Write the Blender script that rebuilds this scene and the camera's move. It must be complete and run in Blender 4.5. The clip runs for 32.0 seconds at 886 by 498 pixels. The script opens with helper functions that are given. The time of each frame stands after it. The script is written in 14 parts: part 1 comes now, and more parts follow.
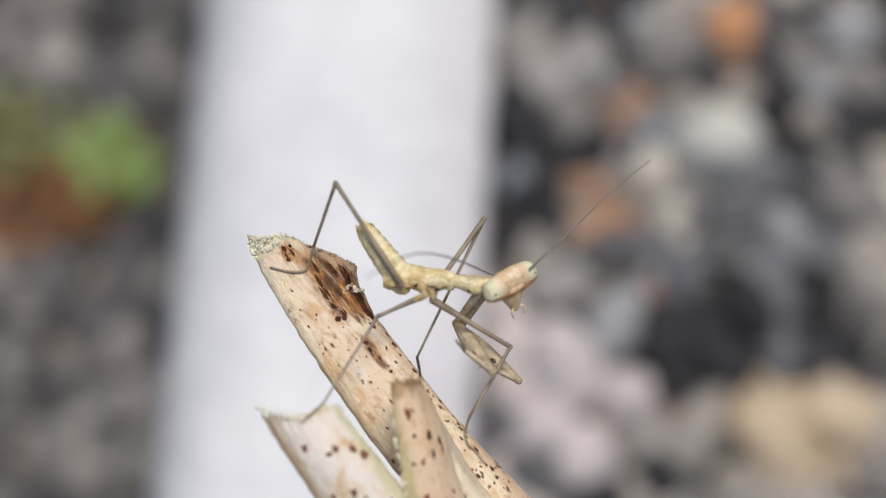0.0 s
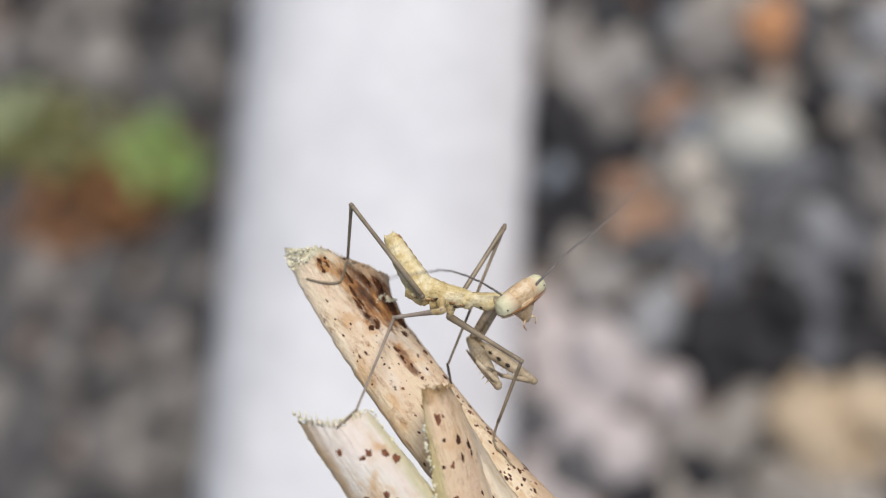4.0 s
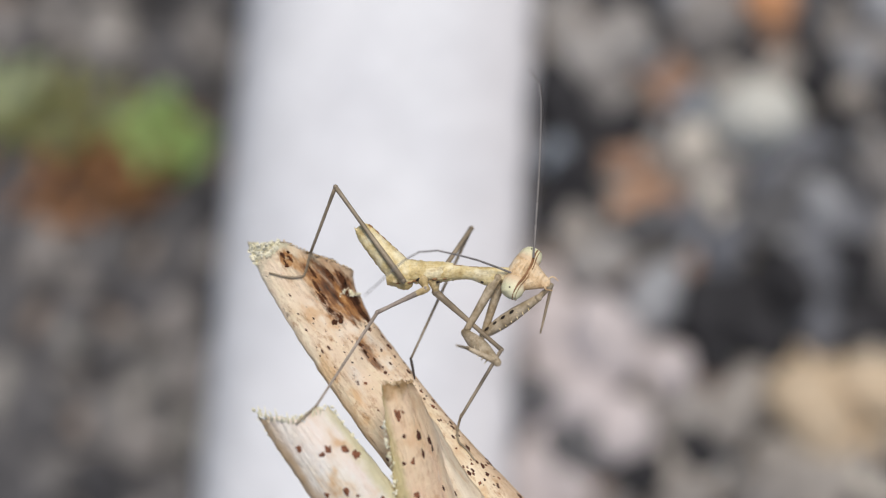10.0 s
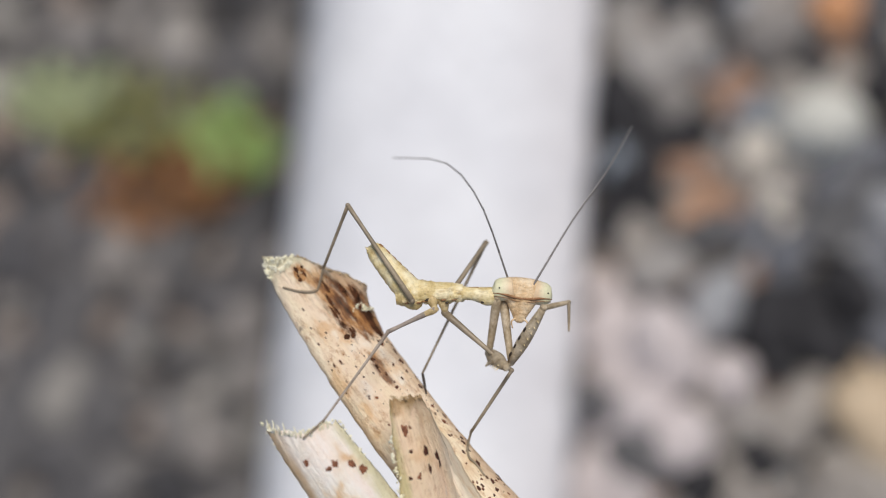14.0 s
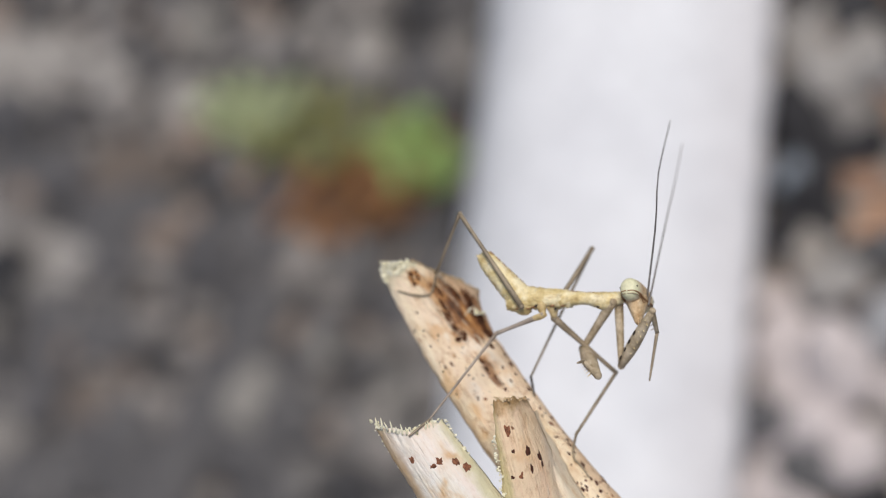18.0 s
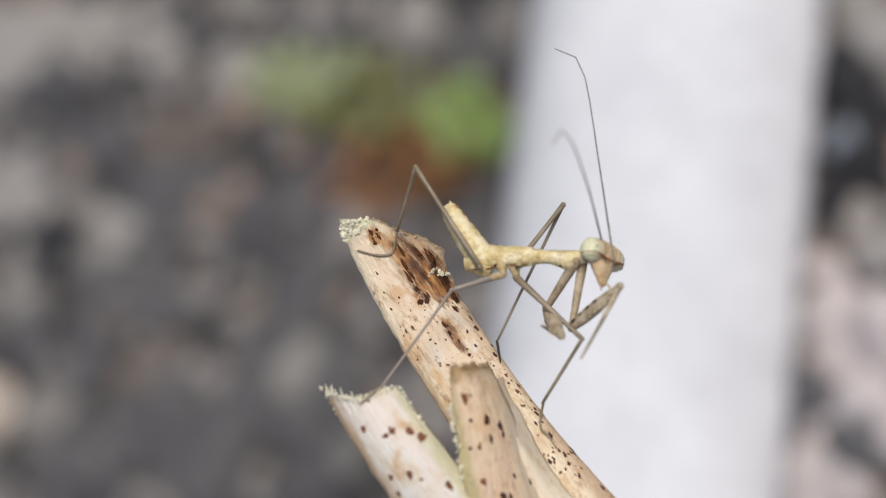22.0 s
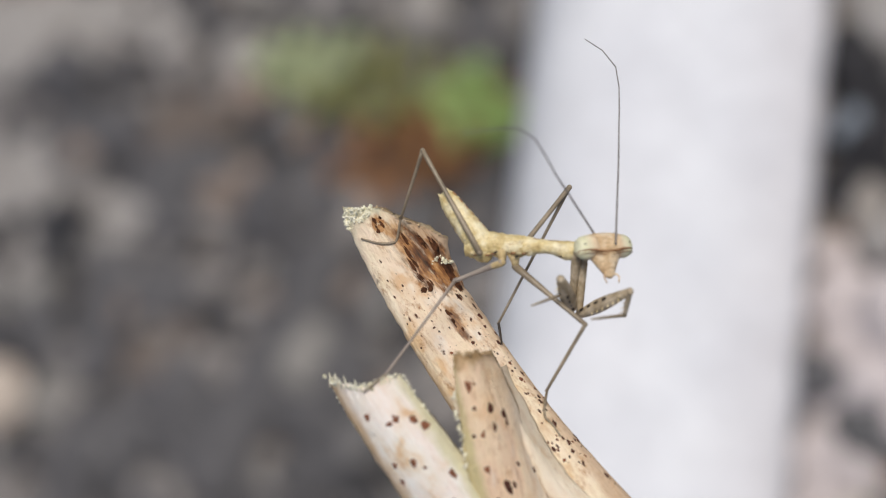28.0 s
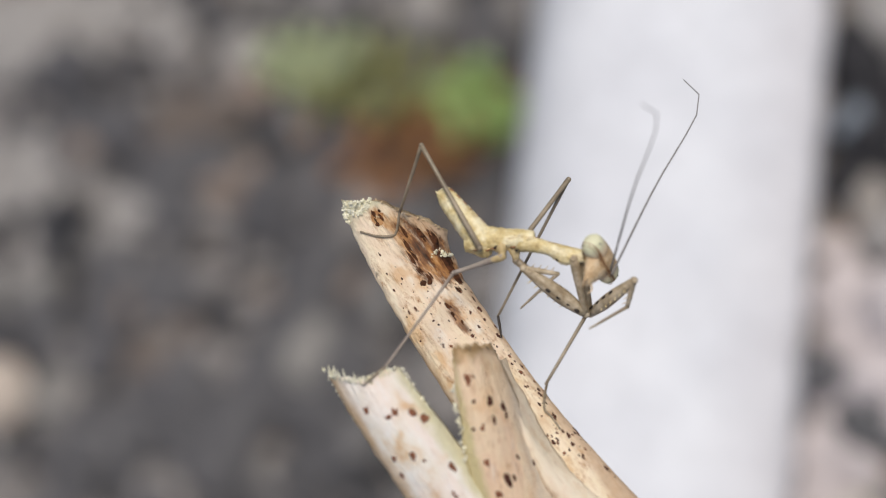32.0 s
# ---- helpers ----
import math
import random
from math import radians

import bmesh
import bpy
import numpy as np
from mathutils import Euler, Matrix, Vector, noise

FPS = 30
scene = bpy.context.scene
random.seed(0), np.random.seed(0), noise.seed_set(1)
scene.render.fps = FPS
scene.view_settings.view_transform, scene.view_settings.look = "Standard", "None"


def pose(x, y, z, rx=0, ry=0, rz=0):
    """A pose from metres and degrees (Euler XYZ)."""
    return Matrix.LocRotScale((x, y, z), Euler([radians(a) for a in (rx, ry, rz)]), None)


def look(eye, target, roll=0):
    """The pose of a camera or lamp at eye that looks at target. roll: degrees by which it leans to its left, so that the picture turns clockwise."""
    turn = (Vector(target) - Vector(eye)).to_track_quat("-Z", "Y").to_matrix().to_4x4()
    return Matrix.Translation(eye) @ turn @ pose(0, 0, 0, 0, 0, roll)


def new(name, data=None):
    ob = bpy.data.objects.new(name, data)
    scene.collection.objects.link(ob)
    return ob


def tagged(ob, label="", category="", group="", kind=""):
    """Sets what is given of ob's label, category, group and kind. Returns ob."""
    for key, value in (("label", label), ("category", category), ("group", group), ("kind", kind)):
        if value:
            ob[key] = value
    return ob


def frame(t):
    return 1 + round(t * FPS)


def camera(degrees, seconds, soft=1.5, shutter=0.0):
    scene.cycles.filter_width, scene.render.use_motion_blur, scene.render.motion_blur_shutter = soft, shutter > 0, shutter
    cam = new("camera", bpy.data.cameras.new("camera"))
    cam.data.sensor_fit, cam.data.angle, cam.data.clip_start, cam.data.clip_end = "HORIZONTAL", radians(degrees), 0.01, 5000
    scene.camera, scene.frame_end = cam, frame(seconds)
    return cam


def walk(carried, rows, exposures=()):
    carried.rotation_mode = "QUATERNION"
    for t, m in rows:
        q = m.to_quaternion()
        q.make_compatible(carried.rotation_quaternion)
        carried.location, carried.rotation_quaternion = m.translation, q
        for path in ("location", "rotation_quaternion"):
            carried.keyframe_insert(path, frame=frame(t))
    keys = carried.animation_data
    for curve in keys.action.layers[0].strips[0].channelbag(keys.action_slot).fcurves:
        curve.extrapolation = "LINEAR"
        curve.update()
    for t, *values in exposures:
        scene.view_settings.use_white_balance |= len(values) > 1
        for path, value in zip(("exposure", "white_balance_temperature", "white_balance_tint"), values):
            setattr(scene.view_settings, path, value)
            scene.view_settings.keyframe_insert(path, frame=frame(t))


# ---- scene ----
from mathutils.bvhtree import BVHTree

# The camera: a close-up lens, focused on the insect, with a shallow depth of field.
cam = camera(28.0, 32.0, 1.2)
cam.data.dof.use_dof = True
cam.data.dof.focus_distance = 0.1190
cam.data.dof.aperture_fstop = 18.5
walk(cam, [
    (0, pose(-0.00838, -0.03380, 0.34733, 16.140, -4.176, -1.104)),
    (0.5, pose(-0.00797, -0.03351, 0.34775, 16.026, -3.830, -1.004)),
    (1, pose(-0.00866, -0.03333, 0.34726, 15.977, -3.758, -1.118)),
    (1.5, pose(-0.00841, -0.03289, 0.34771, 15.905, -3.558, -0.995)),
    (2, pose(-0.00802, -0.03295, 0.34942, 15.903, -3.439, -1.103)),
    (2.5, pose(-0.00859, -0.03381, 0.35324, 16.097, -3.270, -1.135)),
    (3, pose(-0.00805, -0.03366, 0.35316, 15.926, -2.993, -1.046)),
    (3.5, pose(-0.00793, -0.03404, 0.35255, 15.959, -2.817, -0.998)),
    (5.5, pose(-0.00610, -0.03353, 0.35235, 15.467, -2.415, -0.929)),
    (6, pose(-0.00626, -0.03347, 0.35273, 15.368, -2.447, -0.880)),
    (6.5, pose(-0.00511, -0.03321, 0.35301, 15.375, -2.306, -0.957)),
    (7, pose(-0.00463, -0.03279, 0.35280, 15.197, -2.279, -1.030)),
    (7.5, pose(-0.00473, -0.03282, 0.35252, 15.174, -2.305, -0.965)),
    (8, pose(-0.00428, -0.03275, 0.35250, 15.058, -2.280, -0.990)),
    (8.5, pose(-0.00419, -0.03240, 0.35258, 14.916, -2.249, -0.988)),
    (9, pose(-0.00368, -0.03221, 0.35271, 14.955, -2.219, -0.857)),
    (9.5, pose(-0.00366, -0.03220, 0.35267, 14.857, -2.157, -0.790)),
    (10, pose(-0.00378, -0.03232, 0.35259, 14.941, -2.084, -0.919)),
    (10.5, pose(-0.00379, -0.03190, 0.35268, 14.776, -1.948, -0.810)),
    (11, pose(-0.00329, -0.03232, 0.35275, 14.904, -1.685, -0.735)),
    (11.5, pose(-0.00173, -0.03269, 0.35271, 14.835, -1.174, -0.468)),
    (12, pose(-0.00136, -0.03273, 0.35307, 14.910, -0.735, -0.209)),
    (12.5, pose(-0.00026, -0.03232, 0.35327, 14.864, -0.228, -0.055)),
    (13, pose(-0.00000, -0.03211, 0.35325, 15.000, 0.000, -0.000)),
    (13.5, pose(0.00045, -0.03204, 0.35327, 15.070, 0.306, 0.052)),
    (14, pose(0.00117, -0.03166, 0.35331, 15.031, 0.467, 0.066)),
    (14.5, pose(0.00144, -0.03200, 0.35352, 15.289, 0.476, 0.129)),
    (16.5, pose(0.00140, -0.03214, 0.35269, 15.282, 0.555, -0.027)),
    (17, pose(0.00248, -0.03174, 0.35373, 14.953, 1.123, 0.236)),
    (17.5, pose(0.00804, -0.03099, 0.35511, 15.225, 3.370, 1.138)),
    (18, pose(0.00783, -0.03294, 0.35653, 15.570, 6.600, 2.411)),
    (18.5, pose(0.01104, -0.03206, 0.35085, 15.074, 8.447, 3.089)),
    (19, pose(0.01282, -0.03177, 0.35170, 14.867, 9.992, 3.471)),
    (19.5, pose(0.01333, -0.03184, 0.35139, 14.960, 10.548, 3.746)),
    (20, pose(0.01468, -0.03171, 0.35008, 15.028, 10.628, 3.670)),
    (20.5, pose(0.01432, -0.03157, 0.34992, 14.842, 10.327, 3.509)),
    (21, pose(0.01471, -0.03106, 0.34838, 15.012, 9.883, 3.411)),
    (21.5, pose(0.01475, -0.03114, 0.34848, 14.813, 9.347, 3.063)),
    (22, pose(0.01474, -0.03175, 0.34790, 14.851, 9.063, 3.071)),
    (22.5, pose(0.01497, -0.03150, 0.34761, 14.668, 9.053, 2.990)),
    (23, pose(0.01502, -0.03144, 0.34750, 14.506, 8.998, 3.027)),
    (23.5, pose(0.01491, -0.03159, 0.34719, 14.509, 8.958, 3.037)),
    (24, pose(0.01496, -0.03162, 0.34722, 14.448, 8.994, 2.946)),
    (24.5, pose(0.01510, -0.03135, 0.34757, 14.307, 9.091, 3.025)),
    (25, pose(0.01493, -0.03167, 0.34759, 14.444, 9.093, 3.040)),
    (25.5, pose(0.01502, -0.03149, 0.34783, 14.330, 9.223, 2.930)),
    (27.5, pose(0.01514, -0.03104, 0.34806, 14.143, 9.385, 2.924)),
    (28, pose(0.01508, -0.03149, 0.34783, 14.335, 9.384, 2.965)),
    (28.5, pose(0.01502, -0.03163, 0.34788, 14.383, 9.339, 3.028)),
    (29, pose(0.01506, -0.03140, 0.34776, 14.304, 9.355, 2.966)),
    (29.5, pose(0.01517, -0.03136, 0.34787, 14.292, 9.379, 2.933)),
    (30, pose(0.01507, -0.03150, 0.34773, 14.399, 9.359, 3.075)),
    (30.5, pose(0.01515, -0.03164, 0.34796, 14.395, 9.474, 2.911)),
    (31, pose(0.01540, -0.03151, 0.34784, 14.248, 9.541, 2.926)),
    (31.5, pose(0.01550, -0.03157, 0.34780, 14.241, 9.550, 2.930)),
    (32, pose(0.01529, -0.03170, 0.34744, 14.243, 9.505, 2.909)),
])

# World and sun: bright hazy daylight from a high sun.
SUN_EL, SUN_AZ = 77.0, 14.0
world = bpy.data.worlds.new("world")
scene.world = world
world.use_nodes = True
wn = world.node_tree
sky = wn.nodes.new("ShaderNodeTexSky")
sky.sky_type = "NISHITA"
sky.sun_disc = False
sky.sun_elevation, sky.sun_rotation = radians(SUN_EL), radians(SUN_AZ)
sky.air_density, sky.dust_density = 1.0, 2.0
wn.links.new(sky.outputs[0], wn.nodes["Background"].inputs[0])
wn.nodes["Background"].inputs[1].default_value = 0.081
sun_data = bpy.data.lights.new("sun", "SUN")
sun_data.energy, sun_data.angle, sun_data.color = 2.8, radians(24), (1.0, 0.92, 0.81)
sun = new("sun", sun_data)
sx, sy = math.sin(radians(SUN_AZ)), math.cos(radians(SUN_AZ))
sun.matrix_world = look((sx * math.cos(radians(SUN_EL)), sy * math.cos(radians(SUN_EL)), 1 + math.sin(radians(SUN_EL))), (0, 0, 1))
scene.view_settings.exposure = 0.0


# ---- materials ----
class Mat:
    """A small builder for node materials in object space (metres)."""

    def __init__(self, name, rough=0.7, spec=0.4):
        self.m = bpy.data.materials.new(name)
        self.m.use_nodes = True
        self.t = self.m.node_tree
        self.b = self.t.nodes["Principled BSDF"]
        self.b.inputs["Roughness"].default_value = rough
        self.b.inputs["Specular IOR Level"].default_value = spec
        self.co = self.t.nodes.new("ShaderNodeTexCoord").outputs["Object"]

    def node(self, kind, **kw):
        n = self.t.nodes.new(kind)
        for k, v in kw.items():
            n.inputs[k].default_value = v
        return n

    def link(self, a, b):
        self.t.links.new(a, b)

    def turned(self, degrees):
        """Turn the grain about z."""
        n = self.node("ShaderNodeMapping")
        n.inputs["Rotation"].default_value = (0, 0, radians(degrees))
        self.link(self.co, n.inputs["Vector"])
        self.co = n.outputs[0]

    def scaled(self, s):
        n = self.node("ShaderNodeMapping")
        n.inputs["Scale"].default_value = s if isinstance(s, tuple) else (s, s, s)
        self.link(self.co, n.inputs["Vector"])
        return n.outputs[0]

    def noise(self, s, detail=4.0, rough=0.6):
        n = self.node("ShaderNodeTexNoise", Scale=1.0, Detail=detail, Roughness=rough)
        self.link(self.scaled(s), n.inputs["Vector"])
        return n.outputs["Fac"]

    def ramp(self, fac, stops, mode="LINEAR"):
        n = self.node("ShaderNodeValToRGB")
        n.color_ramp.interpolation = mode
        e = n.color_ramp.elements
        while len(e) < len(stops):
            e.new(0.5)
        for el, (p, c) in zip(e, stops):
            el.position = p
            el.color = (*c, 1) if isinstance(c, tuple) else (c, c, c, 1)
        self.link(fac, n.inputs[0])
        return n.outputs[0]

    def mix(self, fac, a, b, mode="MIX"):
        n = self.t.nodes.new("ShaderNodeMix")
        n.data_type, n.blend_type = "RGBA", mode
        for v, i in ((fac, 0), (a, 6), (b, 7)):
            if isinstance(v, (int, float)):
                n.inputs[i].default_value = v
            elif isinstance(v, tuple):
                n.inputs[i].default_value = (*v, 1)
            else:
                self.link(v, n.inputs[i])
        return n.outputs[2]

    def colour(self, out):
        self.link(out, self.b.inputs["Base Color"])
        return self

    def bump(self, h, dist, strength=0.6):
        n = self.node("ShaderNodeBump", Strength=strength, Distance=dist)
        self.link(h, n.inputs["Height"])
        self.link(n.outputs[0], self.b.inputs["Normal"])
        return self


def mottled(name, c1, c2, scale, rough=0.6, spec=0.4, fine=None, bump=0.0, c3=None):
    """Two or three tones at a coarse scale with finer grain over them."""
    m = Mat(name, rough, spec)
    fine = fine or (scale * 6 if not isinstance(scale, tuple) else tuple(s * 6 for s in scale))
    stops = [(0.3, c1), (0.68, c2)] + ([(0.85, c3)] if c3 else [])
    base = m.ramp(m.noise(scale), stops)
    grain = m.ramp(m.noise(fine, 6.0, 0.7), [(0.25, 0.72), (0.75, 1.12)])
    m.colour(m.mix(1.0, base, grain, "MULTIPLY"))
    if bump:
        m.bump(m.noise(fine, 6.0, 0.7), bump)
    return m


def rock(name, c1, c2, scale=60, rough=0.75, spec=0.4):
    return mottled(name, c1, c2, scale, rough, spec, bump=0.0006).m



def chitin(name, dark, mid, pale, scale=900):
    """Thin insect skin: blotches, streaks along the body, fine freckles and a pitted surface."""
    m = Mat(name, 0.42, 0.45)
    c = m.ramp(m.noise(scale, 5.0, 0.65), [(0.32, dark), (0.48, mid), (0.66, pale)])
    st = m.ramp(m.noise((scale * 0.7, scale * 3.2, scale * 3.2), 5.0, 0.7), [(0.32, (0.55, 0.44, 0.32)), (0.46, (0.96, 0.95, 0.92)), (0.7, (1.08, 1.08, 1.08))])
    c = m.mix(0.7, c, st, "MULTIPLY")
    fr = m.ramp(m.noise(scale * 6.5, 6.0, 0.75), [(0.30, 0.62), (0.48, 1.0), (0.75, 1.10)])
    m.colour(m.mix(0.8, c, fr, "MULTIPLY"))
    m.bump(m.mix(0.5, m.noise((scale * 1.2, scale * 2.2, scale * 2.2), 4.0), m.noise(scale * 5, 5.0)), 0.00016, 1.0)
    return m.m


CHITIN = chitin("yellow_chitin", (0.46, 0.33, 0.13), (0.72, 0.59, 0.30), (0.88, 0.80, 0.55))
CHITIN_PALE = chitin("pale_chitin", (0.52, 0.39, 0.20), (0.76, 0.63, 0.36), (0.86, 0.76, 0.52))
LEG = mottled("leg_chitin", (0.18, 0.145, 0.10), (0.38, 0.31, 0.22), (500, 1600, 1600), 0.4, 0.45, 6000, 0.00003).m
FORE = chitin("foreleg_chitin", (0.25, 0.19, 0.12), (0.43, 0.35, 0.24), (0.64, 0.55, 0.42), 900)
HIP = chitin("olive_brown_chitin", (0.36, 0.26, 0.12), (0.56, 0.43, 0.22), (0.70, 0.57, 0.34), 1100)
DARK = mottled("dark_chitin", (0.02, 0.015, 0.012), (0.06, 0.045, 0.035), 1500, 0.4).m
FACE = chitin("face_chitin", (0.46, 0.29, 0.15), (0.72, 0.53, 0.32), (0.84, 0.69, 0.50), 1100)


def eye_material():
    """Pale green eyes that run softly into the tan of the head."""
    m = Mat("eye_green", 0.45, 0.3)
    xyz = m.node("ShaderNodeSeparateXYZ")
    m.link(m.co, xyz.inputs[0])
    a = m.t.nodes.new("ShaderNodeMath")
    a.operation = "ABSOLUTE"
    m.link(xyz.outputs[0], a.inputs[0])
    b = m.t.nodes.new("ShaderNodeMath")
    b.operation = "MULTIPLY_ADD"
    m.link(m.noise(1500, 4.0), b.inputs[0])
    b.inputs[1].default_value = 0.0007
    m.link(a.outputs[0], b.inputs[2])
    s = m.t.nodes.new("ShaderNodeMath")
    s.operation = "MULTIPLY"
    s.inputs[1].default_value = 400.0
    m.link(b.outputs[0], s.inputs[0])
    c = m.ramp(s.outputs[0], [(0.50, (0.72, 0.55, 0.36)), (0.64, (0.76, 0.68, 0.48)), (0.80, (0.72, 0.71, 0.48)), (0.98, (0.75, 0.74, 0.52))])
    fr = m.ramp(m.noise(5200, 5.0, 0.7), [(0.30, 0.70), (0.55, 1.0)])
    m.colour(m.mix(0.6, c, fr, "MULTIPLY"))
    m.bump(m.noise(4000, 4.0), 0.00006)
    return m.m


EYE = eye_material()
BROWN = mottled("brown_stripe", (0.22, 0.10, 0.04), (0.34, 0.18, 0.08), 2500, 0.5).m
LEG_PALE = mottled("pale_leg_chitin", (0.26, 0.21, 0.17), (0.46, 0.39, 0.33), (500, 1600, 1600), 0.4, 0.45, 6000, 0.00003).m
ANT = mottled("antenna_chitin", (0.16, 0.15, 0.145), (0.28, 0.26, 0.25), (900, 2500, 2500), 0.5).m


def stem_material(name, base, pale, pink, dots, dot_scale, turn, amount, stains=(), tip=None, edges=None, dirt=0.8, blotch=0.45):
    """Dry plant skin: long fibres, pale and pink patches, small dark elongated specks.
    stains: (along, across, half length, half width, strength) in mm along the grain; tip: (along, soft, colour);
    edges: (across, half width, soft, colour of the one rind, of the other)."""
    m = Mat(name, 0.62, 0.3)
    m.turned(turn)
    c = m.ramp(m.noise((130, 380, 380), 6.0, 0.65), [(0.30, base), (0.46, pale), (0.60, pink), (0.74, tuple(min(0.97, v * 0.25 + 0.72) for v in pale))])
    fib = m.ramp(m.noise((200, 2600, 2600), 6.0, 0.75), [(0.28, (0.58, 0.45, 0.32)), (0.42, (0.97, 0.94, 0.90)), (0.7, (1.06, 1.06, 1.04))])
    c = m.mix(0.95 * dirt, c, fib, "MULTIPLY")
    soil = m.ramp(m.noise((700, 1500, 1500), 6.0, 0.8), [(0.33, (0.55, 0.38, 0.26)), (0.47, 1.0)])
    c = m.mix(dirt, c, soil, "MULTIPLY")
    blot = m.ramp(m.noise((420, 620, 620), 3.0, 0.55), [(0.34, (0.80, 0.60, 0.38)), (0.44, (0.97, 0.93, 0.87)), (0.62, (1.03, 1.02, 1.02))])
    c = m.mix(blotch, c, blot, "MULTIPLY")
    xyz = m.node("ShaderNodeSeparateXYZ")
    m.link(m.co, xyz.inputs[0])

    def math2(op, a, v, clamp=False):
        n = m.t.nodes.new("ShaderNodeMath")
        n.operation, n.use_clamp = op, clamp
        for k, q in enumerate((a, v)):
            if isinstance(q, (int, float)):
                n.inputs[k].default_value = q
            else:
                m.link(q, n.inputs[k])
        return n.outputs[0]

    if tip:
        k = math2("MULTIPLY", math2("SUBTRACT", tip[0] * MM_, xyz.outputs[0]), 1.0 / (tip[1] * MM_))
        k = math2("ADD", k, math2("MULTIPLY", math2("SUBTRACT", m.noise(900, 4.0), 0.5), 3.0), True)
        c = m.mix(k, c, m.mix(m.noise(2500, 4.0), tip[2], tuple(v * 0.55 for v in tip[2])))
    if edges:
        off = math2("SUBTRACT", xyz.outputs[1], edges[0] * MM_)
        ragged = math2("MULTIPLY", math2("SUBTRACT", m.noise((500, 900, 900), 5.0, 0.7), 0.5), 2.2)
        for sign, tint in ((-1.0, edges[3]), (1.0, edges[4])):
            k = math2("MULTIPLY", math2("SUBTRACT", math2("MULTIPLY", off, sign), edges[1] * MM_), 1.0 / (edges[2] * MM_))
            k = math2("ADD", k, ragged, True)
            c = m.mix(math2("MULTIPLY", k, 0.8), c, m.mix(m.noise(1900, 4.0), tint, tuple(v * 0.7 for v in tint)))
    rot = m.ramp(m.noise((300, 1500, 1500), 6.0, 0.7), [(0.39, (0.035, 0.012, 0.007)), (0.48, (0.17, 0.06, 0.02)), (0.57, (0.46, 0.22, 0.07)), (0.70, (0.74, 0.51, 0.28))])
    for u, v, hl, hw, power in stains:
        a = math2("MULTIPLY", math2("SUBTRACT", xyz.outputs[0], u * MM_), 1 / (hl * MM_))
        d = math2("MULTIPLY", math2("SUBTRACT", xyz.outputs[1], v * MM_), 1 / (hw * MM_))
        r2 = math2("ADD", math2("MULTIPLY", a, a), math2("MULTIPLY", d, d))
        r2 = math2("ADD", r2, math2("MULTIPLY", math2("SUBTRACT", m.noise((520, 2600, 2600), 7.0, 0.75), 0.5), 4.2))
        k = math2("MULTIPLY", math2("SUBTRACT", 1.25, r2), 1.1, True)
        c = m.mix(math2("MULTIPLY", k, power), c, rot)
    for s, size in ((1.3, 0.09), (2.4, 0.12)):
        cell = m.node("ShaderNodeTexVoronoi", Scale=1.0, Randomness=1.0)
        warp = m.node("ShaderNodeTexNoise", Scale=2500.0, Detail=2.0)
        m.link(m.co, warp.inputs["Vector"])
        bent = m.node("ShaderNodeVectorMath")
        bent.operation = "MULTIPLY_ADD"
        bent.inputs[1].default_value = (0.5, 0.5, 0.5)
        m.link(warp.outputs["Color"], bent.inputs[0])
        m.link(m.scaled(tuple(q * s for q in dot_scale)), bent.inputs[2])
        m.link(bent.outputs[0], cell.inputs["Vector"])
        near = m.ramp(cell.outputs["Distance"], [(0.0, 1.0), (size, 1.0), (size + 0.09, 0.0)])
        sep = m.node("ShaderNodeSeparateColor")
        m.link(cell.outputs["Color"], sep.inputs[0])
        few = m.ramp(sep.outputs[1], [(1 - amount, 0.0), (1 - amount + 0.06, 1.0)])
        c = m.mix(m.mix(1.0, near, few, "MULTIPLY"), c, dots)
    m.colour(c)
    h = m.mix(0.4, m.noise((260, 4200, 4200), 6.0, 0.7), m.noise(1800, 6.0, 0.7))
    m.bump(h, 0.0004, 1.0)
    return m.m


MM_ = 0.001
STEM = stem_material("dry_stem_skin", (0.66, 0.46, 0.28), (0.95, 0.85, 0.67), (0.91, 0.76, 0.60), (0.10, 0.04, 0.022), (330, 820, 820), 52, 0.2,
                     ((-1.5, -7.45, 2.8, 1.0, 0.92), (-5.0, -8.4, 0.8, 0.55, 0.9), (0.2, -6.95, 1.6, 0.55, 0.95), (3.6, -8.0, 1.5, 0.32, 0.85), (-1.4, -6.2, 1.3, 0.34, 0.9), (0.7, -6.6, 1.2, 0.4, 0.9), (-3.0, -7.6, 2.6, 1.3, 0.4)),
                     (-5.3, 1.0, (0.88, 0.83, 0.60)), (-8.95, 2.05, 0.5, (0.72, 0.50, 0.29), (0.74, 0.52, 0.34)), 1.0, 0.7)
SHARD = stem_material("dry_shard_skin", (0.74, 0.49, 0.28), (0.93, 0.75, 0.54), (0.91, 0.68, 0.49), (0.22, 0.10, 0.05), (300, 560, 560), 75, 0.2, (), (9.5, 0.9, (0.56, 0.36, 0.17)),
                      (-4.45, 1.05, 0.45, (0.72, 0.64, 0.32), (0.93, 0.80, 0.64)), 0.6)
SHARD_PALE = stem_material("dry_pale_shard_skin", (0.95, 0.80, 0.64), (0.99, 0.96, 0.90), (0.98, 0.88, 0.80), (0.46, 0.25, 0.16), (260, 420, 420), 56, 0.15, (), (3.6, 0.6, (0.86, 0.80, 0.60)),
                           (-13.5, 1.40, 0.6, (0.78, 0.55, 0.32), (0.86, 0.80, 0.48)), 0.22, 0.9)
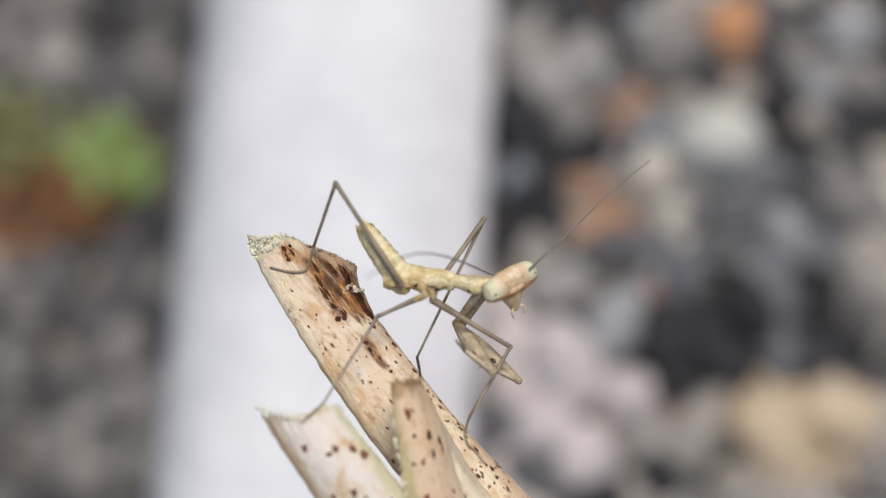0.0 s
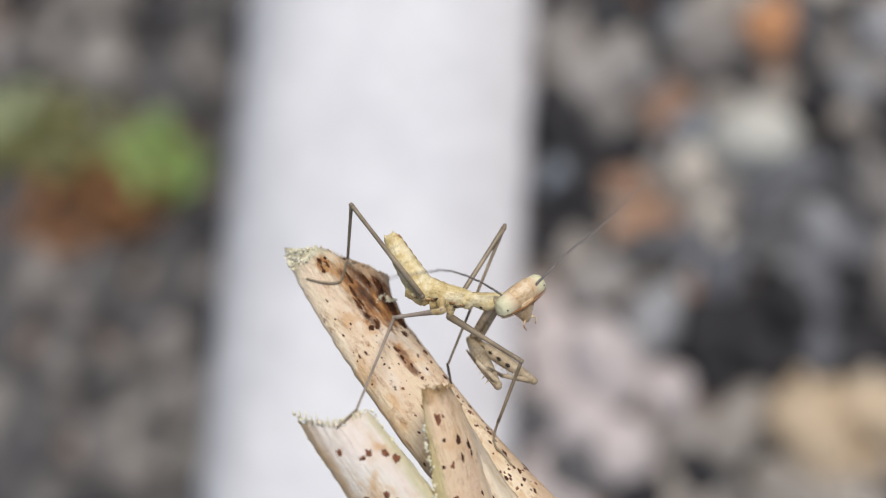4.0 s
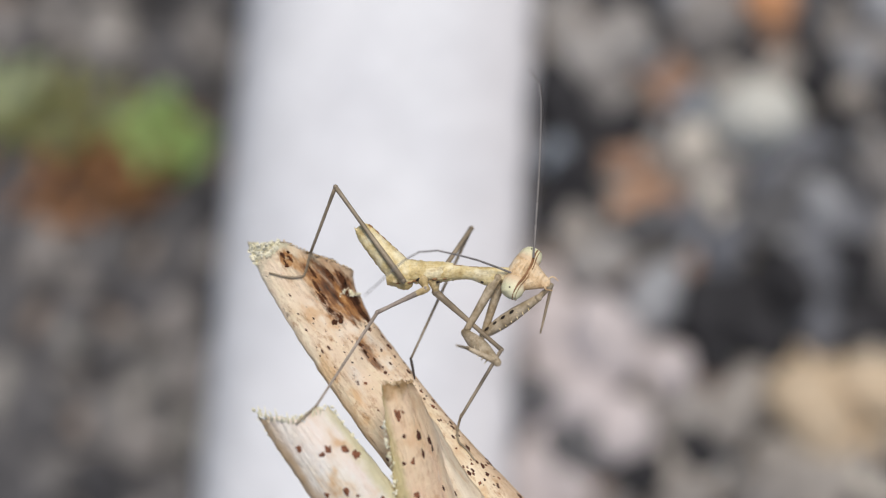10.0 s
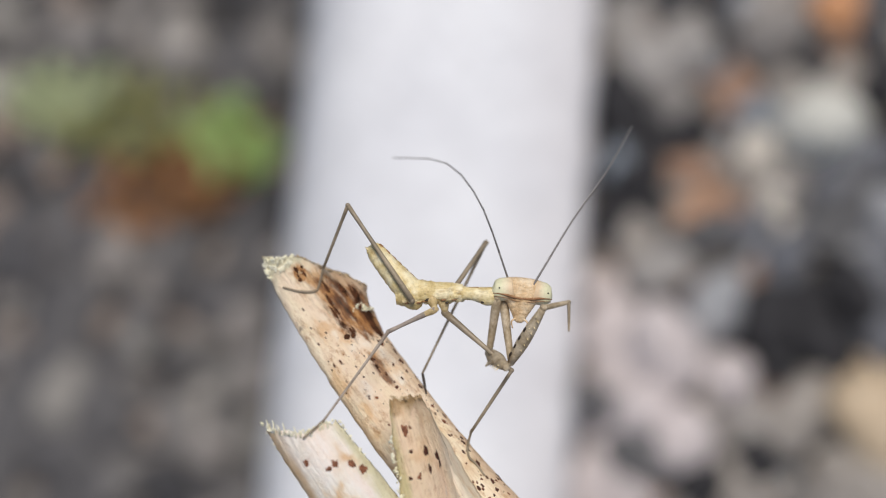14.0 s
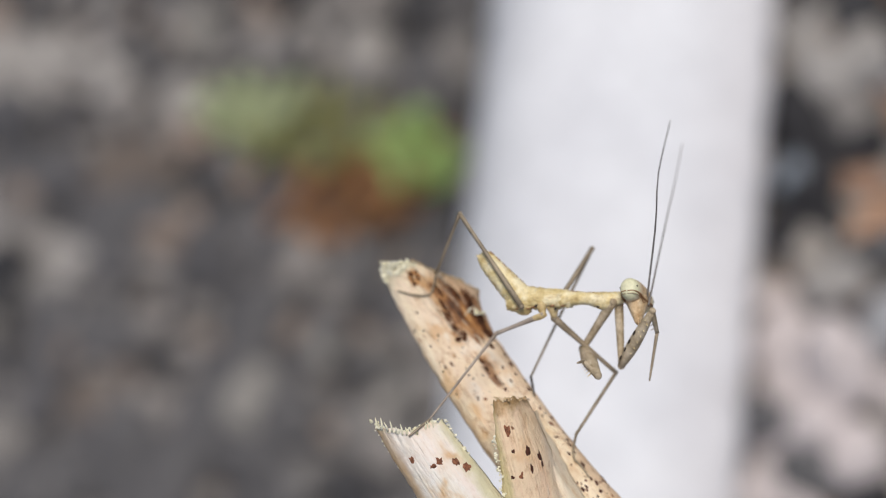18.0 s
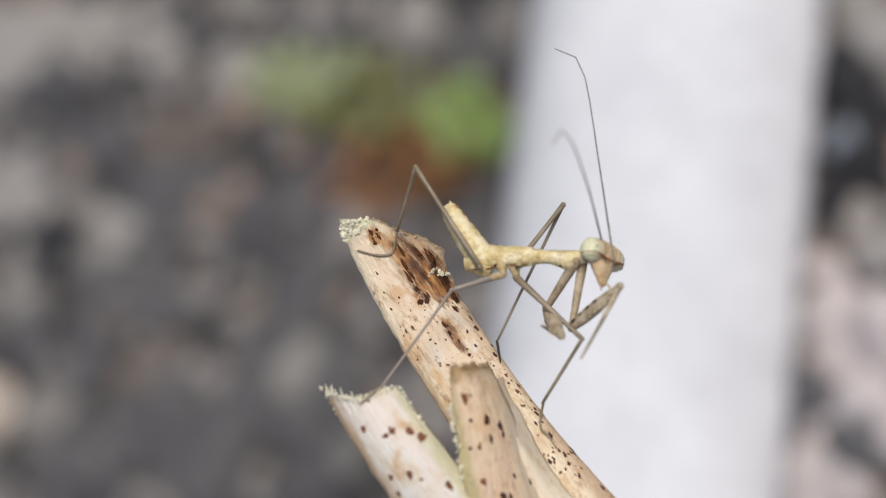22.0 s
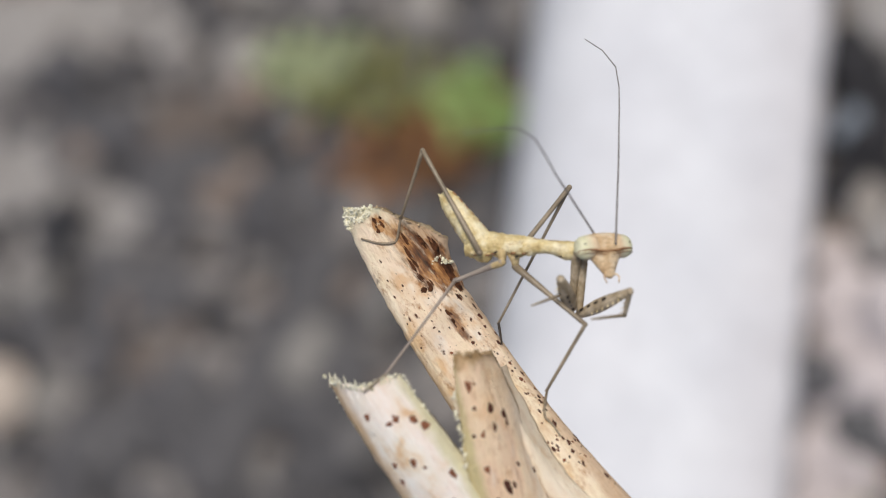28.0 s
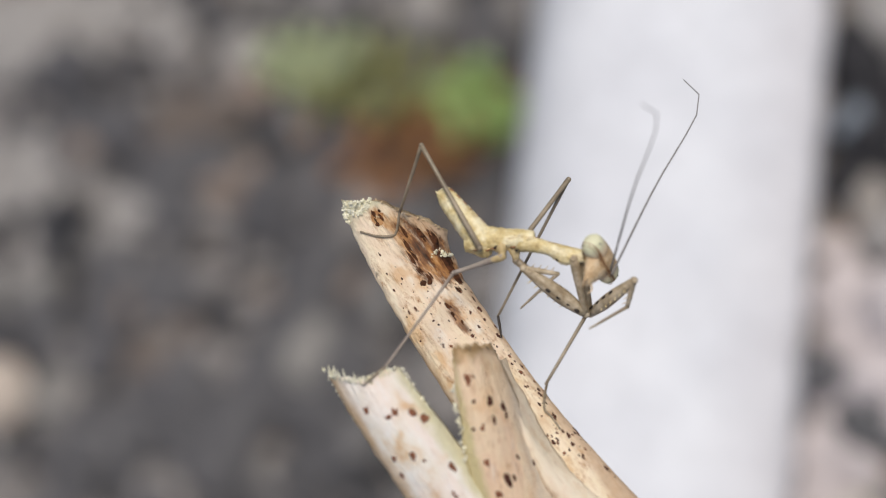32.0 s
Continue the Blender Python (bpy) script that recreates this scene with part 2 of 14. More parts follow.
CREASE = stem_material("smooth_cream_rind", (0.84, 0.66, 0.46), (0.97, 0.87, 0.70), (0.95, 0.80, 0.63), (0.30, 0.15, 0.08), (300, 560, 560), 60, 0.03, (), None, None, 0.45, 0.5)
TORN = mottled("torn_rind", (0.46, 0.30, 0.15), (0.80, 0.64, 0.42), 900, 0.8, 0.2, 4200, 0.0002).m
PITH = mottled("broken_pith", (0.88, 0.83, 0.58), (0.98, 0.96, 0.82), 900, 0.8, 0.2, 4200, 0.0002).m
SPOT = mottled("dark_speck", (0.035, 0.014, 0.01), (0.12, 0.045, 0.028), 1500, 0.7, 0.2).m
ROT = mottled("rotten_fibre", (0.012, 0.006, 0.005), (0.14, 0.055, 0.024), (2000, 2000, 2000), 0.8, 0.15, 5200, 0.00008).m
ROT_TAN = mottled("rust_fibre", (0.30, 0.13, 0.05), (0.58, 0.33, 0.15), 900, 0.8, 0.15, 5200, 0.00008).m
SPOT_RED = mottled("rust_speck", (0.06, 0.022, 0.013), (0.34, 0.14, 0.075), 3600, 0.7, 0.2).m


def kerb_paint():
    """White paint, uneven, blended to grey along the margin towards the gravel."""
    m = Mat("white_kerb_paint", 0.6, 0.3)
    c = m.ramp(m.noise(34), [(0.3, (0.66, 0.68, 0.73)), (0.68, (0.79, 0.81, 0.85))])
    c = m.mix(1.0, c, m.ramp(m.noise(220, 6.0, 0.7), [(0.25, 0.72), (0.75, 1.12)]), "MULTIPLY")
    xyz = m.node("ShaderNodeSeparateXYZ")
    m.link(m.co, xyz.inputs[0])
    greying = m.node("ShaderNodeMapRange")
    for key, value in (("From Min", 0.010), ("From Max", 0.034), ("To Min", -0.25), ("To Max", 0.85)):
        greying.inputs[key].default_value = value
    m.link(xyz.outputs[0], greying.inputs["Value"])
    k = m.t.nodes.new("ShaderNodeMath")
    k.operation, k.use_clamp = "MULTIPLY_ADD", True
    m.link(m.noise(90, 4.0), k.inputs[0])
    k.inputs[1].default_value = 0.5
    m.link(greying.outputs[0], k.inputs[2])
    s2 = m.t.nodes.new("ShaderNodeMath")
    s2.operation = "MULTIPLY"
    m.link(k.outputs[0], s2.inputs[0])
    s2.inputs[1].default_value = 0.55
    m.colour(m.mix(s2.outputs[0], c, (0.46, 0.43, 0.44)))
    m.bump(m.noise(220, 6.0, 0.7), 0.0006)
    return m.m


WHITE = kerb_paint()
GRAVEL_BED = mottled("gravel_bed", (0.06, 0.055, 0.055), (0.30, 0.26, 0.23), 60, 0.9, 0.2, 400, 0.002).m
SOIL = mottled("dark_soil", (0.05, 0.048, 0.05), (0.16, 0.15, 0.145), 36, 0.9, 0.2, 240, 0.004, (0.28, 0.24, 0.21)).m


def chip_material(name, stops):
    """Loose chips: each piece takes its own tone."""
    m = Mat(name, 0.75, 0.35)
    g = m.t.nodes.new("ShaderNodeNewGeometry")
    c = m.ramp(g.outputs["Random Per Island"], stops, "CONSTANT")
    grain = m.ramp(m.noise(300, 5.0), [(0.25, 0.65), (0.75, 1.15)])
    m.colour(m.mix(1.0, c, grain, "MULTIPLY"))
    m.bump(m.noise(600, 5.0), 0.0006)
    return m.m


CHIPS = chip_material("gravel_chips", [(0.0, (0.045, 0.045, 0.05)), (0.24, (0.105, 0.105, 0.11)), (0.42, (0.24, 0.225, 0.215)), (0.62, (0.36, 0.33, 0.30)), (0.80, (0.32, 0.20, 0.14)), (0.85, (0.22, 0.25, 0.29)), (0.91, (0.62, 0.58, 0.52))])
CHIPS_DARK = chip_material("dark_rock_chips", [(0.0, (0.050, 0.050, 0.056)), (0.24, (0.11, 0.108, 0.116)), (0.48, (0.205, 0.198, 0.198)), (0.70, (0.30, 0.28, 0.27)), (0.86, (0.27, 0.215, 0.18)), (0.93, (0.29, 0.28, 0.265))])
LEAF = mottled("weed_leaf", (0.30, 0.47, 0.12), (0.60, 0.80, 0.32), 120, 0.5, 0.4, 700).m
LEAF_PALE = mottled("pale_weed_leaf", (0.46, 0.54, 0.28), (0.72, 0.79, 0.52), 120, 0.5, 0.4, 700).m
LEAF_DULL = mottled("olive_weed_leaf", (0.24, 0.26, 0.09), (0.44, 0.44, 0.19), 120, 0.5, 0.4, 700).m
LEAF_RUSSET = mottled("russet_leaf", (0.22, 0.11, 0.045), (0.38, 0.20, 0.09), 120, 0.6, 0.3, 700).m
LEAF_DRY = mottled("dry_leaf", (0.38, 0.18, 0.08), (0.58, 0.32, 0.16), 120, 0.6, 0.3, 700).m


# ---- building helpers ----
MM = 0.001


def mm(x, y, z, rx=0, ry=0, rz=0):
    return pose(x * MM, y * MM, z * MM, rx, ry, rz)


def mesh_object(name, bm, material, smooth=True):
    me = bpy.data.meshes.new(name)
    bmesh.ops.recalc_face_normals(bm, faces=bm.faces)
    for f in bm.faces:
        f.smooth = smooth
    bm.to_mesh(me)
    bm.free()
    for m in material if isinstance(material, (list, tuple)) else [material]:
        me.materials.append(m)
    return new(name, me)


def part(name, bm, material, parent, label="", smooth=True):
    """One mesh under a thing or under a part."""
    ob = mesh_object(name, bm, material, smooth)
    ob.parent = parent
    return tagged(ob, label) if label else ob


def catmull(pts, n):
    """A smooth line through the given points."""
    p = [Vector(q) for q in pts]
    p = [p[0] * 2 - p[1]] + p + [p[-1] * 2 - p[-2]]
    out = []
    for i in range(1, len(p) - 2):
        for k in range(n):
            u = k / n
            a, b, c, d = p[i - 1:i + 3]
            out.append(0.5 * (2 * b + (c - a) * u + (2 * a - 5 * b + 4 * c - d) * u * u + (3 * b - a - 3 * c + d) * u ** 3))
    return out + [p[-2]]


def loft(bm, line, radii, seg=10, up=(0, 0, 1), flat=1.0, rough=0.0, seed=0.0, ends=True):
    """A closed tube along a line (mm); radii in mm along it, flat squeezes it along its own up."""
    n = len(line)
    rings = []
    for i, c in enumerate(line):
        d = (Vector(line[min(i + 1, n - 1)]) - Vector(line[max(i - 1, 0)])).normalized()
        side = d.cross(Vector(up))
        side = side.normalized() if side.length > 0.05 else d.orthogonal().normalized()
        u = side.cross(d)
        f = i / (n - 1) * (len(radii) - 1)
        k = min(int(f), len(radii) - 2)
        r = radii[k] + (radii[k + 1] - radii[k]) * (f - k)
        ring = []
        for j in range(seg):
            a = 2 * math.pi * j / seg
            q = Vector(c) + side * (r * math.cos(a)) + u * (r * flat * math.sin(a))
            if rough:
                q += (side * math.cos(a) + u * math.sin(a)) * rough * r * noise.noise(Vector((q.x * 1.3 + seed, q.y * 1.3, q.z * 1.3)))
            ring.append(bm.verts.new(q * MM))
        rings.append(ring)
    for a, b in zip(rings, rings[1:]):
        for j in range(seg):
            bm.faces.new((a[j], a[(j + 1) % seg], b[(j + 1) % seg], b[j]))
    if ends:
        bm.faces.new(rings[0][::-1])
        bm.faces.new(rings[-1])
    return bm


def ball(bm, c, r, u=12, v=8):
    """An ellipsoid (mm)."""
    m = Matrix.Translation(Vector(c) * MM) @ Matrix.Diagonal((r[0] * MM, r[1] * MM, r[2] * MM, 1))
    bmesh.ops.create_uvsphere(bm, u_segments=u, v_segments=v, radius=1.0, matrix=m)
    return bm


def thing(name, m, label, category, group="", kind=""):
    ob = new(name)
    ob.matrix_basis = m
    return tagged(ob, label, category, group, kind)


# The axes of the stem and the insect: x across, y along the kerb, z up and slightly tilted.
STEM_AXES = pose(0.0, 0.0, 0.23347, 15.0, 0.0, 0.0)


# ---- large structure: two levels of ground and a white kerb between them ----
def kerb_x(y, side):
    """The kerb's edges: it runs slightly askew."""
    return (-0.0405 if side < 0 else 0.0223) + 0.079 * y


LOW = -0.15


def build_ground():
    bm = bmesh.new()
    ys = [-40, -6, -1.0, -0.4] + [i * 0.02 - 0.3 for i in range(41)] + [0.7, 1.5, 6, 40]
    rows = []
    for y in ys:
        far = abs(y) > 0.65
        l, r = (kerb_x(y, -1) + 0.004, kerb_x(y, 1) - 0.004)
        xs = [l - 40, l - 6, l - 1.5, l - 0.7] + [l - 0.5 + i * 0.02 for i in range(25)] + [l, l, r] + [r + 0.02 * i for i in range(1, 26)] + [r + 1.2, r + 6, r + 40]
        row = []
        for i, x in enumerate(xs):
            low = i <= 29
            z = LOW if low else -0.012
            if not far and abs(x) < 0.8 and i not in (29, 30, 31):
                z += 0.006 * noise.noise(Vector((x * 18, y * 18, 1.0)))
            row.append(bm.verts.new((x, y, z)))
        rows.append(row)
    for a, b in zip(rows, rows[1:]):
        for i in range(len(a) - 1):
            f = bm.faces.new((a[i], a[i + 1], b[i + 1], b[i]))
            f.material_index = 0 if i < 29 else 1
    ob = mesh_object("ground", bm, [SOIL, GRAVEL_BED])
    tagged(ob, "dark stony soil beside a higher gravel bed", "ground", kind="structure")
    return ob


def build_kerb():
    """White kerb stones, end to end, with rounded arrises and thin joints."""
    holder = thing("kerb", pose(0, 0, 0), "white painted concrete kerb between soil and gravel", "kerb", kind="structure")
    base = None
    length, gap = 0.5, 0.004
    ang = -math.degrees(math.atan(0.079))
    for i in range(-12, 14):
        y = 0.13 + i * length
        if base is None:
            bm = bmesh.new()
            h, w, rd, rings = 0.17, 0.0314, 0.0045, []
            stations = 90
            for k in range(stations + 1):
                v = (k / stations - 0.5) * (length - gap)
                shape = [(-w - 0.002, -h), (-w - 0.002, -0.06)]
                shape += [(-w - 0.002 + 4.4 * rd * (1 - math.cos(q * math.pi / 8)), -6.0 * rd * (1 - math.sin(q * math.pi / 8))) for q in range(5)]
                shape += [(-0.010, 0.0), (-0.002, 0.0), (0.006, 0.0), (0.018, 0.0)]
                shape += [(w - rd * (1 - math.sin(q * math.pi / 8)), -rd * (1 - math.cos(q * math.pi / 8))) for q in range(5)]
                shape += [(w, -0.03), (w, -h)]
                ring = []
                for x, z in shape:
                    chip = 0.0011 * noise.noise(Vector((x * 60, v * 130, 2.0))) + 0.0006 * noise.noise(Vector((x * 200, v * 420, 5.0)))
                    ring.append(bm.verts.new((x + (chip if abs(x) > 0.02 else 0.0), v, z + 0.5 * chip)))
                rings.append(ring)
            for p, q in zip(rings, rings[1:]):
                for j in range(len(p)):
                    bm.faces.new((p[j], p[(j + 1) % len(p)], q[(j + 1) % len(p)], q[j]))
            bm.faces.new(rings[0][::-1])
            bm.faces.new(rings[-1])
            base = mesh_object("kerb_stone", bm, WHITE)
            ob = base
        else:
            ob = new("kerb_stone", base.data)
        ob.parent = holder
        ob.matrix_basis = pose((kerb_x(y, -1) + kerb_x(y, 1)) / 2, y, 0.0, 0, 0, ang)
    return holder


build_ground()
build_kerb()


# ---- the dry stem ----
def blade(bm, line, widths, bulge, thick, n_across=10, ragged=0.0, seed=1, skew=0.0, notch=0.0, tilt=0.0, fold=0.0):
    """A curved strip of hollow stem wall: an arc across, thick, with a ragged broken top (first end). mm."""
    n = len(line)
    rnd = random.Random(seed)
    jag = [rnd.uniform(-1, 1) for _ in range(n_across + 1)]
    outer, inner = [], []
    for i, c in enumerate(line):
        c = Vector(c)
        d = (Vector(line[min(i + 1, n - 1)]) - Vector(line[max(i - 1, 0)])).normalized()
        side = d.cross(Vector((0, 0, 1))).normalized()
        up = side.cross(d)
        f = i / (n - 1) * (len(widths) - 1)
        k = min(int(f), len(widths) - 2)
        w = widths[k] + (widths[k + 1] - widths[k]) * (f - k)
        ro, ri = [], []
        for j in range(n_across + 1):
            s = j / n_across * 2 - 1
            p = c + side * (w / 2 * s) + up * (bulge * (1 - s * s) + tilt * s - fold * max(0.0, -s) ** 2)
            fade = max(0.0, 1 - i / 9)
            p += d * fade * (ragged * jag[j] + skew * s + notch * max(0.0, 1 - abs(s + 0.1) / 0.5))
            p += side * (0.10 * noise.noise(Vector((p.x * 2 + seed, p.y * 2, j * 0.05)))) + up * 0.05 * noise.noise(Vector((p.x * 3, p.y * 3, seed)))
            ro.append(bm.verts.new(p * MM))
            ri.append(bm.verts.new((p - up * thick) * MM))
        outer.append(ro)
        inner.append(ri)
    m = n_across
    for i in range(n - 1):
        for j in range(m):
            bm.faces.new((outer[i][j], outer[i][j + 1], outer[i + 1][j + 1], outer[i + 1][j]))
            bm.faces.new((inner[i][j + 1], inner[i][j], inner[i + 1][j], inner[i + 1][j + 1]))
        for j in (0, m):
            q = (outer[i][j], outer[i + 1][j], inner[i + 1][j], inner[i][j])
            f = bm.faces.new(q)
            f.material_index = 1
    for j in range(m):
        f = bm.faces.new((outer[0][j + 1], outer[0][j], inner[0][j], inner[0][j + 1]))
        f.material_index = 1
        bm.faces.new((outer[-1][j], outer[-1][j + 1], inner[-1][j + 1], inner[-1][j]))
    return bm


class Skin:
    """The outer face of a stalk or shard: a smooth axis (mm), half widths along it, and an arc across."""

    def __init__(self, pts, half, depth, tilt=0.0, fold=0.0):
        self.line = catmull(pts, 8)
        self.half, self.depth = half, depth
        self.tilt, self.fold = tilt, fold

    def width(self, i):
        f = i / (len(self.line) - 1) * (len(self.half) - 1)
        k = min(int(f), len(self.half) - 2)
        return self.half[k] + (self.half[k + 1] - self.half[k]) * (f - k)

    def axes(self, i):
        n = len(self.line)
        d = (self.line[min(i + 1, n - 1)] - self.line[max(i - 1, 0)]).normalized()
        side = d.cross(Vector((0, 0, 1))).normalized()
        return d, side, side.cross(d)

    def on(self, i, s, lift=0.0):
        """The place at station i and s (-1 to 1) across, and its normal."""
        d, side, up = self.axes(i)
        w = self.width(i)
        s = max(-0.98, min(0.98, s))
        slope = (2 * self.depth * s - self.tilt - 2 * self.fold * max(0.0, -s)) / w
        nor = (up + side * slope).normalized()
        return self.line[i] + side * (w * s) + up * (self.depth * (1 - s * s) + self.tilt * s - self.fold * max(0.0, -s) ** 2) + nor * lift, nor, d

    def near(self, x, y, lift=0.0):
        i = min(range(len(self.line)), key=lambda k: (self.line[k].x - x) ** 2 + (self.line[k].y - y) ** 2)
        side = self.axes(i)[1]
        s = ((x - self.line[i].x) * side.x + (y - self.line[i].y) * side.y) / self.width(i)
        return self.on(i, s, lift) if abs(s) < 0.94 else None


MID = Skin([(-2.3, -9.2, 7.8), (-1.7, -11.4, 7.9), (-1.05, -13.6, 7.9), (-0.5, -16.2, 7.7), (1.3, -20.5, 7.0), (5.8, -26.0, 5.8), (12.0, -31.5, 4.4)], [0.95, 1.42, 1.68, 1.92, 2.25, 2.5, 2.7], 0.8, 0.7, 1.5)
STUB = Skin([(-9.0, -11.1, 8.3), (-7.35, -13.4, 8.5), (-5.5, -15.9, 8.4), (-1.9, -20.8, 7.6), (4.5, -27.0, 6.0), (12.0, -33.0, 4.0)], [2.05, 2.2, 2.33, 2.5, 2.7, 2.8], 1.15)


def speck(skin, x, y, w, h, rnd):
    """A small raised scab on the skin, drawn out along the stem."""
    found = skin.near(x, y, 0.0)
    if found is None:
        return None
    c, nor, d = found
    across = d.cross(nor).normalized()
    bm = bmesh.new()
    n = 12
    ring = []
    lean = rnd.uniform(-0.5, 0.5)
    for k in range(n):
        a = 2 * math.pi * k / n + lean * math.sin(2 * math.pi * k / n)
        r = rnd.uniform(0.6, 1.3)
        ring.append(bm.verts.new((c + across * (w * r * math.cos(a)) + d * (h * r * math.sin(a)) - nor * 0.03) * MM))
    top = bm.verts.new((c + nor * 0.025) * MM)
    inner = [bm.verts.new((c + (v.co / MM - c) * 0.65 + nor * 0.035) * MM) for v in ring]
    for k in range(n):
        bm.faces.new((ring[k], ring[(k + 1) % n], inner[(k + 1) % n], inner[k]))
        bm.faces.new((inner[k], inner[(k + 1) % n], top))
    return bm


class Surface:
    """The upper side of a built mesh, to lay small things on it."""

    def __init__(self, bm, grain):
        bmesh.ops.recalc_face_normals(bm, faces=bm.faces)
        bm.normal_update()
        self.tree = BVHTree.FromBMesh(bm)
        self.grain = Vector(grain).normalized()

    def near(self, x, y, lift=0.0):
        hit, nor, _, _ = self.tree.ray_cast(Vector((x, y, 60)) * MM, Vector((0, 0, -1)))
        if hit is None:
            return None
        hit = hit / MM
        nor = -nor if nor.z < 0 else nor
        return hit + nor * lift, nor, (self.grain - nor * self.grain.dot(nor)).normalized()


def stalk_shell(left, right, rim, seg=56):
    """The broken stalk: flattened rings from its left to its right edge (mm); the first ring is the slanting torn rim."""
    bm = bmesh.new()
    la, ra = catmull(left, 9), catmull(right, 9)
    rings = []
    for i, (l, q) in enumerate(zip(la, ra)):
        c, half = (l + q) / 2, (q - l) / 2
        deep = 0.5 * min(half.length, 2.5)
        fade = max(0.0, 1 - i / 10) ** 1.5
        ring = []
        for j in range(seg):
            a = 2 * math.pi * j / seg
            u = math.cos(a)
            f = (u + 1) / 2 * (len(rim) - 1)
            k = min(int(f), len(rim) - 2)
            lift = rim[k] + (rim[k + 1] - rim[k]) * (f - k)
            p = c + half * u + Vector((0, 0, deep * math.sin(a)))
            p.y += lift * fade
            along, across = p.x * 0.616 - p.y * 0.788, p.x * 0.788 + p.y * 0.616
            torn = 0.20 * noise.noise(Vector((u * 9, 3.0, math.sin(a)))) + 0.16 * noise.noise(Vector((u * 23, 7.0, math.sin(a))))
            p += Vector((-0.2, 1.0, 0.0)) * torn * max(0.0, 1 - i / 4)
            # long shallow furrows, and a torn, rotten hollow below the rim
            h = 0.07 * noise.noise(Vector((along * 0.5, across * 2.2, 1.0))) + 0.05 * noise.noise(Vector((along * 1.2, across * 5.0, 4.0)))
            if math.sin(a) > 0:
                d = ((along + 2.6) / 3.0) ** 2 + ((across + 7.4) / 1.5) ** 2
                h -= max(0.0, 1 - d) * (0.16 + 0.55 * max(0.0, noise.noise(Vector((along * 0.7, across * 3.0, 9.0)))))
            p.z += h * math.sin(a)
            p += half.normalized() * (0.09 * noise.noise(Vector((p.y * 1.4, u * 2, 6.0))) * u)
            ring.append(bm.verts.new(p * MM))
        rings.append(ring)
    for a, b in zip(rings, rings[1:]):
        for j in range(seg):
            bm.faces.new((a[j], a[(j + 1) % seg], b[(j + 1) % seg], b[j]))
    mouth = [bm.verts.new(v.co + Vector((0.4, -0.5, 0)) * MM + (sum((w.co for w in rings[0]), Vector()) / seg - v.co) * 0.25) for v in rings[0]]
    for j in range(seg):
        bm.faces.new((mouth[j], mouth[(j + 1) % seg], rings[0][(j + 1) % seg], rings[0][j])).material_index = 1
    bm.faces.new(mouth[::-1]).material_index = 1
    bm.faces.new(rings[-1])
    return bm


def streak(skin, x, y, w, h, rnd, lift=0.0):
    """A ragged flake of discoloured fibre lying along the grain."""
    q = skin.near(x, y, lift)
    if q is None:
        return None
    c, nor, d = q
    across = d.cross(nor).normalized()
    bm = bmesh.new()
    n = 18
    ring = []
    for k in range(n):
        a = 2 * math.pi * k / n
        g = rnd.uniform(0.75, 1.15) * (1 - 0.55 * math.sin(a) ** 2)
        at = c + across * (w * g * math.cos(a)) + d * (h * rnd.uniform(0.85, 1.25) * math.sin(a))
        back = skin.near(at.x, at.y)
        ring.append(bm.verts.new((Vector((at.x, at.y, (back[0].z if back else at.z))) - nor * 0.02) * MM))
    inner = []
    for v in ring:
        at = c + (v.co / MM - c) * 0.72
        back = skin.near(at.x, at.y)
        inner.append(bm.verts.new((Vector((at.x, at.y, (back[0].z if back else at.z))) + nor * (0.025 + lift)) * MM))
    mid = skin.near(c.x, c.y, 0.03 + lift)
    top = bm.verts.new(mid[0] * MM)
    for k in range(n):
        bm.faces.new((ring[k], ring[(k + 1) % n], inner[(k + 1) % n], inner[k]))
        bm.faces.new((inner[k], inner[(k + 1) % n], top))
    return bm


def crumbs(pts, per, size, seed):
    """Crumbly broken pith along an edge (mm)."""
    rnd = random.Random(seed)
    bm = bmesh.new()
    for p, q in zip(pts, pts[1:]):
        p, q = Vector(p), Vector(q)
        for _ in range(per):
            c = p.lerp(q, rnd.random()) + Vector((rnd.gauss(0, size), rnd.gauss(0, size), rnd.gauss(0, size * 1.6)))
            r = size * rnd.choice((0.45, 0.6, 0.8, 1.1, 1.5))
            m = Matrix.Translation(c * MM) @ Euler((rnd.uniform(0, 6), rnd.uniform(0, 6), 0)).to_matrix().to_4x4() @ Matrix.Diagonal((r * MM, r * MM * rnd.uniform(0.6, 1.0), r * MM * rnd.uniform(0.6, 1.4), 1))
            made = bmesh.ops.create_icosphere(bm, subdivisions=1, radius=1.0, matrix=m)["verts"]
            for v in made:
                v.co += Vector((rnd.uniform(-1, 1), rnd.uniform(-1, 1), rnd.uniform(-1, 1))) * r * MM * 0.4
    return bm


def fibre(p, q, r):
    bm = bmesh.new()
    p, q = Vector(p), Vector(q)
    loft(bm, [p, p.lerp(q, 0.5) + Vector((0.03, 0.02, 0.04)), q], [r, r * 0.8, r * 0.25], 5)
    return bm


def scab(parent, skin, x, y, w, h, material, rnd):
    bm = speck(skin, x, y, w, h, rnd)
    if bm:
        part("speck", bm, material, parent)


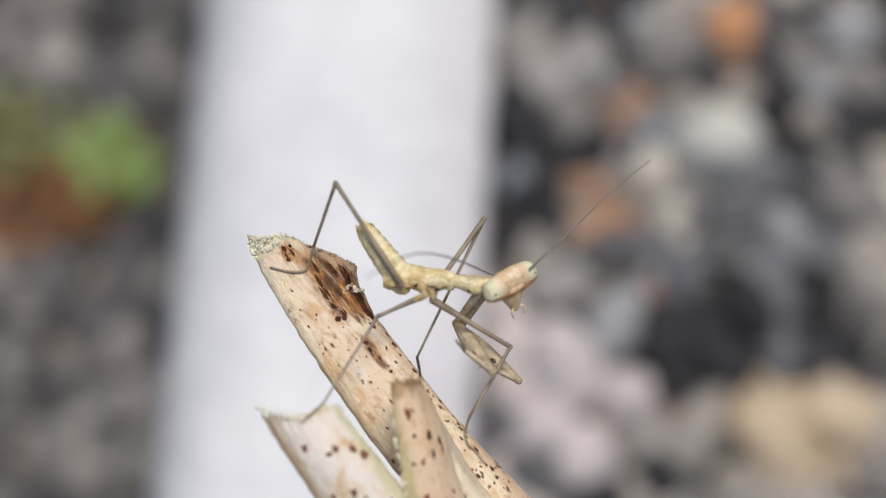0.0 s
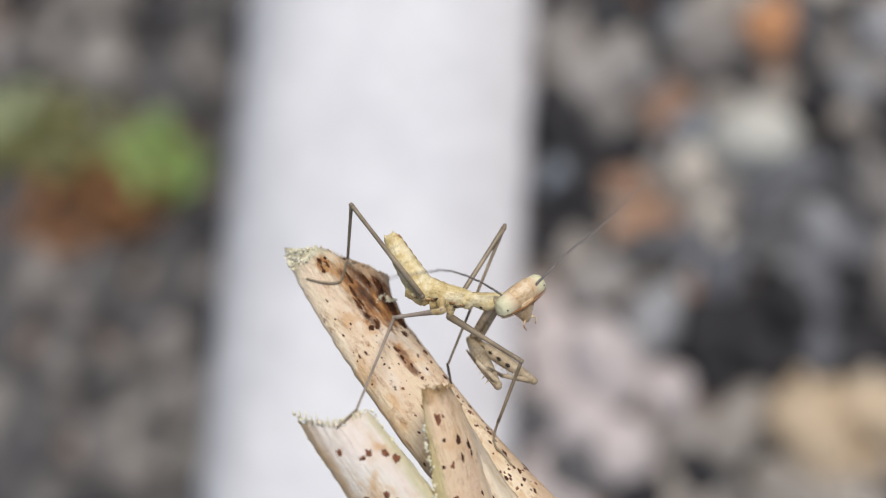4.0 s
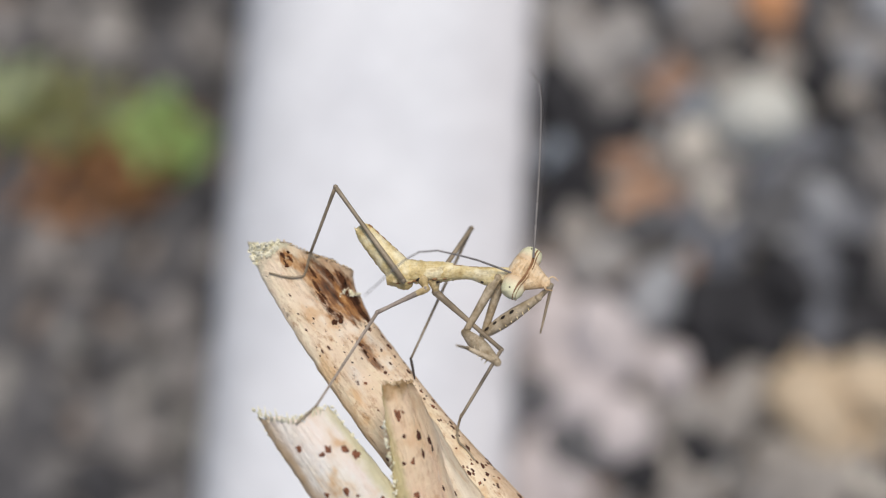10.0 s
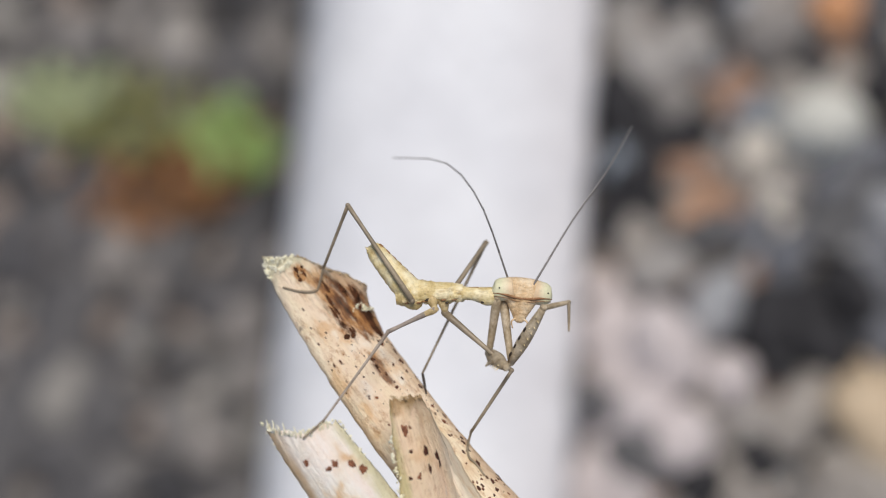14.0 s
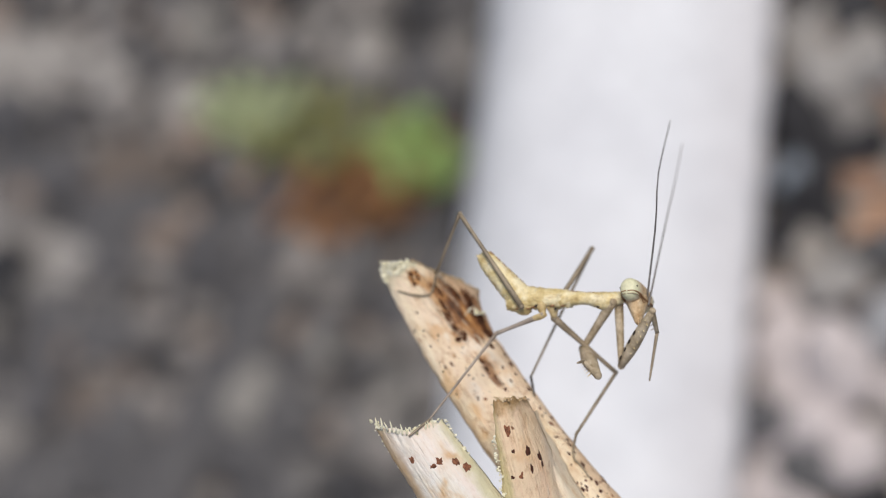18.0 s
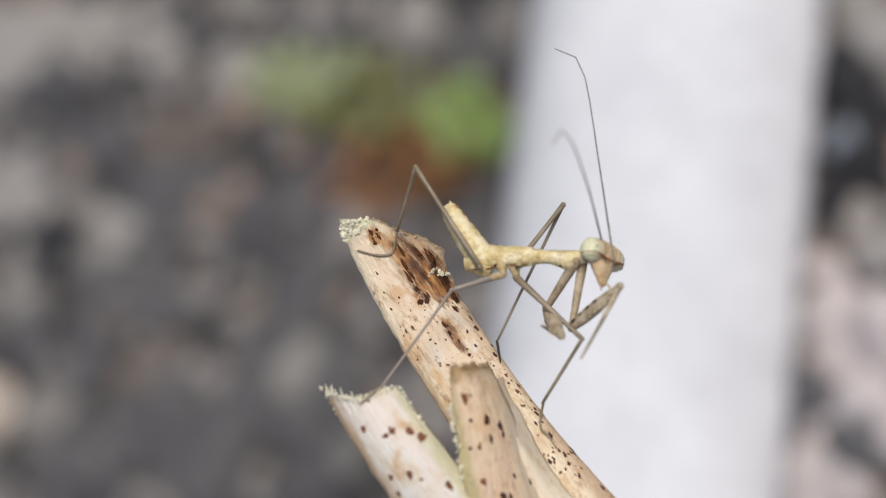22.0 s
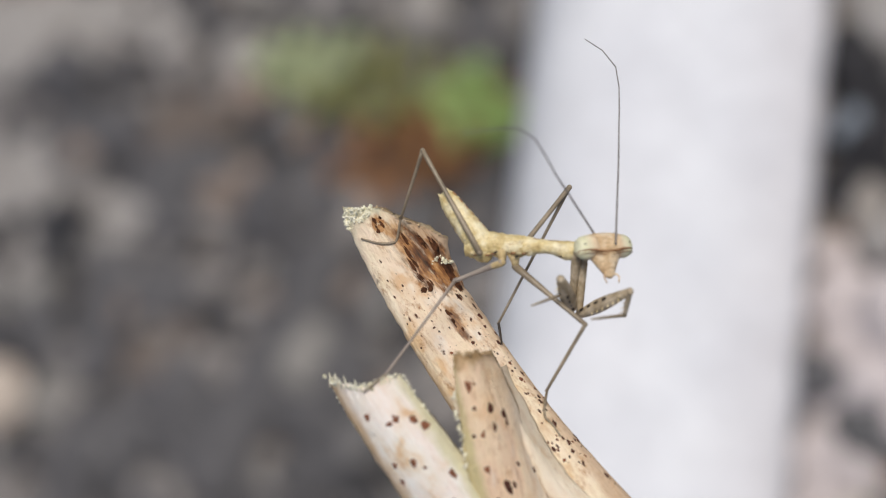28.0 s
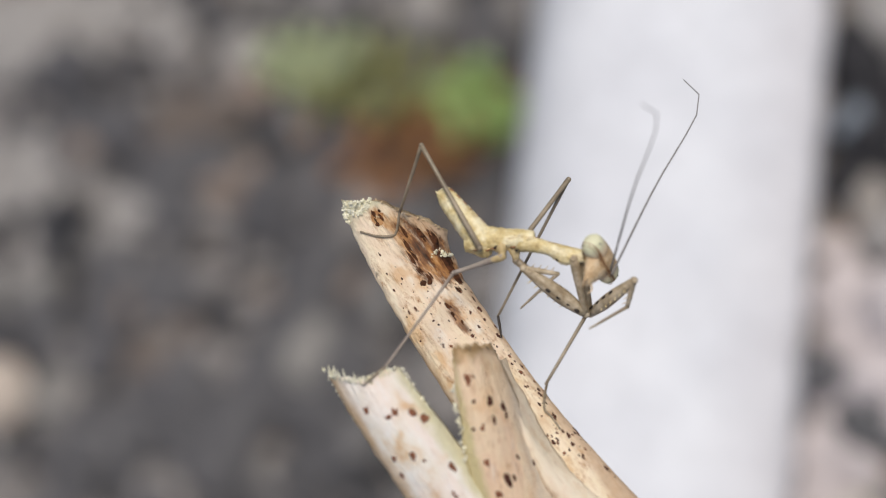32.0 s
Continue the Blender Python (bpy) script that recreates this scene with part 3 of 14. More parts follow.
def flank(skin, below):
    """The rind that slopes from the edge of a shard down to the stalk below it, wider towards the foot."""
    bm = bmesh.new()
    rows = []
    for i in range(5, len(skin.line) - 12):
        a = skin.on(i, -0.9, -0.05)[0]
        side = skin.axes(i)[1]
        out = 0.10 + max(0.0, -11.5 - a.y) * 0.25
        b = a - side * out
        hit = below.near(b.x, b.y, -0.03)
        if hit is None:
            continue
        b = hit[0]
        rows.append([bm.verts.new((a.lerp(b, u) + Vector((0, 0, 1)) * (0.75 * math.sin(math.pi * u) * min(1.0, out) + 0.05 * noise.noise(Vector((a.x * 2, a.y * 2, u * 4)))) + Vector((0.12 * noise.noise(Vector((a.y * 1.3, u * 2, 4.0))), 0, 0))) * MM) for u in (0, 0.15, 0.3, 0.45, 0.6, 0.75, 0.9, 1.0)])
    for p, q in zip(rows, rows[1:]):
        for j in range(len(p) - 1):
            bm.faces.new((p[j], p[j + 1], q[j + 1], q[j]))
    bmesh.ops.recalc_face_normals(bm, faces=bm.faces)
    bmesh.ops.solidify(bm, geom=bm.faces[:], thickness=0.15 * MM)
    bmesh.ops.recalc_face_normals(bm, faces=bm.faces)
    return bm


def build_stem():
    stem = thing("dry_plant_stem", STEM_AXES, "broken dry cream plant stem with brown specks", "plant stem")
    rnd = random.Random(5)
    bm = stalk_shell([(-12.5, -0.55, -0.2), (-11.95, -1.5, 0.0), (-11.2, -3.0, 0.3), (-10.0, -5.0, 0.95), (-7.2, -9.35, 1.9), (-2.87, -15.3, 2.8), (1.53, -20.2, 3.0), (6.98, -26.0, 3.4), (18.5, -38.5, 3.0)],
                     [(-5.15, -2.15, -0.3), (-5.05, -3.25, -0.4), (-4.65, -3.9, -0.5), (-4.2, -4.9, -0.4), (-3.2, -6.35, 0.2), (1.27, -12.0, 1.8), (5.47, -16.56, 3.0), (11.0, -22.0, 3.4), (23.5, -33.5, 3.0)],
                     [0.6, 0.62, 0.95, 1.1, 0.85, 0.75, 0.6, 0.4, 0.05])
    FACE_OF = Surface(bm, (0.62, -0.78, 0.05))
    main = part("main_stalk", bm, [STEM, TORN], stem, "speckled cream stalk with a broken top")
    # the stalk below, bent down to the soil
    foot = STEM_AXES.inverted() @ Vector((0.034, -0.075, -0.03)) / MM
    bm = bmesh.new()
    loft(bm, catmull([(14.0, -29.0, 3.6), (21.0, -36.0, 2.0), (27.0, -43.0, -8.0), (31.0, -50.0, -40.0), (33.0, -58.0, -110.0), tuple(foot)], 6), [3.0, 4.4, 4.4, 4.6, 4.8, 5.2], 16, rough=0.06)
    part("lower_stalk", bm, STEM, stem)
    # the near wall, split into two shards
    bm = bmesh.new()
    blade(bm, MID.line, [2 * h for h in MID.half], MID.depth, 0.5, 18, ragged=0.2, seed=3, skew=-0.2, tilt=MID.tilt, fold=MID.fold)
    mid = part("middle_shard", bm, [SHARD, TORN], stem, "tan split shard with brown specks")
    part("shard_flank", flank(MID, FACE_OF), CREASE, mid, "smooth cream rind sloping down to the stalk")
    bm = bmesh.new()
    blade(bm, STUB.line, [2 * h for h in STUB.half], STUB.depth, 0.6, 14, ragged=0.22, seed=8, skew=-1.0, notch=0.75)
    side = part("side_shard", bm, [SHARD_PALE, PITH], stem, "pale pinkish split shard with rust specks")
    # stains, scabs and crumbs
    for x, y, w, h in ((-7.95, -2.25, 0.13, 0.34), (-7.6, -3.15, 0.14, 0.42), (-7.35, -3.95, 0.17, 0.40), (-7.0, -2.1, 0.15, 0.34), (-6.6, -2.5, 0.09, 0.3), (-5.9, -2.6, 0.15, 0.42), (-5.68, -3.3, 0.11, 0.28),
                       (-4.98, -4.25, 0.32, 0.62), (-4.62, -4.9, 0.30, 0.60), (-5.12, -3.95, 0.24, 0.40), (-4.42, -5.25, 0.20, 0.40), (-6.25, -5.5, 0.28, 0.20), (-6.05, -5.1, 0.09, 0.28), (-6.75, -4.75, 0.08, 0.30), (-4.15, -5.95, 0.10, 0.22), (-4.75, -7.0, 0.09, 0.22), (-4.35, -7.6, 0.08, 0.2), (-3.75, -8.1, 0.06, 0.16)):
        for k in range(3):
            bm = streak(FACE_OF, x + rnd.uniform(-0.9, 0.9) * w, y + rnd.uniform(-0.5, 0.5) * h, w * rnd.uniform(0.6, 1.1), h * rnd.uniform(1.0, 1.7), rnd)
            if bm:
                part("rotten_streak", bm, ROT, main, "dark brown rotten fibre")
    part("knot", streak(FACE_OF, -9.75, -1.2, 0.55, 0.62, rnd), ROT_TAN, main, "rust-brown knot")
    for x, y, w, h in ((-9.98, -0.95, 0.16, 0.34), (-9.5, -1.15, 0.13, 0.36), (-9.72, -1.62, 0.17, 0.2), (-9.85, -1.35, 0.07, 0.25), (-9.62, -0.72, 0.12, 0.14)):
        part("knot", streak(FACE_OF, x, y, w, h, rnd, 0.03), ROT, main, "dark rim of the knot")
    at = FACE_OF.near(-9.75, -1.15, 0.06)[0]
    part("crumbled_pith", crumbs([at + Vector((-0.1, 0.25, 0)), at, at + Vector((0.08, -0.25, 0))], 5, 0.05, 15), TORN, main, "torn brown rind", smooth=False)
    for x, y, w, h in ((-3.00, -8.96, 0.17, 0.16), (-3.16, -8.6, 0.10, 0.12), (-2.66, -8.38, 0.10, 0.2), (-3.17, -6.6, 0.12, 0.32), (-3.78, -5.58, 0.10, 0.14), (-3.26, -7.42, 0.12, 0.14), (-5.6, -8.0, 0.12, 0.10), (-5.25, -8.24, 0.08, 0.12), (-4.17, -7.9, 0.08, 0.2),
                       (-9.5, -3.68, 0.08, 0.24), (-8.92, -4.94, 0.08, 0.12), (-8.38, -6.03, 0.09, 0.2), (-7.88, -5.26, 0.08, 0.16), (-6.45, -9.37, 0.10, 0.10), (-7.68, -7.2, 0.06, 0.08), (-7.42, -7.79, 0.07, 0.1), (-7.9, -5.6, 0.05, 0.1)):
        scab(main, FACE_OF, x, y, w, h, SPOT, rnd)
    for x, y, w, h in ((-0.55, -10.28, 0.14, 0.22), (-0.35, -10.79, 0.10, 0.14), (0.25, -11.3, 0.18, 0.24), (1.07, -13.76, 0.18, 0.14), (2.57, -15.67, 0.16, 0.22), (2.80, -15.10, 0.12, 0.14), (3.83, -15.79, 0.20, 0.22), (4.1, -15.2, 0.16, 0.2), (2.26, -15.67, 0.16, 0.14), (1.53, -15.21, 0.12, 0.12), (0.75, -12.2, 0.10, 0.14), (1.76, -14.06, 0.10, 0.12), (-1.5, -9.93, 0.08, 0.12), (3.30, -16.36, 0.16, 0.16), (-0.23, -11.76, 0.10, 0.14), (-3.51, -11.45, 0.08, 0.12)):
        scab(main, FACE_OF, x, y, w, h, rnd.choice((SPOT, SPOT, SPOT_RED)), rnd)
    # the side towards the kerb is freckled all along
    for k in range(190):
        along = rnd.uniform(0.0, 17.0)
        off = 2.4 - 3.4 * rnd.random() ** 2.3
        x, y = -7.2 + 0.62 * along + 0.78 * off, -4.6 - 0.78 * along + 0.62 * off
        q = FACE_OF.near(x, y)
        if q is None or q[1].z < 0.25:
            continue
        big = rnd.random() ** 2.5
        part("speck", speck(FACE_OF, x, y, 0.03 + 0.09 * big, 0.05 + 0.18 * big * rnd.uniform(0.6, 1.3), rnd), rnd.choice((SPOT, SPOT, SPOT_RED)), main)
    for k in range(46):
        along = rnd.uniform(2.0, 17.0)
        off = rnd.uniform(1.7, 2.75)
        x, y = -7.2 + 0.62 * along + 0.78 * off, -4.6 - 0.78 * along + 0.62 * off
        if FACE_OF.near(x, y):
            big = rnd.random() ** 1.6
            scab(main, FACE_OF, x, y, 0.07 + 0.12 * big, 0.12 + 0.26 * big, SPOT, rnd)
    for x, y, w, h in ((-2.27, -11.12, 0.15, 0.35), (-1.87, -12.65, 0.10, 0.14), (-0.88, -12.76, 0.19, 0.35), (-0.11, -13.24, 0.19, 0.45), (-0.59, -13.93, 0.10, 0.24), (0.69, -13.68, 0.16, 0.28), (-1.28, -14.23, 0.15, 0.20), (-0.98, -16.53, 0.16, 0.24), (0.17, -17.34, 0.20, 0.43), (1.65, -16.94, 0.2, 0.32), (0.84, -16.51, 0.10, 0.18), (-1.89, -14.36, 0.10, 0.12), (-0.36, -18.21, 0.16, 0.24), (0.63, -17.54, 0.12, 0.20)):
        scab(mid, MID, x, y, w * 1.45, h * 1.4, rnd.choice((SPOT, SPOT, SPOT_RED)), rnd)
    for x, y, w, h in ((-8.48, -13.51, 0.18, 0.24), (-6.74, -13.36, 0.2, 0.30), (-5.68, -13.29, 0.18, 0.30), (-4.81, -13.87, 0.22, 0.26), (-7.06, -13.80, 0.16, 0.16), (-6.82, -16.38, 0.18, 0.22), (-5.74, -15.82, 0.18, 0.26), (-5.09, -16.01, 0.12, 0.12), (-3.19, -16.70, 0.16, 0.35), (-3.14, -18.22, 0.16, 0.32), (-6.31, -17.43, 0.16, 0.18)):
        scab(side, STUB, x, y, w * 1.35, h * 1.35, SPOT_RED, rnd)
    part("crumbled_pith", crumbs([(-12.2, -0.25, 0.05), (-11.7, -0.25, 0.4), (-11.1, -0.3, 0.7), (-10.3, -0.05, 0.9)], 46, 0.10, 1), PITH, main, "pale greenish crumbled pith", smooth=False)
    part("crumbled_pith", crumbs([(-12.15, -0.25, 0.0), (-12.2, -0.7, 0.15), (-11.95, -1.15, 0.2), (-11.65, -1.6, 0.2)], 28, 0.09, 11), PITH, main, "pale greenish crumbled pith", smooth=False)
    part("crumbled_pith", crumbs([(-11.9, -0.6, 0.4), (-11.3, -1.0, 0.75), (-10.7, -0.7, 0.9), (-10.5, -0.3, 0.9)], 40, 0.085, 12), PITH, main, "pale greenish crumbled pith", smooth=False)
    part("crumbled_pith", crumbs([(-9.9, 0.05, 0.9), (-9.0, -0.35, 1.0), (-8.0, -0.8, 1.0), (-7.0, -1.2, 0.9), (-6.0, -1.6, 0.6), (-5.35, -1.95, 0.2)], 16, 0.055, 2), TORN, main, "torn brown rind", smooth=False)
    part("crumbled_pith", crumbs([(-6.0, -3.45, 0.62), (-5.5, -3.55, 0.5), (-4.8, -3.62, 0.2)], 16, 0.10, 3), PITH, main, "pale greenish crumbled pith", smooth=False)
    part("crumbled_pith", crumbs([(-3.2, -9.2, 8.7), (-2.3, -9.1, 8.7), (-1.35, -9.25, 7.0)], 14, 0.08, 4), TORN, mid, "torn brown rind", smooth=False)
    part("crumbled_pith", crumbs([(-3.2, -11.8, 8.75), (-2.9, -13.4, 8.75), (-2.6, -15.4, 8.6), (-2.2, -18.0, 8.3)], 26, 0.075, 5), PITH, mid, "pale crumbled pith", smooth=False)
    part("crumbled_pith", crumbs([(-11.3, -10.9, 8.3), (-10.6, -11.4, 8.8), (-9.3, -11.5, 9.3), (-7.9, -11.0, 9.2), (-6.9, -10.6, 8.4)], 14, 0.10, 6), PITH, side, "pale crumbled pith", smooth=False)
    part("crumbled_pith", crumbs([(-6.6, -10.6, 8.3), (-5.6, -12.1, 8.4), (-4.3, -13.9, 8.4)], 26, 0.075, 9), PITH, side, "pale greenish crumbled pith", smooth=False)
    part("crumbled_pith", crumbs([(-11.3, -11.1, 8.3), (-10.6, -12.4, 8.3), (-9.6, -14.0, 8.4)], 7, 0.09, 10), PITH, side, "pale crumbled pith", smooth=False)
    for k in range(12):
        x = -11.1 + k * 0.36 + rnd.uniform(-0.1, 0.1)
        z = 8.5 + 0.9 * (1 - ((x + 9.0) / 2.3) ** 2)
        y = -11.45 + 0.5 * abs(x + 9.1) / 2.2
        part("fibre", fibre((x, y - 0.25, z), (x + rnd.uniform(-0.25, 0.15), y + rnd.uniform(0.2, 0.6), z + rnd.uniform(-0.1, 0.3)), rnd.uniform(0.05, 0.1)), PITH, side)
    return FACE_OF


STEM_FACE = build_stem()


# ---- the insect ----
mantis = thing("mantis_nymph", STEM_AXES, "small yellow-tan mantis nymph standing on a dry stem", "insect")
mover = {}


def limb(key, name, material, length, radii, label="", bend=0.0, seg=8, parent=None, back=0.0):
    """A rigid segment along its own x axis, from its joint."""
    bm = bmesh.new()
    line = [(-back + (length + back) * i / 8, 0, bend * math.sin(math.pi * i / 8)) for i in range(9)]
    loft(bm, line, radii, seg)
    ball(bm, (0, 0, 0), (radii[0] * 1.05,) * 3, 8, 6)
    ball(bm, (length, 0, 0), (radii[-1] * 1.1,) * 3, 8, 6)
    ob = part(name, bm, material, parent or mantis, label)
    if key:
        mover[key] = ob
    return ob


def hull(stations, seg, relief, n=7):
    """A closed body along x from (x, upper edge, lower edge, half depth) in mm; relief(x, sin, cos) lifts its skin."""
    bm = bmesh.new()
    edge = catmull([(x, a, b) for x, a, b, _ in stations], n)
    deep = catmull([(x, d, 0) for x, _, _, d in stations], n)
    rings = []
    for e, d in zip(edge, deep):
        c, h = (e.y + e.z) / 2, (e.y - e.z) / 2
        ring = []
        for j in range(seg):
            a = 2 * math.pi * j / seg
            sa, ca = math.sin(a), math.cos(a)
            k = relief(e.x, sa, ca)
            ring.append(bm.verts.new(Vector((e.x, c + (h + math.copysign(k, h)) * sa, (d.y + k) * ca)) * MM))
        rings.append(ring)
    for a, b in zip(rings, rings[1:]):
        for j in range(seg):
            bm.faces.new((a[j], a[(j + 1) % seg], b[(j + 1) % seg], b[j]))
    bm.faces.new(rings[0][::-1])
    bm.faces.new(rings[-1])
    return bm


def build_body():
    # abdomen: from its joint along x to the blunt tip, deep at the base, each ring lapping over the next
    def rings_of(x, sa, ca):
        lap = 1 - (x / 0.62) % 1.0
        return 0.035 * lap + 0.04 * noise.noise(Vector((x * 2.2, sa * 1.7, ca * 1.7))) + 0.02 * noise.noise(Vector((x * 6, sa * 5, ca * 5))) + 0.02 * max(0.0, sa) ** 4 * lap

    shape = [(-0.75, -0.10, -0.45, 0.16), (-0.55, 0.14, -0.72, 0.38), (-0.2, 0.36, -1.06, 0.60), (0.5, 0.46, -1.38, 0.74), (1.5, 0.48, -1.26, 0.76), (2.5, 0.46, -1.10, 0.70), (3.3, 0.42, -0.98, 0.60), (4.0, 0.34, -0.86, 0.48), (4.45, 0.20, -0.72, 0.34), (4.65, 0.02, -0.5, 0.16)]
    mover["abdomen"] = part("abdomen", hull(shape, 28, rings_of, 10), CHITIN, mantis, "yellow upcurved ringed abdomen")
    for i in range(8):
        x = 0.15 + i * 0.56
        y = -1.42 + 0.148 * x
        bm = bmesh.new()
        loft(bm, [(x - 0.28, y - 0.01, 0.14), (x, y - 0.02, 0.14), (x + 0.26, y + 0.03, 0.14)], [0.05, 0.08, 0.06], 7, rough=0.3, seed=i)
        part("back_ridge", bm, BROWN, mover["abdomen"], "thin brown ridge")
    for y, z in ((-0.56, 0.12), (0.08, 0.12)):
        bm = bmesh.new()
        loft(bm, [(4.35, y, z), (4.6, y * 1.02, z), (4.78, y * 1.04, z)], [0.10, 0.08, 0.02], 7)
        part("tail_feeler", bm, CHITIN_PALE, mover["abdomen"])

    def knobs(x, sa, ca):
        flank = 0.11 * max(0.0, noise.noise(Vector((x * 1.6, sa * 2.6, 3.0)))) + 0.11 * noise.noise(Vector((x * 3.4, sa * 3.5, ca * 2 + 5)))
        return flank + 0.03 * noise.noise(Vector((x * 9, sa * 7, ca * 7))) + 0.05 * max(0.0, -sa) * abs(math.sin(x * 3.3)) + 0.04 * max(0.0, sa) * math.sin(x * 5.1)

    bm = hull([(-0.9, 0.75, -0.05, 0.45), (-0.4, 1.15, -0.20, 0.66), (0.3, 1.36, -0.22, 0.76), (1.0, 1.34, -0.16, 0.76), (1.7, 1.18, -0.14, 0.70), (2.3, 1.08, -0.26, 0.70), (3.0, 0.96, -0.30, 0.62), (3.7, 0.82, -0.22, 0.50)], 30, knobs, 9)
    mover["thorax"] = part("thorax", bm, CHITIN, mantis, "yellow knobbly thorax")
    # the stubs that carry the walking legs
    for a, c, r0 in (((0.05, 0.2, 0.3), (0.21, 0.09, 1.15), 0.34), ((1.5, 0.05, 0.3), (1.64, -0.62, 1.46), 0.40), ((2.45, 0.25, 0.0), (2.57, 0.0, -0.2), 0.42), ((2.25, 0.15, 0.1), (2.30, -0.98, -0.2), 0.46)):
        a, c = Vector(a), Vector(c)
        bm = bmesh.new()
        loft(bm, [a, a.lerp(c, 0.35), a.lerp(c, 0.7) + Vector((0.03, -0.05, 0.0)), c, c + (c - a).normalized() * 0.1], [r0, r0 * 0.85, r0 * 0.55, 0.21, 0.1], 14, rough=0.2)
        part("leg_base", bm, HIP, mover["thorax"])
    # knobs and folds along the underside and the flank
    rnd = random.Random(17)
    for k in range(16):
        x = -0.3 + k * 0.24
        a = rnd.uniform(-1.5, 0.2)
        rr = 0.72 - 0.05 * x
        part("skin_fold", ball(bmesh.new(), (x, 0.5 - 0.06 * x + rr * math.sin(a) * 0.95, rr * math.cos(a) * 0.95), (rnd.uniform(0.14, 0.26), rnd.uniform(0.08, 0.15), rnd.uniform(0.08, 0.14)), 10, 6), CHITIN if k % 3 else CHITIN_PALE, mover["thorax"])
    def grain(x, sa, ca):
        return 0.05 * noise.noise(Vector((x * 1.8, sa * 2.4, ca * 2))) + 0.03 * noise.noise(Vector((x * 5, sa * 5, ca * 5)))

    bm = hull([(-1.3, 0.95, -0.28, 0.52), (-0.4, 0.96, -0.26, 0.60), (0.6, 0.80, -0.18, 0.54), (1.3, 0.68, -0.22, 0.52), (1.9, 0.60, -0.46, 0.56), (2.4, 0.55, -0.70, 0.64), (2.9, 0.50, -0.66, 0.64), (3.5, 0.46, -0.46, 0.54), (4.1, 0.40, -0.34, 0.44), (4.6, 0.30, -0.26, 0.34)], 24, grain, 8)
    mover["prothorax"] = part("prothorax", bm, CHITIN, mantis, "slender pale yellow front thorax")
    bm = bmesh.new()
    loft(bm, catmull([(-0.9, 0.86, 0.16), (0.2, 0.81, 0.16), (1.2, 0.63, 0.16), (2.2, 0.50, 0.16), (3.2, 0.41, 0.14)], 4), [0.03, 0.055, 0.05, 0.055, 0.03], 6, rough=0.4)
    part("back_ridge", bm, BROWN, mover["prothorax"], "thin brown ridge")
    part("dark_mark", ball(bmesh.new(), (2.15, -0.42, 0.42), (0.13, 0.10, 0.08), 10, 6), DARK, mover["prothorax"])
    for x, y, z in ((0.62, -0.12, 0.50), (1.0, -0.06, 0.60), (1.62, 0.02, 0.60), (2.3, -0.10, 0.55), (3.0, -0.16, 0.40), (-0.1, -0.05, 0.52)):
        part("brown_fold", ball(bmesh.new(), (x, y, z), (0.2, 0.07, 0.1), 10, 6), BROWN, mover["thorax"])
    for x, y, z, r in ((1.28, 0.04, 0.68, 0.17), (2.52, -0.30, 0.52, 0.14), (1.12, 0.0, 0.66, 0.10)):
        part("dark_mark", ball(bmesh.new(), (x, y, z), (r, r * 0.6, 0.09), 10, 6), DARK, mover["thorax"])


def build_head():
    # a broad bar with the eyes at its ends, and a short face narrowing to the mouth
    bm = bmesh.new()
    loft(bm, catmull([(-1.75, 0.0, 0), (-1.3, 0.02, 0), (-0.5, 0.08, 0), (0.5, 0.08, 0), (1.3, 0.02, 0), (1.75, 0.0, 0)], 3), [0.40, 0.64, 0.72, 0.72, 0.64, 0.40], 20, up=(0, 1, 0), flat=1.22)
    head = part("head", bm, FACE, mantis, "tan triangular head")
    mover["head"] = head
    bm = bmesh.new()
    loft(bm, [(0, -0.1, 0), (0, -0.6, 0.0), (0, -1.1, 0.02), (0, -1.6, 0.05), (0, -1.95, 0.08), (0, -2.1, 0.1)], [1.25, 1.12, 0.82, 0.52, 0.36, 0.15], 16, up=(0, 0, 1), flat=0.62)
    part("face", bm, FACE, head, "pale tan narrowing face")
    for s in (-1, 1):
        bm = bmesh.new()
        loft(bm, catmull([(2.05 * s, -0.02, 0.0), (1.9 * s, -0.03, 0.0), (1.55 * s, 0.0, 0.0), (1.1 * s, 0.05, 0.0), (0.72 * s, 0.1, 0)], 3), [0.16, 0.50, 0.665, 0.70, 0.715], 20, up=(0, 1, 0), flat=1.16)
        eye = part("eye", bm, EYE, head, "pale green oval eye")
        for z in (0.66, -0.66):
            part("pupil_spot", ball(bmesh.new(), (1.66 * s, 0.1, z * 0.90), (0.07, 0.07, 0.07), 8, 5), DARK, eye)
        bm = bmesh.new()
        loft(bm, catmull([(0.25 * s, -1.8, 0.2), (0.55 * s, -2.05, 0.3), (0.42 * s, -2.5, 0.3)], 3), [0.08, 0.06, 0.04], 6)
        part("palp", bm, FACE, head)
    for z in (1, -1):
        for y, r, k in ((-0.40, 0.085, 0.62), (-0.60, 0.03, 0.58)):
            bm = bmesh.new()
            loft(bm, catmull([(-2.05, y + 0.1, z * 0.05), (-1.9, y + 0.12, z * 0.38), (-1.55, y + 0.12, z * 0.57), (-1.1, y + 0.08, z * 0.64), (-0.5, y - 0.03, z * (k + 0.05)), (0.5, y - 0.03, z * (k + 0.05)), (1.1, y + 0.08, z * 0.64), (1.55, y + 0.12, z * 0.57), (1.9, y + 0.12, z * 0.38), (2.05, y + 0.1, z * 0.05)], 4), [r * 0.5, r * 0.6, r * 0.7, r, r, r, r, r * 0.7, r * 0.6, r * 0.5], 6)
            part("stripe", bm, BROWN, head, "brown stripe between the eyes")


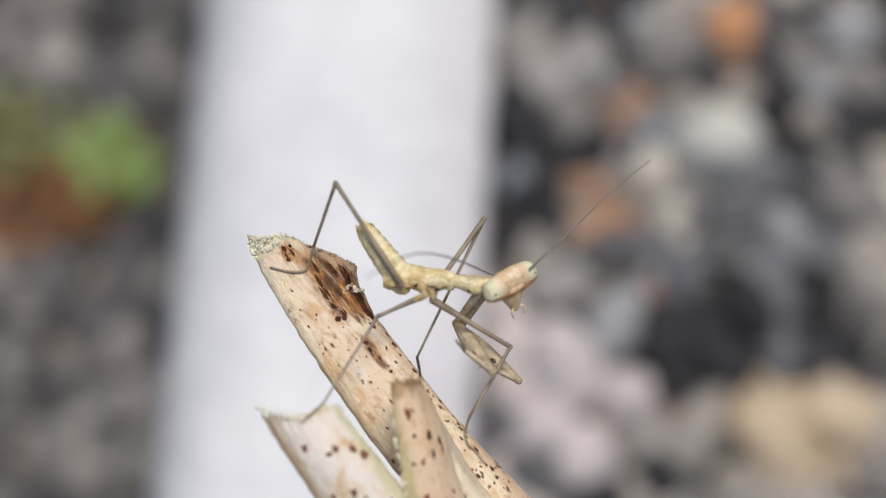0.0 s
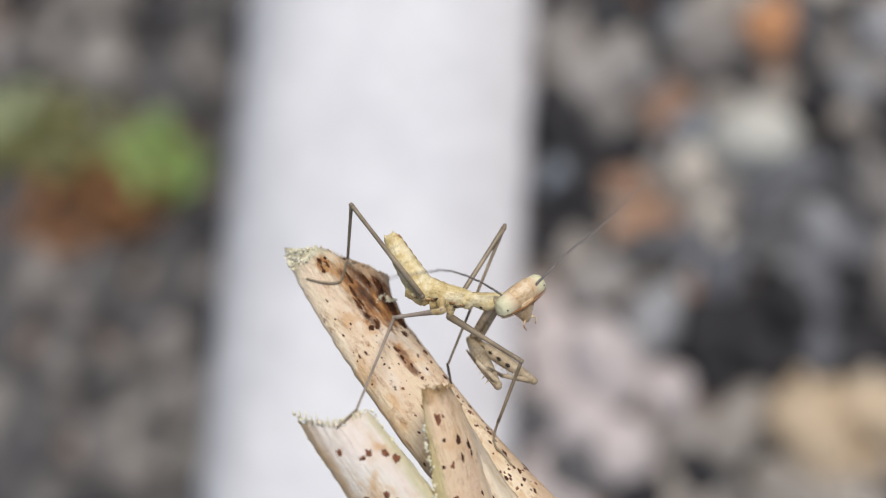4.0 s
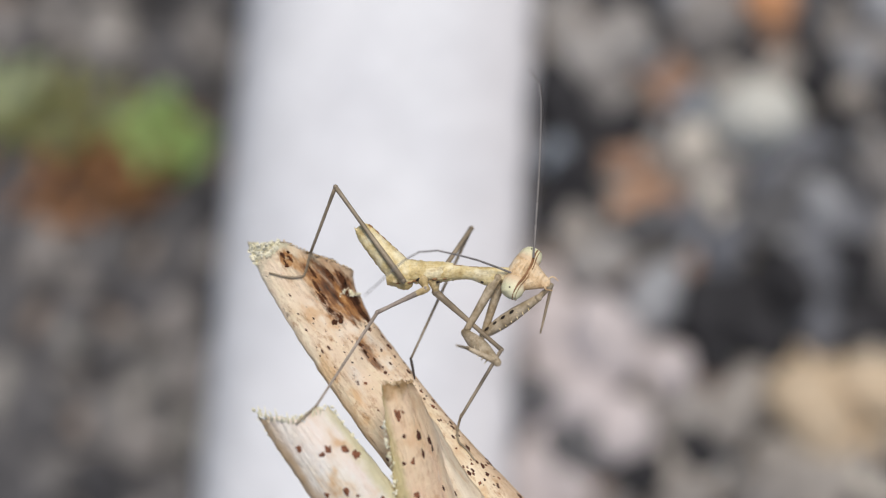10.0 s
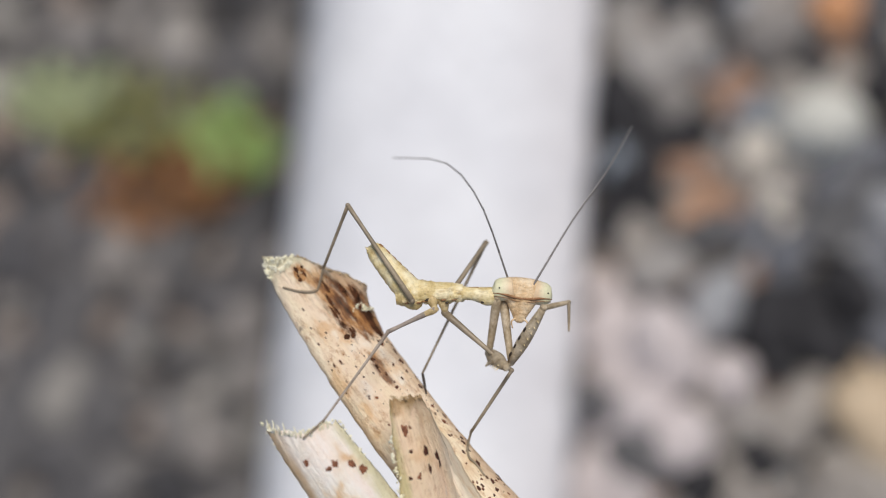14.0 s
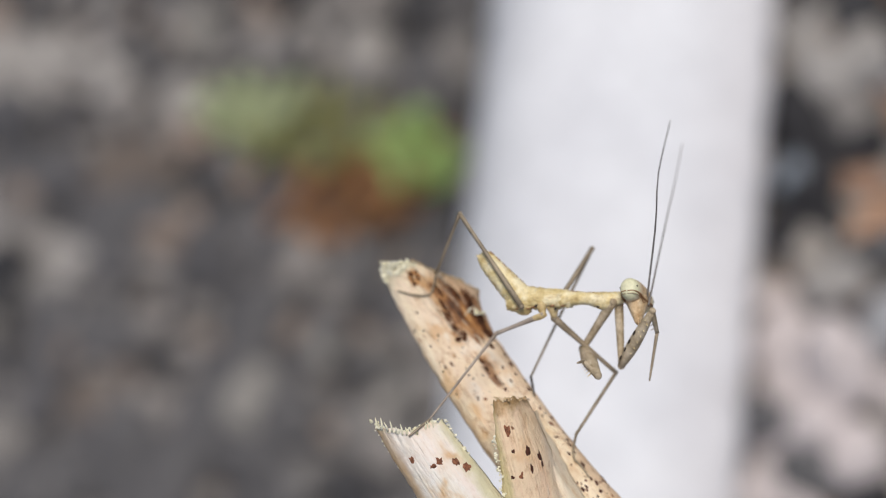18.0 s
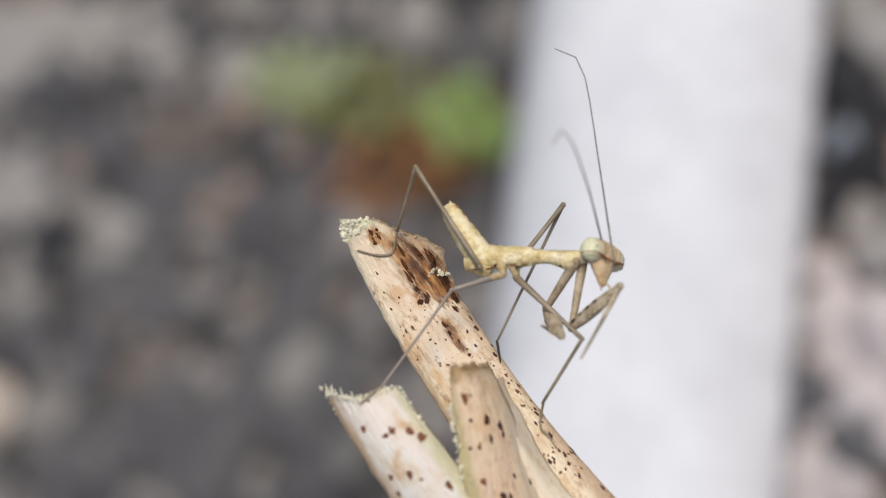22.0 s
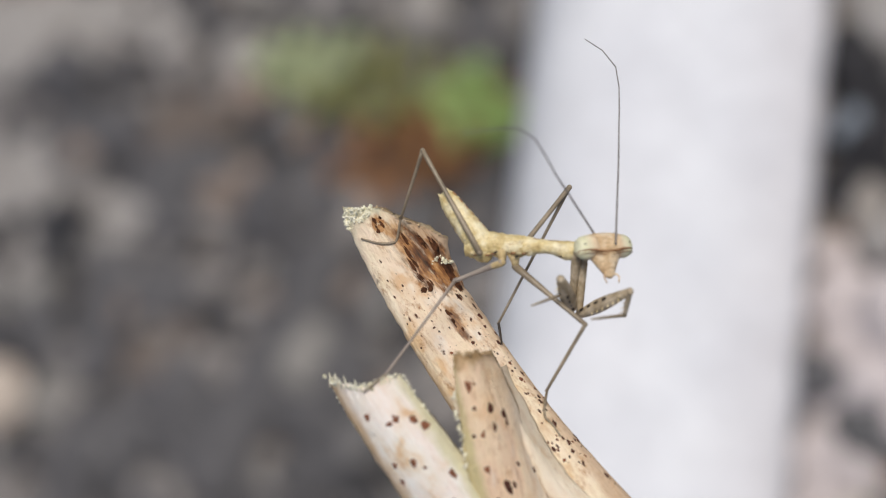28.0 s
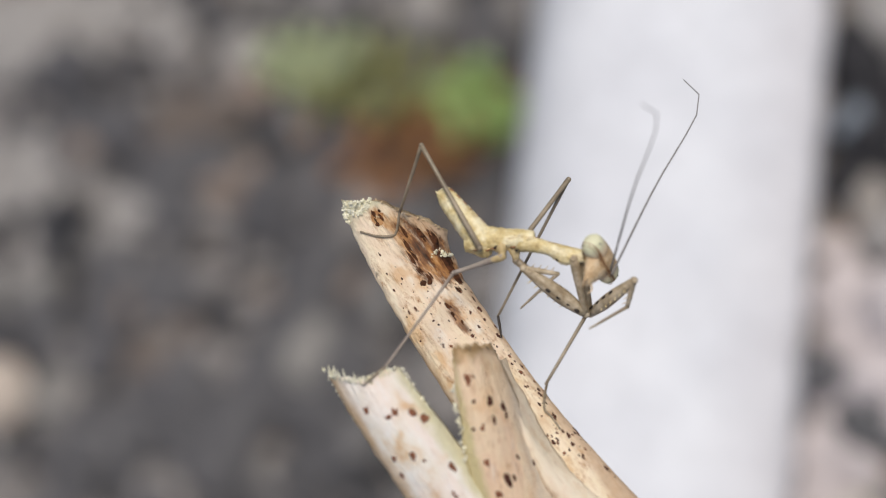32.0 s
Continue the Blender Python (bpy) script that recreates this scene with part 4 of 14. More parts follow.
def build_legs():
    hips = {}
    limb("hind_near_femur", "hind_femur", LEG, 7.73, [0.20, 0.20, 0.16, 0.14, 0.16])
    limb("hind_near_tibia", "hind_tibia", LEG, 5.68, [0.14, 0.11, 0.11, 0.10, 0.10])
    limb("mid_near_femur", "mid_femur", LEG_PALE, 3.71, [0.21, 0.19, 0.15, 0.13, 0.15])
    limb("mid_near_tibia", "mid_tibia", LEG_PALE, 8.33, [0.13, 0.10, 0.09, 0.08, 0.08])
    for key in ("mid_near_femur", "mid_far_femur"):
        bm = bmesh.new()
        loft(bm, [(-0.25, 0, 0), (0.0, 0.02, 0), (0.3, 0.02, 0.02), (0.65, 0, 0), (0.95, 0, 0)] if key == "mid_near_femur" else [(-0.2, 0, 0), (0.1, 0, 0), (0.4, 0, 0), (0.6, 0, 0)], [0.16, 0.22, 0.22, 0.20, 0.16], 12, rough=0.12)
        hips[key] = bm
    limb("hind_far_femur", "hind_femur", LEG, 6.34, [0.17, 0.17, 0.16, 0.16, 0.18])
    limb("hind_far_tibia", "hind_tibia", LEG, 10.26, [0.14, 0.11, 0.10, 0.09, 0.08])
    limb("mid_far_femur", "mid_femur", LEG, 6.05, [0.26, 0.22, 0.17, 0.15, 0.16])
    limb("mid_far_tibia", "mid_tibia", LEG, 5.34, [0.13, 0.12, 0.12, 0.11, 0.10])
    for key, bm in hips.items():
        part("trochanter", bm, HIP, mover[key], "yellow-brown leg base")
    limb("hind_far_tarsus", "tarsus", DARK, 1.4, [0.09, 0.1, 0.08, 0.05], "dark foot")
    step = [STEM_FACE.near(x, y, 0.11)[0] for x, y in ((-8.5, -2.2), (-8.75, -2.42), (-9.7, -2.45), (-10.9, -2.15))]
    sole = [STEM_FACE.near(x, y, 0.12)[0] for x, y in ((1.8, -13.05), (1.92, -13.72), (2.38, -14.15), (2.95, -14.9))]
    for pts in ([Vector((-8.08, -0.82, 1.63))] + step, [(-7.5, -10.6, 9.0), (-8.15, -11.15, 9.5), (-8.8, -11.7, 9.7)], [(2.12, -11.75, 3.3)] + sole):
        bm = bmesh.new()
        loft(bm, catmull([tuple(p) for p in pts], 5), [0.09, 0.09, 0.085, 0.07], 7)
        part("tarsus", bm, LEG, mantis)


def build_forelegs():
    for k in ("N", "F"):
        limb("fore_%s0" % k, "coxa", FORE, 4.5, [0.34, 0.33, 0.29, 0.26, 0.22])
        fem = limb("fore_%s1" % k, "fore_femur", FORE, 5.3, [0.28, 0.46, 0.56, 0.50, 0.38, 0.26] if k == "N" else [0.26, 0.42, 0.48, 0.44, 0.34, 0.24])
        tib = limb("fore_%s2" % k, "fore_tibia", FORE, 2.3, [0.2, 0.19, 0.17, 0.14])
        limb("fore_%s3" % k, "fore_tarsus", LEG, 3.3, [0.13, 0.11, 0.10, 0.09, 0.06])
        for x, y in ((0.75, 0.05), (1.55, 0.08), (2.35, 0.05), (3.2, 0.02)):
            part("dark_spot", ball(bmesh.new(), (x, y - 0.18, (0.40 if x < 2 else 0.44) * (-1 if k == "N" else 0.95)), (0.22, 0.13, 0.07), 10, 6), DARK, fem)
        for i in range(6):
            bm = bmesh.new()
            x = 1.6 + i * 0.55
            loft(bm, [(x, -0.3, 0), (x + 0.05, -0.5, 0), (x + 0.12, -0.68, 0)], [0.06, 0.045, 0.012], 5)
            part("spine", bm, CHITIN_PALE, fem)
            if i % 2:
                part("white_dot", ball(bmesh.new(), (x + 0.25, -0.30, 0.22), (0.06, 0.05, 0.05), 8, 5), CHITIN_PALE, fem)
        for i in range(4):
            bm = bmesh.new()
            x = 0.5 + i * 0.45
            loft(bm, [(x, -0.12, 0), (x + 0.1, -0.28, 0), (x + 0.2, -0.42, 0)], [0.045, 0.03, 0.01], 5)
            part("spine", bm, FORE, tib)


def build_antennae():
    for k in ("A", "B"):
        total, cuts, r0, r1 = 15.0, [0, 0.13, 0.25, 0.37, 0.49, 0.60, 0.70, 0.80, 0.90, 1.0], 0.078, 0.032
        for i in range(9):
            a, b = cuts[i], cuts[i + 1]
            limb("antenna_%s%d" % (k, i), "antenna_segment", ANT, total * (b - a), [r0 + (r1 - r0) * a, r0 + (r1 - r0) * b], seg=6, back=0.5 if i == 0 else 0.0)


build_body()
build_head()
build_legs()
build_forelegs()
build_antennae()


# ---- gravel, stones and weeds behind ----
def chip_field(name, material, label, n, x0, x1, y0, y1, z, size, seed, keep=None, spread=0.45):
    """Loose angular chips lying about, one object."""
    rng = np.random.default_rng(seed)
    bm = bmesh.new()
    bmesh.ops.create_icosphere(bm, subdivisions=1, radius=1.0)
    bv = np.array([v.co[:] for v in bm.verts])
    bf = np.array([[v.index for v in f.verts] for f in bm.faces])
    bm.free()
    verts, faces, count = [], [], 0
    for _ in range(n):
        x, y = rng.uniform(x0, x1), rng.uniform(y0, y1)
        if keep and not keep(x, y):
            continue
        s = size * rng.lognormal(0, spread)
        v = bv * rng.uniform(0.72, 1.15, (len(bv), 1)) * np.array([1, rng.uniform(0.6, 1), rng.uniform(0.4, 0.75)]) * s
        rot = np.array(Euler((rng.normal(0, 0.35), rng.normal(0, 0.35), rng.uniform(0, 6.28))).to_matrix())
        v = v @ rot.T
        v += np.array([x, y, z - v[:, 2].min() * 0.75])
        verts.append(v)
        faces.append(bf + count * len(bv))
        count += 1
    me = bpy.data.meshes.new(name)
    me.from_pydata(np.concatenate(verts).tolist(), [], np.concatenate(faces).tolist())
    me.materials.append(material)
    return tagged(new(name, me), label, "gravel", kind="stuff")


chip_field("gravel", CHIPS, "mixed grey, white and brown gravel chips", 3200, 0.015, 0.23, -0.06, 0.22, -0.012, 0.0042, 4, lambda x, y: x > kerb_x(y, 1) + 0.004)
chip_field("soil_gravel", CHIPS_DARK, "dark grey stone chips on soil", 8800, -0.42, -0.03, -0.10, 0.34, LOW, 0.0050, 5, lambda x, y: x < kerb_x(y, -1) - 0.008, 0.32)


def stone(x, y, z, r, material, label, seed, flat=0.7):
    """A rounded irregular stone resting on its bed."""
    bm = bmesh.new()
    bmesh.ops.create_icosphere(bm, subdivisions=3, radius=1.0)
    for v in bm.verts:
        d = v.co.copy()
        k = 1 + 0.22 * noise.noise(d * 1.3 + Vector((seed * 3.1, 0, 0))) + 0.06 * noise.noise(d * 4 + Vector((0, seed, 0)))
        v.co = Vector((d.x * r[0], d.y * r[1], d.z * r[0] * flat)) * k
    low = min(v.co.z for v in bm.verts)
    for v in bm.verts:
        v.co.z -= low
    ob = mesh_object("stone", bm, material)
    ob.matrix_basis = pose(x, y, z, 0, 0, (seed * 47) % 360)
    return tagged(ob, label, "stone", "stones in the gravel")


S_WHITE = rock("white_stone", (0.50, 0.50, 0.45), (0.72, 0.72, 0.67))
S_ORANGE = rock("orange_stone", (0.50, 0.24, 0.11), (0.68, 0.36, 0.19))
S_RUST = rock("dull_orange_stone", (0.36, 0.20, 0.12), (0.50, 0.31, 0.20))
S_BROWN = rock("brown_stone", (0.22, 0.09, 0.04), (0.36, 0.16, 0.08))
S_BLACK = rock("black_stone", (0.024, 0.024, 0.027), (0.06, 0.059, 0.063), 60, 0.9, 0.1)
S_PINK = rock("pink_grey_stone", (0.50, 0.45, 0.45), (0.68, 0.62, 0.62), 40)
S_TAN = rock("tan_stone", (0.52, 0.40, 0.26), (0.70, 0.57, 0.42))
S_GREY = rock("pale_grey_stone", (0.26, 0.27, 0.29), (0.42, 0.43, 0.45))
S_CREAM = rock("cream_stone", (0.40, 0.34, 0.29), (0.60, 0.52, 0.45))
S_SLATE = rock("slate_stone", (0.10, 0.105, 0.12), (0.20, 0.21, 0.24))
S_DUST = rock("dusty_grey_stone", (0.26, 0.248, 0.238), (0.43, 0.41, 0.394), 40)
S_CLAY = rock("brown_grey_stone", (0.11, 0.092, 0.08), (0.19, 0.155, 0.135), 40)
S_SOOT = rock("sooty_stone", (0.066, 0.066, 0.073), (0.14, 0.136, 0.142), 40)
BED = -0.013
PALE_STONES = (
    (0.0847, 0.1193, 0.0067, 0.0056, S_ORANGE, "orange-brown stone in gravel"),
    (0.1090, 0.1182, 0.0067, 0.0062, S_GREY, "bluish-grey stone in gravel"),
    (0.0649, 0.1198, 0.0056, 0.0051, S_GREY, "grey stone in gravel"),
    (0.0780, 0.0920, 0.0088, 0.0074, S_WHITE, "round off-white stone in gravel"),
    (0.0516, 0.0714, 0.0045, 0.0070, S_RUST, "dull orange stone in gravel"),
    (0.0911, 0.0720, 0.0067, 0.0040, S_GREY, "pale grey stone in gravel"),
    (0.1037, 0.0782, 0.0051, 0.0040, S_GREY, "pale grey stone in gravel"),
    (0.0430, 0.0600, 0.0070, 0.0050, S_DUST, "dusty grey stone in gravel"),
    (0.0545, 0.0525, 0.0074, 0.0056, S_GREY, "bluish-grey stone in gravel"),
    (0.0433, 0.0432, 0.0088, 0.0067, S_PINK, "pinkish-grey stone in gravel"),
    (0.0558, 0.0373, 0.0065, 0.0056, S_PINK, "pinkish-grey stone in gravel"),
    (0.0386, 0.0310, 0.0072, 0.0062, S_PINK, "pinkish-grey stone in gravel"),
    (0.0464, 0.0246, 0.0074, 0.0063, S_PINK, "pinkish-grey stone in gravel"),
    (0.0852, 0.0283, 0.0094, 0.0070, S_TAN, "tan stone in gravel"),
    (0.0995, 0.0317, 0.0094, 0.0072, S_TAN, "tan stone in gravel"),
    (0.0880, 0.0191, 0.0067, 0.0051, S_TAN, "tan stone in gravel"),
    (0.1021, 0.1063, 0.0051, 0.0045, S_GREY, "grey stone in gravel"),
    (0.0586, 0.0363, 0.0046, 0.0038, S_RUST, "small dull orange stone in gravel"),
    (0.0494, 0.0168, 0.0058, 0.0052, S_BLACK, "black stone in gravel"),
)
DARK_STONES = (
    (0.0726, 0.0522, 0.0066, 0.0058, S_BLACK, "black stone in gravel"),
    (0.0380, 0.0816, 0.0072, 0.0063, S_BLACK, "black stone beside the white kerb"),
    (0.0348, 0.0723, 0.0052, 0.0056, S_BLACK, "black stone beside the white kerb"),
    (0.0420, 0.0742, 0.0045, 0.0056, S_BLACK, "black stone beside the white kerb"),
    (0.0377, 0.0897, 0.0056, 0.0049, S_BLACK, "black stone beside the white kerb"),
    (0.0650, 0.0490, 0.0079, 0.0063, S_BLACK, "black stone in gravel"),
    (0.0758, 0.0442, 0.0079, 0.0056, S_BLACK, "black stone in gravel"),
    (0.0489, 0.0906, 0.0063, 0.0056, S_BLACK, "black stone in gravel"),
    (0.0432, 0.1059, 0.0067, 0.0067, S_DUST, "dusty grey stone beside the white kerb"),
    (0.0877, 0.0465, 0.0067, 0.0045, S_SLATE, "dark slate stone in gravel"),
    (0.0613, 0.0983, 0.0034, 0.0040, S_BROWN, "dark red-brown stone in gravel"),
    (0.0370, 0.0957, 0.0062, 0.0096, S_BLACK, "black stone beside the white kerb"),
    (0.0377, 0.0806, 0.0062, 0.0065, S_BLACK, "black stone beside the white kerb"),
    (0.0909, 0.1017, 0.0054, 0.0049, S_BLACK, "black stone in gravel"),
    (0.0959, 0.0908, 0.0049, 0.0045, S_BLACK, "black stone in gravel"),
    (0.0807, 0.0788, 0.0056, 0.0040, S_SLATE, "dark slate stone in gravel"),
    (0.0689, 0.0622, 0.0065, 0.0045, S_SLATE, "blue-grey stone in gravel"),
    (0.0827, 0.0549, 0.0083, 0.0049, S_BLACK, "black stone in gravel"),
    (0.0983, 0.0597, 0.0072, 0.0047, S_BLACK, "black stone in gravel"),
    (0.0694, 0.0308, 0.0045, 0.0062, S_BROWN, "brown stone in gravel"),
    (0.0618, 0.0199, 0.0058, 0.0049, S_BLACK, "black stone in gravel"),
    (0.1032, 0.0476, 0.0058, 0.0049, S_BLACK, "black stone in gravel"),
    (0.0631, 0.0695, 0.0045, 0.0040, S_SLATE, "dark slate stone in gravel"),
    (0.0506, 0.1085, 0.0067, 0.0056, S_DUST, "dusty grey stone in gravel"),
)
for number, (x, y, a, b, material, label) in enumerate(PALE_STONES + DARK_STONES):
    stone(x, y, BED, (a * 1.1, b * 1.1), material, label, number + 1, 0.85)
stone(0.0280, 0.0314, -0.0045, (0.0048, 0.0062), S_SOOT, "small dark stone lying on the white kerb", 40, 0.35)
stone(-0.2060, 0.0450, LOW, (0.0125, 0.0110), S_CREAM, "pale cream stone on dark soil", 68, 0.5)
# patches of like stones: centre, half extents, how many, half size
STONE_PATCHES = (
    (0.0305, 0.0470, 0.0035, 0.0120, 10, 0.0050, S_PINK, "pinkish-grey stone beside the white kerb", BED),
    (0.0305, 0.0130, 0.0050, 0.0140, 18, 0.0052, S_PINK, "pinkish-grey stone beside the white kerb", BED),
    (0.0400, 0.0430, 0.0080, 0.0085, 9, 0.0070, S_PINK, "pinkish-grey stone in gravel", BED),
    (0.0400, 0.0270, 0.0080, 0.0100, 9, 0.0070, S_PINK, "pinkish-grey stone in gravel", BED),
    (0.0970, 0.0260, 0.0150, 0.0080, 8, 0.0090, S_TAN, "tan stone in gravel", BED),
    (0.0786, 0.0935, 0.0040, 0.0040, 3, 0.0085, S_WHITE, "off-white stone in gravel", BED),
    (0.0525, 0.0722, 0.0015, 0.0055, 3, 0.0052, S_RUST, "dull orange stone in gravel", BED),
    (0.0370, 0.0790, 0.0030, 0.0100, 4, 0.0056, S_SLATE, "dark slate stone beside the white kerb", BED),
    (0.0440, 0.1130, 0.0090, 0.0080, 10, 0.0058, S_DUST, "dusty grey stone in gravel", BED),
    (0.0660, 0.1180, 0.0080, 0.0040, 5, 0.0056, S_GREY, "pale grey stone in gravel", BED),
    (0.0646, 0.0608, 0.0050, 0.0035, 3, 0.0055, S_GREY, "pale grey stone in gravel", BED),
    (0.0870, 0.0665, 0.0060, 0.0030, 3, 0.0060, S_GREY, "bluish-grey stone in gravel", BED),
    (0.0980, 0.0720, 0.0130, 0.0160, 12, 0.0075, S_SLATE, "dark slate stone in gravel", BED),
    (0.0610, 0.0325, 0.0060, 0.0060, 4, 0.0060, S_DUST, "dusty grey stone in gravel", BED),
    (-0.2089, 0.1560, 0.0200, 0.0110, 16, 0.0095, S_DUST, "dusty grey stone on dark soil", LOW),
    (-0.1720, 0.1640, 0.0150, 0.0080, 6, 0.0085, S_DUST, "dusty grey stone on dark soil", LOW),
    (-0.1800, 0.0985, 0.0200, 0.0090, 6, 0.0075, S_DUST, "dusty grey stone on dark soil", LOW),
    (-0.2120, 0.1110, 0.0180, 0.0110, 12, 0.0090, S_DUST, "dusty grey stone on dark soil", LOW),
    (-0.1340, 0.1450, 0.0130, 0.0100, 6, 0.0080, S_DUST, "dusty grey stone on dark soil", LOW),
    (-0.0884, 0.1720, 0.0090, 0.0080, 4, 0.0080, S_DUST, "dusty grey stone on dark soil", LOW),
    (-0.1100, 0.0560, 0.0150, 0.0120, 20, 0.0095, S_SOOT, "dark stone on soil", LOW),
    (-0.1420, 0.0460, 0.0150, 0.0080, 6, 0.0095, S_SOOT, "dark stone on soil", LOW),
    (-0.0772, 0.0569, 0.0080, 0.0080, 4, 0.0070, S_DUST, "dusty grey stone on dark soil", LOW),
    (-0.1560, 0.0590, 0.0120, 0.0070, 4, 0.0090, S_CLAY, "brownish stone on dark soil", LOW),
    (-0.1180, 0.0620, 0.0070, 0.0050, 3, 0.0080, S_CLAY, "brownish stone on dark soil", LOW),
    (-0.1529, 0.1288, 0.0090, 0.0060, 4, 0.0080, S_CLAY, "brownish stone on dark soil", LOW),
    (-0.1891, 0.1270, 0.0110, 0.0080, 6, 0.0090, S_SOOT, "dark stone on soil", LOW),
    (-0.1530, 0.1110, 0.0150, 0.0080, 7, 0.0090, S_SOOT, "dark stone on soil", LOW),
    (-0.1180, 0.1100, 0.0120, 0.0070, 6, 0.0090, S_SOOT, "dark stone on soil", LOW),
    (-0.1624, 0.0790, 0.0140, 0.0080, 6, 0.0090, S_SOOT, "dark stone on soil", LOW),
    (-0.1860, 0.0640, 0.0160, 0.0080, 6, 0.0090, S_SOOT, "dark stone on soil", LOW),
    (-0.1240, 0.0380, 0.0240, 0.0140, 18, 0.0100, S_SOOT, "dark stone on soil", LOW),
    (-0.1600, 0.0340, 0.0160, 0.0090, 6, 0.0095, S_SOOT, "dark stone on soil", LOW),
    (-0.1000, 0.0770, 0.0130, 0.0120, 7, 0.0095, S_SOOT, "dark stone on soil", LOW),
    (-0.0650, 0.1600, 0.0080, 0.0120, 6, 0.0085, S_SOOT, "dark stone on soil near the kerb", LOW),
    (-0.0570, 0.1060, 0.0050, 0.0150, 6, 0.0080, S_SOOT, "dark stone on soil near the kerb", LOW),
    (0.0395, 0.0190, 0.0045, 0.0050, 6, 0.0062, S_PINK, "pinkish-grey stone in gravel", BED),
    (-0.1960, 0.0560, 0.0120, 0.0110, 5, 0.0075, S_DUST, "dusty grey stone on dark soil", LOW),
)
pick = random.Random(31)
for number, (x, y, ex, ey, n, half, material, label, bed) in enumerate(STONE_PATCHES):
    for k in range(n):
        px, py = x + ex * pick.uniform(-1, 1), y + ey * pick.uniform(-1, 1)
        a = half * pick.uniform(0.7, 1.15)
        if kerb_x(py, -1) - a < px < kerb_x(py, 1) + 0.7 * a:
            continue
        stone(px, py, bed, (a, a * pick.uniform(0.7, 1.0)), material, label, 200 + number * 11 + k, 0.45 if bed == LOW else 0.6)


def leaf_mesh(name, length, width, cup, material):
    bm = bmesh.new()
    rows = []
    for i in range(7):
        u = i / 6
        w = width * math.sin(math.pi * min(0.98, 0.06 + u * 0.92)) ** 0.8
        z = cup * math.sin(math.pi * u * 0.8) * length
        rows.append([bm.verts.new((length * u, w * s, z - 0.25 * w * (1 - abs(s)))) for s in (-1, 0, 1)])
    for a, b in zip(rows, rows[1:]):
        bm.faces.new((a[0], a[1], b[1], b[0]))
        bm.faces.new((a[1], a[2], b[2], b[1]))
    bmesh.ops.solidify(bm, geom=bm.faces[:], thickness=0.0004)
    me = bpy.data.meshes.new(name)
    for f in bm.faces:
        f.smooth = True
    bm.to_mesh(me)
    bm.free()
    me.materials.append(material)
    return me


def weed(x, y, n, radius, leaf, material, label, dry=0, seed=1, high=1.0):
    """A low leafy weed: leaves in a rosette on a short stalk; its older leaves are dry and orange-brown."""
    rnd = random.Random(seed)
    ob = thing("weed", pose(x, y, LOW), label, "weed", "weeds by the kerb")
    bm = bmesh.new()
    loft(bm, [(0, 0, -6), (0.4, 0.2, 4), (0, 0.6, 14)], [1.6, 1.2, 0.6], 7)
    part("stalk", bm, material, ob)
    for k in range(n):
        dead = k >= n - dry
        me = leaf_mesh("leaf", leaf * rnd.uniform(0.7, 1.25), leaf * rnd.uniform(0.22, 0.36), rnd.uniform(0.05, 0.25), LEAF_DRY if dead else material)
        lf = new("leaf", me)
        lf.parent = ob
        a = rnd.uniform(0, 360)
        r = radius * rnd.random() ** 0.6
        h = rnd.uniform(0.002, 0.005) if dead else rnd.uniform(0.005, 0.016) * high
        lf.matrix_basis = pose(1.25 * r * math.cos(radians(a)) + 0.3 * r * math.sin(radians(3 * a)), 0.62 * r * math.sin(radians(a)), h, rnd.uniform(-15, 15), rnd.uniform(-25, 5), a + rnd.uniform(-50, 50))
        if dead:
            tagged(lf, "dry orange-brown leaf")
    return ob


weed(-0.0645, 0.1330, 34, 0.0080, 0.0085, LEAF, "bright green leafy weed beside the kerb", 2, 1)
weed(-0.0580, 0.1300, 16, 0.0060, 0.0070, LEAF, "small bright green weed beside the kerb", 1, 6)
weed(-0.1160, 0.1465, 34, 0.0085, 0.0085, LEAF_PALE, "pale grey-green leafy weed on dark soil", 0, 2)
weed(-0.0925, 0.1410, 30, 0.0125, 0.0080, LEAF_DULL, "dull olive weed between two greener ones", 4, 3)
weed(-0.1041, 0.1330, 14, 0.0090, 0.0080, LEAF_DULL, "dull olive weed with dry leaves", 3, 8)
weed(-0.0900, 0.1195, 72, 0.0125, 0.0085, LEAF_DRY, "clump of dry orange-brown leaves", 64, 4)
weed(-0.0760, 0.1225, 50, 0.0110, 0.0085, LEAF_RUSSET, "clump of dark russet leaves", 0, 5, 0.8)


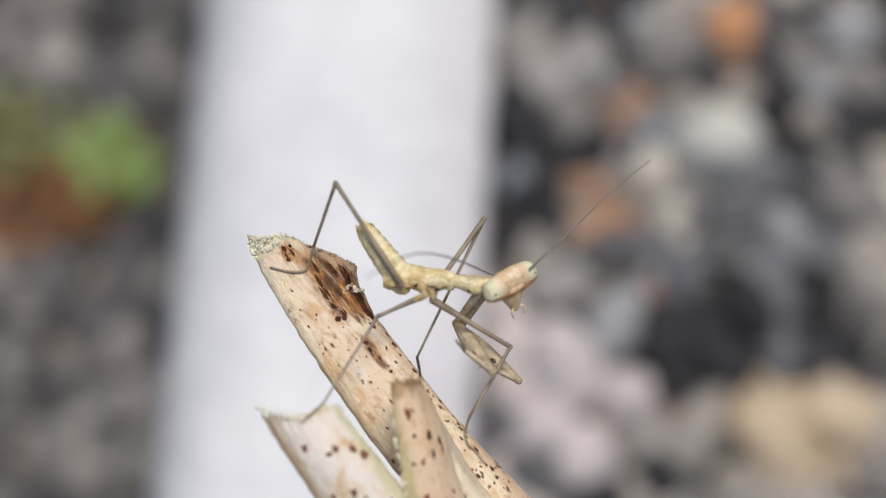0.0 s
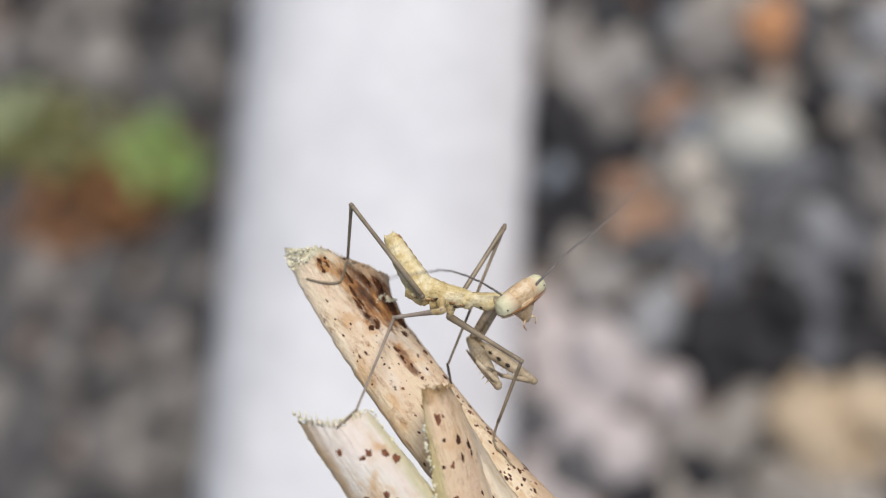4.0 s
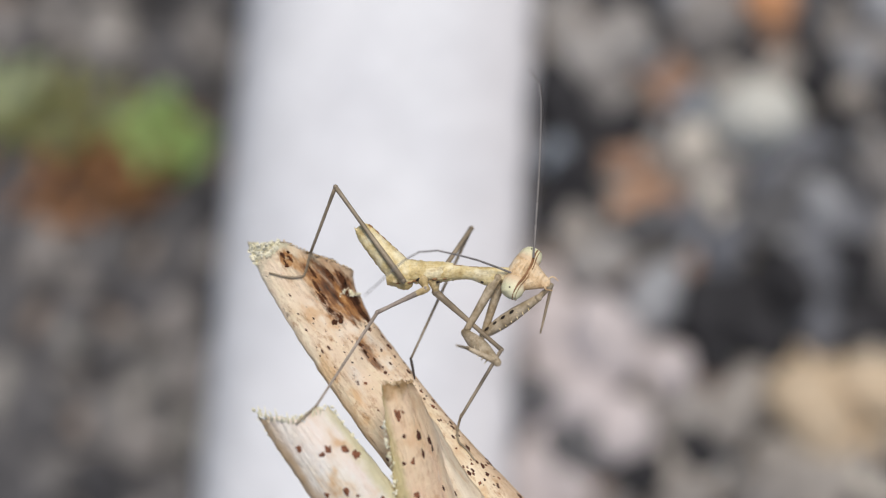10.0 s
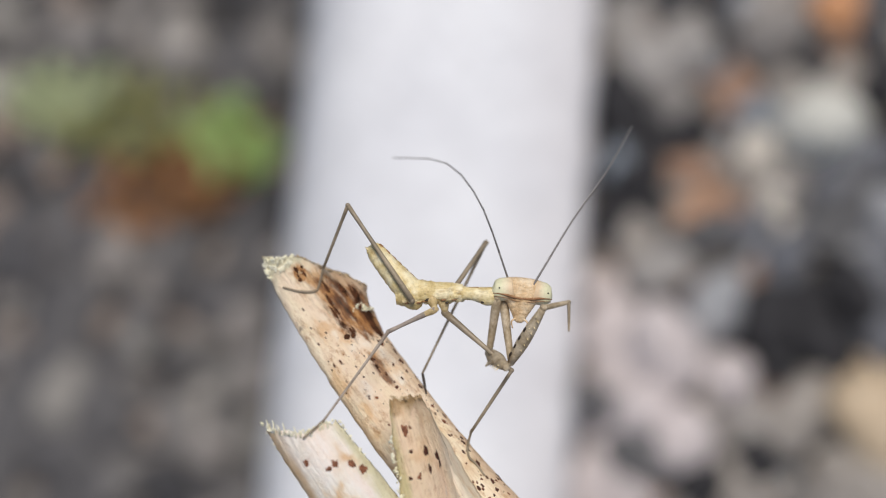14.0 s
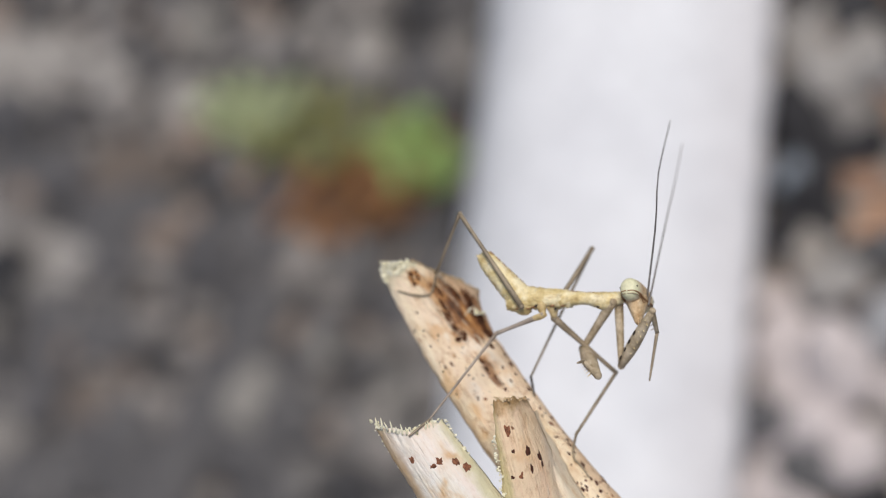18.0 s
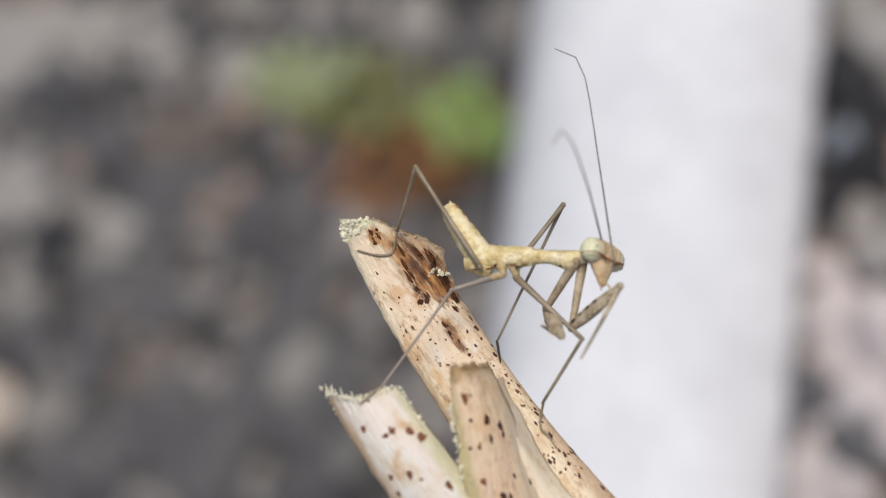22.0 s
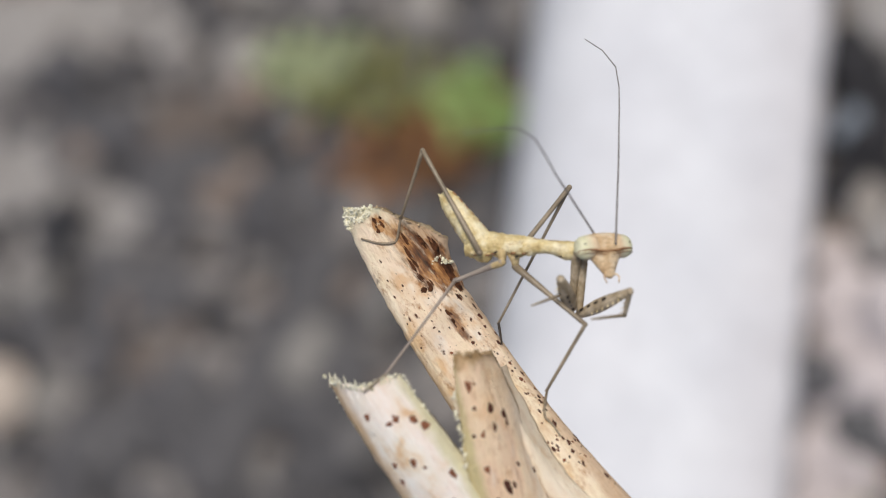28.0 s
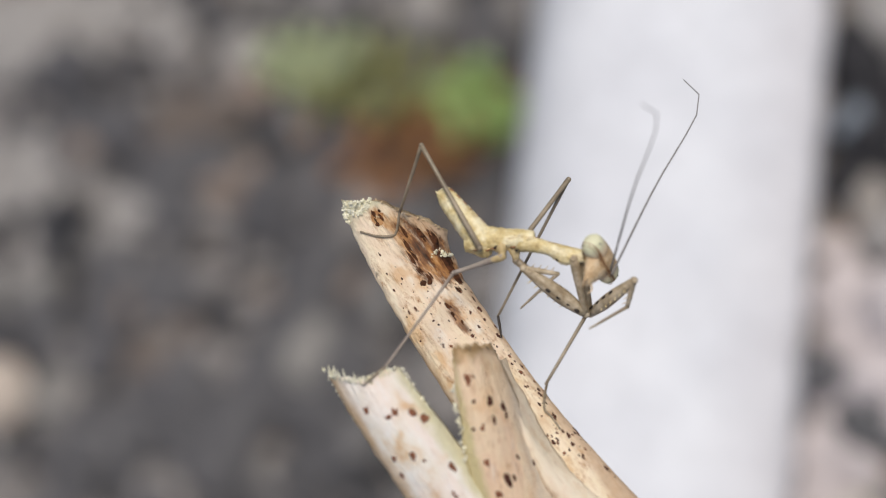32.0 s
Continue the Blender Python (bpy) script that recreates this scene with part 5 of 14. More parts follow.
# ---- the insect moves ----
def motions():
    walk(mover["hind_near_femur"], [
        (0, mm(-2.47, -3.27, 5.15, 0.0, -1.8, 123.1)), (1, mm(-2.38, -3.28, 5.15, 0.0, -2.6, 124.1)), (2, mm(-2.36, -3.25, 5.15, 0.0, -2.0, 123.8)),
        (3, mm(-3.71, -3.55, 5.15, 0.0, -8.2, 128.2)), (3.5, mm(-3.07, -3.43, 5.15, 0.0, -7.2, 127.7)), (5.5, mm(-3.26, -3.21, 5.15, 0.0, -6.0, 127.9)),
        (6, mm(-1.73, -2.57, 5.15, 0.0, 3.7, 126.3)), (7, mm(-1.22, -2.74, 5.15, 0.0, 7.0, 124.6)), (8, mm(-1.85, -2.86, 5.15, 0.0, 2.8, 124.3)),
        (9, mm(-1.75, -2.68, 5.15, 0.0, 4.3, 124.9)), (10, mm(-1.79, -2.65, 5.15, 0.0, 3.6, 125.5)), (11, mm(-1.81, -2.80, 5.15, 0.0, 3.6, 124.2)),
        (12, mm(-1.92, -2.79, 5.15, 0.0, 3.6, 123.9)), (13, mm(-1.93, -2.83, 5.15, 0.0, 2.1, 124.8)), (14, mm(-1.86, -2.97, 5.15, 0.0, 2.0, 124.0)),
        (14.5, mm(-1.92, -2.89, 5.15, 0.0, 2.0, 124.5)), (16.5, mm(-2.01, -2.84, 5.15, 0.0, 2.9, 123.8)), (17, mm(-1.87, -2.91, 5.15, 0.0, 2.7, 123.9)),
        (18, mm(-1.69, -3.03, 5.15, 0.0, 1.8, 124.4)), (19, mm(-2.27, -2.98, 5.15, 0.0, 3.8, 121.0)), (20, mm(-2.08, -2.88, 5.15, 0.0, 2.9, 123.3)),
        (21, mm(-2.04, -2.78, 5.15, 0.0, 3.7, 123.6)), (22, mm(-1.94, -3.04, 5.15, 0.0, 1.1, 123.9)), (23, mm(-1.81, -2.81, 5.15, 0.0, 3.3, 124.4)),
        (24, mm(-1.79, -2.87, 5.15, 0.0, 5.8, 122.1)), (25, mm(-1.86, -2.87, 5.15, 0.0, 5.7, 121.9)), (25.5, mm(-2.17, -2.92, 5.15, 0.0, 7.9, 118.8)),
        (27.5, mm(-2.21, -2.87, 5.15, 0.0, 6.2, 120.2)), (28, mm(-2.16, -2.92, 5.15, 0.0, 5.3, 120.7)), (29, mm(-2.10, -2.93, 5.15, 0.0, 5.2, 120.9)),
        (30, mm(-2.15, -2.95, 5.15, 0.0, 5.3, 120.5)), (31, mm(-2.12, -3.03, 5.15, 0.0, 4.5, 120.6)), (32, mm(-2.11, -3.09, 5.15, 0.0, 3.6, 120.8)),
    ])
    walk(mover["hind_near_tibia"], [
        (0, mm(-6.69, 3.20, 5.40, 0.0, 41.5, -109.0)), (1, mm(-6.71, 3.11, 5.50, 0.0, 42.9, -109.2)), (2, mm(-6.66, 3.17, 5.42, 0.0, 41.8, -109.6)),
        (3, mm(-8.44, 2.46, 6.25, 0.0, 54.5, -83.7)), (3.5, mm(-7.76, 2.64, 6.12, 0.0, 52.3, -95.3)), (5.5, mm(-7.98, 2.86, 5.96, 0.0, 49.7, -91.5)),
        (6, mm(-6.29, 3.65, 4.65, 0.0, 32.1, -111.8)), (7, mm(-5.57, 3.58, 4.20, 0.0, 27.0, -119.7)), (8, mm(-6.20, 3.52, 4.77, 0.0, 33.6, -113.5)),
        (9, mm(-6.16, 3.64, 4.58, 0.0, 31.2, -113.3)), (10, mm(-6.27, 3.63, 4.66, 0.0, 32.2, -112.1)), (11, mm(-6.15, 3.58, 4.66, 0.0, 32.3, -113.7)),
        (12, mm(-6.23, 3.61, 4.66, 0.0, 32.3, -112.7)), (13, mm(-6.34, 3.51, 4.86, 0.0, 34.7, -111.9)), (14, mm(-6.18, 3.43, 4.88, 0.0, 34.9, -114.0)),
        (14.5, mm(-6.29, 3.48, 4.89, 0.0, 35.0, -112.6)), (16.5, mm(-6.30, 3.58, 4.76, 0.0, 33.4, -112.0)), (17, mm(-6.18, 3.50, 4.79, 0.0, 33.8, -113.8)),
        (18, mm(-6.05, 3.35, 4.91, 0.0, 35.3, -115.9)), (19, mm(-6.24, 3.63, 4.64, 0.0, 32.0, -112.4)), (20, mm(-6.31, 3.58, 4.76, 0.0, 33.5, -111.9)),
        (21, mm(-6.31, 3.65, 4.66, 0.0, 32.2, -111.7)), (22, mm(-6.25, 3.37, 5.00, 0.0, 36.4, -113.5)), (23, mm(-6.17, 3.56, 4.70, 0.0, 32.7, -113.6)),
        (24, mm(-5.88, 3.64, 4.37, 0.0, 28.9, -116.2)), (25, mm(-5.93, 3.66, 4.38, 0.0, 29.0, -115.7)), (25.5, mm(-5.86, 3.79, 4.09, 0.0, 25.7, -115.7)),
        (27.5, mm(-6.08, 3.77, 4.31, 0.0, 28.1, -113.6)), (28, mm(-6.09, 3.70, 4.44, 0.0, 29.6, -113.8)), (29, mm(-6.05, 3.67, 4.45, 0.0, 29.8, -114.3)),
        (30, mm(-6.06, 3.68, 4.44, 0.0, 29.7, -114.2)), (31, mm(-6.04, 3.61, 4.55, 0.0, 30.9, -114.8)), (32, mm(-6.06, 3.54, 4.66, 0.0, 32.3, -114.9)),
    ])
    walk(mover["mid_near_femur"], [
        (0, mm(-1.03, -3.97, 5.50, 0.0, 30.3, -154.8)), (1, mm(-0.96, -4.01, 5.50, 0.0, 29.6, -156.5)), (2, mm(-0.96, -4.03, 5.50, 0.0, 29.2, -157.9)),
        (3, mm(-2.39, -4.43, 5.50, 0.0, 36.1, -170.9)), (3.5, mm(-1.78, -4.37, 5.50, 0.0, 31.3, -171.6)), (5.5, mm(-1.87, -4.00, 5.50, 0.0, 30.2, -166.6)),
        (6, mm(-0.29, -3.25, 5.50, 0.0, 16.5, -151.7)), (7, mm(0.25, -3.36, 5.50, 0.0, 12.8, -149.6)), (8, mm(-0.37, -3.47, 5.50, 0.0, 17.8, -156.6)),
        (9, mm(-0.25, -3.24, 5.50, 0.0, 14.4, -154.5)), (10, mm(-0.29, -3.21, 5.50, 0.0, 14.5, -154.3)), (11, mm(-0.32, -3.38, 5.50, 0.0, 17.6, -153.7)),
        (12, mm(-0.44, -3.39, 5.50, 0.0, 19.3, -152.8)), (13, mm(-0.45, -3.45, 5.50, 0.0, 19.5, -154.4)), (14, mm(-0.37, -3.55, 5.50, 0.0, 20.2, -154.1)),
        (14.5, mm(-0.41, -3.42, 5.50, 0.0, 19.3, -153.1)), (16.5, mm(-0.52, -3.40, 5.50, 0.0, 19.6, -154.0)), (17, mm(-0.37, -3.45, 5.50, 0.0, 18.7, -154.4)),
        (18, mm(-0.20, -3.59, 5.50, 0.0, 17.2, -157.6)), (19, mm(-0.78, -3.55, 5.50, 0.0, 23.7, -154.2)), (20, mm(-0.60, -3.46, 5.50, 0.0, 18.5, -158.8)),
        (21, mm(-0.54, -3.33, 5.50, 0.0, 15.7, -159.1)), (22, mm(-0.43, -3.54, 5.50, 0.0, 15.4, -162.7)), (23, mm(-0.34, -3.43, 5.50, 0.0, 16.2, -157.8)),
        (24, mm(-0.29, -3.41, 5.50, 0.0, 16.7, -155.6)), (25, mm(-0.37, -3.45, 5.50, 0.0, 16.0, -158.9)), (25.5, mm(-0.70, -3.54, 5.50, 0.0, 19.1, -161.0)),
        (27.5, mm(-0.71, -3.41, 5.50, 0.0, 17.2, -161.0)), (28, mm(-0.69, -3.55, 5.50, 0.0, 20.5, -159.0)), (29, mm(-0.67, -3.65, 5.50, 0.0, 21.2, -159.8)),
        (30, mm(-0.71, -3.64, 5.50, 0.0, 21.4, -159.7)), (31, mm(-0.65, -3.65, 5.50, 0.0, 18.9, -163.0)), (32, mm(-0.62, -3.66, 5.50, 0.0, 19.4, -162.1)),
    ])
    walk(mover["mid_near_tibia"], [
        (0, mm(-3.93, -5.33, 3.63, 0.0, -40.2, -124.1)), (1, mm(-3.92, -5.30, 3.67, 0.0, -39.8, -124.1)), (2, mm(-3.96, -5.25, 3.69, 0.0, -39.6, -123.5)),
        (3, mm(-5.35, -4.90, 3.31, 0.0, -43.0, -110.7)), (3.5, mm(-4.92, -4.83, 3.57, 0.0, -40.7, -114.1)), (5.5, mm(-4.99, -4.74, 3.63, 0.0, -40.1, -113.2)),
        (6, mm(-3.42, -4.94, 4.45, 0.0, -33.1, -125.8)), (7, mm(-2.87, -5.19, 4.68, 0.0, -31.3, -130.6)), (8, mm(-3.61, -4.87, 4.37, 0.0, -33.8, -124.2)),
        (9, mm(-3.49, -4.79, 4.58, 0.0, -32.1, -124.6)), (10, mm(-3.53, -4.77, 4.57, 0.0, -32.1, -124.3)), (11, mm(-3.49, -4.95, 4.38, 0.0, -33.7, -125.4)),
        (12, mm(-3.56, -4.99, 4.27, 0.0, -34.6, -125.1)), (13, mm(-3.60, -4.96, 4.26, 0.0, -34.6, -124.6)), (14, mm(-3.50, -5.07, 4.22, 0.0, -35.0, -125.9)),
        (14.5, mm(-3.53, -5.00, 4.27, 0.0, -34.6, -125.3)), (16.5, mm(-3.66, -4.93, 4.25, 0.0, -34.7, -124.1)), (17, mm(-3.54, -4.97, 4.31, 0.0, -34.2, -125.1)),
        (18, mm(-3.48, -4.94, 4.40, 0.0, -33.5, -125.4)), (19, mm(-3.84, -5.03, 4.01, 0.0, -36.8, -123.3)), (20, mm(-3.88, -4.73, 4.33, 0.0, -34.1, -121.7)),
        (21, mm(-3.88, -4.60, 4.49, 0.0, -32.7, -121.1)), (22, mm(-3.84, -4.61, 4.52, 0.0, -32.6, -121.4)), (23, mm(-3.64, -4.78, 4.47, 0.0, -33.0, -123.5)),
        (24, mm(-3.53, -4.88, 4.43, 0.0, -33.3, -124.8)), (25, mm(-3.70, -4.73, 4.47, 0.0, -32.9, -122.9)), (25.5, mm(-4.01, -4.68, 4.29, 0.0, -34.5, -120.5)),
        (27.5, mm(-4.06, -4.57, 4.40, 0.0, -33.5, -119.7)), (28, mm(-3.93, -4.80, 4.20, 0.0, -35.2, -121.6)), (29, mm(-3.92, -4.85, 4.16, 0.0, -35.5, -121.9)),
        (30, mm(-3.95, -4.84, 4.15, 0.0, -35.6, -121.6)), (31, mm(-4.01, -4.68, 4.30, 0.0, -34.4, -120.5)), (32, mm(-3.95, -4.74, 4.27, 0.0, -34.6, -121.2)),
    ])
    walk(mover["hind_far_femur"], [
        (0, mm(-0.12, -3.30, 3.76, 0.0, 28.5, 52.3)), (1, mm(-0.03, -3.36, 3.76, 0.2, 28.4, 52.8)), (2, mm(-0.01, -3.41, 3.76, 0.8, 28.0, 54.1)),
        (3, mm(-1.39, -3.90, 3.76, 0.1, -9.3, 50.0)), (3.5, mm(-0.76, -3.87, 3.76, 0.1, 8.7, 55.9)), (5.5, mm(-0.91, -3.39, 3.76, 0.3, 20.9, 56.6)),
        (6, mm(0.62, -2.58, 3.76, -3.2, 46.8, 50.4)), (7, mm(1.13, -2.64, 3.76, -1.4, 50.3, 52.9)), (8, mm(0.50, -2.74, 3.76, 1.0, 44.8, 56.1)),
        (9, mm(0.60, -2.49, 3.76, -0.3, 48.8, 54.3)), (10, mm(0.56, -2.46, 3.76, -1.6, 48.7, 52.6)), (11, mm(0.54, -2.64, 3.76, -0.9, 46.1, 53.5)),
        (12, mm(0.43, -2.66, 3.76, -1.3, 44.8, 52.9)), (13, mm(0.42, -2.73, 3.76, 1.5, 44.6, 57.0)), (14, mm(0.49, -2.81, 3.76, -0.1, 43.3, 54.6)),
        (14.5, mm(0.42, -2.65, 3.76, -1.3, 44.9, 53.0)), (16.5, mm(0.33, -2.65, 3.76, -1.8, 44.0, 52.2)), (17, mm(0.47, -2.70, 3.76, 1.1, 45.3, 56.4)),
        (18, mm(0.66, -2.85, 3.76, 3.8, 44.9, 60.2)), (19, mm(0.07, -2.81, 3.76, -0.1, 40.1, 54.4)), (20, mm(0.26, -2.72, 3.76, 0.4, 43.2, 55.2)),
        (21, mm(0.30, -2.58, 3.76, -0.3, 45.4, 54.1)), (22, mm(0.39, -2.76, 3.76, 2.0, 44.0, 57.4)), (23, mm(0.54, -2.71, 3.76, 0.7, 45.4, 55.6)),
        (24, mm(0.55, -2.65, 3.76, -0.9, 46.0, 53.3)), (25, mm(0.49, -2.70, 3.76, -0.6, 32.8, 53.7)), (25.5, mm(0.18, -2.83, 3.76, -2.0, 24.5, 50.9)),
        (27.5, mm(0.13, -2.65, 3.76, -1.1, 37.6, 52.7)), (28, mm(0.19, -2.84, 3.76, 0.7, 35.8, 55.6)), (29, mm(0.25, -2.99, 3.76, 1.3, 33.7, 56.6)),
        (30, mm(0.20, -2.97, 3.76, 0.8, 33.5, 55.8)), (31, mm(0.23, -2.93, 3.76, 0.6, 34.3, 55.4)), (32, mm(0.23, -2.92, 3.76, 1.4, 35.0, 56.8)),
    ])
    walk(mover["hind_far_tibia"], [
        (0, mm(3.29, 1.11, 0.74, -0.0, -4.8, -116.3)), (1, mm(3.34, 1.08, 0.75, 0.0, -4.8, -116.7)), (2, mm(3.27, 1.12, 0.79, -0.0, -4.5, -116.2)),
        (3, mm(2.63, 0.89, 4.78, 0.3, 18.1, -113.4)), (3.5, mm(2.76, 1.31, 2.80, 0.4, 6.7, -113.1)), (5.5, mm(2.35, 1.55, 1.51, 0.5, -0.5, -110.5)),
        (6, mm(3.38, 0.77, -0.86, 1.4, -13.9, -117.7)), (7, mm(3.57, 0.59, -1.12, 1.8, -15.3, -119.1)), (8, mm(3.01, 0.99, -0.70, 0.8, -12.9, -115.2)),
        (9, mm(3.03, 0.90, -1.00, 0.9, -14.7, -115.5)), (10, mm(3.10, 0.87, -0.99, 1.0, -14.6, -115.9)), (11, mm(3.15, 0.90, -0.80, 1.1, -13.5, -116.1)),
        (12, mm(3.14, 0.93, -0.70, 1.1, -13.0, -116.0)), (13, mm(2.88, 1.05, -0.69, 0.7, -12.9, -114.4)), (14, mm(3.16, 0.95, -0.58, 1.1, -12.3, -116.1)),
        (14.5, mm(3.12, 0.93, -0.71, 1.0, -13.0, -115.9)), (16.5, mm(3.12, 0.95, -0.64, 1.0, -12.6, -115.9)), (17, mm(2.94, 1.01, -0.74, 0.8, -13.2, -114.8)),
        (18, mm(2.89, 1.05, -0.71, 0.7, -13.0, -114.4)), (19, mm(2.90, 1.13, -0.32, 0.6, -10.8, -114.3)), (20, mm(2.90, 1.07, -0.57, 0.7, -12.2, -114.4)),
        (21, mm(2.91, 1.02, -0.75, 0.7, -13.2, -114.6)), (22, mm(2.85, 1.08, -0.64, 0.6, -12.6, -114.1)), (23, mm(3.06, 0.95, -0.75, 0.9, -13.3, -115.5)),
        (24, mm(3.18, 0.88, -0.80, 1.1, -13.5, -116.3)), (25, mm(3.64, 1.59, 0.33, 1.3, 28.1, -114.7)), (25.5, mm(3.81, 1.65, 1.13, 2.0, 33.3, -113.4)),
        (27.5, mm(3.18, 1.34, -0.11, 1.3, -9.6, -116.9)), (28, mm(3.10, 1.40, 0.05, 1.2, -8.7, -116.4)), (29, mm(3.15, 1.41, 0.24, 1.2, -7.6, -116.6)),
        (30, mm(3.18, 1.40, 0.27, 1.2, -7.5, -116.8)), (31, mm(3.20, 1.38, 0.19, 1.2, -7.9, -116.9)), (32, mm(3.07, 1.43, 0.13, 1.1, -8.2, -116.2)),
    ])
    walk(mover["mid_far_femur"], [
        (0, mm(-0.36, -4.28, 3.78, 0.0, 8.0, -30.8)), (1, mm(-0.30, -4.33, 3.78, 0.0, 8.0, -30.7)), (2, mm(-0.31, -4.38, 3.78, 0.1, 8.1, -30.3)),
        (3, mm(-1.77, -4.83, 3.78, -0.0, -26.9, -29.8)), (3.5, mm(-1.18, -4.79, 3.78, 0.6, -26.0, -31.2)), (5.5, mm(-1.22, -4.35, 3.78, 3.0, -26.9, -36.4)),
        (6, mm(0.38, -3.56, 3.78, 3.5, 18.3, -43.3)), (7, mm(0.94, -3.63, 3.78, 3.5, 11.4, -43.6)), (8, mm(0.31, -3.74, 3.78, 4.3, -27.2, -49.2)),
        (9, mm(0.44, -3.49, 3.78, 3.2, 11.1, -41.9)), (10, mm(0.40, -3.46, 3.78, 3.3, 8.3, -41.5)), (11, mm(0.37, -3.63, 3.78, 3.5, 10.4, -40.2)),
        (12, mm(0.25, -3.66, 3.78, 3.7, 8.5, -39.1)), (13, mm(0.23, -3.72, 3.78, 3.6, 13.2, -39.4)), (14, mm(0.31, -3.81, 3.78, 3.6, -14.2, -40.4)),
        (14.5, mm(0.29, -3.65, 3.78, 3.6, 10.4, -39.6)), (16.5, mm(0.18, -3.65, 3.78, 3.6, -6.5, -39.0)), (17, mm(0.32, -3.70, 3.78, 3.8, -11.2, -40.4)),
        (18, mm(0.49, -3.85, 3.78, 3.7, 19.1, -41.8)), (19, mm(-0.09, -3.81, 3.78, 4.4, -5.7, -36.2)), (20, mm(0.09, -3.72, 3.78, 4.6, -7.5, -38.2)),
        (21, mm(0.15, -3.58, 3.78, 4.9, -10.1, -40.2)), (22, mm(0.28, -3.76, 3.78, 5.0, -14.1, -40.6)), (23, mm(0.35, -3.70, 3.78, 4.9, -10.3, -40.2)),
        (24, mm(0.41, -3.65, 3.78, 5.2, -12.1, -41.6)), (25, mm(0.32, -3.70, 3.78, 4.7, 25.4, -45.7)), (25.5, mm(-0.02, -3.82, 3.78, 5.5, -13.1, -38.3)),
        (27.5, mm(-0.01, -3.66, 3.78, 5.5, -8.3, -38.3)), (28, mm(-0.01, -3.83, 3.78, 5.4, -11.3, -37.7)), (29, mm(-0.01, -3.97, 3.78, 5.2, -11.6, -36.6)),
        (30, mm(-0.05, -3.95, 3.78, 5.2, -11.5, -36.5)), (31, mm(0.03, -3.93, 3.78, 5.0, 19.9, -39.0)), (32, mm(0.07, -3.91, 3.78, 4.9, 19.9, -39.3)),
    ])
    walk(mover["mid_far_tibia"], [
        (0, mm(4.78, -7.35, 2.94, -0.0, -7.0, -120.8)), (1, mm(4.85, -7.39, 2.94, 0.1, -7.1, -121.7)), (2, mm(4.86, -7.40, 2.93, 0.1, -7.2, -121.8)),
        (3, mm(2.92, -7.51, 6.52, 5.2, 33.1, -101.0)), (3.5, mm(3.48, -7.61, 6.44, 1.3, 32.1, -108.2)), (5.5, mm(3.12, -7.56, 6.53, 3.7, 33.2, -103.6)),
        (6, mm(4.56, -7.50, 1.88, 1.5, -18.8, -119.5)), (7, mm(5.23, -7.72, 2.58, 3.5, -11.0, -127.1)), (8, mm(3.83, -7.82, 6.55, 6.4, 33.5, -113.3)),
        (9, mm(4.86, -7.46, 2.62, 4.5, -10.6, -122.1)), (10, mm(4.89, -7.42, 2.91, 4.5, -7.4, -122.2)), (11, mm(4.92, -7.48, 2.69, 4.6, -9.7, -122.7)),
        (12, mm(4.90, -7.43, 2.89, 4.5, -7.6, -122.3)), (13, mm(4.78, -7.46, 2.40, 4.4, -13.0, -121.4)), (14, mm(4.78, -7.62, 5.27, 4.3, 18.2, -122.3)),
        (14.5, mm(4.87, -7.45, 2.69, 4.3, -9.8, -122.2)), (16.5, mm(4.86, -7.43, 4.47, 4.3, 9.4, -121.9)), (17, mm(4.84, -7.55, 4.96, 4.2, 14.8, -122.5)),
        (18, mm(4.76, -7.66, 1.80, 4.2, -19.6, -122.3)), (19, mm(4.77, -7.36, 4.38, 4.0, 8.4, -120.7)), (20, mm(4.81, -7.43, 4.57, 3.9, 10.5, -121.5)),
        (21, mm(4.70, -7.43, 4.84, 4.1, 13.4, -120.5)), (22, mm(4.74, -7.58, 5.25, 3.8, 18.0, -121.7)), (23, mm(4.89, -7.55, 4.87, 3.4, 13.7, -123.0)),
        (24, mm(4.84, -7.58, 5.05, 3.5, 15.8, -122.6)), (25, mm(4.14, -7.61, 1.19, 2.8, -26.9, -115.8)), (25.5, mm(4.61, -7.47, 5.16, 3.2, 17.0, -119.8)),
        (27.5, mm(4.69, -7.37, 4.66, 3.2, 11.4, -120.0)), (28, mm(4.69, -7.46, 4.97, 3.0, 14.9, -120.5)), (29, mm(4.75, -7.50, 5.00, 2.8, 15.1, -121.4)),
        (30, mm(4.72, -7.48, 4.99, 2.9, 15.1, -121.0)), (31, mm(4.45, -7.51, 1.72, 2.8, -20.6, -118.5)), (32, mm(4.47, -7.52, 1.72, 2.9, -20.6, -118.7)),
    ])
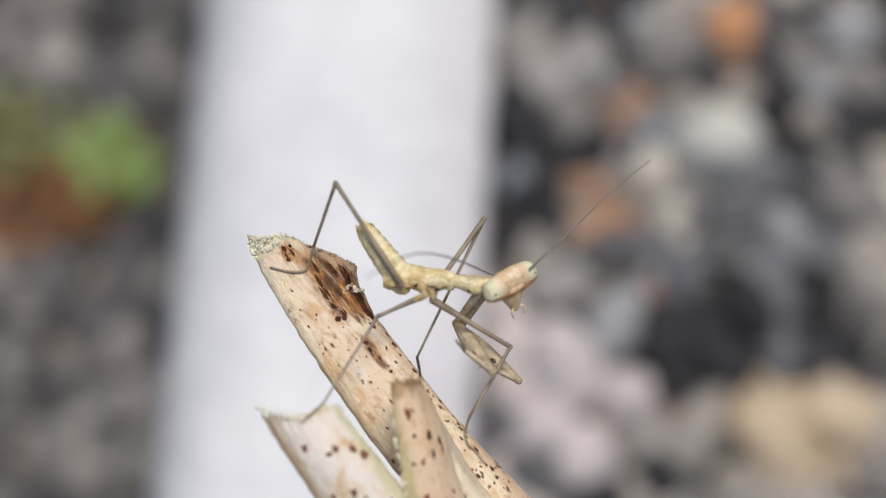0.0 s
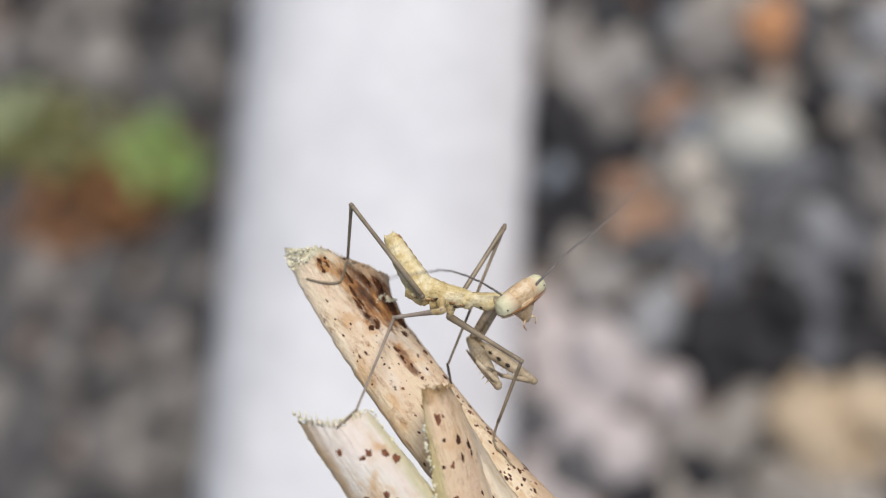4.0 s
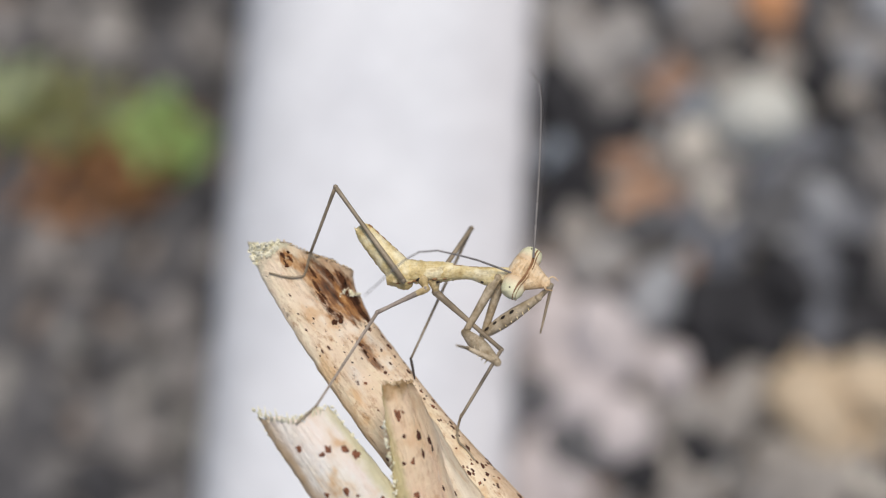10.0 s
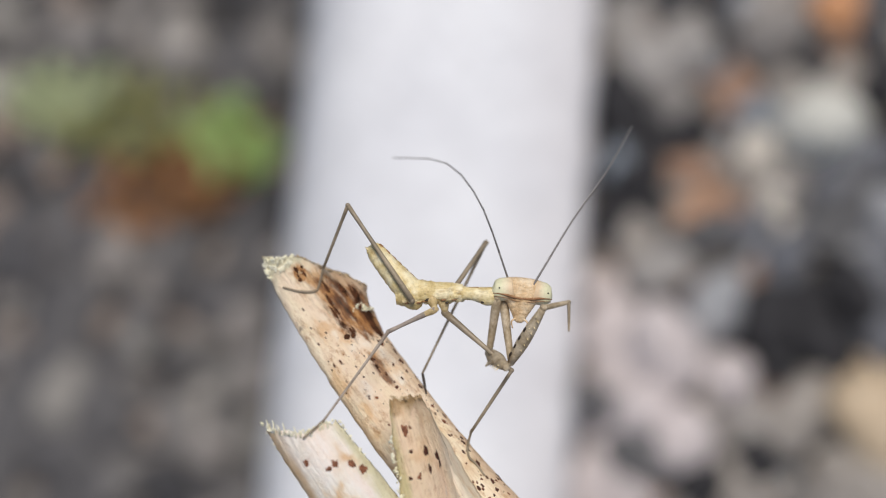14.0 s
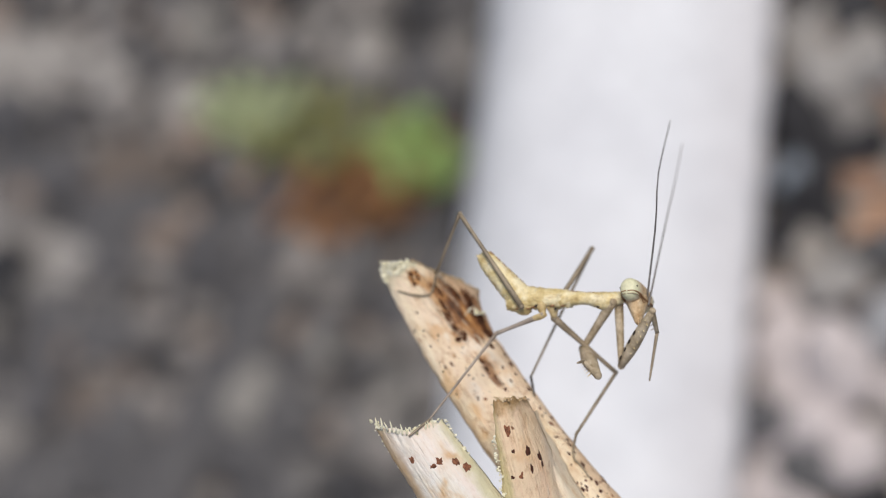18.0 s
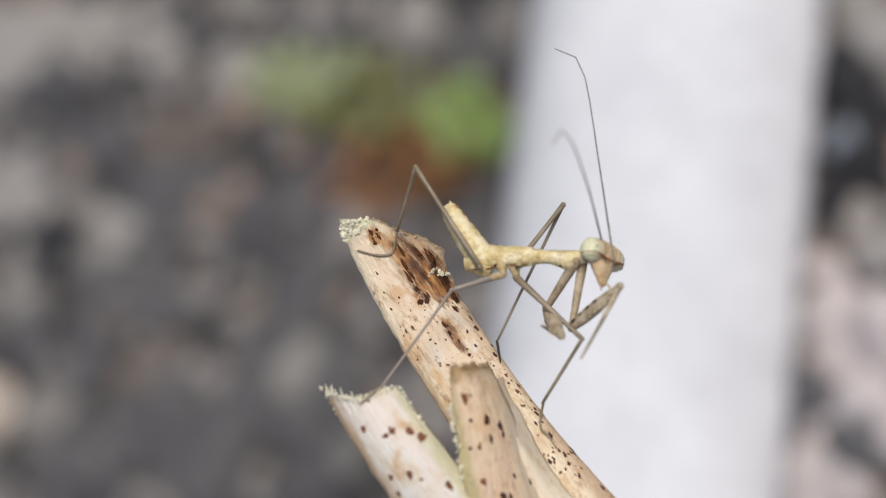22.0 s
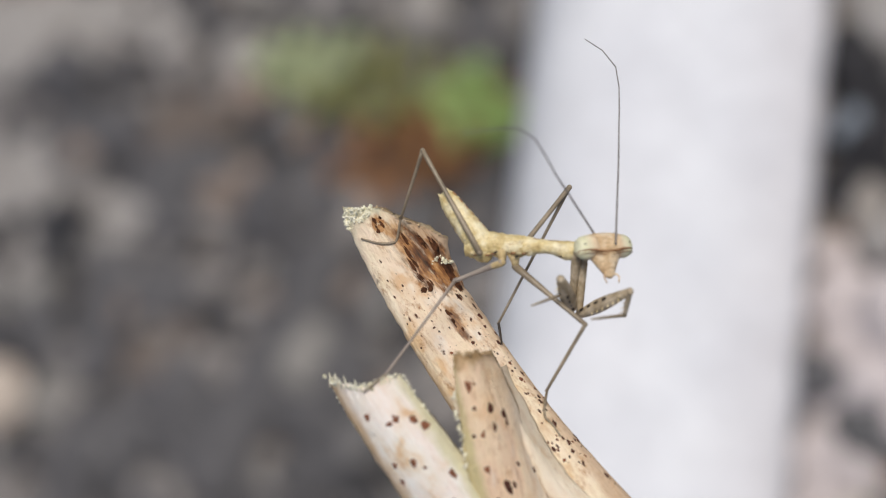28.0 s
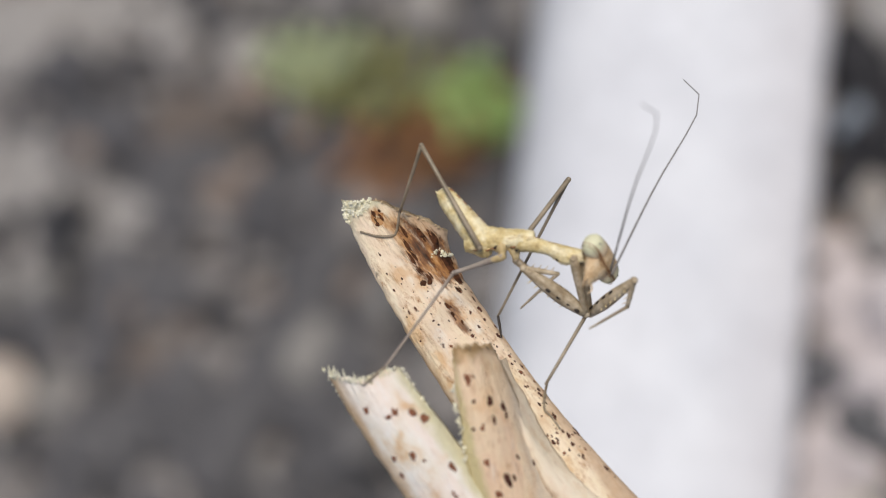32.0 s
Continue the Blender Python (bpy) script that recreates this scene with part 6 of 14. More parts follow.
    walk(mover["hind_far_tarsus"], [
        (0, mm(-1.25, -8.06, 1.60, 0.0, -4.3, -79.1)), (1, mm(-1.25, -8.06, 1.60, 0.0, -4.3, -79.1)), (2, mm(-1.25, -8.06, 1.60, 0.0, -4.3, -79.1)),
        (3, mm(-1.25, -8.06, 1.60, 0.0, -4.3, -79.1)), (3.5, mm(-1.25, -8.06, 1.60, 0.0, -4.3, -79.1)), (5.5, mm(-1.25, -8.06, 1.60, 0.0, -4.3, -79.1)),
        (6, mm(-1.25, -8.06, 1.60, 0.0, -4.3, -79.1)), (7, mm(-1.25, -8.06, 1.60, 0.0, -4.3, -79.1)), (8, mm(-1.25, -8.06, 1.60, 0.0, -4.3, -79.1)),
        (9, mm(-1.25, -8.06, 1.60, 0.0, -4.3, -79.1)), (10, mm(-1.25, -8.06, 1.60, 0.0, -4.3, -79.1)), (11, mm(-1.25, -8.06, 1.60, 0.0, -4.3, -79.1)),
        (12, mm(-1.25, -8.06, 1.60, 0.0, -4.3, -79.1)), (13, mm(-1.25, -8.06, 1.60, 0.0, -4.3, -79.1)), (14, mm(-1.25, -8.06, 1.60, 0.0, -4.3, -79.1)),
        (14.5, mm(-1.25, -8.06, 1.60, 0.0, -4.3, -79.1)), (16.5, mm(-1.25, -8.06, 1.60, 0.0, -4.3, -79.1)), (17, mm(-1.25, -8.06, 1.60, 0.0, -4.3, -79.1)),
        (18, mm(-1.25, -8.06, 1.60, 0.0, -4.3, -79.1)), (19, mm(-1.25, -8.06, 1.60, 0.0, -4.3, -79.1)), (20, mm(-1.25, -8.06, 1.60, 0.0, -4.3, -79.1)),
        (21, mm(-1.25, -8.06, 1.60, 0.0, -4.3, -79.1)), (22, mm(-1.25, -8.06, 1.60, 0.0, -4.3, -79.1)), (23, mm(-1.25, -8.06, 1.60, 0.0, -4.3, -79.1)),
        (24, mm(-1.25, -8.06, 1.60, 0.0, -4.3, -79.1)), (25, mm(-0.15, -6.63, -4.50, -0.7, -3.4, -68.2)), (25.5, mm(0.42, -6.22, -4.50, -0.7, -3.4, -68.2)),
        (27.5, mm(-1.40, -7.69, 1.60, -0.0, -4.3, -79.1)), (28, mm(-1.40, -7.69, 1.60, -0.0, -4.3, -79.1)), (29, mm(-1.40, -7.69, 1.60, -0.0, -4.3, -79.1)),
        (30, mm(-1.40, -7.69, 1.60, -0.0, -4.3, -79.1)), (31, mm(-1.40, -7.69, 1.60, -0.0, -4.3, -79.1)), (32, mm(-1.40, -7.69, 1.60, -0.0, -4.3, -79.1)),
    ])
    walk(mover["thorax"], [
        (0, mm(-2.68, -3.37, 4.00, 0.0, -0.0, 1.6)), (1, mm(-2.60, -3.37, 4.00, 0.0, -0.0, 0.2)), (2, mm(-2.58, -3.33, 4.00, 0.0, -0.0, -1.7)),
        (3, mm(-3.94, -3.61, 4.00, 0.0, -0.0, -6.3)), (3.5, mm(-3.30, -3.49, 4.00, 0.0, -0.0, -8.6)), (5.5, mm(-3.48, -3.29, 4.00, 0.0, -0.0, -2.2)),
        (6, mm(-1.95, -2.67, 4.00, 0.0, -0.0, 2.1)), (7, mm(-1.43, -2.85, 4.00, 0.0, -0.0, 4.6)), (8, mm(-2.06, -2.97, 4.00, 0.0, -0.0, 5.0)),
        (9, mm(-1.95, -2.80, 4.00, 0.0, -0.0, 6.7)), (10, mm(-1.99, -2.76, 4.00, 0.0, -0.0, 6.9)), (11, mm(-2.02, -2.91, 4.00, 0.0, -0.0, 6.1)),
        (12, mm(-2.13, -2.90, 4.00, 0.0, -0.0, 5.2)), (13, mm(-2.14, -2.94, 4.00, 0.0, -0.0, 4.7)), (14, mm(-2.07, -3.07, 4.00, 0.0, -0.0, 5.9)),
        (14.5, mm(-2.12, -3.01, 4.00, 0.0, -0.0, 8.0)), (16.5, mm(-2.22, -2.96, 4.00, 0.0, -0.0, 6.9)), (17, mm(-2.08, -3.02, 4.00, 0.0, -0.0, 7.4)),
        (18, mm(-1.90, -3.14, 4.00, 0.0, -0.0, 6.5)), (19, mm(-2.48, -3.09, 4.00, 0.0, -0.0, 6.2)), (20, mm(-2.29, -2.99, 4.00, 0.0, -0.0, 6.1)),
        (21, mm(-2.25, -2.89, 4.00, 0.0, -0.0, 7.1)), (22, mm(-2.14, -3.16, 4.00, 0.0, -0.0, 8.9)), (23, mm(-2.02, -2.91, 4.00, 0.0, -0.0, 4.5)),
        (24, mm(-1.99, -2.98, 4.00, 0.0, -0.0, 7.5)), (25, mm(-2.06, -2.98, 4.00, 0.0, -0.0, 6.2)), (25.5, mm(-2.38, -3.03, 4.00, 0.0, -0.0, 4.5)),
        (27.5, mm(-2.41, -2.99, 4.00, 0.0, -0.0, 7.4)), (28, mm(-2.37, -3.03, 4.00, 0.0, -0.0, 4.3)), (29, mm(-2.31, -3.02, 4.00, 0.0, -0.0, 0.6)),
        (30, mm(-2.37, -3.04, 4.00, 0.0, -0.0, 1.5)), (31, mm(-2.33, -3.13, 4.00, 0.0, -0.0, 4.5)), (32, mm(-2.32, -3.20, 4.00, 0.0, -0.0, 6.4)),
    ])
    walk(mover["abdomen"], [
        (0, mm(-2.68, -3.37, 4.00, 0.0, -0.0, 123.5)), (1, mm(-2.60, -3.37, 4.00, 0.0, -0.0, 123.1)), (2, mm(-2.58, -3.33, 4.00, 0.0, -0.0, 123.4)),
        (3, mm(-3.94, -3.61, 4.00, 0.0, -0.0, 114.2)), (3.5, mm(-3.30, -3.49, 4.00, 0.0, -0.0, 116.2)), (5.5, mm(-3.48, -3.29, 4.00, 0.0, -0.0, 121.1)),
        (6, mm(-1.95, -2.67, 4.00, 0.0, -0.0, 126.5)), (7, mm(-1.43, -2.85, 4.00, 0.0, -0.0, 125.5)), (8, mm(-2.06, -2.97, 4.00, 0.0, -0.0, 127.9)),
        (9, mm(-1.95, -2.80, 4.00, 0.0, -0.0, 129.4)), (10, mm(-1.99, -2.76, 4.00, 0.0, -0.0, 128.6)), (11, mm(-2.02, -2.91, 4.00, 0.0, -0.0, 127.9)),
        (12, mm(-2.13, -2.90, 4.00, 0.0, -0.0, 129.3)), (13, mm(-2.14, -2.94, 4.00, 0.0, -0.0, 129.2)), (14, mm(-2.07, -3.07, 4.00, 0.0, -0.0, 127.6)),
        (14.5, mm(-2.12, -3.01, 4.00, 0.0, -0.0, 124.8)), (16.5, mm(-2.22, -2.96, 4.00, 0.0, -0.0, 129.2)), (17, mm(-2.08, -3.02, 4.00, 0.0, -0.0, 127.8)),
        (18, mm(-1.90, -3.14, 4.00, 0.0, -0.0, 129.0)), (19, mm(-2.48, -3.09, 4.00, 0.0, -0.0, 120.7)), (20, mm(-2.29, -2.99, 4.00, 0.0, -0.0, 122.0)),
        (21, mm(-2.25, -2.89, 4.00, 0.0, -0.0, 123.3)), (22, mm(-2.14, -3.16, 4.00, 0.0, -0.0, 121.4)), (23, mm(-2.02, -2.91, 4.00, 0.0, -0.0, 125.1)),
        (24, mm(-1.99, -2.98, 4.00, 0.0, -0.0, 123.8)), (25, mm(-2.06, -2.98, 4.00, 0.0, -0.0, 123.8)), (25.5, mm(-2.38, -3.03, 4.00, 0.0, -0.0, 120.5)),
        (27.5, mm(-2.41, -2.99, 4.00, 0.0, -0.0, 125.2)), (28, mm(-2.37, -3.03, 4.00, 0.0, -0.0, 123.7)), (29, mm(-2.31, -3.02, 4.00, 0.0, -0.0, 124.5)),
        (30, mm(-2.37, -3.04, 4.00, 0.0, -0.0, 124.6)), (31, mm(-2.33, -3.13, 4.00, 0.0, -0.0, 124.9)), (32, mm(-2.32, -3.20, 4.00, 0.0, -0.0, 126.2)),
    ])
    walk(mover["head"], [
        (0, mm(4.62, -3.11, 4.20, 31.3, 23.1, 27.9)), (1, mm(4.80, -3.47, 4.20, 34.1, 19.2, 30.7)), (2, mm(4.80, -3.49, 4.20, 36.1, 21.7, 30.1)),
        (3, mm(2.78, -3.93, 4.20, 38.9, 29.1, 35.1)), (3.5, mm(3.30, -3.61, 4.20, 34.7, 20.6, 32.4)), (5.5, mm(3.92, -2.91, 4.20, 32.8, 37.5, 36.0)),
        (6, mm(6.26, -2.05, 4.20, 18.1, 24.7, 29.4)), (7, mm(7.17, -2.30, 4.20, 13.7, 37.5, 17.7)), (8, mm(6.03, -1.98, 4.20, -5.6, 27.7, 34.2)),
        (9, mm(6.28, -1.79, 4.20, 15.9, 23.5, 65.9)), (10, mm(6.20, -2.21, 4.20, -18.0, 25.9, 57.3)), (11, mm(6.24, -2.27, 4.20, -6.8, 25.8, 54.8)),
        (12, mm(5.96, -2.38, 4.20, -26.8, 27.4, 52.7)), (13, mm(5.70, -2.15, 4.20, -11.1, 16.1, 31.7)), (14, mm(5.52, -2.39, 4.20, -0.3, 7.6, -6.5)),
        (14.5, mm(5.60, -2.24, 4.20, -0.0, 0.0, 6.4)), (16.5, mm(5.93, -2.12, 4.20, -26.7, 43.4, -32.6)), (17, mm(6.36, -2.32, 4.20, -35.8, 61.4, -39.4)),
        (18, mm(6.21, -2.24, 4.20, -50.2, 61.6, -45.5)), (19, mm(5.70, -2.19, 4.20, 3.0, 33.5, 24.2)), (20, mm(5.70, -1.89, 4.20, -41.7, 59.3, -35.6)),
        (21, mm(6.11, -2.39, 4.20, -37.9, 64.5, -47.3)), (22, mm(5.91, -2.23, 4.20, -32.9, 57.9, -29.5)), (23, mm(5.63, -2.27, 4.20, 16.9, 37.1, 16.2)),
        (24, mm(5.70, -2.30, 4.20, 13.2, 36.7, 5.9)), (25, mm(5.12, -2.69, 4.20, 3.0, 31.0, 4.3)), (25.5, mm(5.04, -2.58, 4.20, -8.7, 28.6, 0.6)),
        (27.5, mm(5.08, -2.83, 4.20, -0.0, 0.0, -24.6)), (28, mm(5.73, -2.52, 4.20, -16.8, 36.7, 2.8)), (29, mm(5.87, -3.20, 4.20, 19.5, 41.5, 4.7)),
        (30, mm(5.20, -3.02, 4.20, -0.0, 0.0, -16.6)), (31, mm(5.69, -3.49, 4.20, -47.2, 44.2, -63.0)), (32, mm(5.60, -3.75, 4.20, -44.0, 47.3, -65.4)),
    ])
    walk(mover["prothorax"], [
        (0, mm(-0.22, -3.34, 4.01, 0.0, -2.2, 2.8)), (1, mm(-0.04, -3.41, 4.01, 0.1, -2.2, -0.7)), (2, mm(-0.05, -3.45, 4.01, 0.1, -2.2, -0.4)),
        (3, mm(-2.07, -3.90, 3.99, 0.1, -2.5, -0.3)), (3.5, mm(-1.54, -3.89, 3.98, -0.0, -2.6, 3.3)), (5.5, mm(-0.90, -3.39, 4.01, -0.1, -2.2, 5.7)),
        (6, mm(1.44, -2.52, 4.04, -0.1, -1.9, 5.6)), (7, mm(2.34, -2.62, 4.05, -0.1, -1.8, 3.7)), (8, mm(1.23, -2.67, 4.04, -0.2, -1.9, 8.2)),
        (9, mm(1.48, -2.42, 4.04, -0.2, -1.9, 7.5)), (10, mm(1.36, -2.48, 4.04, -0.1, -1.9, 3.3)), (11, mm(1.40, -2.63, 4.04, -0.1, -1.9, 4.3)),
        (12, mm(1.12, -2.68, 4.04, -0.1, -1.9, 3.5)), (13, mm(0.88, -2.71, 4.03, -0.2, -2.0, 6.6)), (14, mm(0.69, -2.85, 4.02, -0.1, -2.1, 5.4)),
        (14.5, mm(0.77, -2.68, 4.03, -0.1, -2.1, 5.3)), (16.5, mm(1.11, -2.62, 4.04, -0.2, -1.9, 6.0)), (17, mm(1.52, -2.68, 4.05, -0.1, -1.8, 4.4)),
        (18, mm(1.39, -2.81, 4.04, -0.2, -1.9, 6.7)), (19, mm(0.89, -2.76, 4.04, -0.2, -1.9, 6.7)), (20, mm(0.91, -2.65, 4.04, -0.3, -1.9, 9.0)),
        (21, mm(1.27, -2.61, 4.04, -0.0, -1.9, 2.6)), (22, mm(1.09, -2.75, 4.04, -0.2, -1.9, 6.2)), (23, mm(0.81, -2.73, 4.02, -0.1, -2.1, 5.5)),
        (24, mm(0.86, -2.69, 4.02, -0.1, -2.1, 4.6)), (25, mm(0.28, -2.79, 4.01, 0.0, -2.3, 1.2)), (25.5, mm(0.21, -2.88, 4.02, -0.1, -2.2, 3.5)),
        (27.5, mm(0.23, -2.76, 4.02, 0.1, -2.2, -0.8)), (28, mm(0.89, -2.84, 4.04, -0.1, -1.9, 3.8)), (29, mm(1.03, -3.08, 4.04, 0.1, -1.9, -1.5)),
        (30, mm(0.35, -3.03, 4.02, 0.1, -2.1, 0.2)), (31, mm(0.86, -3.10, 4.03, 0.2, -2.0, -4.7)), (32, mm(0.80, -3.13, 4.03, 0.3, -2.0, -7.3)),
    ])
    walk(mover["antenna_A0"], [
        (0, mm(6.16, -2.01, 4.40, -0.0, 36.6, 39.0)), (1, mm(6.34, -2.29, 4.40, 1.3, 33.6, 41.3)), (1.5, mm(6.28, -2.27, 4.40, 2.1, 30.2, 42.8)),
        (2, mm(6.22, -2.25, 4.40, 2.8, 26.8, 44.2)), (2.5, mm(5.19, -2.56, 4.40, 2.6, 31.8, 43.8)), (3, mm(4.17, -2.88, 4.40, 2.3, 36.8, 43.3)),
        (3.5, mm(4.82, -2.38, 4.40, -1.1, 42.8, 38.0)), (4.5, mm(4.90, -2.28, 4.40, 2.8, 37.3, 44.1)), (5.5, mm(4.99, -2.19, 4.40, 5.8, 31.5, 49.3)),
        (6, mm(7.78, -0.91, 4.40, 4.6, 29.2, 46.9)), (6.5, mm(8.17, -0.96, 4.40, 4.5, 34.0, 46.8)), (7, mm(8.56, -1.01, 4.40, 4.5, 38.8, 46.7)),
        (7.25, mm(8.22, -0.95, 4.40, 8.7, 37.1, 53.6)), (7.5, mm(7.89, -0.88, 4.40, 12.6, 35.1, 60.1)), (7.75, mm(7.55, -0.82, 4.40, 16.1, 32.7, 66.3)),
        (8, mm(7.22, -0.75, 4.40, 19.1, 30.1, 72.2)), (9, mm(7.47, -0.37, 4.40, 23.8, 26.5, 82.1)), (10, mm(7.01, -0.73, 4.40, 24.2, 26.4, 83.1)),
        (11, mm(6.80, -0.75, 4.40, 25.2, 25.3, 85.2)), (12, mm(6.36, -1.18, 4.40, 27.5, 26.3, 90.6)), (12.5, mm(6.40, -0.86, 4.40, 25.4, 23.6, 85.6)),
        (13, mm(6.43, -0.53, 4.40, 23.6, 20.8, 80.8)), (13.25, mm(6.45, -0.79, 4.40, 21.5, 23.0, 75.2)), (13.5, mm(6.46, -1.04, 4.40, 19.2, 25.1, 69.5)),
        (13.75, mm(6.48, -1.30, 4.40, 16.6, 26.9, 63.6)), (14, mm(6.50, -1.55, 4.40, 13.7, 28.5, 57.5)), (14.25, mm(6.58, -1.51, 4.40, 16.8, 24.6, 64.2)),
        (14.5, mm(6.65, -1.47, 4.40, 19.2, 20.3, 70.5)), (15, mm(6.92, -1.47, 4.40, 17.3, 23.6, 65.6)), (15.5, mm(7.19, -1.47, 4.40, 15.1, 26.8, 60.5)),
        (16, mm(7.45, -1.46, 4.40, 12.6, 29.8, 55.0)), (16.5, mm(7.72, -1.46, 4.40, 9.6, 32.5, 49.3)), (16.75, mm(7.58, -2.09, 4.40, 15.3, 30.9, 60.1)),
        (17, mm(7.43, -2.71, 4.40, 20.4, 28.5, 70.4)), (17.5, mm(7.26, -2.57, 4.40, 22.5, 32.3, 74.5)), (18, mm(7.08, -2.42, 4.40, 25.0, 35.9, 79.0)),
        (18.25, mm(6.92, -2.11, 4.40, 28.8, 32.1, 85.8)), (18.5, mm(6.76, -1.80, 4.40, 31.9, 28.0, 91.9)), (18.75, mm(6.60, -1.48, 4.40, 34.3, 23.6, 97.6)),
        (19, mm(6.44, -1.17, 4.40, 36.3, 19.0, 103.0)), (19.25, mm(6.52, -1.22, 4.40, 34.3, 22.8, 97.5)), (19.5, mm(6.61, -1.26, 4.40, 31.9, 26.4, 91.8)),
        (19.75, mm(6.69, -1.31, 4.40, 29.1, 29.8, 85.7)), (20, mm(6.77, -1.36, 4.40, 25.7, 32.9, 79.2)), (20.5, mm(6.78, -1.78, 4.40, 26.1, 38.8, 80.0)),
        (21, mm(6.79, -2.19, 4.40, 26.8, 44.7, 80.9)), (21.25, mm(6.74, -2.22, 4.40, 30.8, 36.4, 87.0)), (21.5, mm(6.70, -2.25, 4.40, 33.4, 27.9, 91.9)),
        (21.75, mm(6.65, -2.28, 4.40, 35.0, 19.2, 96.1)), (22, mm(6.60, -2.31, 4.40, 36.0, 10.4, 99.8)), (22.5, mm(6.41, -1.83, 4.40, 36.1, 14.8, 100.5)),
        (23, mm(6.22, -1.35, 4.40, 36.3, 19.2, 101.1)), (23.5, mm(6.28, -1.34, 4.40, 35.1, 23.2, 97.9)), (24, mm(6.34, -1.33, 4.40, 33.7, 27.1, 94.4)),
        (24.5, mm(6.13, -1.42, 4.40, 32.5, 23.2, 91.6)), (25, mm(5.93, -1.50, 4.40, 31.5, 19.3, 88.9)), (25.5, mm(5.93, -1.85, 4.40, 31.1, 17.9, 87.8)),
        (26.5, mm(6.01, -2.15, 4.40, 28.7, 20.7, 80.4)), (27.5, mm(6.09, -2.45, 4.40, 25.8, 23.3, 72.7)), (27.75, mm(6.33, -2.15, 4.40, 29.1, 21.3, 81.4)),
        (28, mm(6.56, -1.84, 4.40, 32.0, 18.8, 89.9)), (28.5, mm(6.31, -2.11, 4.40, 34.7, 21.2, 97.6)), (29, mm(6.06, -2.38, 4.40, 37.7, 23.3, 105.6)),
        (29.25, mm(6.14, -2.41, 4.40, 35.0, 25.8, 99.1)), (29.5, mm(6.22, -2.44, 4.40, 32.0, 28.1, 92.4)), (29.75, mm(6.30, -2.46, 4.40, 28.6, 30.0, 85.4)),
        (30, mm(6.38, -2.49, 4.40, 24.9, 31.5, 78.2)), (31, mm(6.54, -3.66, 4.40, 22.9, 29.9, 74.3)), (31.5, mm(6.53, -3.99, 4.40, 20.8, 23.9, 69.7)),
        (32, mm(6.53, -4.31, 4.40, 19.3, 17.7, 65.5)),
    ])
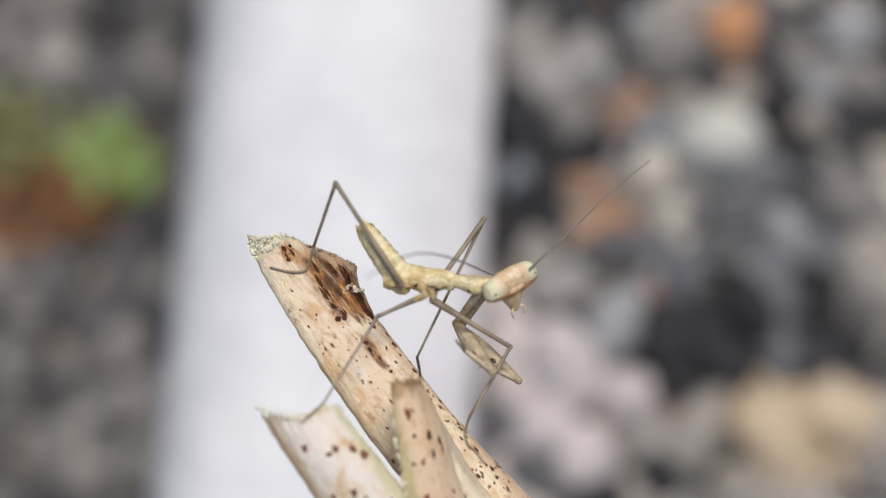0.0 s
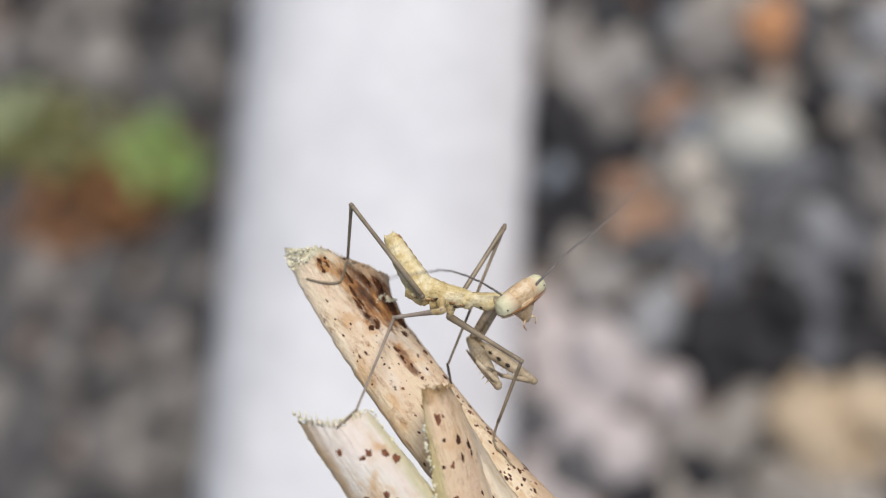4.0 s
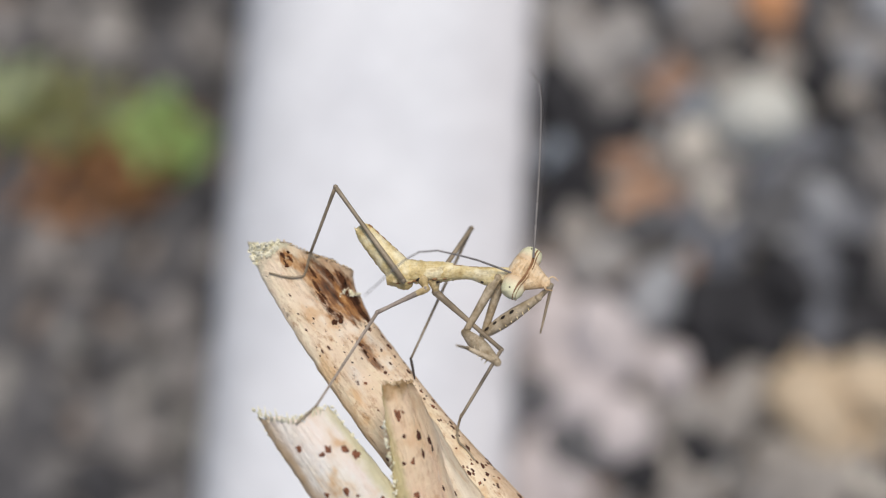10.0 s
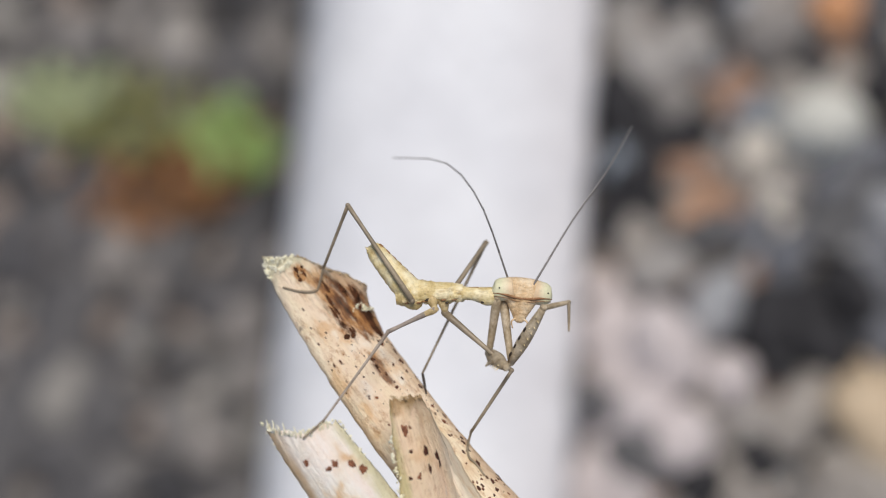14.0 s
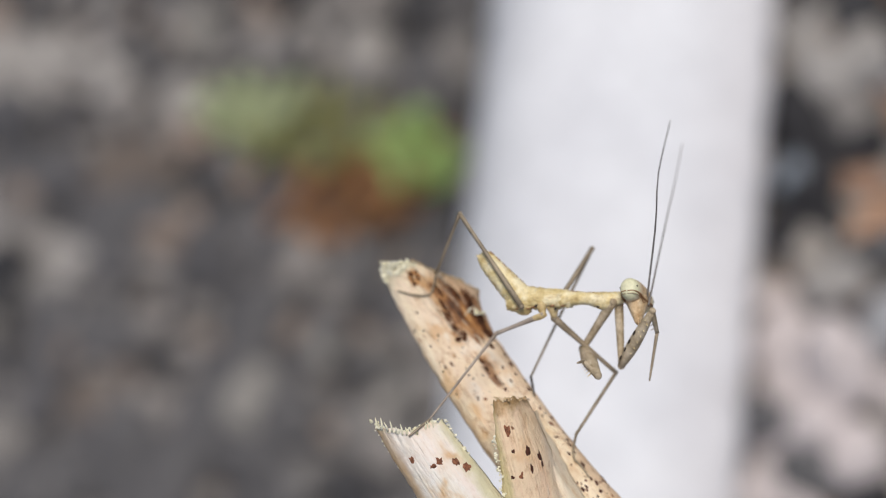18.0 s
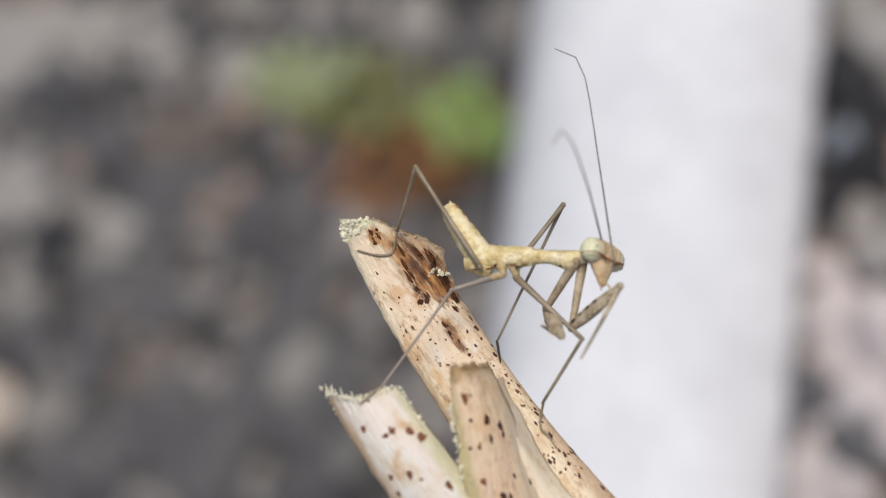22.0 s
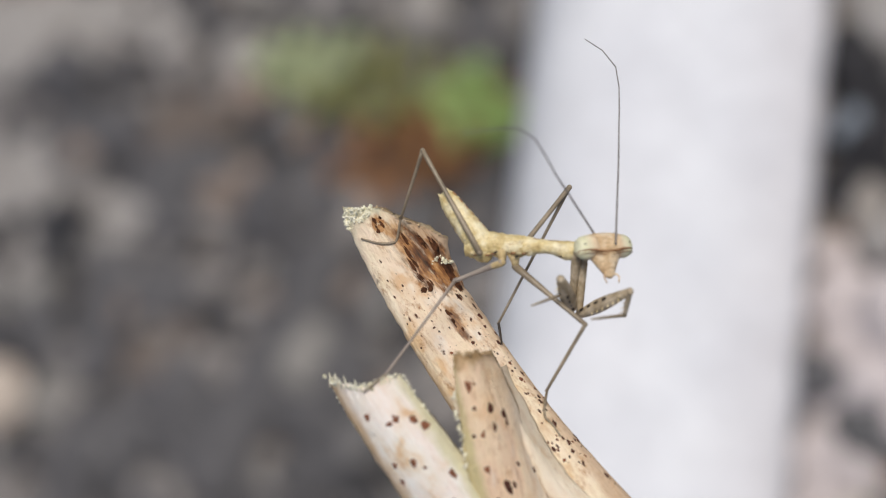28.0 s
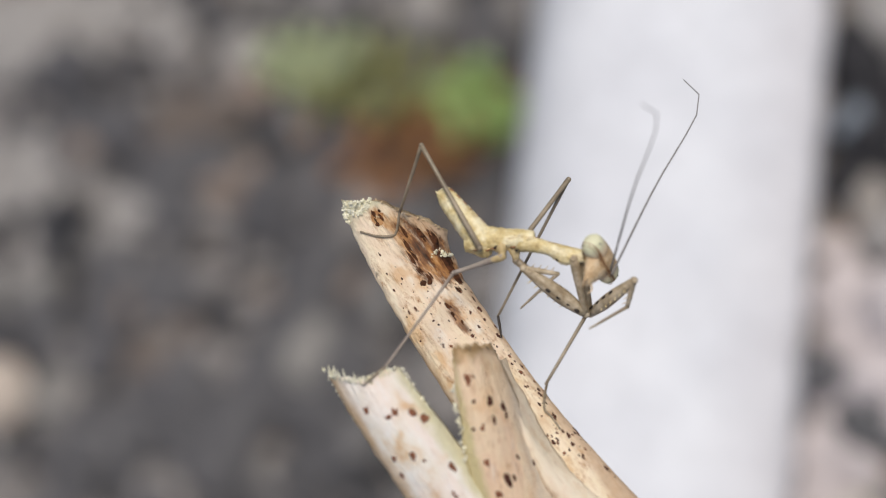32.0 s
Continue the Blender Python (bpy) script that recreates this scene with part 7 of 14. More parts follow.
    walk(mover["antenna_A1"], [
        (0, mm(7.38, -1.03, 3.24, 0.0, 40.0, 38.8)), (1, mm(7.56, -1.22, 3.32, 1.3, 36.5, 40.9)), (1.5, mm(7.52, -1.12, 3.42, 2.1, 32.7, 42.3)),
        (2, mm(7.46, -1.03, 3.52, 2.8, 28.8, 43.7)), (2.5, mm(6.39, -1.42, 3.37, 2.6, 35.0, 43.2)), (3, mm(5.30, -1.81, 3.23, 2.2, 41.2, 42.6)),
        (3.5, mm(5.94, -1.50, 3.07, -1.5, 47.7, 37.3)), (4.5, mm(6.02, -1.21, 3.22, 1.3, 41.5, 41.2)), (5.5, mm(6.07, -0.93, 3.38, 3.3, 35.2, 44.5)),
        (6, mm(8.94, 0.33, 3.45, 4.0, 31.7, 45.9)), (6.5, mm(9.27, 0.22, 3.31, 4.2, 37.5, 46.1)), (7, mm(9.60, 0.10, 3.18, 4.4, 43.3, 46.4)),
        (7.25, mm(9.14, 0.31, 3.22, 9.0, 41.7, 53.3)), (7.5, mm(8.68, 0.50, 3.28, 13.3, 39.6, 59.8)), (7.75, mm(8.21, 0.69, 3.35, 17.1, 37.2, 65.9)),
        (8, mm(7.73, 0.86, 3.42, 20.4, 34.5, 71.6)), (9, mm(7.71, 1.36, 3.53, 25.8, 30.7, 81.6)), (10, mm(7.22, 1.00, 3.53, 26.3, 30.8, 82.6)),
        (11, mm(6.95, 1.01, 3.57, 27.4, 29.5, 84.8)), (12, mm(6.35, 0.57, 3.54, 30.1, 31.0, 90.2)), (12.5, mm(6.53, 0.93, 3.62, 27.7, 27.6, 85.2)),
        (13, mm(6.72, 1.27, 3.71, 25.7, 24.1, 80.6)), (13.25, mm(6.90, 0.95, 3.64, 23.3, 26.7, 75.1)), (13.5, mm(7.08, 0.61, 3.57, 20.6, 29.2, 69.4)),
        (13.75, mm(7.25, 0.26, 3.52, 17.6, 31.3, 63.4)), (14, mm(7.42, -0.10, 3.47, 14.3, 33.2, 57.2)), (14.25, mm(7.35, 0.09, 3.59, 17.8, 28.6, 64.0)),
        (14.5, mm(7.26, 0.25, 3.72, 20.6, 23.6, 70.3)), (15, mm(7.66, 0.16, 3.62, 18.5, 27.4, 65.5)), (15.5, mm(8.04, 0.05, 3.52, 16.0, 30.9, 60.4)),
        (16, mm(8.42, -0.08, 3.43, 13.1, 34.3, 55.0)), (16.5, mm(8.79, -0.21, 3.35, 9.6, 37.4, 49.1)), (16.75, mm(8.41, -0.64, 3.40, 16.1, 36.1, 59.9)),
        (17, mm(8.01, -1.10, 3.47, 22.0, 33.9, 70.2)), (17.5, mm(7.70, -0.98, 3.36, 24.5, 38.5, 74.3)), (18, mm(7.38, -0.87, 3.26, 27.6, 42.9, 79.1)),
        (18.25, mm(7.04, -0.46, 3.36, 32.3, 38.2, 86.3)), (18.5, mm(6.70, -0.07, 3.49, 36.0, 33.0, 92.6)), (18.75, mm(6.36, 0.29, 3.62, 38.8, 27.6, 98.2)),
        (19, mm(6.03, 0.62, 3.76, 40.9, 21.9, 103.2)), (19.25, mm(6.29, 0.56, 3.64, 38.8, 26.7, 98.2)), (19.5, mm(6.55, 0.48, 3.53, 36.2, 31.2, 92.7)),
        (19.75, mm(6.82, 0.38, 3.43, 32.8, 35.5, 86.7)), (20, mm(7.08, 0.25, 3.34, 28.8, 39.4, 80.0)), (20.5, mm(7.05, -0.28, 3.18, 29.5, 46.3, 81.0)),
        (21, mm(7.01, -0.83, 3.03, 30.4, 53.1, 82.2)), (21.25, mm(6.83, -0.66, 3.24, 35.2, 43.0, 88.7)), (21.5, mm(6.64, -0.53, 3.49, 38.0, 32.6, 93.2)),
        (21.75, mm(6.45, -0.45, 3.76, 39.7, 22.1, 96.8)), (22, mm(6.27, -0.42, 4.05, 40.6, 11.5, 99.9)), (22.5, mm(6.07, 0.02, 3.90, 40.8, 16.7, 100.6)),
        (23, mm(5.86, 0.46, 3.76, 41.0, 21.9, 101.4)), (23.5, mm(6.03, 0.43, 3.63, 39.7, 26.8, 98.3)), (24, mm(6.20, 0.40, 3.51, 38.0, 31.7, 94.8)),
        (24.5, mm(6.08, 0.38, 3.63, 36.6, 27.2, 91.9)), (25, mm(5.96, 0.34, 3.76, 35.5, 22.6, 89.3)), (25.5, mm(6.00, 0.01, 3.80, 35.1, 21.1, 88.1)),
        (26.5, mm(6.32, -0.35, 3.71, 32.2, 25.1, 81.0)), (27.5, mm(6.62, -0.74, 3.63, 28.8, 28.8, 73.4)), (27.75, mm(6.60, -0.35, 3.69, 32.8, 25.7, 82.0)),
        (28, mm(6.56, 0.00, 3.77, 36.1, 22.2, 90.2)), (28.5, mm(6.07, -0.31, 3.69, 39.2, 24.8, 98.0)), (29, mm(5.58, -0.66, 3.63, 42.7, 26.9, 106.0)),
        (29.25, mm(5.86, -0.68, 3.55, 39.8, 30.2, 99.9)), (29.5, mm(6.15, -0.72, 3.48, 36.3, 33.3, 93.3)), (29.75, mm(6.43, -0.78, 3.43, 32.3, 35.9, 86.3)),
        (30, mm(6.72, -0.86, 3.38, 27.8, 38.1, 78.8)), (31, mm(7.00, -2.04, 3.43, 25.4, 36.8, 74.8)), (31.5, mm(7.15, -2.32, 3.61, 22.7, 29.7, 70.0)),
        (32, mm(7.30, -2.62, 3.81, 20.8, 22.5, 65.8)),
    ])
    walk(mover["antenna_A2"], [
        (0, mm(8.45, -0.16, 2.08, -0.0, 39.2, 39.6)), (1, mm(8.66, -0.27, 2.25, 0.9, 35.8, 41.1)), (1.5, mm(8.64, -0.10, 2.45, 1.4, 31.9, 42.0)),
        (2, mm(8.60, 0.05, 2.65, 1.7, 28.0, 42.7)), (2.5, mm(7.46, -0.41, 2.34, 1.6, 34.3, 42.5)), (3, mm(6.30, -0.89, 2.05, 1.5, 40.5, 42.2)),
        (3.5, mm(6.91, -0.76, 1.74, -1.8, 46.7, 37.5)), (4.5, mm(7.03, -0.32, 2.03, -1.7, 40.5, 37.6)), (5.5, mm(7.12, 0.10, 2.34, -1.6, 34.3, 37.8)),
        (6, mm(10.01, 1.43, 2.50, 2.2, 31.1, 44.9)), (6.5, mm(10.26, 1.24, 2.21, 3.1, 36.9, 46.5)), (7, mm(10.50, 1.04, 1.94, 4.3, 42.7, 48.3)),
        (7.25, mm(9.95, 1.38, 2.03, 8.5, 41.0, 54.7)), (7.5, mm(9.38, 1.70, 2.13, 12.4, 38.9, 60.7)), (7.75, mm(8.79, 2.00, 2.26, 15.9, 36.6, 66.4)),
        (8, mm(8.20, 2.26, 2.40, 19.0, 34.0, 71.7)), (9, mm(7.94, 2.89, 2.61, 24.3, 30.4, 81.7)), (10, mm(7.42, 2.54, 2.61, 24.9, 30.5, 82.9)),
        (11, mm(7.09, 2.57, 2.68, 26.1, 29.3, 85.2)), (12, mm(6.34, 2.11, 2.61, 28.6, 30.8, 90.3)), (12.5, mm(6.67, 2.51, 2.78, 26.2, 27.4, 85.3)),
        (13, mm(6.99, 2.89, 2.97, 24.1, 23.8, 80.5)), (13.25, mm(7.32, 2.50, 2.83, 21.8, 26.5, 75.0)), (13.5, mm(7.63, 2.08, 2.70, 19.0, 28.9, 69.1)),
        (13.75, mm(7.94, 1.64, 2.58, 16.0, 31.0, 63.0)), (14, mm(8.23, 1.16, 2.48, 12.6, 32.9, 56.7)), (14.25, mm(8.04, 1.51, 2.73, 16.2, 28.3, 63.6)),
        (14.5, mm(7.82, 1.81, 3.00, 19.0, 23.3, 70.0)), (15, mm(8.32, 1.61, 2.79, 17.0, 27.0, 65.4)), (15.5, mm(8.81, 1.39, 2.60, 14.6, 30.5, 60.5)),
        (16, mm(9.28, 1.14, 2.42, 11.8, 33.8, 55.2)), (16.5, mm(9.73, 0.87, 2.26, 8.5, 36.9, 49.5)), (16.75, mm(9.14, 0.62, 2.34, 15.0, 35.8, 60.4)),
        (17, mm(8.52, 0.31, 2.47, 20.9, 33.7, 70.8)), (17.5, mm(8.08, 0.38, 2.24, 23.2, 38.1, 74.6)), (18, mm(7.63, 0.42, 2.03, 26.0, 42.3, 78.9)),
        (18.25, mm(7.14, 0.95, 2.25, 30.7, 37.6, 86.3)), (18.5, mm(6.64, 1.43, 2.51, 34.4, 32.5, 92.7)), (18.75, mm(6.14, 1.87, 2.79, 37.2, 27.1, 98.5)),
        (19, mm(5.65, 2.25, 3.09, 39.4, 21.5, 103.6)), (19.25, mm(6.06, 2.16, 2.84, 37.4, 26.2, 98.6)), (19.5, mm(6.48, 2.02, 2.60, 34.8, 30.8, 93.2)),
        (19.75, mm(6.90, 1.84, 2.39, 31.5, 35.1, 87.2)), (20, mm(7.32, 1.62, 2.20, 27.5, 39.0, 80.6)), (20.5, mm(7.24, 0.95, 1.88, 27.7, 45.3, 81.0)),
        (21, mm(7.16, 0.24, 1.59, 28.0, 51.5, 81.3)), (21.25, mm(6.86, 0.66, 2.01, 32.9, 41.6, 88.0)), (21.5, mm(6.55, 0.99, 2.52, 35.8, 31.4, 92.9)),
        (21.75, mm(6.26, 1.21, 3.08, 37.5, 21.0, 96.8)), (22, mm(5.97, 1.32, 3.69, 38.5, 10.6, 100.2)), (22.5, mm(5.75, 1.72, 3.39, 38.6, 16.0, 101.0)),
        (23, mm(5.53, 2.09, 3.09, 38.9, 21.4, 101.8)), (23.5, mm(5.80, 2.02, 2.82, 37.6, 26.4, 98.5)), (24, mm(6.08, 1.93, 2.57, 35.8, 31.4, 94.8)),
        (24.5, mm(6.03, 1.98, 2.81, 34.6, 26.9, 92.3)), (25, mm(5.98, 2.00, 3.06, 33.6, 22.4, 89.9)), (25.5, mm(6.06, 1.69, 3.15, 33.0, 21.0, 88.3)),
        (26.5, mm(6.57, 1.26, 2.94, 30.3, 25.1, 81.5)), (27.5, mm(7.08, 0.77, 2.76, 27.0, 29.0, 74.2)), (27.75, mm(6.82, 1.26, 2.91, 30.9, 25.7, 82.7)),
        (28, mm(6.56, 1.67, 3.09, 34.1, 22.0, 90.7)), (28.5, mm(5.84, 1.31, 2.94, 37.2, 24.4, 98.6)), (29, mm(5.14, 0.89, 2.81, 40.8, 26.5, 106.7)),
        (29.25, mm(5.60, 0.86, 2.64, 37.7, 29.9, 100.3)), (29.5, mm(6.06, 0.79, 2.50, 34.2, 33.0, 93.5)), (29.75, mm(6.53, 0.68, 2.37, 30.1, 35.6, 86.3)),
        (30, mm(6.99, 0.53, 2.27, 25.5, 37.8, 78.5)), (31, mm(7.37, -0.64, 2.35, 23.0, 36.7, 74.5)), (31.5, mm(7.69, -0.85, 2.72, 20.3, 30.0, 69.5)),
        (32, mm(7.98, -1.11, 3.12, 18.3, 23.1, 65.2)),
    ])
    walk(mover["antenna_A3"], [
        (0, mm(9.53, 0.73, 0.94, -0.0, 38.2, 41.0)), (1, mm(9.76, 0.69, 1.20, 0.9, 34.8, 42.5)), (1.5, mm(9.77, 0.92, 1.49, 1.2, 30.8, 43.0)),
        (2, mm(9.77, 1.13, 1.81, 1.4, 26.8, 43.4)), (2.5, mm(8.56, 0.60, 1.33, 1.0, 33.1, 42.5)), (3, mm(7.32, 0.03, 0.88, 0.4, 39.4, 41.6)),
        (3.5, mm(7.89, -0.01, 0.43, -2.4, 45.8, 37.4)), (4.5, mm(8.12, 0.52, 0.86, -2.6, 39.4, 37.2)), (5.5, mm(8.30, 1.01, 1.33, -2.7, 32.9, 37.0)),
        (6, mm(11.10, 2.52, 1.57, 1.6, 29.9, 45.2)), (6.5, mm(11.26, 2.29, 1.13, 3.0, 35.9, 47.8)), (7, mm(11.38, 2.03, 0.72, 4.9, 41.8, 50.8)),
        (7.25, mm(10.73, 2.49, 0.85, 8.7, 40.0, 56.6)), (7.5, mm(10.06, 2.92, 1.00, 12.1, 37.9, 62.1)), (7.75, mm(9.37, 3.32, 1.18, 15.2, 35.5, 67.3)),
        (8, mm(8.67, 3.68, 1.40, 18.0, 32.9, 72.1)), (9, mm(8.16, 4.43, 1.70, 23.3, 29.3, 82.4)), (10, mm(7.61, 4.07, 1.69, 24.0, 29.5, 83.8)),
        (11, mm(7.22, 4.14, 1.80, 25.0, 28.2, 85.9)), (12, mm(6.33, 3.66, 1.69, 27.3, 29.7, 90.7)), (12.5, mm(6.80, 4.11, 1.96, 24.8, 26.3, 85.3)),
        (13, mm(7.26, 4.51, 2.25, 22.7, 22.7, 80.3)), (13.25, mm(7.73, 4.06, 2.02, 20.3, 25.4, 74.3)), (13.5, mm(8.20, 3.56, 1.83, 17.4, 27.8, 68.0)),
        (13.75, mm(8.64, 3.01, 1.65, 14.3, 30.0, 61.5)), (14, mm(9.06, 2.42, 1.51, 10.8, 31.8, 54.7)), (14.25, mm(8.74, 2.93, 1.88, 14.6, 27.2, 62.5)),
        (14.5, mm(8.39, 3.36, 2.29, 17.6, 22.3, 69.6)), (15, mm(8.99, 3.07, 1.97, 15.8, 25.9, 65.2)), (15.5, mm(9.57, 2.74, 1.68, 13.6, 29.4, 60.4)),
        (16, mm(10.13, 2.37, 1.42, 11.0, 32.7, 55.4)), (16.5, mm(10.66, 1.96, 1.18, 7.9, 35.8, 50.0)), (16.75, mm(9.86, 1.89, 1.29, 14.6, 34.8, 61.5)),
        (17, mm(9.01, 1.72, 1.47, 20.7, 32.6, 72.5)), (17.5, mm(8.45, 1.75, 1.13, 22.4, 37.0, 75.4)), (18, mm(7.89, 1.73, 0.82, 24.4, 41.2, 78.6)),
        (18.25, mm(7.23, 2.37, 1.15, 29.3, 36.5, 86.3)), (18.5, mm(6.56, 2.95, 1.54, 33.1, 31.4, 93.1)), (18.75, mm(5.90, 3.45, 1.97, 36.0, 25.9, 99.1)),
        (19, mm(5.25, 3.88, 2.43, 38.1, 20.2, 104.6)), (19.25, mm(5.82, 3.75, 2.04, 36.1, 25.0, 99.4)), (19.5, mm(6.39, 3.56, 1.68, 33.5, 29.6, 93.8)),
        (19.75, mm(6.97, 3.31, 1.35, 30.3, 33.9, 87.7)), (20, mm(7.55, 3.00, 1.06, 26.3, 37.9, 80.9)), (20.5, mm(7.44, 2.20, 0.60, 26.0, 44.2, 80.3)),
        (21, mm(7.33, 1.35, 0.18, 25.4, 50.6, 79.6)), (21.25, mm(6.90, 2.01, 0.82, 30.6, 40.6, 86.8)), (21.5, mm(6.48, 2.52, 1.58, 33.7, 30.2, 92.1)),
        (21.75, mm(6.06, 2.88, 2.44, 35.5, 19.7, 96.4)), (22, mm(5.66, 3.06, 3.36, 36.4, 9.1, 100.1)), (22.5, mm(5.42, 3.42, 2.89, 36.6, 14.6, 101.2)),
        (23, mm(5.19, 3.73, 2.43, 37.0, 20.1, 102.3)), (23.5, mm(5.57, 3.62, 2.02, 35.6, 25.2, 98.7)), (24, mm(5.95, 3.46, 1.63, 33.8, 30.2, 94.9)),
        (24.5, mm(5.97, 3.58, 2.00, 32.8, 25.8, 92.7)), (25, mm(5.99, 3.67, 2.38, 32.0, 21.3, 90.7)), (25.5, mm(6.11, 3.37, 2.51, 30.7, 20.0, 87.1)),
        (26.5, mm(6.81, 2.87, 2.18, 28.3, 24.1, 80.6)), (27.5, mm(7.50, 2.28, 1.89, 25.2, 28.0, 73.8)), (27.75, mm(7.03, 2.86, 2.13, 29.3, 24.7, 82.9)),
        (28, mm(6.54, 3.34, 2.42, 32.6, 20.9, 91.5)), (28.5, mm(5.60, 2.93, 2.20, 35.6, 23.3, 99.2)), (29, mm(4.67, 2.43, 2.01, 38.9, 25.2, 107.3)),
        (29.25, mm(5.32, 2.39, 1.75, 35.7, 28.8, 100.4)), (29.5, mm(5.97, 2.29, 1.52, 32.0, 31.9, 93.0)), (29.75, mm(6.62, 2.14, 1.32, 27.7, 34.7, 85.1)),
        (30, mm(7.27, 1.92, 1.17, 22.8, 36.8, 76.8)), (31, mm(7.76, 0.75, 1.27, 20.1, 35.8, 72.2)), (31.5, mm(8.23, 0.61, 1.82, 17.5, 29.2, 67.5)),
        (32, mm(8.68, 0.40, 2.41, 15.7, 22.5, 63.3)),
    ])
    walk(mover["antenna_A4"], [
        (0, mm(10.59, 1.65, -0.17, -0.0, 37.5, 40.6)), (1, mm(10.85, 1.69, 0.17, 0.5, 33.9, 41.4)), (1.5, mm(10.90, 1.97, 0.57, 0.8, 29.8, 42.0)),
        (2, mm(10.94, 2.24, 0.99, 1.1, 25.8, 42.6)), (2.5, mm(9.67, 1.62, 0.34, 0.7, 32.2, 41.8)), (3, mm(8.36, 0.95, -0.26, 0.2, 38.6, 40.9)),
        (3.5, mm(8.88, 0.75, -0.86, -1.8, 45.3, 37.9)), (4.5, mm(9.22, 1.36, -0.29, -1.3, 38.7, 38.7)), (5.5, mm(9.51, 1.92, 0.35, -1.0, 32.1, 39.3)),
        (6, mm(12.20, 3.62, 0.68, 1.5, 29.0, 44.1)), (6.5, mm(12.24, 3.37, 0.08, 3.3, 35.2, 47.6)), (7, mm(12.23, 3.07, -0.48, 5.9, 41.4, 51.7)),
        (7.25, mm(11.49, 3.64, -0.31, 9.7, 39.5, 57.5)), (7.5, mm(10.73, 4.18, -0.10, 13.1, 37.3, 63.0)), (7.75, mm(9.94, 4.67, 0.14, 16.1, 34.8, 68.2)),
        (8, mm(9.13, 5.12, 0.42, 18.8, 32.2, 73.0)), (9, mm(8.37, 5.98, 0.82, 24.1, 28.5, 83.5)), (10, mm(7.78, 5.63, 0.81, 24.5, 28.7, 84.3)),
        (11, mm(7.33, 5.72, 0.95, 25.2, 27.4, 85.8)), (12, mm(6.32, 5.22, 0.79, 27.2, 28.9, 90.0)), (12.5, mm(6.93, 5.72, 1.16, 24.6, 25.4, 84.4)),
        (13, mm(7.54, 6.15, 1.55, 22.5, 21.7, 79.1)), (13.25, mm(8.17, 5.62, 1.25, 20.0, 24.5, 72.6)), (13.5, mm(8.79, 5.03, 0.99, 17.0, 27.0, 65.9)),
        (13.75, mm(9.38, 4.38, 0.75, 13.7, 29.1, 58.8)), (14, mm(9.95, 3.67, 0.56, 10.0, 30.9, 51.5)), (14.25, mm(9.48, 4.35, 1.05, 14.6, 26.4, 61.0)),
        (14.5, mm(8.97, 4.92, 1.61, 18.1, 21.2, 69.7)), (15, mm(9.67, 4.54, 1.19, 16.4, 24.9, 65.3)), (15.5, mm(10.34, 4.10, 0.80, 14.2, 28.5, 60.5)),
        (16, mm(10.99, 3.62, 0.44, 11.7, 32.0, 55.5)), (16.5, mm(11.60, 3.08, 0.13, 8.7, 35.2, 50.1)), (16.75, mm(10.57, 3.19, 0.26, 15.2, 34.1, 61.5)),
        (17, mm(9.46, 3.17, 0.50, 21.2, 31.9, 72.4)), (17.5, mm(8.82, 3.14, 0.05, 22.6, 36.4, 75.1)), (18, mm(8.15, 3.06, -0.37, 24.5, 40.8, 78.0)),
        (18.25, mm(7.32, 3.82, 0.08, 29.6, 35.9, 86.2)), (18.5, mm(6.48, 4.48, 0.60, 33.5, 30.6, 93.4)), (18.75, mm(5.64, 5.05, 1.18, 36.5, 24.9, 99.8)),
        (19, mm(4.82, 5.51, 1.81, 38.7, 19.0, 105.6)), (19.25, mm(5.55, 5.36, 1.28, 36.7, 23.9, 100.2)), (19.5, mm(6.29, 5.13, 0.79, 34.1, 28.7, 94.4)),
        (19.75, mm(7.03, 4.80, 0.35, 30.8, 33.2, 88.0)), (20, mm(7.77, 4.40, -0.04, 26.8, 37.3, 81.0)), (20.5, mm(7.66, 3.47, -0.66, 25.5, 43.9, 79.1)),
        (21, mm(7.53, 2.48, -1.21, 23.7, 50.5, 76.6)), (21.25, mm(6.98, 3.37, -0.35, 29.4, 40.1, 84.6)), (21.5, mm(6.42, 4.07, 0.68, 32.8, 29.4, 90.4)),
        (21.75, mm(5.87, 4.56, 1.83, 34.7, 18.5, 95.1)), (22, mm(5.35, 4.81, 3.07, 35.6, 7.4, 99.2)), (22.5, mm(5.08, 5.13, 2.44, 35.8, 13.2, 100.4)),
        (23, mm(4.83, 5.38, 1.81, 36.1, 18.9, 101.6)), (23.5, mm(5.32, 5.23, 1.25, 34.9, 24.2, 98.2)), (24, mm(5.81, 5.01, 0.72, 33.3, 29.4, 94.5)),
        (24.5, mm(5.89, 5.20, 1.21, 32.2, 24.8, 92.3)), (25, mm(5.97, 5.34, 1.73, 31.4, 20.2, 90.2)), (25.5, mm(6.19, 5.06, 1.89, 30.2, 19.0, 86.5)),
        (26.5, mm(7.08, 4.49, 1.44, 27.9, 23.3, 80.1)), (27.5, mm(7.95, 3.81, 1.05, 25.0, 27.3, 73.3)), (27.75, mm(7.23, 4.49, 1.38, 28.8, 23.8, 82.3)),
        (28, mm(6.49, 5.02, 1.78, 32.0, 19.8, 90.7)), (28.5, mm(5.33, 4.56, 1.48, 34.8, 22.2, 98.6)), (29, mm(4.19, 3.98, 1.24, 38.0, 24.1, 106.8)),
        (29.25, mm(5.03, 3.94, 0.88, 34.8, 27.9, 99.4)), (29.5, mm(5.89, 3.82, 0.56, 30.8, 31.3, 91.4)), (29.75, mm(6.75, 3.61, 0.30, 26.3, 34.1, 82.9)),
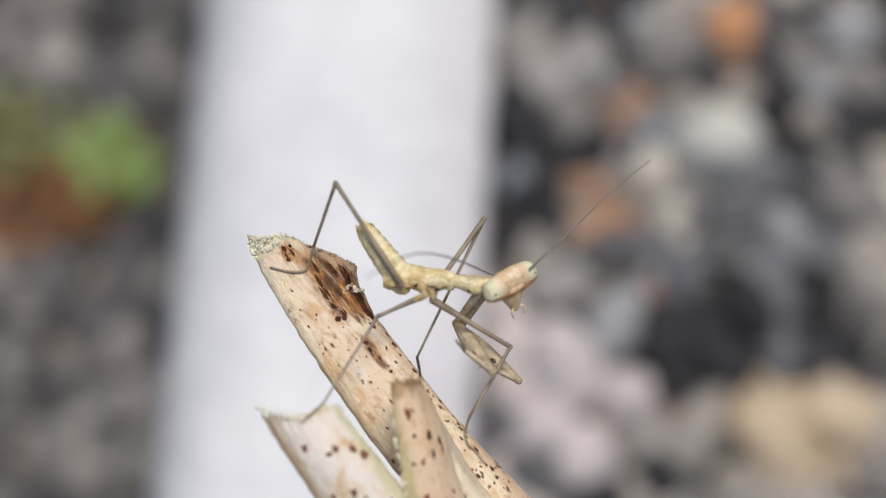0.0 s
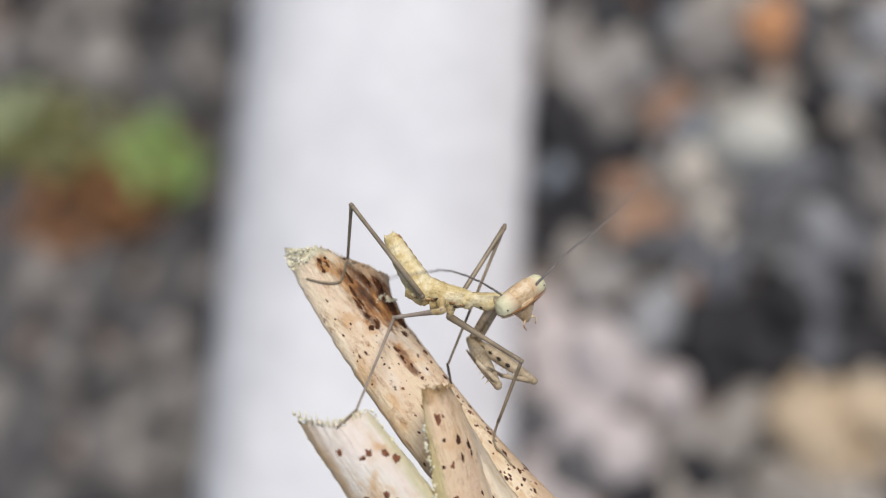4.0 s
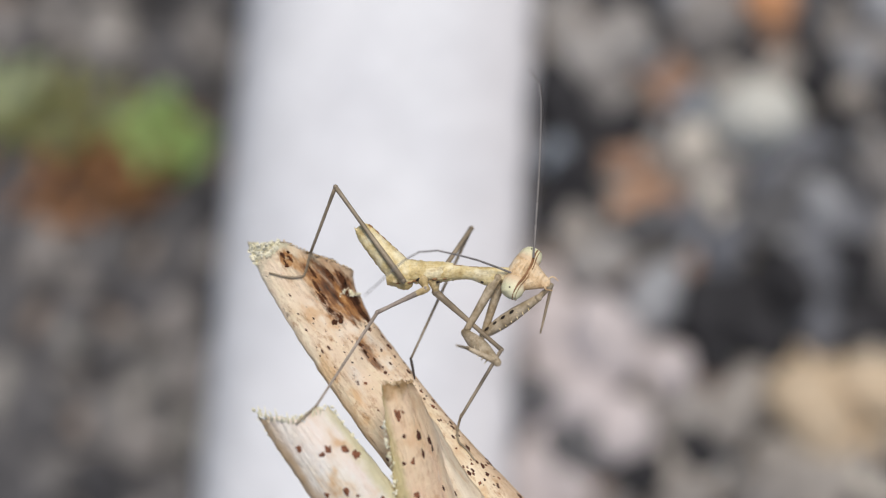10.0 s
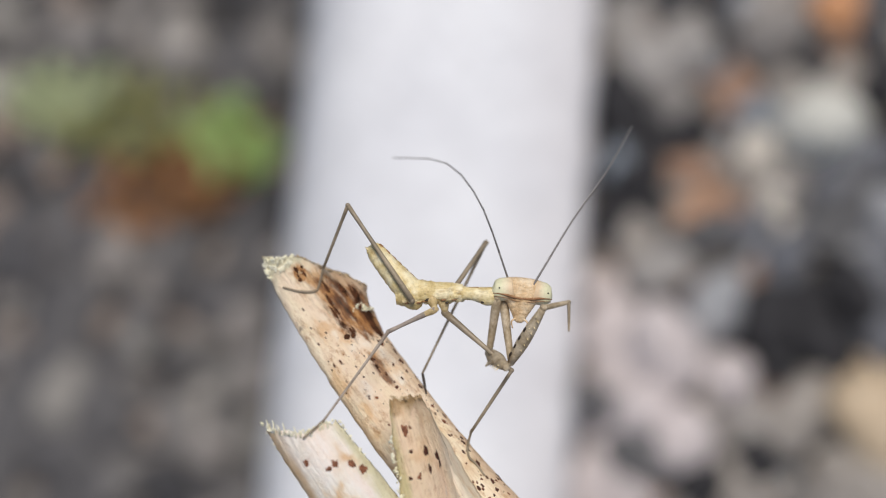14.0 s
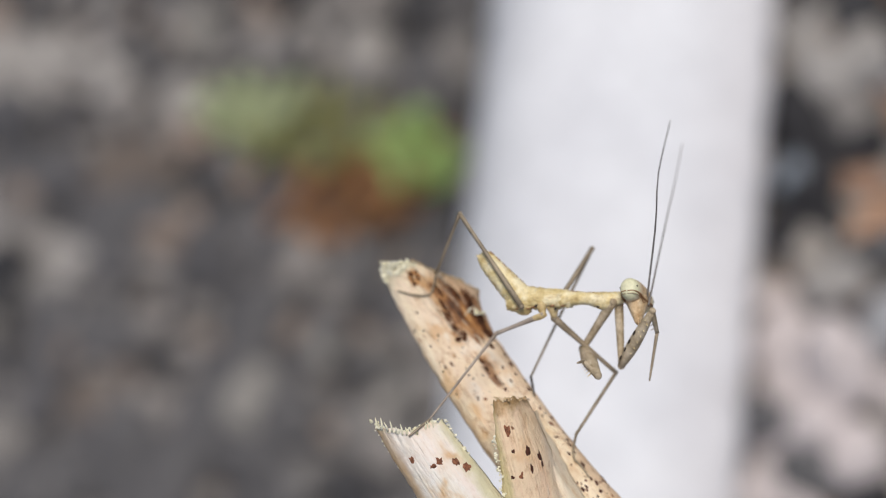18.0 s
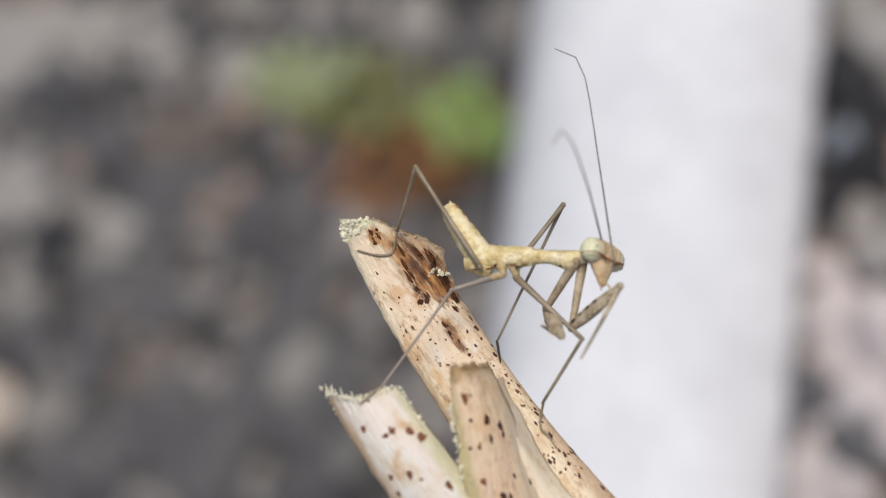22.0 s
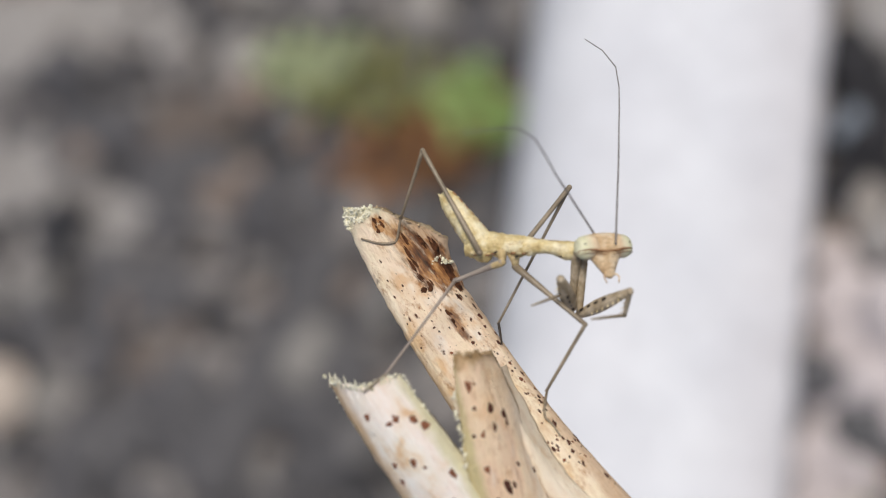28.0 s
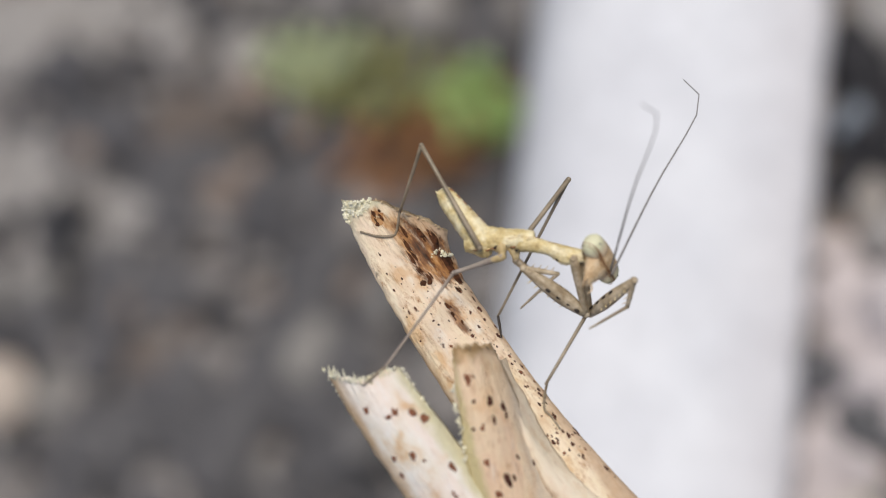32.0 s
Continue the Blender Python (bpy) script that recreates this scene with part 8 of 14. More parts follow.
        (30, mm(7.60, 3.32, 0.09, 21.1, 36.4, 73.9)), (31, mm(8.21, 2.14, 0.22, 18.8, 35.3, 70.1)), (31.5, mm(8.84, 2.07, 0.94, 16.1, 28.7, 65.0)),
        (32, mm(9.43, 1.88, 1.73, 14.1, 22.0, 60.4)),
    ])
    walk(mover["antenna_A5"], [
        (0, mm(11.59, 2.50, -1.18, 0.0, 36.5, 38.8)), (1, mm(11.88, 2.59, -0.75, -0.7, 32.7, 37.5)), (1.5, mm(11.97, 2.93, -0.25, -0.7, 28.6, 37.7)),
        (2, mm(12.03, 3.24, 0.28, -0.6, 24.5, 37.8)), (2.5, mm(10.71, 2.55, -0.54, -0.1, 31.1, 39.0)), (3, mm(9.33, 1.80, -1.29, 0.7, 37.7, 40.3)),
        (3.5, mm(9.80, 1.46, -2.03, -0.2, 44.6, 39.0)), (4.5, mm(10.23, 2.16, -1.32, 0.3, 37.9, 39.6)), (5.5, mm(10.59, 2.80, -0.53, 0.6, 31.1, 40.2)),
        (6, mm(13.24, 4.63, -0.12, 1.1, 27.9, 41.3)), (6.5, mm(13.14, 4.36, -0.87, 3.5, 34.3, 45.9)), (7, mm(13.00, 4.04, -1.57, 6.7, 40.6, 51.2)),
        (7.25, mm(12.18, 4.72, -1.36, 10.5, 38.6, 57.2)), (7.5, mm(11.32, 5.35, -1.10, 13.9, 36.4, 62.8)), (7.75, mm(10.44, 5.93, -0.80, 17.0, 33.9, 68.0)),
        (8, mm(9.54, 6.45, -0.46, 19.6, 31.2, 73.0)), (9, mm(8.53, 7.42, 0.03, 24.6, 27.5, 83.0)), (10, mm(7.92, 7.07, 0.02, 25.4, 27.6, 84.8)),
        (11, mm(7.44, 7.18, 0.19, 26.1, 26.3, 86.3)), (12, mm(6.32, 6.67, -0.00, 27.6, 27.8, 89.8)), (12.5, mm(7.08, 7.20, 0.45, 25.2, 24.2, 84.3)),
        (13, mm(7.83, 7.65, 0.94, 23.3, 20.5, 79.1)), (13.25, mm(8.62, 7.06, 0.57, 21.1, 23.2, 73.2)), (13.5, mm(9.39, 6.37, 0.24, 18.5, 25.7, 67.1)),
        (13.75, mm(10.13, 5.61, -0.05, 15.6, 27.9, 60.7)), (14, mm(10.83, 4.78, -0.29, 12.4, 29.8, 54.0)), (14.25, mm(10.20, 5.64, 0.32, 16.3, 25.1, 62.5)),
        (14.5, mm(9.50, 6.36, 1.01, 19.3, 20.0, 70.3)), (15, mm(10.30, 5.90, 0.49, 17.6, 23.8, 65.7)), (15.5, mm(11.06, 5.37, 0.01, 15.5, 27.5, 60.8)),
        (16, mm(11.78, 4.77, -0.43, 13.0, 30.9, 55.6)), (16.5, mm(12.47, 4.11, -0.82, 10.0, 34.2, 50.1)), (16.75, mm(11.22, 4.39, -0.66, 15.8, 33.0, 60.5)),
        (17, mm(9.89, 4.50, -0.38, 21.1, 30.9, 70.5)), (17.5, mm(9.16, 4.42, -0.93, 23.0, 35.4, 74.1)), (18, mm(8.41, 4.28, -1.44, 25.4, 39.9, 78.0)),
        (18.25, mm(7.41, 5.15, -0.89, 30.5, 34.9, 86.3)), (18.5, mm(6.40, 5.90, -0.24, 34.4, 29.4, 93.7)), (18.75, mm(5.39, 6.52, 0.48, 37.3, 23.6, 100.2)),
        (19, mm(4.40, 7.01, 1.27, 39.4, 17.5, 106.2)), (19.25, mm(5.28, 6.85, 0.61, 37.6, 22.6, 100.7)), (19.5, mm(6.18, 6.57, -0.00, 35.1, 27.5, 94.9)),
        (19.75, mm(7.08, 6.18, -0.55, 31.9, 32.1, 88.5)), (20, mm(7.98, 5.70, -1.04, 27.9, 36.3, 81.5)), (20.5, mm(7.88, 4.64, -1.80, 25.9, 43.1, 78.3)),
        (21, mm(7.77, 3.50, -2.49, 23.0, 49.8, 74.3)), (21.25, mm(7.10, 4.63, -1.41, 29.3, 39.3, 83.2)), (21.5, mm(6.41, 5.51, -0.14, 33.0, 28.4, 89.8)),
        (21.75, mm(5.73, 6.12, 1.31, 35.0, 17.2, 95.0)), (22, mm(5.08, 6.43, 2.86, 36.0, 5.8, 99.7)), (22.5, mm(4.79, 6.71, 2.06, 36.2, 11.7, 101.0)),
        (23, mm(4.52, 6.91, 1.28, 36.5, 17.6, 102.4)), (23.5, mm(5.10, 6.72, 0.58, 35.1, 23.0, 98.4)), (24, mm(5.70, 6.44, -0.09, 33.3, 28.3, 94.1)),
        (24.5, mm(5.83, 6.70, 0.52, 32.8, 23.6, 93.0)), (25, mm(5.96, 6.89, 1.16, 32.4, 18.9, 92.0)), (25.5, mm(6.29, 6.61, 1.36, 31.1, 17.8, 87.8)),
        (26.5, mm(7.34, 5.98, 0.79, 29.0, 22.2, 81.6)), (27.5, mm(8.37, 5.21, 0.29, 26.2, 26.3, 74.9)), (27.75, mm(7.43, 5.98, 0.71, 30.0, 22.6, 84.0)),
        (28, mm(6.47, 6.57, 1.22, 33.0, 18.5, 92.5)), (28.5, mm(5.10, 6.07, 0.86, 35.7, 20.9, 100.5)), (29, mm(3.76, 5.43, 0.57, 38.8, 22.8, 108.8)),
        (29.25, mm(4.79, 5.38, 0.11, 35.6, 26.7, 101.2)), (29.5, mm(5.85, 5.23, -0.29, 31.8, 30.2, 93.1)), (29.75, mm(6.92, 4.97, -0.63, 27.2, 33.2, 84.5)),
        (30, mm(7.97, 4.60, -0.89, 22.1, 35.5, 75.4)), (31, mm(8.66, 3.40, -0.73, 20.1, 34.4, 72.0)), (31.5, mm(9.45, 3.38, 0.15, 17.0, 27.9, 65.9)),
        (32, mm(10.18, 3.21, 1.11, 14.7, 21.2, 60.5)),
    ])
    walk(mover["antenna_A6"], [
        (0, mm(12.53, 3.26, -2.07, 0.0, 35.2, 36.8)), (1, mm(12.88, 3.36, -1.56, -1.9, 31.3, 33.3)), (1.5, mm(13.01, 3.73, -0.97, -3.9, 27.3, 29.2)),
        (2, mm(13.11, 4.08, -0.35, -5.6, 23.3, 25.4)), (2.5, mm(11.71, 3.35, -1.31, -2.6, 30.0, 32.0)), (3, mm(10.24, 2.56, -2.21, 1.5, 36.3, 39.5)),
        (3.5, mm(10.63, 2.14, -3.08, 1.9, 43.4, 40.1)), (4.5, mm(11.14, 2.92, -2.24, 2.1, 36.7, 40.3)), (5.5, mm(11.57, 3.63, -1.30, 2.2, 29.9, 40.5)),
        (6, mm(14.23, 5.50, -0.82, -0.7, 26.6, 34.4)), (6.5, mm(14.01, 5.25, -1.72, 3.0, 33.1, 41.9)), (7, mm(13.71, 4.93, -2.54, 8.1, 39.2, 50.6)),
        (7.25, mm(12.81, 5.70, -2.30, 11.7, 37.2, 56.3)), (7.5, mm(11.88, 6.42, -1.99, 14.9, 35.0, 61.7)), (7.75, mm(10.91, 7.08, -1.64, 17.7, 32.5, 66.9)),
        (8, mm(9.91, 7.68, -1.24, 20.2, 29.8, 71.7)), (9, mm(8.69, 8.75, -0.66, 24.1, 26.0, 80.0)), (10, mm(8.04, 8.40, -0.68, 27.0, 26.3, 86.6)),
        (11, mm(7.53, 8.52, -0.48, 27.5, 24.9, 87.6)), (12, mm(6.32, 7.99, -0.70, 29.6, 26.4, 92.5)), (12.5, mm(7.21, 8.56, -0.17, 27.0, 22.8, 86.3)),
        (13, mm(8.09, 9.03, 0.42, 24.9, 19.1, 80.5)), (13.25, mm(9.02, 8.38, -0.02, 23.1, 21.7, 75.2)), (13.5, mm(9.92, 7.62, -0.41, 20.9, 24.2, 69.7)),
        (13.75, mm(10.78, 6.77, -0.75, 18.5, 26.5, 64.0)), (14, mm(11.59, 5.83, -1.04, 15.8, 28.5, 58.1)), (14.25, mm(10.83, 6.84, -0.32, 18.9, 23.7, 65.1)),
        (14.5, mm(9.98, 7.69, 0.50, 21.2, 18.6, 71.6)), (15, mm(10.86, 7.15, -0.11, 19.5, 22.5, 66.6)), (15.5, mm(11.71, 6.53, -0.68, 17.3, 26.1, 61.4)),
        (16, mm(12.51, 5.83, -1.20, 14.7, 29.6, 55.9)), (16.5, mm(13.26, 5.06, -1.67, 11.6, 32.8, 50.0)), (16.75, mm(11.84, 5.49, -1.48, 15.7, 31.3, 57.7)),
        (17, mm(10.32, 5.72, -1.15, 19.5, 29.3, 65.1)), (17.5, mm(9.49, 5.60, -1.80, 22.9, 34.0, 71.6)), (18, mm(8.65, 5.41, -2.41, 27.1, 38.3, 78.8)),
        (18.25, mm(7.49, 6.38, -1.74, 31.9, 33.3, 86.9)), (18.5, mm(6.31, 7.21, -0.98, 35.6, 27.8, 94.1)), (18.75, mm(5.15, 7.88, -0.12, 38.3, 22.0, 100.6)),
        (19, mm(4.00, 8.39, 0.82, 40.3, 16.0, 106.6)), (19.25, mm(5.03, 8.21, 0.03, 38.6, 21.0, 101.2)), (19.5, mm(6.07, 7.89, -0.69, 36.3, 25.8, 95.4)),
        (19.75, mm(7.12, 7.46, -1.35, 33.3, 30.4, 89.2)), (20, mm(8.16, 6.90, -1.93, 29.7, 34.7, 82.4)), (20.5, mm(8.11, 5.71, -2.83, 26.8, 41.6, 77.8)),
        (21, mm(8.03, 4.43, -3.63, 22.8, 48.4, 72.2)), (21.25, mm(7.23, 5.78, -2.37, 30.0, 38.1, 82.6)), (21.5, mm(6.41, 6.83, -0.85, 34.2, 27.2, 90.3)),
        (21.75, mm(5.60, 7.55, 0.86, 36.5, 16.0, 96.7)), (22, mm(4.83, 7.90, 2.71, 37.5, 4.5, 102.3)), (22.5, mm(4.51, 8.15, 1.75, 37.8, 10.3, 104.5)),
        (23, mm(4.21, 8.31, 0.82, 38.3, 16.1, 106.7)), (23.5, mm(4.90, 8.08, -0.01, 36.5, 21.5, 101.1)), (24, mm(5.61, 7.76, -0.80, 34.1, 26.8, 95.1)),
        (24.5, mm(5.76, 8.07, -0.08, 34.8, 22.1, 96.8)), (25, mm(5.91, 8.31, 0.67, 35.3, 17.4, 98.4)), (25.5, mm(6.34, 8.04, 0.90, 33.5, 16.3, 92.1)),
        (26.5, mm(7.54, 7.36, 0.23, 31.6, 20.6, 86.2)), (27.5, mm(8.72, 6.51, -0.38, 29.2, 24.6, 80.0)), (27.75, mm(7.58, 7.36, 0.14, 33.4, 21.2, 90.7)),
        (28, mm(6.41, 8.00, 0.74, 36.7, 17.1, 100.8)), (28.5, mm(4.85, 7.45, 0.33, 39.0, 19.3, 108.0)), (29, mm(3.31, 6.73, -0.01, 41.5, 21.2, 115.5)),
        (29.25, mm(4.53, 6.70, -0.57, 38.6, 25.0, 108.1)), (29.5, mm(5.78, 6.52, -1.05, 35.1, 28.4, 100.2)), (29.75, mm(7.04, 6.22, -1.45, 31.0, 31.3, 91.9)),
        (30, mm(8.28, 5.78, -1.76, 26.2, 33.7, 83.1)), (31, mm(9.05, 4.58, -1.58, 24.3, 32.5, 79.6)), (31.5, mm(9.99, 4.59, -0.55, 20.1, 26.4, 71.2)),
        (32, mm(10.87, 4.43, 0.57, 17.2, 19.7, 63.6)),
    ])
    walk(mover["antenna_A7"], [
        (0, mm(13.51, 3.99, -2.93, -0.0, 34.1, 35.9)), (1, mm(13.95, 4.07, -2.34, -2.4, 30.1, 31.3)), (1.5, mm(14.17, 4.39, -1.65, -7.4, 26.2, 20.8)),
        (2, mm(14.35, 4.67, -0.94, -11.4, 21.7, 11.0)), (2.5, mm(12.81, 4.04, -2.06, -5.7, 29.2, 24.1)), (3, mm(11.17, 3.33, -3.10, 2.2, 35.3, 38.9)),
        (3.5, mm(11.46, 2.84, -4.11, 3.4, 42.6, 40.7)), (4.5, mm(12.06, 3.70, -3.13, 3.4, 35.8, 40.7)), (5.5, mm(12.56, 4.48, -2.05, 3.4, 28.9, 40.7)),
        (6, mm(15.34, 6.26, -1.50, -3.3, 25.2, 26.0)), (6.5, mm(14.94, 6.09, -2.54, 2.1, 32.3, 37.4)), (7, mm(14.45, 5.83, -3.49, 9.7, 38.3, 50.5)),
        (7.25, mm(13.48, 6.70, -3.20, 12.3, 36.1, 54.7)), (7.5, mm(12.46, 7.51, -2.85, 14.5, 33.7, 58.6)), (7.75, mm(11.41, 8.25, -2.45, 16.5, 31.2, 62.4)),
        (8, mm(10.32, 8.92, -1.98, 18.3, 28.6, 65.9)), (9, mm(8.93, 10.07, -1.32, 22.4, 24.6, 75.1)), (10, mm(8.12, 9.74, -1.34, 30.0, 25.5, 92.9)),
        (11, mm(7.59, 9.88, -1.11, 29.9, 24.0, 92.6)), (12, mm(6.26, 9.33, -1.37, 35.8, 26.4, 106.5)), (12.5, mm(7.30, 9.94, -0.75, 31.7, 22.7, 96.4)),
        (13, mm(8.33, 10.43, -0.08, 28.3, 18.3, 86.9)), (13.25, mm(9.38, 9.72, -0.58, 26.1, 21.1, 80.4)), (13.5, mm(10.39, 8.90, -1.03, 23.6, 23.5, 73.7)),
        (13.75, mm(11.37, 7.98, -1.42, 20.7, 25.7, 66.7)), (14, mm(12.29, 6.95, -1.75, 17.4, 27.5, 59.5)), (14.25, mm(11.41, 8.09, -0.92, 20.4, 22.6, 66.4)),
        (14.5, mm(10.43, 9.04, 0.02, 22.6, 17.5, 72.9)), (15, mm(11.41, 8.42, -0.69, 20.8, 21.4, 67.6)), (15.5, mm(12.35, 7.71, -1.34, 18.6, 25.1, 62.1)),
        (16, mm(13.24, 6.91, -1.94, 16.0, 28.6, 56.2)), (16.5, mm(14.08, 6.03, -2.48, 12.8, 31.8, 49.9)), (16.75, mm(12.53, 6.57, -2.26, 13.7, 29.9, 51.6)),
        (17, mm(10.87, 6.90, -1.88, 14.5, 28.0, 53.2)), (17.5, mm(9.89, 6.78, -2.64, 20.9, 33.3, 65.8)), (18, mm(8.88, 6.56, -3.34, 29.1, 37.2, 79.9)),
        (18.25, mm(7.56, 7.63, -2.57, 33.7, 32.1, 87.9)), (18.5, mm(6.22, 8.53, -1.68, 37.2, 26.6, 95.0)), (18.75, mm(4.89, 9.24, -0.68, 39.7, 20.7, 101.5)),
        (19, mm(3.59, 9.77, 0.41, 41.6, 14.6, 107.4)), (19.25, mm(4.75, 9.58, -0.50, 40.2, 19.6, 102.8)), (19.5, mm(5.94, 9.24, -1.35, 38.3, 24.4, 97.8)),
        (19.75, mm(7.13, 8.75, -2.11, 35.9, 29.0, 92.5)), (20, mm(8.32, 8.12, -2.78, 32.9, 33.5, 86.7)), (20.5, mm(8.34, 6.81, -3.82, 27.9, 41.0, 78.4)),
        (21, mm(8.34, 5.38, -4.75, 20.7, 47.8, 68.1)), (21.25, mm(7.39, 6.95, -3.29, 31.9, 39.3, 84.3)), (21.5, mm(6.41, 8.17, -1.53, 38.9, 29.1, 96.7)),
        (21.75, mm(5.44, 8.98, 0.45, 42.9, 18.0, 106.7)), (22, mm(4.51, 9.36, 2.59, 44.8, 6.5, 115.5)), (22.5, mm(4.14, 9.58, 1.49, 45.7, 11.5, 121.3)),
        (23, mm(3.80, 9.69, 0.41, 47.1, 16.4, 127.2)), (23.5, mm(4.63, 9.45, -0.56, 43.0, 21.5, 114.6)), (24, mm(5.49, 9.09, -1.47, 37.7, 25.5, 101.2)),
        (24.5, mm(5.59, 9.45, -0.64, 41.9, 21.3, 111.9)), (25, mm(5.70, 9.73, 0.22, 45.2, 16.4, 121.9)), (25.5, mm(6.29, 9.48, 0.48, 42.7, 16.6, 113.2)),
        (26.5, mm(7.64, 8.76, -0.30, 41.6, 20.7, 109.9)), (27.5, mm(8.96, 7.85, -1.00, 40.3, 24.8, 106.3)), (27.75, mm(7.56, 8.76, -0.41, 44.8, 20.8, 117.9)),
        (28, mm(6.14, 9.40, 0.30, 48.3, 16.1, 128.9)), (28.5, mm(4.41, 8.80, -0.17, 49.8, 18.2, 134.0)), (29, mm(2.71, 8.00, -0.55, 51.5, 20.1, 139.2)),
        (29.25, mm(4.11, 7.99, -1.20, 49.8, 23.5, 134.7)), (29.5, mm(5.55, 7.82, -1.76, 47.8, 26.7, 129.9)), (29.75, mm(6.99, 7.50, -2.23, 45.4, 29.8, 124.9)),
        (30, mm(8.43, 7.02, -2.59, 42.6, 32.7, 119.5)), (31, mm(9.28, 5.82, -2.39, 39.5, 31.2, 113.7)), (31.5, mm(10.43, 5.86, -1.22, 32.2, 26.7, 98.6)),
        (32, mm(11.50, 5.70, 0.06, 26.6, 20.8, 84.7)),
    ])
    walk(mover["antenna_A8"], [
        (0, mm(14.52, 4.72, -3.77, 0.0, 33.2, 35.8)), (1, mm(15.06, 4.74, -3.09, -2.4, 29.1, 31.1)), (1.5, mm(15.43, 4.86, -2.32, -8.2, 25.3, 18.5)),
        (2, mm(15.72, 4.94, -1.49, -12.8, 20.4, 6.8)), (2.5, mm(14.01, 4.58, -2.79, -6.5, 28.4, 21.8)), (3, mm(12.12, 4.10, -3.96, 2.4, 34.4, 38.9)),
        (3.5, mm(12.30, 3.56, -5.13, 3.6, 41.9, 40.8)), (4.5, mm(12.98, 4.49, -4.01, 3.6, 34.9, 40.8)), (5.5, mm(13.55, 5.33, -2.78, 3.6, 28.0, 40.7)),
        (6, mm(16.56, 6.86, -2.13, -4.1, 24.1, 23.5)), (6.5, mm(15.95, 6.86, -3.34, 1.8, 31.5, 36.1)), (7, mm(15.20, 6.74, -4.42, 10.1, 37.4, 50.6)),
        (7.25, mm(14.18, 7.69, -4.09, 10.7, 34.9, 51.6)), (7.5, mm(13.11, 8.57, -3.68, 11.2, 32.3, 52.6)), (7.75, mm(12.00, 9.38, -3.22, 11.7, 29.7, 53.5)),
        (8, mm(10.86, 10.12, -2.70, 12.1, 27.1, 54.4)), (9, mm(9.28, 11.39, -1.95, 20.2, 23.3, 73.2)), (10, mm(8.05, 11.09, -1.99, 43.8, 26.7, 125.8)),
        (11, mm(7.52, 11.25, -1.72, 50.6, 31.1, 139.9)), (12, mm(5.88, 10.62, -2.04, 54.8, 25.9, 148.6)), (12.5, mm(7.14, 11.31, -1.33, 51.9, 25.1, 141.8)),
        (13, mm(8.40, 11.85, -0.55, 49.1, 23.9, 135.1)), (13.25, mm(9.61, 11.10, -1.12, 41.1, 28.6, 117.1)), (13.5, mm(10.78, 10.22, -1.63, 31.5, 30.8, 97.9)),
        (13.75, mm(11.90, 9.22, -2.07, 21.6, 30.0, 78.4)), (14, mm(12.97, 8.10, -2.44, 12.6, 26.6, 59.7)), (14.25, mm(11.96, 9.36, -1.50, 15.5, 21.7, 66.7)),
        (14.5, mm(10.85, 10.40, -0.44, 17.6, 16.5, 73.3)), (15, mm(11.94, 9.71, -1.23, 15.9, 20.4, 67.9)), (15.5, mm(12.99, 8.91, -1.98, 13.8, 24.1, 62.3)),
        (16, mm(13.97, 8.01, -2.66, 11.2, 27.6, 56.3)), (16.5, mm(14.90, 7.01, -3.27, 8.1, 30.8, 50.0)), (16.75, mm(13.34, 7.59, -3.01, 7.4, 28.8, 48.5)),
        (17, mm(11.66, 7.96, -2.59, 6.7, 26.7, 47.2)), (17.5, mm(10.40, 7.92, -3.47, 14.6, 32.6, 62.8)), (18, mm(9.09, 7.74, -4.24, 24.5, 36.3, 80.3)),
        (18.25, mm(7.60, 8.90, -3.37, 28.9, 31.1, 88.2)), (18.5, mm(6.10, 9.87, -2.35, 32.3, 25.5, 95.3)), (18.75, mm(4.61, 10.62, -1.21, 34.7, 19.5, 101.8)),
        (19, mm(3.16, 11.16, 0.03, 36.4, 13.4, 107.7)), (19.25, mm(4.44, 10.96, -1.01, 35.8, 18.1, 105.3)), (19.5, mm(5.75, 10.59, -1.97, 34.9, 22.7, 102.8)),
        (19.75, mm(7.08, 10.06, -2.84, 33.7, 27.4, 100.0)), (20, mm(8.39, 9.37, -3.61, 32.2, 31.9, 97.0)), (20.5, mm(8.57, 7.92, -4.81, 22.6, 41.1, 81.0)),
        (21, mm(8.72, 6.31, -5.86, 8.4, 47.4, 60.7)), (21.25, mm(7.50, 8.10, -4.24, 32.7, 45.7, 93.8)), (21.5, mm(6.25, 9.47, -2.26, 50.7, 35.8, 121.0)),
        (21.75, mm(5.03, 10.35, -0.01, 60.4, 21.4, 141.0)), (22, mm(3.87, 10.70, 2.42, 64.2, 5.0, 157.1)), (22.5, mm(3.38, 10.83, 1.19, 64.3, 9.0, 157.8)),
        (23, mm(2.93, 10.84, -0.02, 64.4, 12.9, 158.5)), (23.5, mm(4.05, 10.72, -1.11, 59.4, 19.3, 140.6)), (24, mm(5.23, 10.42, -2.12, 52.3, 23.8, 121.5)),
        (24.5, mm(5.07, 10.75, -1.19, 55.9, 18.6, 131.2)), (25, mm(4.94, 10.95, -0.20, 58.3, 13.0, 140.3)), (25.5, mm(5.72, 10.80, 0.05, 59.6, 12.5, 146.2)),
        (26.5, mm(7.16, 10.08, -0.83, 59.3, 16.5, 145.0)), (27.5, mm(8.58, 9.16, -1.63, 59.0, 20.4, 143.8)), (27.75, mm(6.91, 10.00, -0.94, 59.4, 16.5, 145.2)),
